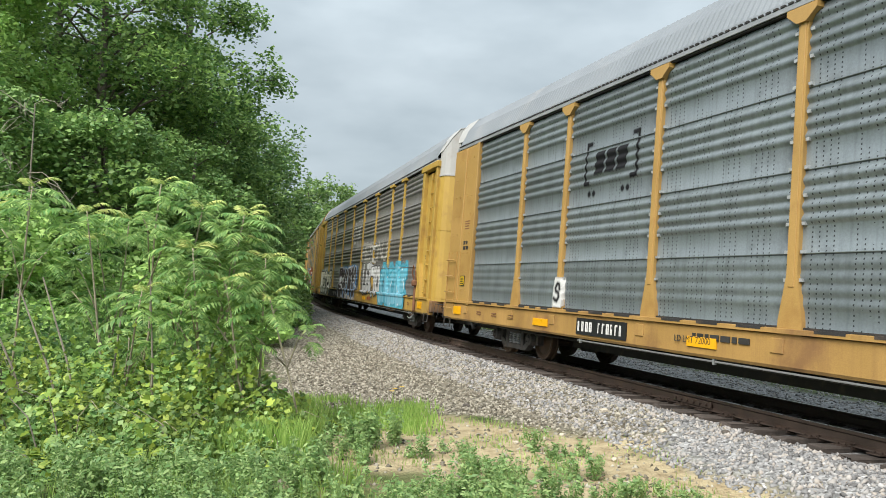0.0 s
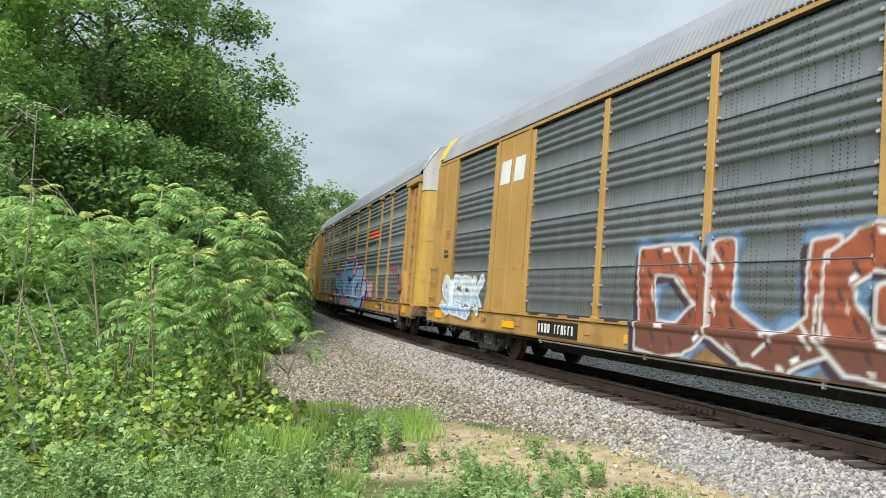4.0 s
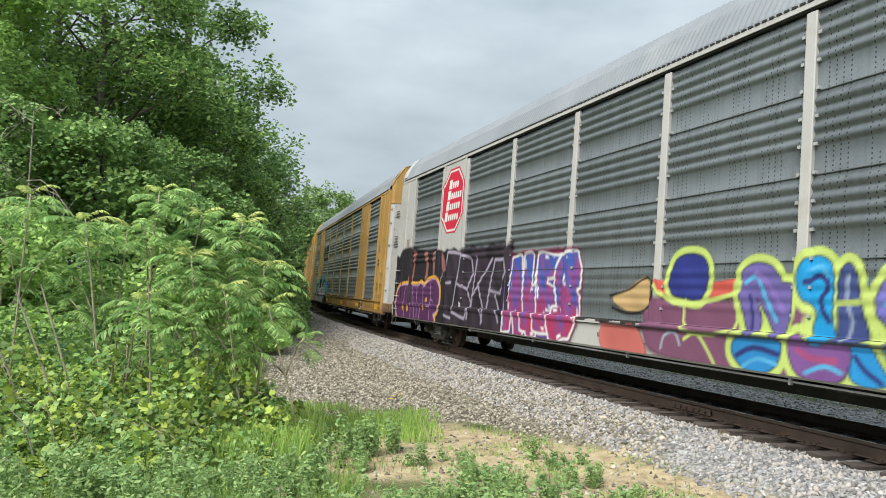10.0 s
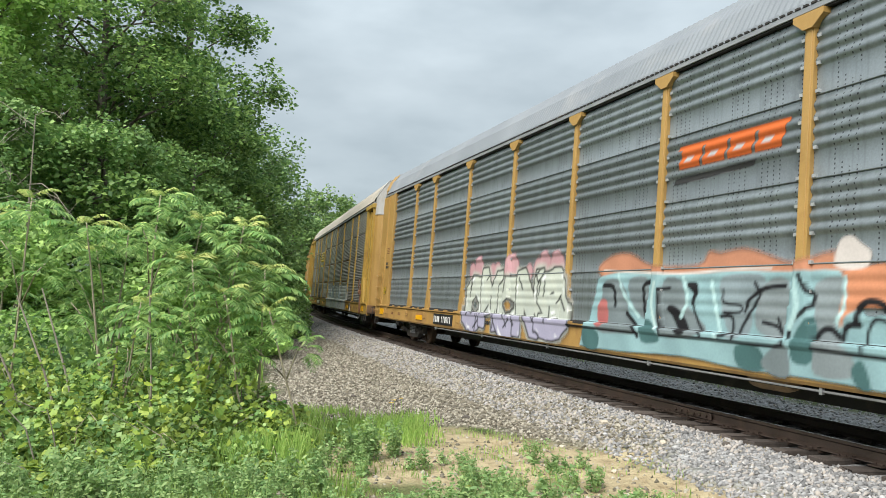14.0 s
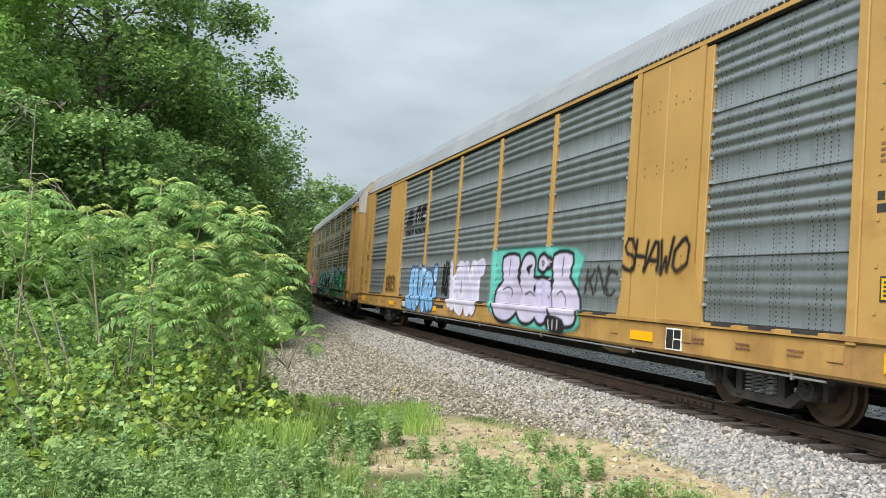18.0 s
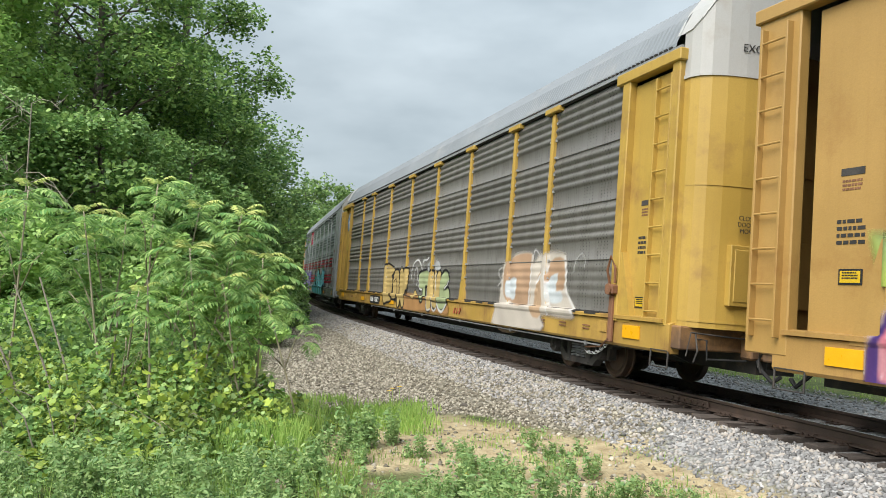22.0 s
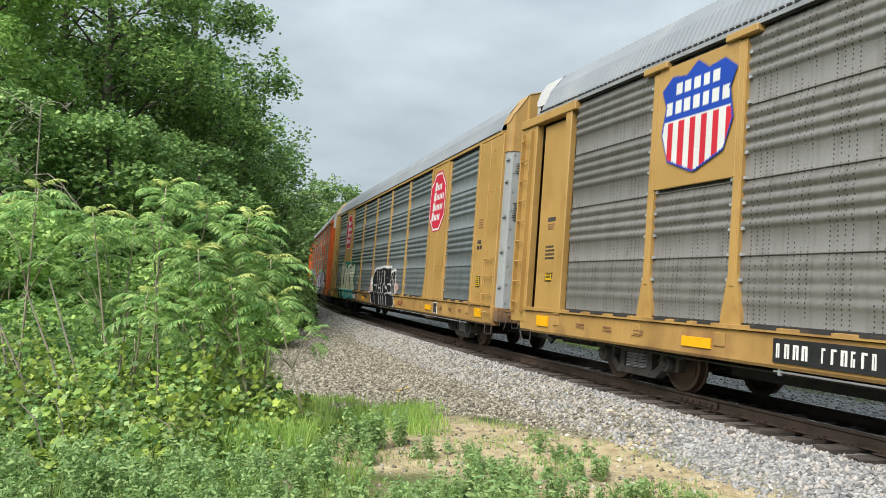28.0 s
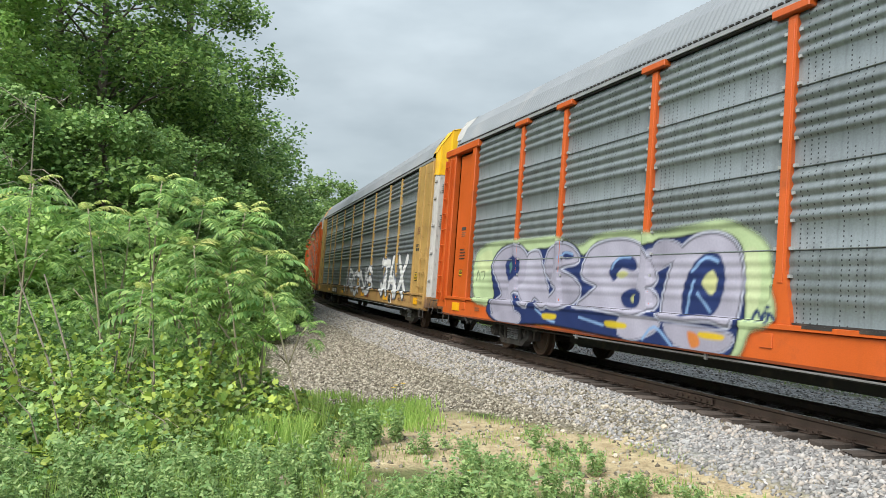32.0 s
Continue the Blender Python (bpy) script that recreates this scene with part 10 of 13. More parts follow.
decal(5, 6.29, 9.49, 0.635, 2.45, mural(
    ((0.03, 0.04, 0.16), [(6.79, 2.13), (7.01, 2.20), (7.26, 2.02), (7.31, 1.66), (7.12, 1.45), (6.84, 1.50), (6.68, 1.76), (6.67, 1.97)], 0.0),
    ((0.14, 0.08, 0.18), [(6.54, 1.44), (6.90, 1.39), (7.75, 1.51), (8.18, 1.33), (8.64, 1.39), (9.09, 1.22), (8.68, 1.02), (8.12, 0.99), (7.86, 0.69), (7.44, 0.75), (6.95, 1.08), (6.59, 1.12)], None),
    ((0.55, 0.10, 0.08), [(7.50, 1.81), (7.91, 1.86), (8.13, 1.71), (7.85, 1.56), (7.53, 1.61)], None),
    ((0.50, 0.62, 0.17), [(7.30, 1.45), (7.84, 1.61), (8.21, 1.85), (8.15, 1.52), (8.61, 1.62), (9.00, 1.31), (9.24, 1.40)], 0.07),
    ((0.50, 0.62, 0.17), [(8.12, 0.99), (8.47, 1.24), (9.01, 1.22), (8.87, 0.94)], 0.07),
    ((0.55, 0.08, 0.06), [(8.31, 1.14), (8.53, 1.20), (8.64, 0.93), (8.60, 0.67), (8.40, 0.72)], None),
    ((0.08, 0.26, 0.52), [(7.68, 1.16), (7.91, 1.08), (7.89, 0.78), (7.72, 0.87)], None)), label="maroon and lime end of the graffiti", step=0.034)
decal(7, 1.36, 8.92, 0.635, 2.55, mural(
    ((0.55, 0.25, 0.15), [(2.52, 2.01), (2.88, 2.24), (3.50, 2.27), (4.17, 2.06), (5.29, 2.04), (5.52, 2.22), (5.77, 2.19), (6.21, 2.23), (6.63, 2.14), (7.12, 2.02), (7.70, 2.13), (7.80, 1.85), (6.13, 1.83), (3.38, 1.81)], None),
    ((0.28, 0.44, 0.46), [(2.18, 0.81), (2.48, 1.62), (2.63, 1.91), (3.70, 1.99), (4.90, 1.92), (6.12, 1.95), (7.03, 1.92), (7.79, 1.92), (7.96, 1.66), (8.19, 1.43), (8.45, 1.44), (8.67, 1.22), (8.63, 0.72), (8.01, 0.70), (7.20, 0.71), (6.22, 0.71), (5.14, 0.76), (3.50, 0.70), (2.29, 0.70)], None),
    ((0.62, 0.26, 0.14), [(7.87, 1.91), (8.17, 1.96), (8.45, 1.95), (8.59, 1.55), (8.26, 1.52), (8.08, 1.51), (7.90, 1.42), (7.83, 1.29), (7.80, 1.54)], None),
    ((0.66, 0.60, 0.56), [(7.71, 2.04), (7.78, 2.25), (7.93, 2.30), (8.08, 2.20), (8.20, 2.11), (8.17, 1.96), (7.95, 1.92), (7.75, 1.96)], None),
    ((0.20, 0.24, 0.25), [(2.74, 1.81), (3.20, 1.86), (3.49, 1.62), (3.61, 1.26), (3.88, 1.01), (3.39, 0.98), (2.75, 0.99), (2.73, 1.42)], None),
    ((0.20, 0.24, 0.25), [(3.54, 1.85), (4.03, 1.89), (4.13, 1.63), (4.06, 1.28), (3.94, 1.27), (3.61, 1.53)], None),
    ((0.20, 0.24, 0.25), [(4.46, 1.80), (4.91, 1.84), (5.11, 1.48), (5.56, 1.10), (4.54, 1.04)], None),
    ((0.25, 0.31, 0.33), [(5.85, 1.87), (6.55, 1.90), (6.66, 1.72), (6.48, 1.51), (6.40, 1.15), (6.08, 1.06), (5.89, 1.34), (5.81, 1.64)], None),
    ((0.24, 0.28, 0.29), [(6.66, 1.79), (7.04, 1.82), (7.08, 1.39), (7.03, 1.12), (6.60, 1.16), (6.49, 1.37)], None),
    ((0.24, 0.28, 0.29), [(7.48, 1.79), (7.88, 1.84), (7.85, 1.60), (7.78, 1.35), (7.83, 1.17), (8.07, 1.01), (8.08, 0.77), (7.58, 0.75), (7.52, 1.02), (7.47, 1.40)], None),
    ((0.07, 0.15, 0.15), [(2.23, 1.03), (2.75, 0.96), (2.75, 0.68), (2.29, 0.70)], None),
    ((0.07, 0.15, 0.15), [(4.04, 1.15), (4.25, 1.24), (4.51, 1.03), (4.52, 0.91), (4.09, 0.89)], None),
    ((0.07, 0.15, 0.15), [(6.24, 0.98), (6.66, 0.99), (6.79, 0.73), (6.32, 0.72)], None),
    ((0.07, 0.15, 0.15), [(7.21, 1.13), (7.46, 1.40), (7.53, 0.90), (7.23, 0.87)], None),
    ((0.20, 0.24, 0.25), [(6.72, 0.83), (7.08, 1.09), (7.20, 0.71), (6.92, 0.68)], None),
    ((0.07, 0.15, 0.15), [(8.07, 0.86), (8.21, 0.96), (8.33, 0.68), (8.15, 0.69)], None),
    ((0.48, 0.16, 0.15), [(2.60, 1.42), (2.68, 1.52), (2.87, 1.50), (2.94, 1.24), (2.89, 1.09), (2.70, 1.06), (2.59, 1.18), (2.57, 1.32)], None),
    (BLACK, [(2.75, 1.76), (3.07, 1.73), (3.16, 1.43)], 0.08),
    (BLACK, [(3.52, 1.31), (3.79, 1.14), (3.97, 0.97)], 0.08),
    (BLACK, [(4.19, 1.82), (3.98, 1.76), (4.00, 1.54), (4.06, 1.28)], 0.08),
    (BLACK, [(4.43, 1.70), (4.48, 1.29), (4.57, 1.05)], 0.05),
    (BLACK, [(4.43, 1.70), (4.67, 1.72)], 0.05),
    (BLACK, [(4.67, 1.47), (4.88, 1.43), (5.07, 1.28), (5.18, 1.08), (4.98, 1.05), (4.83, 1.22), (4.71, 1.34), (4.62, 1.40)], None),
    (BLACK, [(5.08, 1.80), (5.28, 1.80), (5.34, 1.70), (5.27, 1.52), (5.18, 1.48), (5.22, 1.64), (5.12, 1.72), (5.05, 1.75)], None),
    (BLACK, [(5.24, 1.48), (5.36, 1.25), (5.54, 1.06)], 0.05),
    (BLACK, [(5.87, 1.70), (5.89, 1.53), (6.21, 1.50), (6.22, 1.41), (5.90, 1.40)], 0.035),
    (BLACK, [(5.83, 1.34), (6.06, 1.35), (6.08, 1.13), (5.88, 1.08)], 0.05),
    (BLACK, [(7.00, 1.75), (6.66, 1.72), (6.39, 1.58), (6.32, 1.43)], 0.06),
    (BLACK, [(6.46, 1.79), (6.57, 1.65), (6.46, 1.47), (6.28, 1.25), (6.19, 1.07)], 0.05),
    (BLACK, [(6.64, 1.30), (6.89, 1.26), (6.97, 1.18), (6.90, 1.35)], 0.05),
    (BLACK, [(7.26, 1.87), (7.35, 1.72), (7.46, 1.63), (7.41, 1.50), (7.20, 1.33), (7.15, 1.14)], 0.06),
    (BLACK, [(7.51, 1.16), (7.59, 1.25), (7.71, 1.27), (7.83, 1.19)], 0.07),
    (BLACK, [(8.05, 1.36), (8.07, 1.49), (8.18, 1.58), (8.34, 1.57), (8.47, 1.48)], 0.08),
    (BLACK, [(7.88, 1.17), (7.92, 1.31), (8.09, 1.33)], 0.07),
    (BLACK, [(8.21, 1.05), (8.20, 1.26), (8.30, 1.40), (8.47, 1.37)], 0.04),
    ((0.46, 0.66, 0.66), [(3.19, 1.95), (3.40, 1.62), (3.86, 1.27)], 0.06),
    ((0.46, 0.66, 0.66), [(4.98, 1.86), (5.10, 1.56), (4.96, 1.31)], 0.07),
    ((0.46, 0.66, 0.66), [(5.62, 1.80), (5.77, 1.34), (5.86, 1.04)], 0.07),
    ((0.46, 0.66, 0.66), [(7.17, 1.82), (7.25, 1.52), (7.16, 1.26)], 0.08),
    ((0.46, 0.66, 0.66), [(7.88, 1.84), (7.88, 1.54), (7.78, 1.35)], 0.05),
    ((0.50, 0.66, 0.64), [(4.34, 1.80), (4.30, 1.46), (4.44, 1.12)], 0.06),
    ((0.66, 0.62, 0.58), [(2.72, 2.02), (3.70, 1.97), (4.90, 1.93), (6.01, 1.97), (6.74, 1.97)], 0.03),
    (BLACK, [(1.61, 1.03), (3.96, 1.01)], 0.04),
    (BLACK, [(4.54, 1.01), (5.62, 1.03), (6.95, 1.02), (7.06, 1.09)], 0.04),
    (BLACK, [(7.52, 1.04), (7.99, 1.02), (8.62, 1.00)], 0.04)), label="teal and grey graffiti letters with orange haze", step=0.034)
decal(11, -4.65, 3.59, 0.635, 2.52, mural(
    ((0.40, 0.22, 0.09), [(-1.32, 1.15), (-0.51, 1.15), (0.56, 1.08), (1.30, 1.05), (2.40, 0.96), (3.32, 0.95), (3.34, 0.68), (2.41, 0.70), (1.27, 0.69), (-1.26, 0.64)], None),
    (BLACK, [(-4.40, 2.06), (-3.32, 2.00), (-3.09, 1.90), (-3.46, 1.74), (-3.29, 1.53), (-3.36, 1.06), (-3.08, 0.90), (-3.66, 0.83), (-4.21, 0.86)], 0.075),
    (BLACK, [(-3.14, 1.64), (-3.00, 1.87), (-2.64, 1.90), (-2.43, 1.79), (-2.34, 1.11), (-2.52, 0.98), (-2.98, 0.98), (-3.17, 1.23)], 0.075),
    (BLACK, [(-2.29, 1.89), (-1.89, 1.90), (-1.78, 1.74), (-1.62, 1.91), (-1.21, 1.92), (-1.21, 1.65), (-1.29, 1.20), (-1.32, 0.76), (-1.57, 0.75), (-1.78, 0.99), (-1.92, 0.75), (-2.15, 0.80)], 0.075),
    (BLACK, [(0.09, 1.72), (0.30, 1.82), (1.16, 1.86), (1.20, 1.59), (1.17, 1.42), (0.86, 1.44), (0.86, 1.02), (0.59, 1.00), (0.56, 1.35), (0.25, 1.32), (0.14, 1.50)], 0.075),
    (BLACK, [(1.26, 1.74), (1.63, 1.83), (1.71, 1.32), (1.72, 0.79), (1.39, 0.77), (1.33, 0.94), (1.31, 1.30), (1.27, 1.52)], 0.075),
    (BLACK, [(1.74, 1.83), (1.90, 1.83), (1.92, 1.33), (2.00, 1.79), (2.29, 1.83), (2.32, 1.61), (2.29, 1.21), (2.30, 0.85), (2.10, 0.83), (1.93, 0.87), (1.83, 0.98), (1.77, 1.32)], 0.075),
    (BLACK, [(2.33, 1.61), (2.48, 1.76), (2.71, 1.84), (2.94, 1.80), (3.08, 1.68), (3.09, 1.59), (2.89, 1.49), (2.74, 1.42), (2.68, 1.34), (2.82, 1.33), (3.07, 1.38), (3.18, 1.26), (3.23, 1.03), (3.10, 0.88), (2.81, 0.81), (2.51, 0.86), (2.35, 1.02), (2.30, 1.34)], 0.075),
    ((0.50, 0.37, 0.15), [(-4.40, 2.06), (-3.32, 2.00), (-3.09, 1.90), (-3.46, 1.74), (-3.29, 1.53), (-3.36, 1.06), (-3.08, 0.90), (-3.66, 0.83), (-4.21, 0.86)], None),
    ((0.50, 0.37, 0.15), [(-3.14, 1.64), (-3.00, 1.87), (-2.64, 1.90), (-2.43, 1.79), (-2.34, 1.11), (-2.52, 0.98), (-2.98, 0.98), (-3.17, 1.23)], None),
    ((0.50, 0.37, 0.15), [(-2.29, 1.89), (-1.89, 1.90), (-1.78, 1.74), (-1.62, 1.91), (-1.21, 1.92), (-1.21, 1.65), (-1.29, 1.20), (-1.32, 0.76), (-1.57, 0.75), (-1.78, 0.99), (-1.92, 0.75), (-2.15, 0.80)], None),
    ((0.36, 0.42, 0.23), [(0.09, 1.72), (0.30, 1.82), (1.16, 1.86), (1.20, 1.59), (1.17, 1.42), (0.86, 1.44), (0.86, 1.02), (0.59, 1.00), (0.56, 1.35), (0.25, 1.32), (0.14, 1.50)], None),
    ((0.50, 0.37, 0.15), [(1.26, 1.74), (1.63, 1.83), (1.71, 1.32), (1.72, 0.79), (1.39, 0.77), (1.33, 0.94), (1.31, 1.30), (1.27, 1.52)], None),
    ((0.50, 0.37, 0.15), [(1.74, 1.83), (1.90, 1.83), (1.92, 1.33), (2.00, 1.79), (2.29, 1.83), (2.32, 1.61), (2.29, 1.21), (2.30, 0.85), (2.10, 0.83), (1.93, 0.87), (1.83, 0.98), (1.77, 1.32)], None),
    ((0.36, 0.42, 0.23), [(2.33, 1.61), (2.48, 1.76), (2.71, 1.84), (2.94, 1.80), (3.08, 1.68), (3.09, 1.59), (2.89, 1.49), (2.74, 1.42), (2.68, 1.34), (2.82, 1.33), (3.07, 1.38), (3.18, 1.26), (3.23, 1.03), (3.10, 0.88), (2.81, 0.81), (2.51, 0.86), (2.35, 1.02), (2.30, 1.34)], None),
    ((0.62, 0.62, 0.60), [(0.07, 1.66), (0.18, 1.35), (0.48, 1.31)], 0.05),
    ((0.62, 0.62, 0.60), [(1.25, 1.67), (1.27, 1.16), (1.37, 0.75), (1.73, 0.77)], 0.04),
    ((0.62, 0.62, 0.60), [(1.76, 1.18), (1.87, 0.85), (2.11, 0.73), (2.32, 0.82)], 0.05),
    ((0.62, 0.62, 0.60), [(2.34, 0.95), (2.58, 0.79), (2.90, 0.75), (3.22, 0.97)], 0.07),
    ((0.62, 0.62, 0.60), [(1.85, 1.77), (1.91, 1.33)], 0.05),
    (BLACK, [(2.69, 1.33), (2.78, 1.41), (2.93, 1.46), (3.07, 1.59)], 0.06),
    ((0.62, 0.62, 0.60), [(2.74, 1.38), (2.93, 1.46), (3.09, 1.59)], 0.04),
    (BLACK, [(-3.04, 1.54), (-2.80, 1.62), (-2.66, 1.49)], 0.05),
    (BLACK, [(-2.67, 1.54), (-2.62, 1.15)], 0.04),
    (BLACK, [(-1.31, 1.11), (0.05, 1.04), (1.30, 1.03)], 0.045),
    (BLACK, [(1.74, 1.01), (2.40, 0.98), (3.32, 1.00)], 0.045),
    ((0.62, 0.62, 0.60), [(-0.79, 1.65), (-0.75, 2.00), (-0.47, 2.18), (-0.06, 2.20), (0.29, 1.98)], 0.07),
    ((0.62, 0.62, 0.60), [(0.42, 1.94), (0.43, 2.18), (0.81, 2.20), (0.98, 2.27)], 0.06),
    ((0.62, 0.62, 0.60), [(-0.47, 1.49), (-0.44, 1.83), (-0.24, 1.99), (-0.08, 1.74), (-0.14, 1.41)], 0.05),
    ((0.36, 0.37, 0.37), [(0.89, 2.04), (1.15, 2.15), (1.37, 2.10), (1.39, 1.88), (1.07, 1.85)], None),
    ((0.40, 0.41, 0.41), [(1.69, 1.95), (1.72, 2.13), (2.01, 2.15), (2.20, 2.01), (2.23, 1.91), (1.88, 1.89)], None),
    ((0.50, 0.37, 0.15), [(-0.44, 1.19), (-0.27, 1.28), (-0.10, 1.21), (-0.02, 1.09), (-0.21, 1.01), (-0.43, 1.07)], None),
    (BLACK, [(-0.44, 1.19), (-0.27, 1.29), (-0.08, 1.21), (-0.00, 1.09), (-0.21, 1.00), (-0.43, 1.07)], 0.02)), label="tan and olive graffiti letters with thick black rims", step=0.034)
decal(15, -11.85, -1.22, 0.635, 2.69, mural(
    ((0.42, 0.53, 0.30), [(-11.60, 1.59), (-11.49, 2.18), (-10.47, 2.42), (-8.65, 2.42), (-7.34, 2.42), (-6.55, 2.21), (-5.88, 2.37), (-4.95, 2.41), (-4.12, 2.34), (-3.29, 2.40), (-2.56, 2.44), (-2.08, 2.29), (-1.71, 2.05), (-1.60, 1.63), (-1.47, 1.28), (-1.56, 1.08), (-1.89, 0.98), (-2.04, 0.68), (-2.41, 0.62), (-2.82, 0.75), (-6.37, 0.88), (-10.49, 0.96), (-11.44, 1.12)], None),
    ((0.52, 0.60, 0.36), [(-2.14, 2.00), (-1.92, 2.03), (-1.81, 1.69), (-1.84, 1.32), (-2.04, 1.19), (-2.10, 1.62)], None),
    ((0.50, 0.58, 0.32), [(-11.32, 2.12), (-10.58, 2.24), (-10.64, 1.77), (-11.31, 1.77)], None),
    ((0.012, 0.012, 0.02), [(-10.47, 0.85), (-10.25, 1.21), (-10.52, 1.88), (-10.02, 2.27), (-9.12, 2.33), (-8.61, 2.15), (-8.16, 2.20), (-7.73, 2.20), (-7.13, 2.32), (-6.64, 2.21), (-6.31, 2.02), (-5.86, 2.25), (-4.94, 2.28), (-4.36, 2.14), (-4.05, 2.23), (-3.62, 2.23), (-3.06, 2.28), (-2.65, 2.28), (-2.29, 2.14), (-2.13, 1.85), (-2.09, 1.31), (-2.13, 0.87), (-2.30, 0.63), (-2.91, 0.62), (-3.95, 0.65), (-5.67, 0.70), (-7.51, 0.74), (-9.60, 0.63)], 0.03),
    ((0.02, 0.035, 0.12), [(-10.47, 0.85), (-10.25, 1.21), (-10.52, 1.88), (-10.02, 2.27), (-9.12, 2.33), (-8.61, 2.15), (-8.16, 2.20), (-7.73, 2.20), (-7.13, 2.32), (-6.64, 2.21), (-6.31, 2.02), (-5.86, 2.25), (-4.94, 2.28), (-4.36, 2.14), (-4.05, 2.23), (-3.62, 2.23), (-3.06, 2.28), (-2.65, 2.28), (-2.29, 2.14), (-2.13, 1.85), (-2.09, 1.31), (-2.13, 0.87), (-2.30, 0.63), (-2.91, 0.62), (-3.95, 0.65), (-5.67, 0.70), (-7.51, 0.74), (-9.60, 0.63)], None),
    ((0.55, 0.57, 0.70), [(-10.02, 1.49), (-10.43, 1.88), (-10.01, 2.20), (-9.24, 2.30), (-8.72, 2.10), (-8.55, 1.76), (-8.72, 1.40), (-9.20, 1.29), (-9.00, 0.88), (-9.48, 0.72), (-10.03, 0.78), (-10.22, 1.04), (-9.84, 1.22)], 0.055),
    ((0.55, 0.57, 0.70), [(-8.60, 2.10), (-8.15, 2.14), (-7.93, 1.86), (-7.74, 1.57), (-7.45, 1.17), (-7.72, 1.04), (-8.19, 1.24), (-8.43, 1.04), (-8.80, 1.15), (-9.02, 1.43), (-8.70, 1.56), (-8.66, 1.86)], 0.055),
    ((0.55, 0.57, 0.70), [(-7.71, 2.13), (-7.22, 2.27), (-6.73, 2.17), (-6.48, 1.94), (-6.97, 1.87), (-7.21, 1.78), (-6.65, 1.62), (-6.35, 1.41), (-6.59, 1.18), (-7.15, 1.06), (-7.57, 1.14), (-7.27, 1.32), (-7.21, 1.46), (-7.74, 1.74)], 0.055),
    ((0.55, 0.57, 0.70), [(-6.31, 1.76), (-6.10, 2.10), (-5.62, 2.24), (-4.93, 2.25), (-4.43, 2.10), (-4.14, 1.83), (-4.05, 1.60), (-4.23, 1.49), (-4.00, 1.35), (-4.07, 1.20), (-4.52, 1.06), (-4.94, 1.08), (-5.72, 1.13), (-6.41, 1.14), (-6.08, 1.31), (-5.77, 1.50), (-6.21, 1.63)], 0.055),
    ((0.55, 0.57, 0.70), [(-4.22, 2.04), (-4.04, 2.19), (-3.68, 2.19), (-3.43, 2.07), (-3.57, 1.93), (-3.85, 1.83), (-4.06, 1.75)], 0.055),
    ((0.55, 0.57, 0.70), [(-3.85, 1.11), (-3.74, 1.61), (-3.54, 2.00), (-3.16, 2.22), (-2.69, 2.25), (-2.34, 2.11), (-2.18, 1.85), (-2.15, 1.53), (-2.22, 1.21), (-2.30, 1.03), (-2.64, 1.09), (-3.17, 1.06), (-3.51, 1.06)], 0.055),
    ((0.55, 0.57, 0.70), [(-10.17, 0.79), (-9.13, 0.91), (-8.63, 0.81), (-8.84, 0.66), (-9.74, 0.66)], 0.055),
    ((0.55, 0.57, 0.70), [(-4.86, 1.02), (-3.86, 1.01), (-3.94, 0.83), (-4.48, 0.68), (-4.90, 0.74)], 0.055),
    ((0.55, 0.57, 0.70), [(-3.67, 0.95), (-2.84, 0.96), (-2.20, 0.90), (-2.34, 0.71), (-2.81, 0.63), (-3.41, 0.70)], 0.055),
    ((0.012, 0.012, 0.02), [(-10.02, 1.49), (-10.43, 1.88), (-10.01, 2.20), (-9.24, 2.30), (-8.72, 2.10), (-8.55, 1.76), (-8.72, 1.40), (-9.20, 1.29), (-9.00, 0.88), (-9.48, 0.72), (-10.03, 0.78), (-10.22, 1.04), (-9.84, 1.22)], 0.025),
    ((0.012, 0.012, 0.02), [(-8.60, 2.10), (-8.15, 2.14), (-7.93, 1.86), (-7.74, 1.57), (-7.45, 1.17), (-7.72, 1.04), (-8.19, 1.24), (-8.43, 1.04), (-8.80, 1.15), (-9.02, 1.43), (-8.70, 1.56), (-8.66, 1.86)], 0.025),
    ((0.012, 0.012, 0.02), [(-7.71, 2.13), (-7.22, 2.27), (-6.73, 2.17), (-6.48, 1.94), (-6.97, 1.87), (-7.21, 1.78), (-6.65, 1.62), (-6.35, 1.41), (-6.59, 1.18), (-7.15, 1.06), (-7.57, 1.14), (-7.27, 1.32), (-7.21, 1.46), (-7.74, 1.74)], 0.025),
    ((0.012, 0.012, 0.02), [(-6.31, 1.76), (-6.10, 2.10), (-5.62, 2.24), (-4.93, 2.25), (-4.43, 2.10), (-4.14, 1.83), (-4.05, 1.60), (-4.23, 1.49), (-4.00, 1.35), (-4.07, 1.20), (-4.52, 1.06), (-4.94, 1.08), (-5.72, 1.13), (-6.41, 1.14), (-6.08, 1.31), (-5.77, 1.50), (-6.21, 1.63)], 0.025),
    ((0.012, 0.012, 0.02), [(-4.22, 2.04), (-4.04, 2.19), (-3.68, 2.19), (-3.43, 2.07), (-3.57, 1.93), (-3.85, 1.83), (-4.06, 1.75)], 0.025),
    ((0.012, 0.012, 0.02), [(-3.85, 1.11), (-3.74, 1.61), (-3.54, 2.00), (-3.16, 2.22), (-2.69, 2.25), (-2.34, 2.11), (-2.18, 1.85), (-2.15, 1.53), (-2.22, 1.21), (-2.30, 1.03), (-2.64, 1.09), (-3.17, 1.06), (-3.51, 1.06)], 0.025),
    ((0.012, 0.012, 0.02), [(-10.17, 0.79), (-9.13, 0.91), (-8.63, 0.81), (-8.84, 0.66), (-9.74, 0.66)], 0.025),
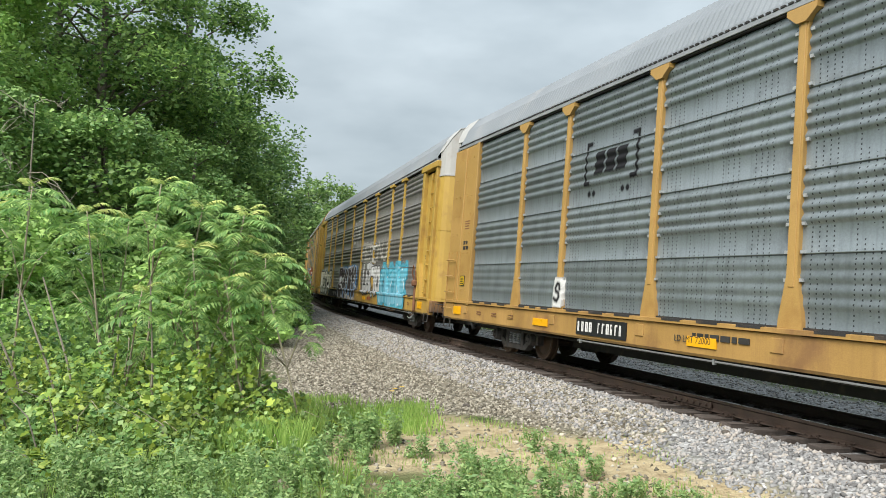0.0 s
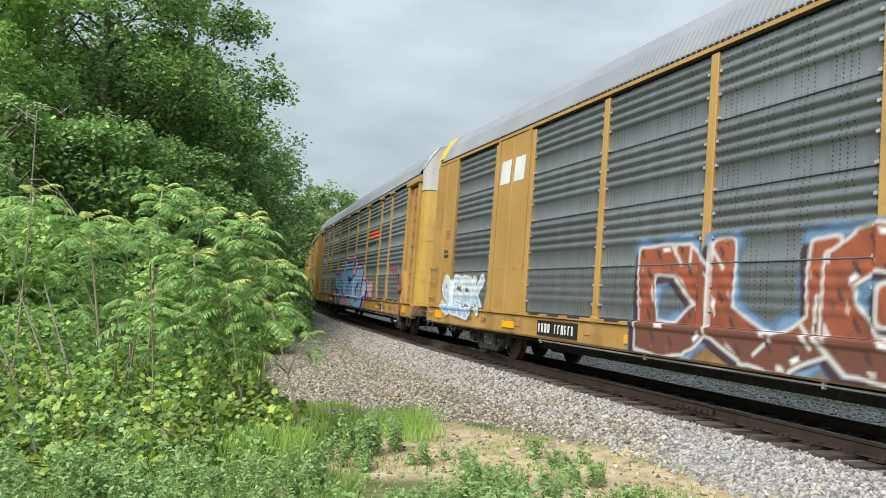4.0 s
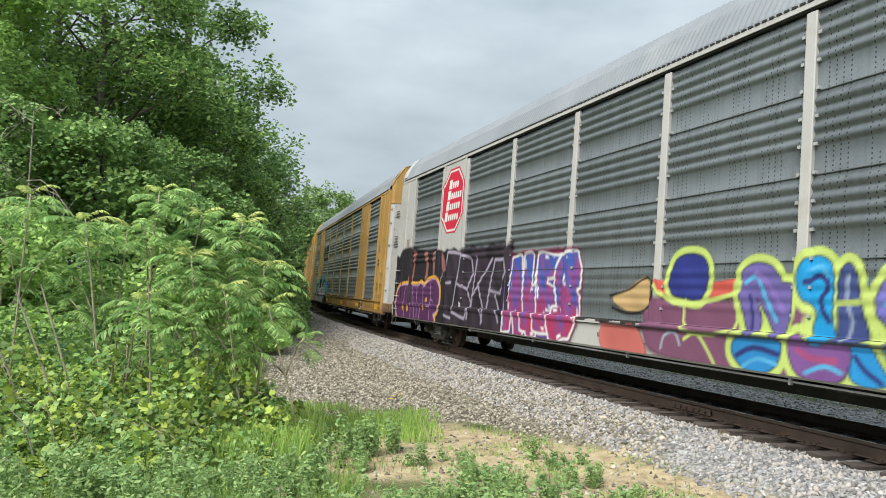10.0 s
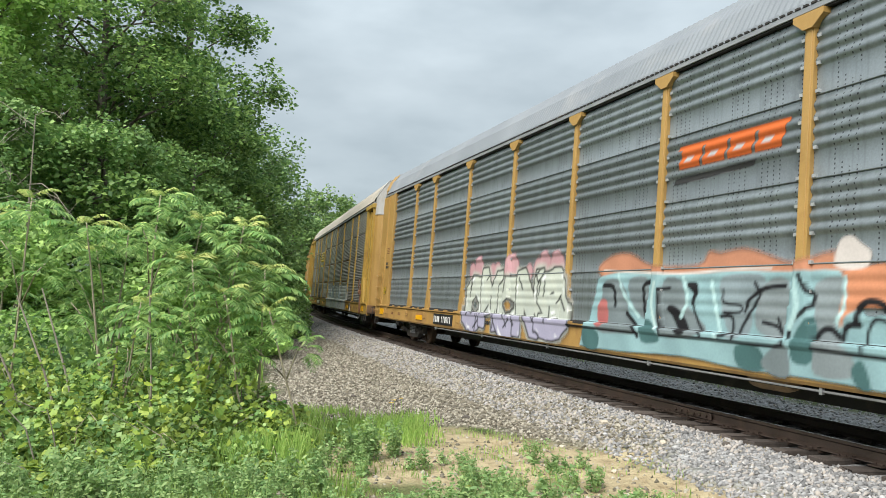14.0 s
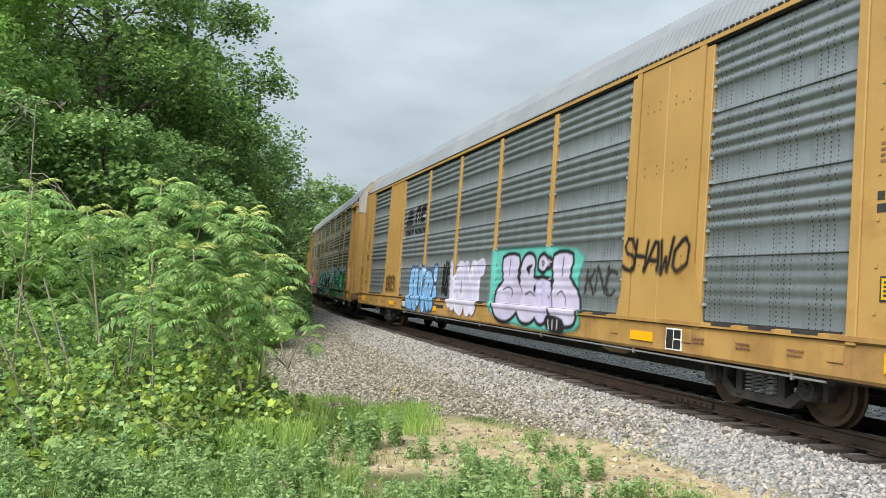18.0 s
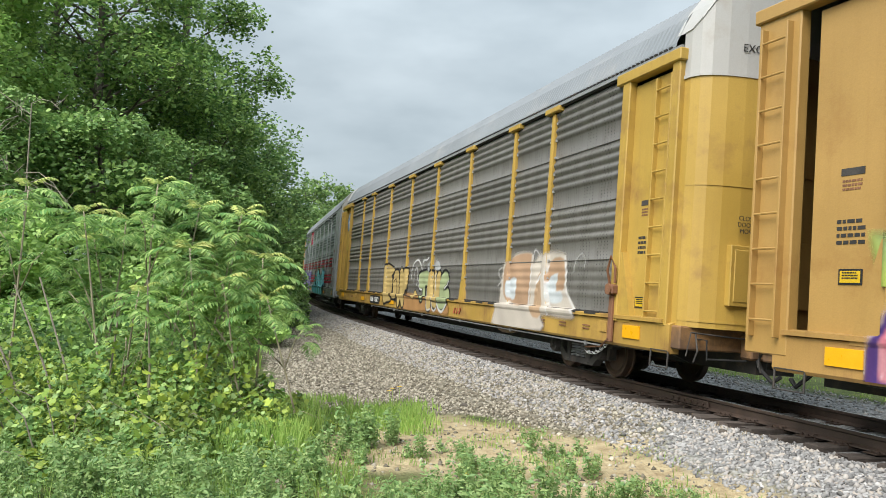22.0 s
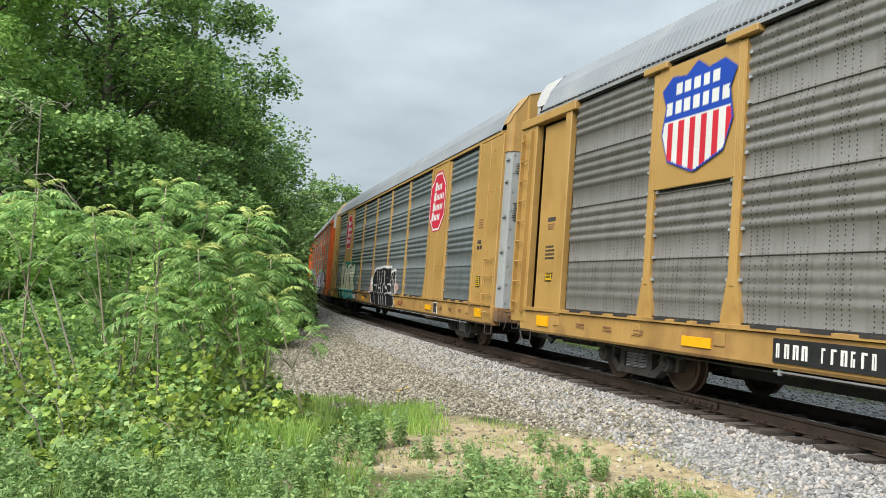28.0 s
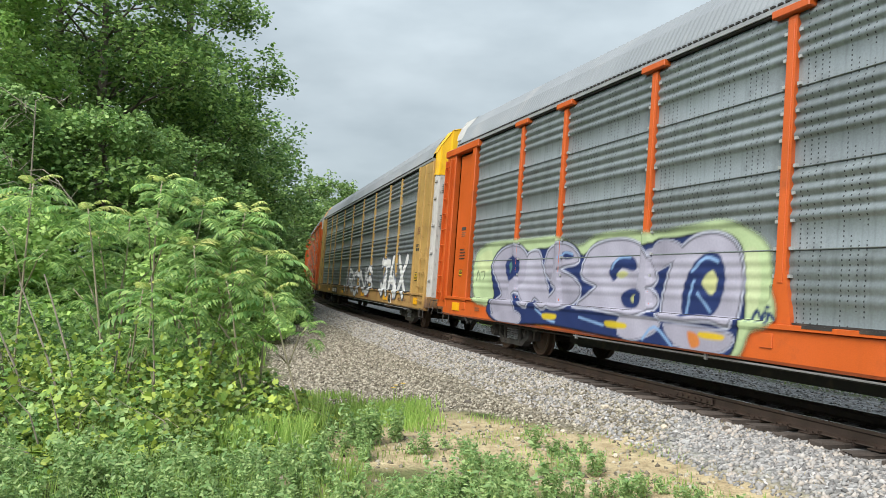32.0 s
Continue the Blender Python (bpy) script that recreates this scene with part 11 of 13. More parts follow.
    ((0.012, 0.012, 0.02), [(-4.86, 1.02), (-3.86, 1.01), (-3.94, 0.83), (-4.48, 0.68), (-4.90, 0.74)], 0.025),
    ((0.012, 0.012, 0.02), [(-3.67, 0.95), (-2.84, 0.96), (-2.20, 0.90), (-2.34, 0.71), (-2.81, 0.63), (-3.41, 0.70)], 0.025),
    ((0.33, 0.32, 0.40), [(-10.02, 1.49), (-10.43, 1.88), (-10.01, 2.20), (-9.24, 2.30), (-8.72, 2.10), (-8.55, 1.76), (-8.72, 1.40), (-9.20, 1.29), (-9.00, 0.88), (-9.48, 0.72), (-10.03, 0.78), (-10.22, 1.04), (-9.84, 1.22)], None),
    ((0.39, 0.38, 0.47), [(-8.60, 2.10), (-8.15, 2.14), (-7.93, 1.86), (-7.74, 1.57), (-7.45, 1.17), (-7.72, 1.04), (-8.19, 1.24), (-8.43, 1.04), (-8.80, 1.15), (-9.02, 1.43), (-8.70, 1.56), (-8.66, 1.86)], None),
    ((0.33, 0.32, 0.40), [(-7.71, 2.13), (-7.22, 2.27), (-6.73, 2.17), (-6.48, 1.94), (-6.97, 1.87), (-7.21, 1.78), (-6.65, 1.62), (-6.35, 1.41), (-6.59, 1.18), (-7.15, 1.06), (-7.57, 1.14), (-7.27, 1.32), (-7.21, 1.46), (-7.74, 1.74)], None),
    ((0.39, 0.38, 0.47), [(-6.31, 1.76), (-6.10, 2.10), (-5.62, 2.24), (-4.93, 2.25), (-4.43, 2.10), (-4.14, 1.83), (-4.05, 1.60), (-4.23, 1.49), (-4.00, 1.35), (-4.07, 1.20), (-4.52, 1.06), (-4.94, 1.08), (-5.72, 1.13), (-6.41, 1.14), (-6.08, 1.31), (-5.77, 1.50), (-6.21, 1.63)], None),
    ((0.33, 0.32, 0.40), [(-4.22, 2.04), (-4.04, 2.19), (-3.68, 2.19), (-3.43, 2.07), (-3.57, 1.93), (-3.85, 1.83), (-4.06, 1.75)], None),
    ((0.39, 0.38, 0.47), [(-3.85, 1.11), (-3.74, 1.61), (-3.54, 2.00), (-3.16, 2.22), (-2.69, 2.25), (-2.34, 2.11), (-2.18, 1.85), (-2.15, 1.53), (-2.22, 1.21), (-2.30, 1.03), (-2.64, 1.09), (-3.17, 1.06), (-3.51, 1.06)], None),
    ((0.33, 0.32, 0.40), [(-10.17, 0.79), (-9.13, 0.91), (-8.63, 0.81), (-8.84, 0.66), (-9.74, 0.66)], None),
    ((0.39, 0.38, 0.47), [(-4.86, 1.02), (-3.86, 1.01), (-3.94, 0.83), (-4.48, 0.68), (-4.90, 0.74)], None),
    ((0.33, 0.32, 0.40), [(-3.67, 0.95), (-2.84, 0.96), (-2.20, 0.90), (-2.34, 0.71), (-2.81, 0.63), (-3.41, 0.70)], None),
    ((0.02, 0.035, 0.12), [(-9.70, 1.98), (-9.28, 2.10), (-9.01, 1.95), (-9.06, 1.66), (-9.44, 1.53), (-9.66, 1.71)], None),
    ((0.10, 0.22, 0.20), [(-9.51, 1.92), (-9.31, 1.97), (-9.21, 1.82), (-9.41, 1.68)], None),
    ((0.02, 0.035, 0.12), [(-7.14, 2.11), (-6.82, 2.12), (-6.67, 2.01), (-6.99, 1.98)], None),
    ((0.22, 0.36, 0.60), [(-7.19, 2.02), (-7.01, 2.11), (-6.72, 2.07)], 0.04),
    ((0.02, 0.035, 0.12), [(-5.40, 1.76), (-5.19, 1.96), (-4.83, 2.01), (-4.58, 1.89), (-4.66, 1.75), (-5.03, 1.80), (-5.16, 1.63), (-5.27, 1.59)], None),
    ((0.22, 0.36, 0.60), [(-5.33, 1.80), (-5.12, 1.97), (-4.79, 1.98)], 0.045),
    ((0.45, 0.46, 0.22), [(-5.16, 1.69), (-4.99, 1.76), (-4.80, 1.71), (-5.01, 1.63)], None),
    ((0.02, 0.035, 0.12), [(-4.98, 1.36), (-4.67, 1.48), (-4.35, 1.41), (-4.42, 1.18), (-4.81, 1.16), (-4.96, 1.24)], None),
    ((0.45, 0.46, 0.22), [(-4.71, 1.32), (-4.58, 1.38), (-4.52, 1.29), (-4.65, 1.25)], None),
    ((0.02, 0.035, 0.12), [(-3.37, 1.11), (-3.35, 1.54), (-3.15, 1.86), (-2.85, 2.02), (-2.58, 1.94), (-2.47, 1.65), (-2.55, 1.33), (-2.73, 1.14), (-2.98, 1.14)], None),
    ((0.50, 0.52, 0.26), [(-2.95, 1.62), (-2.74, 1.76), (-2.63, 1.61), (-2.71, 1.43), (-2.86, 1.48)], None),
    ((0.22, 0.36, 0.60), [(-3.18, 1.75), (-2.90, 1.94), (-2.63, 1.88)], 0.05),
    ((0.22, 0.36, 0.60), [(-3.27, 1.16), (-3.20, 1.44), (-3.13, 1.61)], 0.05),
    ((0.22, 0.36, 0.60), [(-3.04, 1.44), (-2.76, 1.20)], 0.045),
    ((0.22, 0.36, 0.60), [(-7.97, 1.00), (-7.42, 0.82), (-7.11, 0.79)], 0.04),
    ((0.22, 0.36, 0.60), [(-6.20, 0.93), (-5.37, 0.84)], 0.04),
    ((0.22, 0.36, 0.60), [(-4.21, 0.70), (-3.91, 0.91), (-3.47, 0.66)], 0.045),
    ((0.55, 0.42, 0.03), [(-5.30, 0.92), (-4.72, 0.91), (-4.71, 0.83), (-5.24, 0.82)], None),
    ((0.60, 0.42, 0.03), [(-2.85, 0.91), (-2.38, 0.90), (-2.40, 0.83), (-2.83, 0.83)], None),
    ((0.52, 0.18, 0.05), [(-3.12, 0.89), (-2.91, 0.87), (-2.84, 0.73), (-3.02, 0.68)], None),
    ((0.55, 0.42, 0.03), [(-7.64, 0.92), (-7.09, 0.93), (-7.12, 0.84), (-7.56, 0.82)], None),
    ((0.012, 0.012, 0.02), [(-11.37, 1.55), (-11.31, 1.77), (-11.15, 1.56)], 0.03),
    ((0.012, 0.012, 0.02), [(-11.12, 1.74), (-10.88, 1.74), (-10.96, 1.56)], 0.03),
    ((0.02, 0.04, 0.12), [(-1.94, 1.13), (-1.86, 1.25), (-1.77, 1.13)], 0.05),
    ((0.02, 0.04, 0.12), [(-1.74, 1.14), (-1.73, 1.23), (-1.63, 1.22), (-1.70, 1.18)], 0.05),
    ((0.02, 0.04, 0.12), [(-1.60, 1.11), (-1.57, 1.22), (-1.48, 1.16)], 0.05),
    ((0.02, 0.04, 0.12), [(-1.70, 1.29), (-1.57, 1.30)], 0.04)), label="grey-purple rounded graffiti letters with navy shade and lime haze", step=0.034)
decal(1, -5.03, 0.87, 0.635, 2.50, mural(
    ((0.14, 0.30, 0.56), [(-4.78, 1.87), (-3.64, 2.17), (-2.77, 2.20), (-2.14, 2.16), (-1.62, 2.15), (-1.16, 2.23), (-0.68, 2.25), (-0.05, 2.24), (0.37, 2.17), (0.56, 2.06), (0.61, 0.66), (0.22, 0.70), (-0.17, 0.72), (-1.36, 0.71), (-2.65, 0.73), (-4.30, 0.72), (-4.69, 0.89), (-4.77, 1.37)], None),
    ((0.58, 0.50, 0.42), [(-3.28, 0.85), (-2.27, 0.84), (-1.37, 0.84), (-0.17, 0.81), (0.61, 0.80), (0.62, 0.62), (-0.16, 0.62), (-1.36, 0.66), (-3.19, 0.68)], None),
    (WHITE, [(-4.69, 1.72), (-4.57, 1.96), (-4.24, 2.12), (-3.79, 2.11), (-3.52, 1.97), (-3.44, 1.68), (-3.57, 1.47), (-3.38, 1.23), (-3.33, 0.97), (-3.49, 0.72), (-3.88, 0.66), (-4.30, 0.72), (-4.61, 0.97), (-4.64, 1.23), (-4.46, 1.38), (-4.67, 1.55)], 0.06),
    (WHITE, [(-3.43, 2.03), (-3.07, 2.07), (-3.09, 1.56), (-2.76, 2.05), (-2.44, 1.97), (-2.83, 1.43), (-2.39, 1.15), (-1.98, 0.86), (-2.20, 0.69), (-2.64, 0.69), (-3.02, 1.23), (-2.97, 0.91), (-3.16, 0.75), (-3.32, 0.97), (-3.43, 1.63)], 0.06),
    (WHITE, [(-2.39, 1.89), (-2.19, 2.06), (-1.95, 2.05), (-1.78, 1.92), (-1.74, 1.65), (-1.83, 1.32), (-2.32, 1.36), (-2.56, 1.43), (-2.53, 1.68)], 0.06),
    (WHITE, [(-1.45, 1.94), (-1.21, 2.16), (-1.17, 1.83), (-0.95, 2.08), (-0.68, 2.17), (-0.47, 2.06), (-0.43, 1.66), (-0.47, 1.08), (-0.42, 0.79), (-0.68, 0.76), (-0.77, 1.06), (-0.79, 1.73), (-0.89, 1.79), (-1.00, 1.37), (-1.18, 1.07), (-1.58, 0.86), (-1.84, 0.91), (-1.50, 1.27), (-1.38, 1.69)], 0.06),
    (WHITE, [(-0.43, 1.73), (-0.30, 1.96), (-0.08, 2.14), (0.11, 2.15), (0.27, 2.04), (0.32, 1.82), (0.26, 1.54), (0.19, 1.38), (-0.09, 1.47), (-0.42, 1.54)], 0.06),
    (WHITE, [(-0.42, 1.41), (-0.26, 1.21), (-0.04, 1.05), (0.21, 1.04), (0.47, 1.26), (0.53, 1.00), (0.22, 0.76), (-0.15, 0.85), (-0.39, 1.09)], 0.06),
    ((0.085, 0.072, 0.068), [(-4.69, 1.72), (-4.57, 1.96), (-4.24, 2.12), (-3.79, 2.11), (-3.52, 1.97), (-3.44, 1.68), (-3.57, 1.47), (-3.38, 1.23), (-3.33, 0.97), (-3.49, 0.72), (-3.88, 0.66), (-4.30, 0.72), (-4.61, 0.97), (-4.64, 1.23), (-4.46, 1.38), (-4.67, 1.55)], None),
    ((0.085, 0.072, 0.068), [(-3.43, 2.03), (-3.07, 2.07), (-3.09, 1.56), (-2.76, 2.05), (-2.44, 1.97), (-2.83, 1.43), (-2.39, 1.15), (-1.98, 0.86), (-2.20, 0.69), (-2.64, 0.69), (-3.02, 1.23), (-2.97, 0.91), (-3.16, 0.75), (-3.32, 0.97), (-3.43, 1.63)], None),
    ((0.085, 0.072, 0.068), [(-2.39, 1.89), (-2.19, 2.06), (-1.95, 2.05), (-1.78, 1.92), (-1.74, 1.65), (-1.83, 1.32), (-2.32, 1.36), (-2.56, 1.43), (-2.53, 1.68)], None),
    ((0.085, 0.072, 0.068), [(-1.45, 1.94), (-1.21, 2.16), (-1.17, 1.83), (-0.95, 2.08), (-0.68, 2.17), (-0.47, 2.06), (-0.43, 1.66), (-0.47, 1.08), (-0.42, 0.79), (-0.68, 0.76), (-0.77, 1.06), (-0.79, 1.73), (-0.89, 1.79), (-1.00, 1.37), (-1.18, 1.07), (-1.58, 0.86), (-1.84, 0.91), (-1.50, 1.27), (-1.38, 1.69)], None),
    ((0.085, 0.072, 0.068), [(-0.43, 1.73), (-0.30, 1.96), (-0.08, 2.14), (0.11, 2.15), (0.27, 2.04), (0.32, 1.82), (0.26, 1.54), (0.19, 1.38), (-0.09, 1.47), (-0.42, 1.54)], None),
    ((0.085, 0.072, 0.068), [(-0.42, 1.41), (-0.26, 1.21), (-0.04, 1.05), (0.21, 1.04), (0.47, 1.26), (0.53, 1.00), (0.22, 0.76), (-0.15, 0.85), (-0.39, 1.09)], None),
    (WHITE, [(-4.29, 1.62), (-4.11, 1.72), (-3.87, 1.66), (-3.81, 1.55), (-4.03, 1.46), (-4.25, 1.48)], None),
    ((0.42, 0.52, 0.66), [(-4.18, 1.59), (-4.06, 1.63), (-3.94, 1.57), (-4.06, 1.51)], None),
    (WHITE, [(-4.18, 1.34), (-3.85, 1.32), (-3.68, 1.18), (-3.76, 1.05), (-3.98, 1.15)], None),
    (WHITE, [(-2.22, 1.50), (-2.17, 1.69), (-2.07, 1.82), (-1.99, 1.68), (-2.00, 1.49)], None),
    ((0.14, 0.30, 0.56), [(-2.14, 1.57), (-2.09, 1.70), (-2.04, 1.55)], None),
    (WHITE, [(-2.81, 1.43), (-2.32, 1.46), (-1.85, 1.41)], 0.05),
    (WHITE, [(-2.22, 1.26), (-1.92, 1.25), (-1.72, 1.32), (-1.71, 1.07), (-1.93, 1.03)], 0.0),
    ((0.14, 0.30, 0.56), [(-2.15, 1.24), (-1.92, 1.20), (-1.75, 1.22), (-1.79, 1.07), (-1.93, 1.05)], None),
    (WHITE, [(-1.28, 1.69), (-1.12, 1.62), (-0.97, 1.58)], 0.05),
    ((0.42, 0.52, 0.66), [(-0.87, 1.61), (-0.80, 1.69), (-0.78, 1.06), (-0.86, 1.00), (-0.87, 1.34)], None),
    (WHITE, [(-0.89, 1.13), (-0.87, 1.48), (-0.82, 1.78)], 0.06),
    (WHITE, [(-0.08, 1.58), (-0.03, 1.82), (0.07, 1.91), (0.11, 1.73), (0.08, 1.53)], None),
    ((0.14, 0.30, 0.56), [(-0.01, 1.62), (0.02, 1.77), (0.06, 1.62)], None),
    (WHITE, [(-0.43, 1.63), (-0.13, 1.60), (0.18, 1.48)], 0.05),
    (WHITE, [(-0.26, 1.38), (0.04, 1.34), (0.27, 1.32), (0.20, 1.22), (-0.03, 1.25)], None),
    ((0.14, 0.30, 0.56), [(-0.24, 1.30), (0.01, 1.21), (0.27, 1.23), (0.17, 1.07), (-0.07, 1.08)], None),
    (WHITE, [(-3.02, 1.25), (-2.54, 0.98), (-2.06, 0.81)], 0.05),
    ((0.14, 0.30, 0.56), [(-2.91, 1.00), (-2.73, 0.97), (-2.51, 0.69), (-2.71, 0.69)], None),
    ((0.14, 0.30, 0.56), [(-1.57, 0.71), (-1.42, 0.83), (-1.31, 0.68)], None),
    ((0.14, 0.30, 0.56), [(-0.39, 0.99), (-0.26, 0.93), (-0.10, 0.68), (-0.29, 0.69)], None),
    (WHITE, [(-4.83, 1.45), (-4.38, 1.46), (-4.06, 1.44), (-4.32, 1.35), (-4.80, 1.20)], None),
    (WHITE, [(-3.81, 1.55), (-3.36, 1.69), (-3.32, 1.41), (-3.57, 1.46)], None)), label="dark brown-grey graffiti letters with white rims and blue field", step=0.034)


def lettering(number, text, x, y, z, size, mat, facing="side", name="lettering", yaw=0.0):
    """Words in plain capitals on a car's side or its leading end."""
    cu = bpy.data.curves.new(name, "FONT")
    cu.body, cu.size, cu.align_x, cu.extrude = text, size, "CENTER", 0.002
    cu.materials.append(mat)
    ob = part(name, cu, CARS[number])
    turn = Matrix(((1, 0, 0), (0, 0, -1), (0, 1, 0))) if facing == "side" else Matrix(((0, 0, 1), (1, 0, 0), (0, 1, 0)))
    ob.matrix_basis = Matrix.Translation((x, y, z)) @ Matrix.Rotation(radians(yaw), 4, "Z") @ turn.to_4x4()
    return ob


for i, spec in enumerate(SPECS[:18]):
    if spec["lead"][3] == "white" and i not in (5,):
        bow = spec["lead"][1] == "round"
        for word, y, x, yaw in (("EXCESS", -0.62, 14.006 if bow else 13.87, -6.5 if bow else 0.0), ("HEIGHT", 0.0, 14.032 if bow else 13.922, 0.0), ("CAR", 0.55, 14.016 if bow else 13.87, 5.0 if bow else 0.0)):
            lettering(i, word, x, y, 4.95, 0.16, M["ink"], "end", yaw=yaw)
    if spec["lead"][1] == "round":
        lettering(i, "CLOSE & LOCK\nDOORS BEFORE\nMOVING CAR", 14.045, -0.55, 2.55, 0.09, M["ink"], "end")
lettering(0, "LD LMT 72000", -3.2, -1.552, 0.80, 0.13, M["ink"])
lettering(3, "NO. 24 BRAKE BEAM", 8.2, -1.552, 0.86, 0.10, M["ink"])
lettering(6, "LD LMT 80", -2.2, -1.552, 0.82, 0.13, M["ink"])
lettering(9, "LD LMT 80", -3.4, -1.552, 0.82, 0.13, M["ink"])
lettering(5, "RELEASE ROD", 0.2, -1.56, 0.82, 0.11, M["ink"])

# ================= ground =================


def smooth(e0, e1, x):
    u = np.clip((x - e0) / (e1 - e0), 0, 1)
    return u * u * (3 - 2 * u)


def lumps(x, y, scale, seed=0.0):
    """Cheap rolling unevenness from sines."""
    x, y = x / scale + seed, y / scale - seed * 1.7
    return (np.sin(x * 2.1 + 1.3 * np.sin(y * 1.7)) + np.sin(y * 2.6 + 1.1 * np.sin(x * 1.3 + 2)) + np.sin((x + y) * 3.9 + np.sin(x * 3.1)) * 0.5) / 2.5


def ground_z(x, y):
    """Height of the ground: raised ballast, its shoulders, a gravel pad, rough ground about it."""
    x, y = np.asarray(x, float), np.asarray(y, float)
    d, s = from_track(x, y)
    near = d > 0
    a = np.abs(d)
    z = np.where(near, -0.19 + 0.05 * smooth(1.2, 1.5, a) - 0.28 * smooth(1.7, 3.2, a), -0.22 - 0.28 * smooth(2.8, 5.2, a))
    z = z + 0.42 * (1 - smooth(2.0, 6.5, np.hypot(x, y)))
    z = z + 0.035 * lumps(x, y, 1.3) * smooth(2.2, 4.0, a) + 0.012 * lumps(x, y, 0.35, 3) * smooth(1.5, 2.5, a)
    far = smooth(60, 400, np.hypot(x, y))
    return z + far * -1.0


def ground_zones(x, y):
    """Shares of bright ballast, dull gravel, bare earth and grass."""
    d, s = from_track(x, y)
    n1, n2 = lumps(x, y, 1.6, 5), lumps(x, y, 0.5, 9)
    wob = 0.35 * n1 + 0.15 * n2
    ballast = 1 - smooth(-0.25, 0.3, np.where(d < 0, -d - 1.15, d) + wob * 0.5 - 1.65 - 1.0 * (1 - smooth(8.0, 12.5, y)))
    pad = (d > 0) * smooth(-0.3, 0.4, y + 0.9 * np.maximum(x - 0.4, 0) - 12.2 + wob * 0.8) * smooth(-0.3, 0.3, x + 0.26 * y - 0.85 + wob * 0.5)
    earth = (d > 0) * smooth(-0.3, 0.35, n1 * 0.5 + n2 * 0.4 + 0.62 - np.abs(y - 9.9) * 0.16 - np.maximum(np.abs(x - 1.1) - 1.8, 0) * 0.5)
    rest = 1 - ballast
    pad = pad * rest
    rest = rest - pad
    earth = earth * rest
    return np.stack([ballast, pad, earth, np.ones_like(ballast)], -1)


def axis(parts):
    out = []
    for a, b, step in parts:
        out += list(np.arange(a, b, step))
    return np.array(out + [parts[-1][1]])


def ground_material():
    m = bpy.data.materials.new("trackside_ground")
    m.use_nodes = True
    nt = m.node_tree
    n, l = nt.nodes.new, nt.links.new
    b = nt.nodes["Principled BSDF"]
    b.inputs["Roughness"].default_value = 0.9
    b.inputs["Specular IOR Level"].default_value = 0.2
    at, co = n("ShaderNodeAttribute"), n("ShaderNodeTexCoord")
    at.attribute_name = "hue"
    sep = n("ShaderNodeSeparateColor")
    l(at.outputs["Color"], sep.inputs[0])

    def noise_(scale, detail=4):
        k = n("ShaderNodeTexNoise")
        k.inputs["Scale"].default_value, k.inputs["Detail"].default_value = scale, detail
        l(co.outputs["Object"], k.inputs["Vector"])
        return k.outputs["Fac"]

    def ramp(v, *stops):
        k = n("ShaderNodeValToRGB")
        e = k.color_ramp.elements
        for i, (p, c) in enumerate(stops):
            q = e[i] if i < 2 else e.new(p)
            q.position, q.color = p, (*[0.82 * k_ for k_ in c], 1)
        l(v, k.inputs["Fac"])
        return k.outputs[0]

    def stones(scale, *stops):
        k = n("ShaderNodeTexVoronoi")
        k.inputs["Scale"].default_value = scale
        l(co.outputs["Object"], k.inputs["Vector"])
        s = n("ShaderNodeSeparateColor")
        l(k.outputs["Color"], s.inputs[0])
        return ramp(s.outputs[0], *stops), k.outputs["Distance"]

    def over(f, a, c):
        k = n("ShaderNodeMix")
        k.data_type = "RGBA"
        l(f, k.inputs["Factor"]), l(a, k.inputs["A"]), l(c, k.inputs["B"])
        return k.outputs["Result"]
    grass = ramp(noise_(3.0, 6), (0.3, (0.05, 0.075, 0.02)), (0.7, (0.12, 0.14, 0.04)), (0.5, (0.075, 0.10, 0.028)))
    earth = ramp(noise_(5.0, 8), (0.25, (0.25, 0.185, 0.105)), (0.75, (0.52, 0.435, 0.27)), (0.5, (0.42, 0.34, 0.205)))
    pad, d1 = stones(26, (0.0, (0.09, 0.078, 0.06)), (1.0, (0.34, 0.31, 0.25)), (0.5, (0.20, 0.18, 0.14)))
    bal, d2 = stones(19, (0.0, (0.17, 0.167, 0.165)), (1.0, (0.47, 0.465, 0.46)), (0.5, (0.31, 0.305, 0.30)))
    col = over(sep.outputs[2], grass, earth)
    col = over(sep.outputs[1], col, pad)
    col = over(sep.outputs[0], col, bal)
    l(col, b.inputs["Base Color"])
    bp = n("ShaderNodeBump")
    bp.inputs["Strength"].default_value, bp.inputs["Distance"].default_value = 0.7, 0.03
    l(d1, bp.inputs["Height"]), l(bp.outputs[0], b.inputs["Normal"])
    return m


def build_ground():
    xs = axis([(-1600, -200, 200), (-200, -40, 20), (-40, -12, 2), (-12, 12, 0.13), (12, 40, 2), (40, 200, 20), (200, 1600, 200)])
    ys = axis([(-1600, -200, 200), (-200, -20, 20), (-20, 4, 2), (4, 30, 0.13), (30, 60, 0.4), (60, 140, 4), (140, 400, 20), (400, 2000, 200)])
    X, Y = np.meshgrid(xs, ys)
    Z = ground_z(X, Y)
    v = np.stack([X, Y, Z], -1).reshape(-1, 3)
    w, h = len(xs), len(ys)
    i = (np.arange(h - 1)[:, None] * w + np.arange(w - 1)).ravel()
    q = np.stack([i, i + 1, i + w + 1, i + w], -1)
    me = raw_mesh("ground", v, q, ground_material(), ground_zones(X, Y).reshape(-1, 4), smooth=True)
    return tagged(new("ground", me), "stony earth with gravel, bare dirt and grass beside the track", "ground", kind="structure")


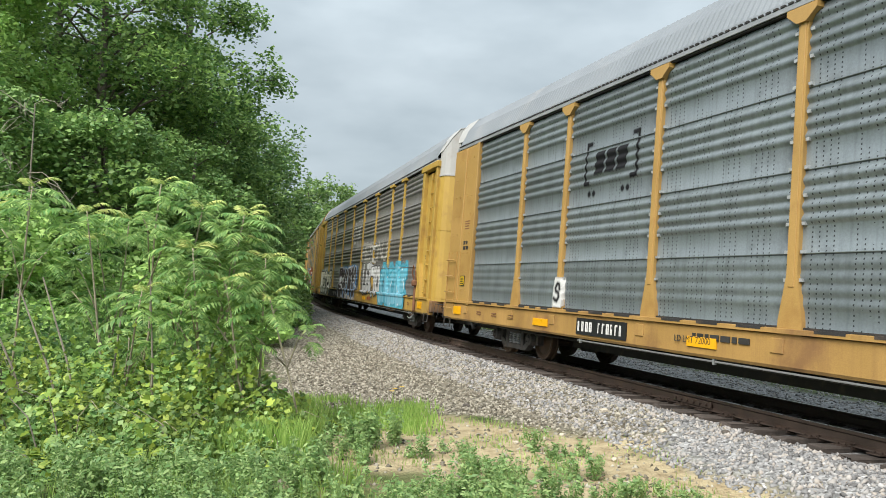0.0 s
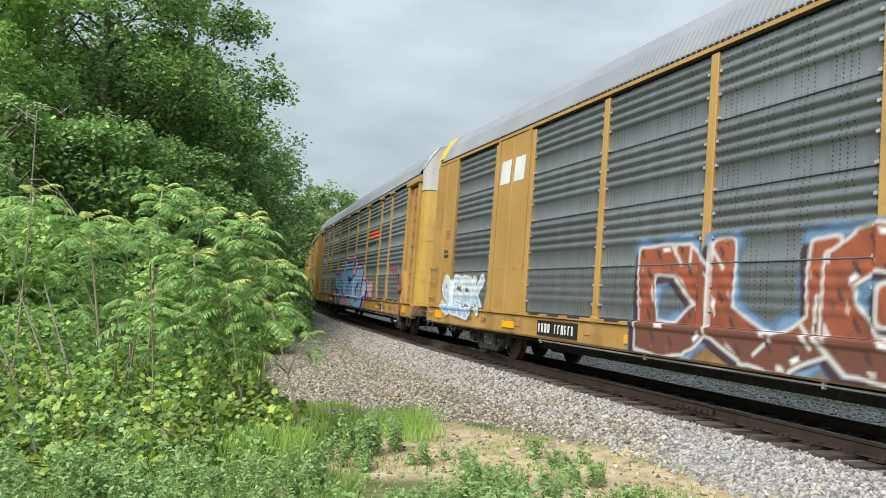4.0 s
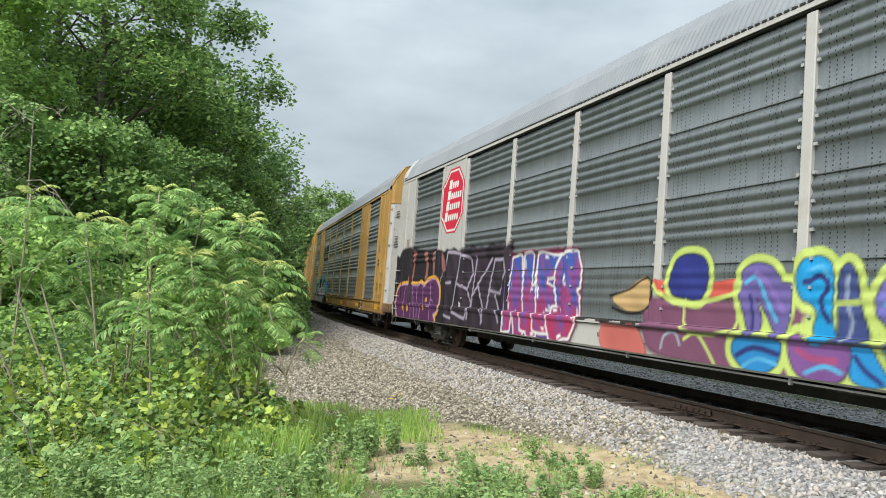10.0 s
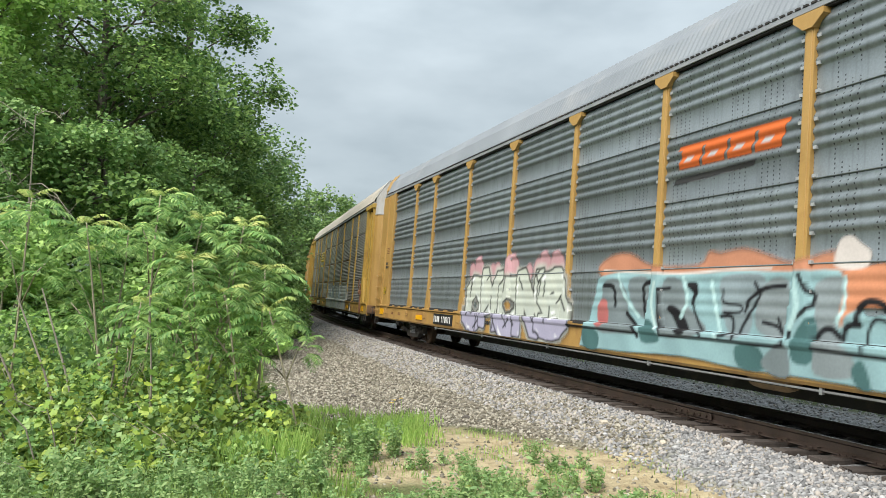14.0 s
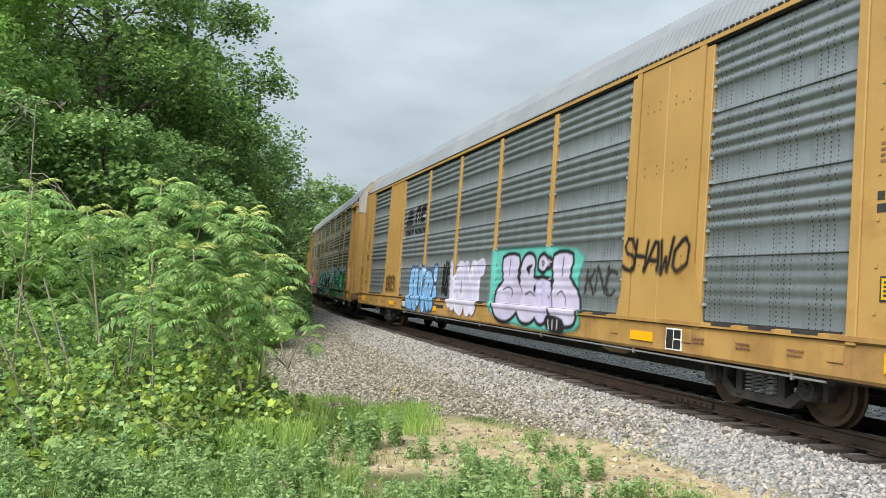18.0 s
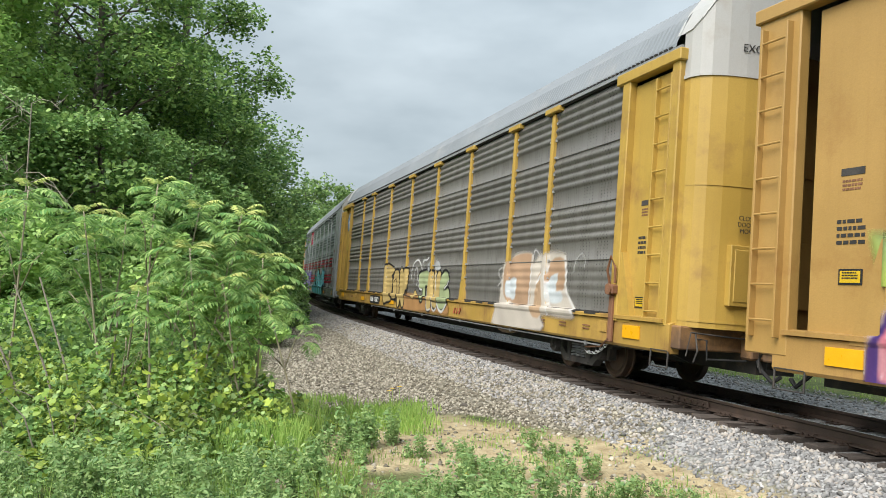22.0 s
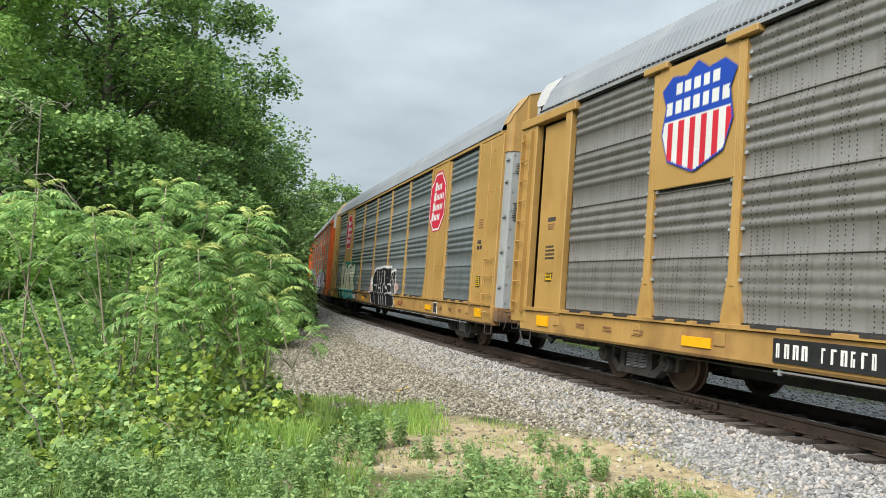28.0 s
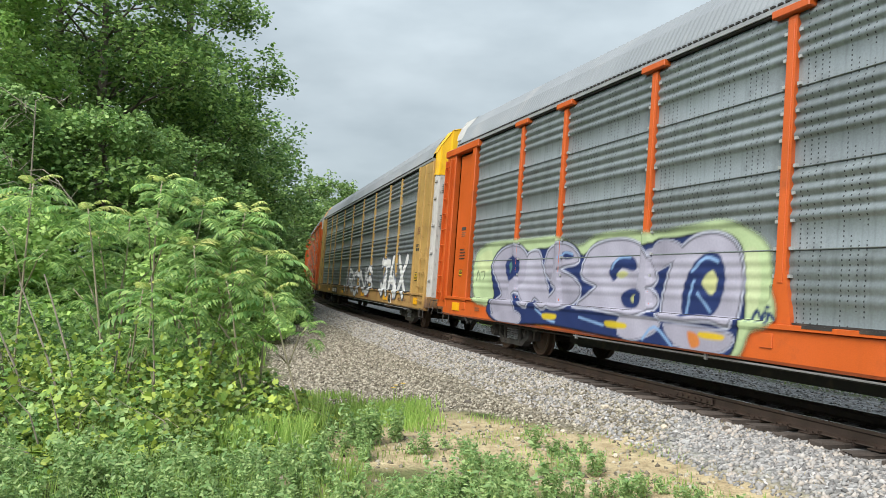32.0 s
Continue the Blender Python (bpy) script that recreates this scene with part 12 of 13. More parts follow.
build_ground()


def scatter_stones(name, label, count, seed, place, size, mat):
    """Loose broken stones lying on the ground: jittered eight-sided lumps."""
    rng = np.random.default_rng(seed)
    px, py = place(rng, count)
    pz = ground_z(px, py)
    base = np.array([(1, 0, 0), (-1, 0, 0), (0, 1, 0), (0, -1, 0), (0, 0, 1), (0, 0, -1)], float)
    tri = np.array([(0, 2, 4), (2, 1, 4), (1, 3, 4), (3, 0, 4), (2, 0, 5), (1, 2, 5), (3, 1, 5), (0, 3, 5)])
    n = len(px)
    sz = rng.uniform(size[0], size[1], n)[:, None, None]
    v = base[None] * rng.uniform(0.6, 1.25, (n, 6, 1)) + rng.normal(0, 0.18, (n, 6, 3))
    v[:, :, 2] *= 0.75
    a = rng.uniform(0, 6.283, n)
    c, s = np.cos(a)[:, None], np.sin(a)[:, None]
    tilt = rng.normal(0, 0.4, n)[:, None]
    x, y, z = v[..., 0] * c - v[..., 1] * s, v[..., 0] * s + v[..., 1] * c, v[..., 2] + tilt * v[..., 0]
    v = np.stack([x, y, z], -1) * sz + np.stack([px, py, pz], -1)[:, None]
    f = (tri[None] + (np.arange(n) * 6)[:, None, None]).reshape(-1, 3)
    return tagged(new(name, raw_mesh(name, v.reshape(-1, 3), f, mat)), label, "stones", kind="stuff")


def stone_material(name, *stops):
    m = bpy.data.materials.new(name)
    m.use_nodes = True
    nt = m.node_tree
    n, l = nt.nodes.new, nt.links.new
    b = nt.nodes["Principled BSDF"]
    b.inputs["Roughness"].default_value = 0.85
    b.inputs["Specular IOR Level"].default_value = 0.25
    ge, k = n("ShaderNodeNewGeometry"), n("ShaderNodeValToRGB")
    e = k.color_ramp.elements
    for i, (p, c) in enumerate(stops):
        q = e[i] if i < 2 else e.new(p)
        q.position, q.color = p, (*[0.82 * k_ for k_ in c], 1)
    l(ge.outputs["Random Per Island"], k.inputs["Fac"]), l(k.outputs[0], b.inputs["Base Color"])
    return m


M["ballast"] = stone_material("pale_ballast", (0.0, (0.15, 0.147, 0.145)), (1.0, (0.52, 0.515, 0.51)), (0.5, (0.34, 0.335, 0.33)), (0.9, (0.44, 0.39, 0.34)))
M["gravel"] = stone_material("dull_gravel", (0.0, (0.075, 0.063, 0.045)), (1.0, (0.50, 0.46, 0.37)), (0.5, (0.24, 0.212, 0.160)))


def along(rng, n, s0, s1, d0, d1, bias=1.0):
    s = s0 + (s1 - s0) * rng.uniform(0, 1, n) ** bias
    d = rng.uniform(d0, d1, n)
    a = TURN0 + BEND * s
    return START_X + (np.cos(a) - math.cos(TURN0)) / BEND - d * np.cos(a), (np.sin(a) - math.sin(TURN0)) / BEND - d * np.sin(a)


scatter_stones("ballast_stones", "pale crushed stone ballast along the rails", 15000, 1, lambda r, n: along(r, n, 4, 30, 1.1, 2.8, 1.4), (0.02, 0.05), M["ballast"])
scatter_stones("ballast_stones", "pale crushed stone ballast along the far rails", 7000, 2, lambda r, n: along(r, n, 30, 75, 1.0, 2.7, 1.2), (0.025, 0.05), M["ballast"])
scatter_stones("ballast_stones", "pale crushed stone ballast beyond the track", 7000, 3, lambda r, n: along(r, n, 2, 40, -3.3, -0.9, 1.0), (0.02, 0.045), M["ballast"])


def pad_place(rng, n):
    x, y = rng.uniform(-6, 4.5, n * 3), 8 + 24 * rng.uniform(0, 1, n * 3) ** 1.3
    z = ground_zones(x, y)
    ok = rng.uniform(0, 1, n * 3) < z[:, 1] + 0.08 * z[:, 2]
    return x[ok][:n], y[ok][:n]


scatter_stones("gravel", "dull brown-grey gravel spread beside the track", 26000, 4, pad_place, (0.018, 0.046), M["gravel"])

# ================= track =================


def rail_mesh(off, top):
    prof = [(-0.075, -0.17), (0.075, -0.17), (0.07, -0.155), (0.015, -0.13), (0.012, -0.05), (0.036, -0.035), (0.036, -0.008), (0.028, 0.0), (-0.028, 0.0), (-0.036, -0.008),
            (-0.036, -0.035), (-0.012, -0.05), (-0.015, -0.13), (-0.07, -0.155)]
    g, n = Geo(), len(prof)
    ss = [x * 1.5 for x in range(-30, 110)]
    v = [beside(s, off + p, q)[:] for s in ss for p, q in prof]
    g.add(v, [(i * n + j, i * n + (j + 1) % n, (i + 1) * n + (j + 1) % n, (i + 1) * n + j) for i in range(len(ss) - 1) for j in range(n)])
    return g.mesh("rail", M["rail"])


track = tagged(new("railway_track"), "curved railway track with rusty rails on wooden ties", "railway track", kind="structure")
for off in (0.755, -0.755):
    part("rail", rail_mesh(off, 0), track, "rust-brown steel rail")
    g, ss = Geo(), [x * 1.5 for x in range(-30, 110)]
    v = [beside(s, off + p, q)[:] for s in ss for p, q in ((-0.026, 0.002), (0.026, 0.002))]
    g.add(v, [(i * 2, i * 2 + 1, i * 2 + 3, i * 2 + 2) for i in range(len(ss) - 1)])
    part("railhead", g.mesh("railhead", M["railhead"]), track, "wheel-polished top of the rail")


def tie_mesh(seed):
    rnd = random.Random(seed)
    g = Geo()
    g.box(-1.3, 1.3, -0.115, 0.115, -0.36, -0.185, 0.015)
    g.v = [(x + rnd.uniform(-0.03, 0.03) * (abs(x) > 1.2), y + rnd.uniform(-0.015, 0.015), z + rnd.uniform(-0.012, 0.006)) for x, y, z in g.v]
    return g.mesh("tie", M["tie"])


def fastening_mesh():
    g = Geo()
    for c in (-0.755, 0.755):
        g.box(c - 0.18, c + 0.18, -0.09, 0.09, -0.186, -0.168, 0.005)
        for k in (-0.1, 0.1):
            for j in (-0.05, 0.05):
                g.box(c + k - 0.012, c + k + 0.012, j - 0.012, j + 0.012, -0.17, -0.145, 0.003)
    return g.mesh("tie_plates", M["rail"])


def anchor_mesh():
    g = Geo()
    for c in (0.755,):
        g.tube([(c - 0.10, 0.15, -0.19), (c - 0.02, 0.15, -0.2), (c + 0.09, 0.15, -0.19), (c + 0.11, 0.15, -0.14), (c + 0.06, 0.15, -0.13)], 0.012)
    return g.mesh("rail_anchor", M["rail"])


ties, plates, anchor = [tie_mesh(i) for i in range(7)], fastening_mesh(), anchor_mesh()


def track_pose(s, z=0.0, twist=0.0):
    """Square to the track: local x towards the viewer, local y along it."""
    p = beside(s, 0, z)
    x, y, a = on_track(s)
    near = (beside(s, 1, z) - p).normalized()
    on = Vector((-math.sin(a), math.cos(a), 0))
    on = -on
    up = near.cross(on).normalized()
    m = Matrix((near, on, up)).transposed().to_4x4()
    m.translation = p
    return m @ pose(0, 0, 0, 0, 0, twist)


rnd = random.Random(5)
s = -6.0
while s < 80:
    ob = part("tie", ties[rnd.randrange(7)], track)
    ob.matrix_basis = track_pose(s, rnd.uniform(-0.015, 0.012), rnd.uniform(-1.5, 1.5)) @ pose(rnd.uniform(-0.06, 0.06), 0, 0)
    if s < 45:
        part("tie_plates", plates, track).matrix_basis = track_pose(s)
        part("rail_anchor", anchor, track).matrix_basis = track_pose(s)
    s += 0.5
for s in (12.8, 24.6):
    g = Geo()
    g.box(0.80, 0.835, -0.45, 0.45, -0.14, -0.045, 0.006)
    for k in (-0.36, -0.22, -0.08, 0.08, 0.22, 0.36):
        g.lathe([(0.0, 0), (0.022, 0), (0.022, 0.03), (0.0, 0.03)], 6, "x", (0.833, k, -0.09))
    part("joint_bar", g.mesh("joint_bar", M["rail"]), track, "bolted rail joint bar").matrix_basis = track_pose(s)

# ================= plants =================


DIAMOND = [(-0.5, 0.0), (0.05, 0.5), (0.5, 0.0), (0.05, -0.5)]
OVAL = [(-0.45, 0.0), (-0.12, 0.42), (0.16, 0.36), (0.52, 0.0), (0.16, -0.36), (-0.12, -0.42)]
LOBED = [(-0.42, 0.0), (-0.28, 0.36), (0.0, 0.24), (0.08, 0.5), (0.52, 0.0), (0.08, -0.5), (0.0, -0.24), (-0.28, -0.36)]


def leaf_mesh(name, centres, ups, size, mat, rng, slim=0.55, fold=0.25, outline=DIAMOND, droop=0.25):
    """Many small leaves bent along the midrib, each its own island."""
    n = len(centres)
    d = rng.normal(0, 1, (n, 3))
    d[:, 2] = d[:, 2] * 0.4 - droop
    d /= np.linalg.norm(d, axis=1)[:, None]
    u = ups + rng.normal(0, 0.45, (n, 3))
    side = np.cross(d, u)
    side /= np.linalg.norm(side, axis=1)[:, None] + 1e-9
    nor = np.cross(side, d)
    sz = size * rng.uniform(0.6, 1.35, n)[:, None]
    pts = []
    for p, q in outline:
        pts.append(centres + d * sz * p + side * sz * slim * q + nor * sz * fold * (abs(q) - 0.3 * p * p))
    v = np.stack(pts, 1).reshape(-1, 3)
    k = len(outline)
    o = (np.arange(n) * k)[:, None]
    if k == 4:
        return raw_mesh(name, v, np.concatenate([o + np.array([[0, 1, 2]]), o + np.array([[0, 2, 3]])], 0), mat)
    return raw_mesh(name, v, o + np.arange(k)[None], mat)


M["bark"] = material("grey_bark", (0.13, 0.11, 0.09), 0.9, spread=0.3, size=3, fine=30, bump=0.6, dirt=(0.05, 0.06, 0.03), dirt_size=2)
M["stem"] = material("woody_stem", (0.42, 0.36, 0.26), 0.8, spread=0.25, size=5)
M["twig"] = material("pale_dead_twig", (0.30, 0.26, 0.21), 0.9, spread=0.2, size=5)
M["leaf_tree"] = leafy("tree_leaves", (0.062, 0.15, 0.042), (0.37, 0.54, 0.15), through_light=0.42)
M["leaf_light"] = leafy("lighter_tree_leaves", (0.19, 0.35, 0.09), (0.50, 0.68, 0.21), through_light=0.42)
M["leaf_mid"] = leafy("mid_green_tree_leaves", (0.105, 0.22, 0.065), (0.36, 0.52, 0.165), through_light=0.34)
M["leaf_far"] = leafy("far_tree_leaves", (0.12, 0.22, 0.07), (0.32, 0.44, 0.15), through_light=0.4)
M["leaf_sumac"] = leafy("sumac_leaves", (0.14, 0.31, 0.09), (0.50, 0.66, 0.23), through_light=0.45)
M["leaf_tip"] = leafy("young_sumac_leaves", (0.36, 0.48, 0.13), (0.60, 0.60, 0.21))
M["leaf_weed_green"] = leafy("creeper_leaves", (0.10, 0.22, 0.06), (0.37, 0.51, 0.165), through_light=0.3)
M["leaf_bush"] = leafy("bramble_leaves", (0.075, 0.155, 0.035), (0.44, 0.53, 0.10), through_light=0.34)
M["leaf_vine"] = leafy("vine_leaves", (0.16, 0.30, 0.07), (0.50, 0.60, 0.10), through_light=0.4)
M["leaf_weed"] = leafy("weed_leaves", (0.17, 0.31, 0.105), (0.45, 0.58, 0.235), through_light=0.42)
M["grass"] = leafy("grass_blades", (0.20, 0.345, 0.07), (0.44, 0.57, 0.17), through_light=0.42)
M["straw"] = leafy("dry_grass", (0.32, 0.25, 0.12), (0.45, 0.38, 0.22))


def tree(x, y, height, crown, seed, mat, label, leaves=14000, size=0.2, low=0.15, lean=0.0):
    """A broadleaf tree: tapered trunk, forking limbs, and flat drooping sprays of leaves along the outer part of each limb."""
    rnd, rng = random.Random(seed), np.random.default_rng(seed)
    z0 = float(ground_z(x, y)) - 0.1
    root = tagged(new("tree"), label, "tree", "broadleaf trees")
    root.location = (x, y, z0)
    g = Geo()
    top = Vector((lean * height, 0, height * 0.92))
    pts = [Vector((0, 0, 0)).lerp(top, k / 7) + Vector((rnd.uniform(-1, 1), rnd.uniform(-1, 1), 0)) * 0.15 * (k > 0) for k in range(8)]
    g.tube(pts, 0.018 * height, 9, taper=0.03)
    part("trunk", g.mesh("trunk", M["bark"], True), root)
    g, ends = Geo(), []
    count = int(16 + height * 0.9)
    for i in range(count):
        u = low + (1 - low) * (i + rnd.random()) / count
        base = Vector((0, 0, 0)).lerp(top, min(0.97, u * 0.92))
        a = i * 2.4 + rnd.uniform(-0.5, 0.5)
        reach = crown * (0.35 + 0.65 * math.sin(math.pi * min(1.0, 0.22 + 0.78 * u)) ** 0.7) * rnd.uniform(0.62, 1.12)
        out = Vector((math.cos(a), math.sin(a), 0))
        aside = Vector((-math.sin(a), math.cos(a), 0))
        rise = reach * rnd.uniform(0.1, 0.85)
        limb = [base + out * reach * k + Vector((0, 0, rise * (1.5 * k - 0.6 * k * k))) for k in (0.0, 0.3, 0.6, 0.85, 1.0)]
        g.tube(limb, 0.05 * (1.2 - u) + 0.022, 5, taper=0.012)
        ends.append((limb[-1], reach * 0.17 + 0.25))
        for k in range(6):
            f = 0.42 + 0.55 * (k + rnd.random() * 0.7) / 6
            p = base + out * reach * f + Vector((0, 0, rise * (1.5 * f - 0.6 * f * f)))
            q = p + aside * (1 if k % 2 else -1) * reach * rnd.uniform(0.16, 0.42) * (1.25 - 0.5 * f) + out * reach * rnd.uniform(0.0, 0.14) + Vector((0, 0, reach * rnd.uniform(-0.08, 0.22)))
            g.tube([p, p.lerp(q, 0.5) + Vector((0, 0, 0.08)), q], 0.018, 4, taper=0.006)
            ends.append((q, reach * rnd.uniform(0.13, 0.2) + 0.22))
    ends.append((top, crown * 0.26))
    part("branching", g.mesh("branching", M["bark"], True), root)
    w = np.array([r * r for p, r in ends])
    share = np.maximum(12, (leaves * w / w.sum()).astype(int))
    cs, us = [], []
    for (p, r), k in zip(ends, share):
        a, rho = rng.uniform(0, 6.283, k), rng.uniform(0, 1, k) ** 0.55
        lobes = 1 + 0.25 * np.sin(a * 3 + rnd.uniform(0, 6)) + 0.15 * np.sin(a * 5 + rnd.uniform(0, 6))
        layer = rng.integers(0, 4, k) * 0.24 * r
        px, py = np.cos(a) * rho * r * lobes, np.sin(a) * rho * r * lobes
        pz = 0.55 * r * (1 - 1.5 * rho * rho) - layer + rng.normal(0, 0.09 * r, k)
        cs.append(np.stack([px, py, pz], -1) + np.array(p)[None])
        us.append(np.stack([np.cos(a) * rho * 0.7, np.sin(a) * rho * 0.7, np.full(k, 0.9)], -1))
    me = leaf_mesh("crown", np.concatenate(cs), np.concatenate(us), size, mat, rng, 0.7)
    part("crown", me, root)
    return root


# place, height, crown's half width, leaf colour, leaves, leaf length, where the crown begins
TREES = [(-13.9, 22.5, 14.0, 3.1, "leaf_light", 22000, 0.15, 0.5), (-12.6, 28.5, 18.0, 4.6, "leaf_tree", 30000, 0.16, 0.3), (-14.8, 29.5, 19.0, 4.4, "leaf_tree", 16000, 0.17, 0.3),
         (-11.4, 34.0, 21.0, 4.3, "leaf_tree", 42000, 0.17, 0.15), (-13.0, 37.0, 12.0, 4.0, "leaf_tree", 15000, 0.2, 0.2), (-17.5, 36.0, 12.5, 4.5, "leaf_tree", 14000, 0.21, 0.05),
         (-13.2, 43.0, 12.5, 4.2, "leaf_tree", 15000, 0.21, 0.05), (-18.0, 25.0, 10.5, 4.0, "leaf_tree", 14000, 0.2, 0.05), (-21.0, 31.0, 12.0, 4.5, "leaf_tree", 14000, 0.21, 0.05),
         (-14.6, 49.0, 15.0, 4.8, "leaf_tree", 15000, 0.21, 0.05), (-16.5, 58.0, 14.0, 4.5, "leaf_light", 15000, 0.21, 0.05),
         (-12.3, 20.5, 7.9, 2.8, "leaf_mid", 30000, 0.13, 0.05), (-9.9, 22.5, 7.4, 2.6, "leaf_mid", 30000, 0.13, 0.05), (-8.5, 26.5, 7.0, 2.4, "leaf_mid", 24000, 0.13, 0.05),
         (-9.1, 30.5, 9.6, 2.8, "leaf_tree", 24000, 0.14, 0.05), (-10.0, 37.5, 11.5, 3.4, "leaf_mid", 20000, 0.16, 0.05)]
for i, (x, y, h, c, m, n, size, low) in enumerate(TREES):
    tree(x, y, h, c, 100 + i, M[m], "young broadleaf tree in mid-green leaf at the wood's edge" if h < 10 else "tall broadleaf tree in full dark green leaf at the wood's edge", int(n * 0.7), size * 1.17, low)
for i, (x, y, h, c) in enumerate([(-24.0, 125, 14.5, 5.5), (-12.0, 119, 14.0, 5.0), (-8.6, 112, 12.6, 4.5), (-3.5, 114, 12.5, 5.0), (-26.0, 105, 15, 6), (-24.0, 140, 15, 6.5), (3.0, 118, 10.5, 5), (-22.0, 84, 13, 5.0), (-20.5, 72, 12, 4.6), (-26.0, 150, 22.5, 7), (-25.0, 168, 26, 8), (-22.0, 186, 25, 7.5), (-15.0, 195, 21, 7)]):
    tree(x, y, h, c, 200 + i, M["leaf_far"], "distant broadleaf tree with a rounded light green crown", 7000, 0.7, low=0.05)


def shrub(x, y, wide, high, seed, mat, label, leaves=6000, size=0.16, kind="shrub"):
    """A bush: several bent stems from one root and lumpy clumps of leaves right down to the ground."""
    rnd, rng = random.Random(seed), np.random.default_rng(seed)
    root = tagged(new(kind), label, "bush", "bushes at the wood's edge")
    root.location = (x, y, float(ground_z(x, y)) - 0.05)
    cs, us = [], []
    n = 26
    for i in range(n):
        a, r = rnd.uniform(0, 6.283), wide * math.sqrt(rnd.random())
        z = high * (1 - 0.75 * (r / wide) ** 2) * rnd.uniform(0.25, 1.0)
        tip = Vector((math.cos(a) * r, math.sin(a) * r, z))
        if i % 3 == 0:
            g = Geo().tube([(tip.x * 0.1, tip.y * 0.1, 0), tip * 0.5 + Vector((0, 0, z * 0.15)), tip], 0.03, 5, taper=0.008)
            part("stem", g.mesh("stem", M["stem"], True), root)
        k = leaves // n
        d = rng.normal(0, 1, (k, 3))
        d /= np.linalg.norm(d, axis=1)[:, None]
        rad = wide * 0.36 * rng.uniform(0.3, 1.05, (k, 1)) ** 0.5
        cs.append(np.array(tip)[None] + d * rad * np.array([1, 1, 0.5]))
        us.append(d * 0.6 + np.array([0, 0, 0.7]))
    c = np.concatenate(cs)
    keep = c[:, 2] > 0.02
    part("foliage", leaf_mesh("foliage", c[keep], np.concatenate(us)[keep], size, mat, rng, 0.7), root)
    return root


rnd = random.Random(31)
for i, (x, y, w, h) in enumerate([(-12.5, 15.5, 2.4, 4.6), (-9.6, 17.0, 2.3, 4.4), (-7.2, 19.0, 2.1, 3.9), (-9.0, 21.5, 2.6, 5.2), (-6.9, 24.0, 1.9, 3.6), (-8.0, 28.5, 2.2, 4.6), (-7.9, 33.0, 1.9, 4.0),
                                  (-9.0, 38.0, 2.2, 4.6), (-9.9, 44.0, 2.2, 4.4), (-11.5, 50.0, 2.4, 4.8), (-13.0, 57.0, 2.6, 5.0), (-14.2, 64.0, 2.8, 5.6), (-15.8, 72.0, 2.8, 6.0), (-14.0, 20.0, 3.0, 5.5), (-17.5, 17.0, 3.0, 6)]):
    shrub(x, y, w, h, 300 + i, M["leaf_light" if i % 3 else "leaf_tree"], "dense leafy bush at the foot of the wood", 9000, 0.16)
for i, (x, y, w, h) in enumerate([(-6.75, 28.0, 0.55, 0.75), (-6.2, 25.5, 0.4, 0.6), (-7.6, 31.5, 0.6, 0.8)]):
    shrub(x, y, w, h, 340 + i, M["leaf_bush"], "small green bush on the gravel's edge", 900, 0.10)

# sumac: tops of the stems: place and height
SUMAC = [(-5.5, 10.4, 2.95), (-6.35, 10.9, 2.75), (-4.85, 10.6, 2.65), (-3.78, 10.4, 3.02), (-3.30, 10.7, 2.75), (-2.70, 10.6, 2.66), (-2.35, 10.4, 2.05), (-3.2, 10.0, 2.15),
         (-2.75, 9.9, 1.75), (-2.2, 10.0, 1.55), (-3.75, 9.8, 1.6), (-2.9, 10.9, 2.3), (-4.55, 11.3, 2.6), (-5.05, 11.4, 2.3), (-6.5, 10.2, 2.3)]


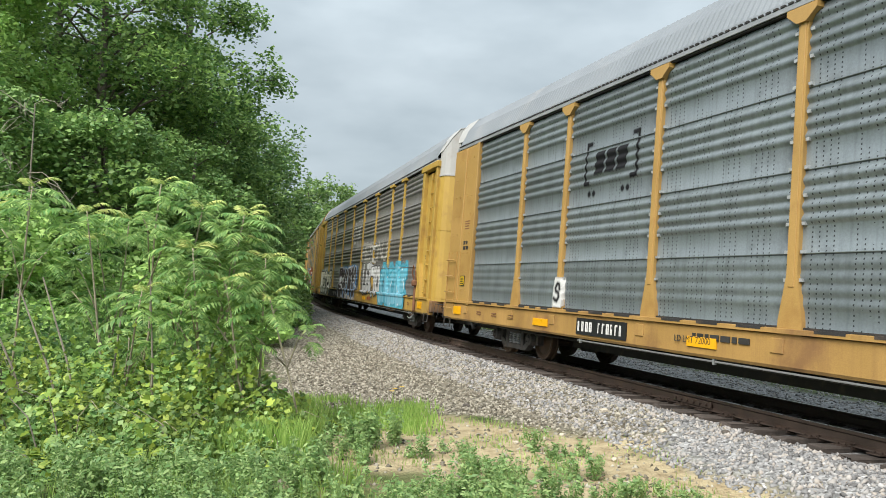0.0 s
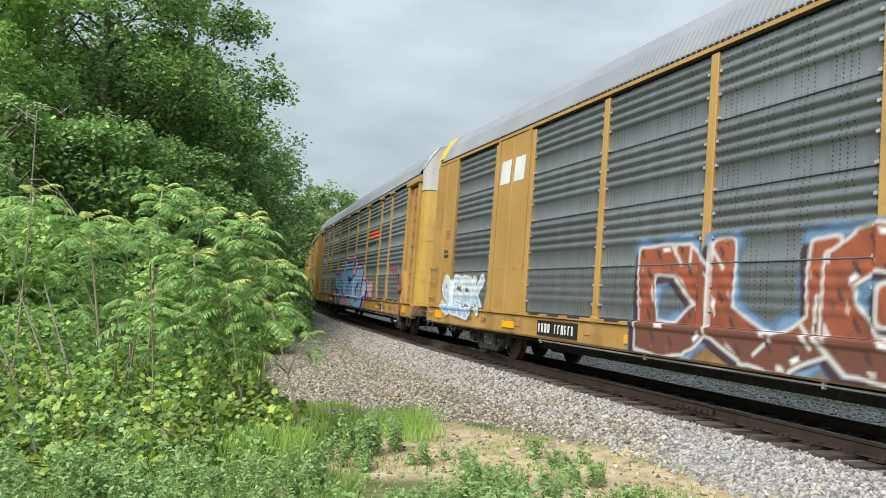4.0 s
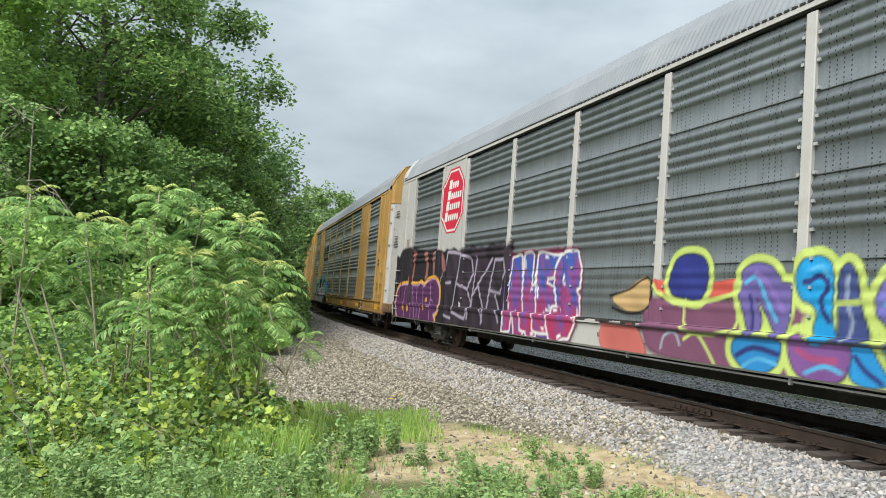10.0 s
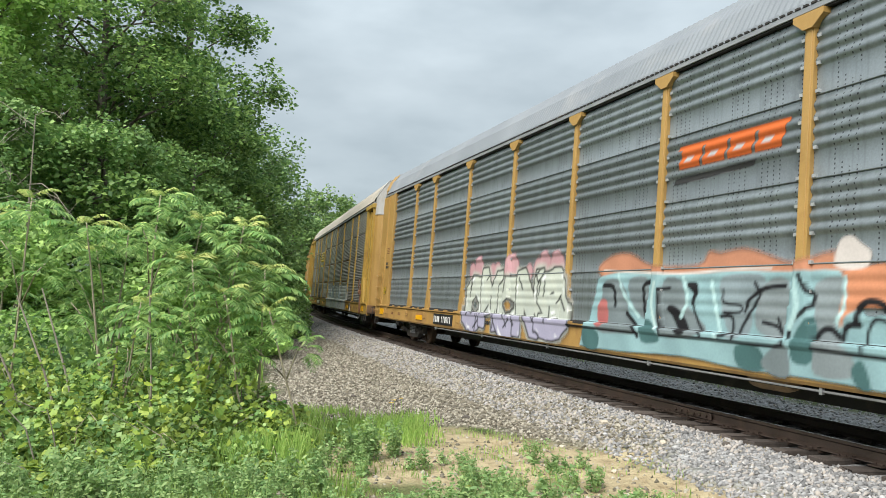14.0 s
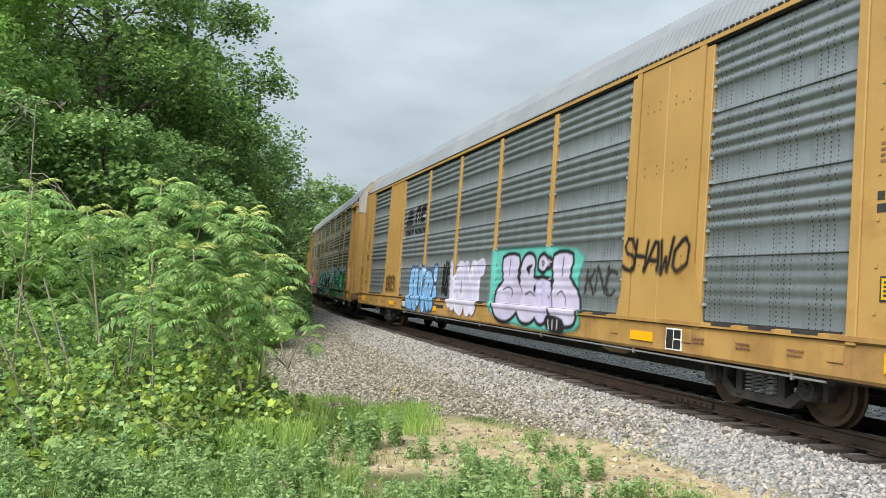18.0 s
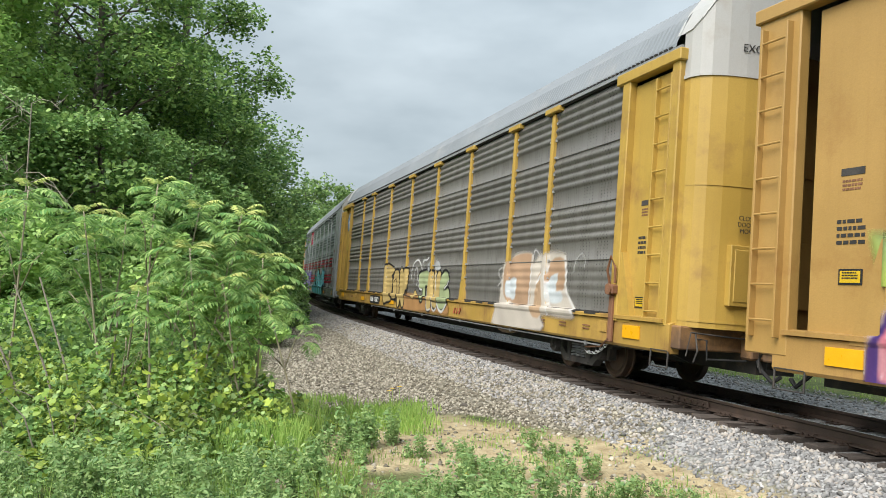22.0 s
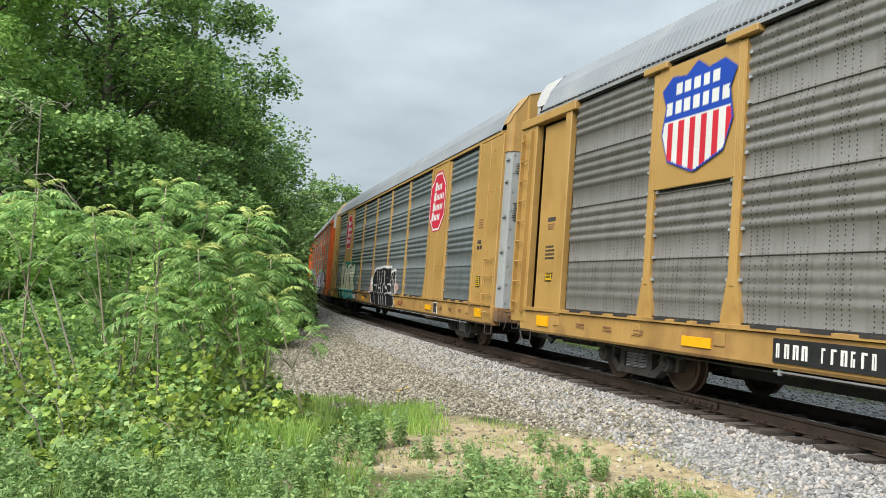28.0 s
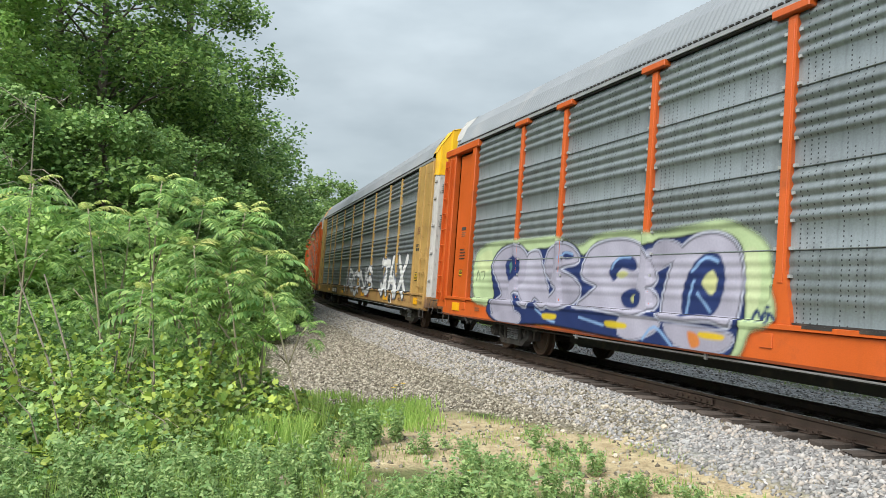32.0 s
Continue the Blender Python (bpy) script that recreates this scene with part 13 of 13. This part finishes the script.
def sumac(x, y, z, seed):
    """A sumac: bare bent stems, each with a whorl of long feathered leaves that arch over and droop."""
    rnd = random.Random(seed)
    root = tagged(new("sumac_shrub"), "sumac shrub with long feathered light green leaves on a bare stem", "shrub", "sumac shrubs")
    bx, by = x + rnd.uniform(-0.7, 0.7), y + rnd.uniform(-0.1, 0.45)
    z0 = float(ground_z(bx, by)) - 0.05
    root.location = (bx, by, z0)
    top = Vector((x - bx, y - by, z - z0 - 0.12))
    heads = [(top, 1.0, rnd.randint(14, 18))]
    g = Geo().tube([(0, 0, 0), top * 0.4 + Vector((rnd.uniform(-0.12, 0.12), 0, 0)), top * 0.8, top], 0.019, 6, taper=0.009)
    part("stem", g.mesh("stem", M["stem"], True), root)
    for k in range(2):
        f = rnd.uniform(0.55, 0.8)
        a = rnd.uniform(0, 6.283)
        tip = top * f + Vector((math.cos(a) * 0.38, math.sin(a) * 0.3, rnd.uniform(0.1, 0.28)))
        g = Geo().tube([top * (f - 0.15), top * f + (tip - top * f) * 0.6 - Vector((0, 0, 0.06)), tip], 0.012, 5, taper=0.007)
        part("stem", g.mesh("stem", M["stem"], True), root)
        heads.append((tip, 0.8, rnd.randint(6, 9)))
    vs, vt = [], []
    spine = Geo()
    for head, scale, n in heads:
        for i in range(n):
            lay = i / n
            a = i * 2.39996 + rnd.uniform(-0.3, 0.3)
            up = 0.95 - 0.8 * lay + rnd.uniform(-0.2, 0.2)
            sag = 0.42 + 0.36 * up + rnd.uniform(-0.08, 0.12)
            base = head - Vector((0, 0, lay * 0.34 * scale))
            length = scale * rnd.uniform(0.46, 0.78) * (0.62 if lay < 0.15 else 1)
            out = Vector((math.cos(a), math.sin(a), 0))
            side = Vector((-math.sin(a), math.cos(a), 0))
            bend = rnd.uniform(-0.18, 0.18)
            pts = []
            for k in range(15):
                u = k / 14
                pts.append(base + out * length * (u * 0.95 - 0.18 * u ** 3) + side * bend * length * u * u + Vector((0, 0, length * (up * u - sag * u * u))))
            spine.tube([pts[0], pts[4], pts[8], pts[11], pts[14]], 0.0045, 4, taper=0.002)
            young = lay < 0.2 and scale == 1.0
            for k in range(2, 15):
                u = k / 14
                d = (pts[k] - pts[k - 1]).normalized()
                ll = length * 0.25 * math.sin(math.pi * (0.2 + 0.72 * u)) ** 0.8
                nor = d.cross(side).normalized()
                if nor.dot(out) + nor.z < 0:
                    nor = -nor
                for sg in (-1, 1):
                    way = (side * sg * 0.8 + d * 0.4 - Vector((0, 0, 0.32)) + Vector((rnd.uniform(-1, 1), rnd.uniform(-1, 1), rnd.uniform(-1, 1))) * 0.14).normalized()
                    tip = pts[k] + way * ll - Vector((0, 0, ll * 0.12))
                    m = pts[k] + way * ll * 0.45
                    wv = d * ll * 0.145
                    (vt if young else vs).append([pts[k][:], (m + wv + nor * 0.006)[:], tip[:], (m - wv + nor * 0.006)[:]])
    for name, lst, mt in (("foliage", vs, "leaf_sumac"), ("young_foliage", vt, "leaf_tip")):
        if lst:
            v = np.array(lst).reshape(-1, 3)
            k = (np.arange(len(lst)) * 4)[:, None]
            part(name, raw_mesh(name, v, k + np.array([[0, 1, 2, 3]]), M[mt]), root)
    tagged(part("rachis", spine.mesh("rachis", M["leaf_sumac"]), root), kind="stuff")
    return root


for i, (x, y, z) in enumerate(SUMAC):
    sumac(x, y, z, 400 + i)


# tangle of brambles and vines before the sumac
def tangle(x0, x1, y0, y1, seed, count, size, mat, label, top, hollow=0.0, canes=26):
    """Leaves heaped over arching canes, in clumps with dark hollows between."""
    rng = np.random.default_rng(seed)
    x, y = rng.uniform(x0, x1, count), rng.uniform(y0, y1, count)
    h = top(x, y) * (0.72 + 0.45 * lumps(x, y, 0.4, seed) + 0.3 * lumps(x, y, 0.17, seed + 4))
    z = ground_z(x, y) + np.maximum(0.03, h * (1 - rng.uniform(0, 1, count) ** 1.8 * 0.85))
    up = np.stack([rng.normal(0, 0.3, count), -0.5 + rng.normal(0, 0.3, count), np.full(count, 0.8)], -1)
    ok = (h > 0.06) & (lumps(x + 0.7 * z, y, 0.3, seed + 9) + 0.35 * lumps(x, z * 1.3, 0.13, seed) > hollow - 0.9)
    c = np.stack([x, y, z], -1)[ok]
    root = tagged(new("bramble_tangle"), label, "bramble", "brambles")
    part("foliage", leaf_mesh("foliage", c, up[ok], size, mat, rng, 1.0, 0.2, LOBED if size > 0.11 else OVAL if hollow > 0.5 else DIAMOND), root)
    rn = random.Random(seed)
    for i in range(canes):
        q = c[rn.randrange(len(c))]
        z = float(ground_z(q[0], q[1]))
        dx, hz = rn.uniform(-0.6, 0.6), q[2] - z + rn.uniform(0.0, 0.2)
        g = Geo().tube([(q[0], q[1] + 0.1, z), (q[0] + dx * 0.3, q[1] - 0.02, z + hz * 0.75), (q[0] + dx * 0.7, q[1] - 0.1, z + hz), (q[0] + dx * 1.1, q[1] - 0.16, z + hz * 0.8)], 0.008, 5, taper=0.003)
        part("cane", g.mesh("cane", M["twig" if i % 3 else "stem"]), root)
    return root


def bush_top(x, y):
    edge = smooth(0, 1.5, -(x + 1.35) + 0.10 * (y - 9) + 0.25 * lumps(x, y, 0.5, 7)) * smooth(7.5, 8.4, y + 0.2 * lumps(x, y, 0.7, 2))
    return edge * (0.52 + 0.62 * smooth(8.0, 9.8, y)) * smooth(11.6, 10.6, y + 0 * x)


tangle(-7.5, -1.2, 7.4, 11.5, 11, 24000, 0.075, M["leaf_bush"], "tangle of yellow-green bramble and vine leaves", bush_top, 0.55, 34)
tangle(-7.5, -1.2, 7.4, 11.5, 12, 17000, 0.07, M["leaf_weed_green"], "tangle of mid-green creeper leaves under the sumac", lambda x, y: bush_top(x, y) * 0.92, 0.3)
tangle(-7.5, -1.8, 7.6, 11.0, 14, 2600, 0.115, M["leaf_vine"], "broad yellow-green vine leaves over the brambles", lambda x, y: bush_top(x, y) * 1.08, 0.8, 12)
tangle(-8.5, -2.2, 10.8, 14.5, 13, 12000, 0.10, M["leaf_tree"], "dark green undergrowth behind the sumac", lambda x, y: 1.4 * smooth(0, 1.0, -(x + 2.9) - 0.15 * (y - 11)))

rnd = random.Random(77)
for i in range(24):
    x, y = rnd.uniform(-6, -2.3), rnd.uniform(8.3, 9.6)
    z = float(ground_z(x, y))
    a = rnd.uniform(-0.9, 0.9)
    ln = rnd.uniform(0.5, 1.15)
    g = Geo().tube([(0, 0, 0), (math.sin(a) * ln * 0.5, -0.1, ln * 0.55), (math.sin(a) * ln * 1.1, -0.15, ln * rnd.uniform(0.7, 0.95))], 0.011, 5, taper=0.004)
    ob = tagged(new("dead_stick", g.mesh("dead_stick", M["twig"])), "bare pale dead stick among the brambles", "stick", "dead sticks")
    ob.location = (x, y, z - 0.03)


for x, lean, ln in ((-4.95, -0.42, 2.0), (-4.55, -0.36, 2.15), (-4.35, -0.30, 2.2), (-4.2, 0.12, 1.9), (-5.3, -0.2, 2.0), (-3.55, -0.05, 2.1)):
    g = Geo().tube([(0, 0, 0), (math.sin(lean) * ln * 0.5 + 0.03, 0, ln * 0.5), (math.sin(lean) * ln, 0.05, math.cos(lean) * ln)], 0.018, 6, taper=0.009)
    ob = tagged(new("dead_stick", g.mesh("dead_stick", M["twig"])), "long pale bare stem leaning among the sumac", "stick", "dead sticks")
    ob.location = (x, 9.75, float(ground_z(x, 9.75)) - 0.04)


def blades(name, label, place, count, seed, high, mat, wide=0.008):
    """Grass: narrow bent blades, each of two quads."""
    rng = np.random.default_rng(seed)
    x, y = place(rng, count)
    n = len(x)
    z = ground_z(x, y) - 0.01
    h = high * rng.uniform(0.4, 1.15, n)
    a, b = rng.uniform(0, 6.283, n), rng.normal(0, 0.4, n)
    lx, ly = np.cos(a) * h * 0.35 * (0.3 + np.abs(b)), np.sin(a) * h * 0.35 * (0.3 + np.abs(b))
    w = wide * rng.uniform(0.6, 1.4, n)
    sx, sy = -np.sin(a * 1.7) * w, np.cos(a * 1.7) * w
    p0 = np.stack([x, y, z], -1)
    p1 = p0 + np.stack([lx * 0.35, ly * 0.35, h * 0.6], -1)
    p2 = p0 + np.stack([lx, ly, h], -1)
    sd = np.stack([sx, sy, np.zeros(n)], -1)
    v = np.stack([p0 - sd, p0 + sd, p1 + sd * 0.8, p1 - sd * 0.8, p2 + sd * 0.15, p2 - sd * 0.15], 1).reshape(-1, 3)
    k = (np.arange(n) * 6)[:, None]
    f = np.concatenate([k + np.array([[0, 1, 2, 3]]), k + np.array([[3, 2, 4, 5]])], 0)
    return tagged(new(name, raw_mesh(name, v, f, mat)), label, "grass", kind="stuff")


def spread(x0, x1, y0, y1, chance):
    def place(rng, n):
        x, y = rng.uniform(x0, x1, n), rng.uniform(y0, y1, n)
        ok = rng.uniform(0, 1, n) < chance(x, y)
        return x[ok], y[ok]
    return place


blades("grass", "fresh green grass along the edge of the gravel", spread(-3.6, 0.1, 10.6, 13.4, lambda x, y: smooth(-0.2, 0.5, lumps(x, y, 0.8, 4) + 0.55) * smooth(0.2, -0.6, x) * smooth(13.4, 12.6, y + 0.3 * x)), 10000, 51, 0.17, M["grass"])
blades("grass", "tall green grass tufts before the brambles", spread(-3.7, -1.5, 8.4, 10.4, lambda x, y: smooth(-0.3, 0.4, lumps(x, y, 0.5, 6) + 0.3)), 9000, 52, 0.46, M["grass"], 0.006)
blades("grass", "short patchy grass on the bare earth", spread(-2.5, 4.6, 6.2, 12.2, lambda x, y: 0.75 * smooth(-0.1, 0.6, lumps(x, y, 0.55, 8)) * (ground_zones(x, y)[:, :2].sum(1) < 0.3)), 17000, 53, 0.085, M["grass"], 0.005)
blades("dry_grass", "dry straw-coloured grass lying on the bare earth", spread(-2.0, 4.2, 7.0, 12.0, lambda x, y: 0.6 * smooth(-0.1, 0.5, lumps(x, y, 0.7, 2))), 4500, 54, 0.06, M["straw"], 0.004)
blades("grass", "rough green grass beyond the track", spread(0, 26, 8, 70, lambda x, y: (from_track(x, y)[0] < -2.95 - 0.4 * lumps(x, y, 0.9, 4)) * (from_track(x, y)[0] > -14) * smooth(-0.3, 0.3, lumps(x, y, 1.5, 3) + 0.35)), 26000, 55, 0.10, M["grass"], 0.012)
blades("grass", "green verge grass along the wood", spread(-14, -4, 14, 60, lambda x, y: (x + 0.26 * y - 0.7 < 0) * (from_track(x, y)[0] > 3.4)), 16000, 56, 0.45, M["grass"], 0.014)


def weed_mesh(seed, high, leaves, size):
    """Branching stems with toothed leaves that grow smaller and closer to the tips."""
    rnd, rng = random.Random(seed), np.random.default_rng(seed)
    g, cs, us = Geo(), [], []
    for k in range(rnd.randint(4, 7)):
        a, b = rnd.uniform(0, 6.283), rnd.uniform(0.05, 0.65)
        h = high * rnd.uniform(0.45, 1.0)
        tip = Vector((math.cos(a) * b * h, math.sin(a) * b * h, h))
        g.tube([(0, 0, 0), tip * 0.55 + Vector((0, 0, 0.02)), tip], 0.005, 4, taper=0.002)
        for i in range(leaves):
            u = 0.1 + 0.9 * (i + rnd.random()) / leaves
            c, q = i * 2.4 + rnd.uniform(-0.4, 0.4), size * rnd.uniform(0.5, 1.5) * (1.35 - 1.0 * u)
            cs.append(tip * u + Vector((math.cos(c) * q, math.sin(c) * q, rnd.uniform(-0.02, 0.02))))
            us.append((math.cos(c) * 0.5, math.sin(c) * 0.5, 0.85))
    return g.mesh("weed_stem", M["leaf_weed"]), leaf_mesh("weed_foliage", np.array(cs), np.array(us), size, M["leaf_weed"], rng, 0.42, 0.2, OVAL)


WEEDS = [weed_mesh(500 + i, h, n, s) for i, (h, n, s) in enumerate([(0.50, 54, 0.06), (0.42, 44, 0.055), (0.31, 36, 0.05), (0.2, 26, 0.045), (0.64, 60, 0.06), (0.48, 48, 0.054), (0.27, 36, 0.042)])]
rnd = random.Random(88)
spots = []
for i in range(150):
    spots.append((rnd.uniform(-5.2, -1.2), rnd.uniform(6.2, 8.3), rnd.choice((0, 1, 1, 2, 4, 5, 6))))
for i in range(34):
    spots.append((rnd.uniform(-1.6, 1.3), rnd.uniform(6.2, 7.6), rnd.choice((0, 1, 2, 2, 5, 6))))
for cx, cy, n, r, kinds in ((-0.75, 9.9, 7, 0.28, (0, 1, 4)), (-1.1, 9.2, 5, 0.25, (1, 2)), (0.35, 8.6, 3, 0.3, (2, 3)), (0.75, 8.2, 5, 0.4, (1, 2)), (0.2, 7.4, 6, 0.5, (1, 2)), (2.1, 7.6, 7, 0.42, (2, 3)),
                            (1.3, 9.6, 5, 0.4, (3, 3, 2)), (-0.2, 9.3, 4, 0.4, (2, 3)), (1.6, 8.5, 4, 0.3, (2, 3)), (2.6, 7.2, 6, 0.3, (2, 3))):
    for i in range(n):
        spots.append((cx + rnd.gauss(0, r * 0.6), cy + rnd.gauss(0, r * 0.6), rnd.choice(kinds)))
for x, y, k in spots:
    root = tagged(new("weed_plant"), "grey-green leafy weed growing from the dirt", "weed", "weeds by the path")
    root.matrix_basis = Matrix.Translation((x, y, float(ground_z(x, y)) - 0.01)) @ pose(0, 0, 0, 0, 0, rnd.uniform(0, 360)) @ Matrix.Scale(rnd.uniform(0.75, 1.2), 4)
    part("stem", WEEDS[k][0], root)
    part("foliage", WEEDS[k][1], root)

# a plain backdrop of distant woods all round
M["distance"] = material("distant_woods", (0.10, 0.15, 0.06), 0.9, spread=0.45, size=0.06, fine=0.5, bump=0.0)


def distant_woods():
    rng = np.random.default_rng(3)
    n = 360
    v = []
    for i in range(n):
        a = 2 * math.pi * i / n
        h = 7 + 3.0 * float(lumps(np.array(i * 0.9), np.array(2.0), 3.0)) + rng.uniform(-1, 1)
        r = 330
        v += [(math.cos(a) * r, math.sin(a) * r, -6), (math.cos(a) * r, math.sin(a) * r, h)]
    q = [(2 * i, 2 * ((i + 1) % n), 2 * ((i + 1) % n) + 1, 2 * i + 1) for i in range(n)]
    tagged(new("backdrop", raw_mesh("backdrop", v, q, M["distance"])), "distant green line of woods round the place", "woods", kind="structure")


distant_woods()


def dead_tree(x, y, high, seed):
    """A bare grey sapling with many fine broken twigs."""
    rnd = random.Random(seed)
    root = tagged(new("dead_tree"), "bare dead sapling with pale grey broken twigs", "dead tree", "dead saplings")
    root.location = (x, y, float(ground_z(x, y)) - 0.1)
    top = Vector((0.5, -0.2, high))
    part("trunk", Geo().tube([(0, 0, 0), top * 0.5 + Vector((0.12, 0, 0)), top], 0.03, 7, taper=0.012).mesh("trunk", M["twig"]), root)
    for i in range(10):
        b = top * rnd.uniform(0.65, 1.0)
        a, ln = rnd.uniform(3.3, 6.1), rnd.uniform(0.9, 2.1)
        tip = b + Vector((math.cos(a) * ln, math.sin(a) * ln * 0.9, rnd.uniform(-0.5, 0.35) * ln))
        g = Geo().tube([b, b.lerp(tip, 0.35) + Vector((0, 0, 0.14 * ln)), b.lerp(tip, 0.7) + Vector((0, 0, 0.13 * ln)), tip], 0.011, 5, taper=0.004)
        for k in range(4):
            q = b.lerp(tip, rnd.uniform(0.3, 0.95)) + Vector((0, 0, 0.05))
            g.tube([q, q + Vector((rnd.uniform(-0.35, 0.35), rnd.uniform(-0.2, 0.2), rnd.uniform(0.0, 0.45)))], 0.007, 4, taper=0.003)
        part("branch", g.mesh("branch", M["twig"]), root)


dead_tree(-9.5, 17.2, 5.9, 1)


def rock(x, y, r, seed, mat, label):
    rnd = random.Random(seed)
    bm = bmesh.new()
    bmesh.ops.create_icosphere(bm, subdivisions=2, radius=r)
    for v in bm.verts:
        v.co *= rnd.uniform(0.82, 1.15)
        v.co.z *= 0.65
    me = bpy.data.meshes.new("rock")
    bm.to_mesh(me)
    bm.free()
    me.materials.append(mat)
    ob = tagged(new("rock", me), label, "rock", "loose rocks")
    ob.location = (x, y, float(ground_z(x, y)) + r * 0.3)


M["rock_pale"] = material("pale_rock", (0.55, 0.48, 0.38), 0.9, spread=0.2, size=12, fine=60, bump=0.5)
M["rock_dark"] = material("dark_rock", (0.10, 0.085, 0.07), 0.9, spread=0.25, size=12, fine=60, bump=0.5)
for i, (x, y, r, m) in enumerate([(2.42, 11.55, 0.075, "rock_pale"), (2.9, 10.2, 0.05, "rock_pale"), (1.7, 10.9, 0.045, "rock_pale"), (3.55, 9.75, 0.055, "rock_dark"), (-1.7, 15.6, 0.05, "rock_dark"), (0.45, 13.1, 0.07, "rock_dark"), (1.0, 10.2, 0.04, "rock_pale"), (2.1, 9.4, 0.045, "rock_pale")]):
    rock(x, y, r, 60 + i, M[m], "pale tan rock lying on the dirt" if m == "rock_pale" else "dark brown stone lying on the gravel")
g = Geo().tube([(0, 0, 0), (0.2, 0.03, 0.02), (0.42, -0.02, 0.01)], 0.022, 6, taper=0.014)
ob = tagged(new("driftwood_stick", g.mesh("driftwood_stick", M["twig"])), "short pale stick lying on the dirt", "stick", "dead sticks")
ob.location = (-1.3, 11.6, float(ground_z(-1.3, 11.6)) + 0.02)


def flower(x, y, seed):
    rnd = random.Random(seed)
    root = tagged(new("wildflower"), "small yellow wildflower on a thin green stem", "flower", "wildflowers")
    root.location = (x, y, float(ground_z(x, y)))
    h = rnd.uniform(0.28, 0.4)
    part("stem", Geo().tube([(0, 0, 0), (0.02, 0, h * 0.5), (0.01, 0.01, h)], 0.004, 4).mesh("stem", M["grass"]), root)
    g = Geo()
    for k in range(8):
        a = k * 0.785
        g.add([(0.01, 0.01, h), (0.01 + 0.035 * math.cos(a - 0.25), 0.01 + 0.035 * math.sin(a - 0.25), h + 0.012), (0.01 + 0.045 * math.cos(a), 0.01 + 0.045 * math.sin(a), h + 0.008), (0.01 + 0.035 * math.cos(a + 0.25), 0.01 + 0.035 * math.sin(a + 0.25), h + 0.012)], [(0, 1, 2, 3)])
    part("petal_head", g.mesh("petal_head", M["gold"]), root)


for i, (x, y) in enumerate([(-0.72, 12.4), (-0.78, 12.7), (-0.62, 12.6), (-3.0, 12.0), (0.3, 7.3)]):
    flower(x, y, i)
blades("grass", "yellow-green grass among the weeds", spread(-5.3, -0.8, 6.2, 8.4, lambda x, y: 0.7 * smooth(-0.1, 0.5, lumps(x, y, 0.6, 5))), 9000, 57, 0.34, M["grass"], 0.005)

motions()
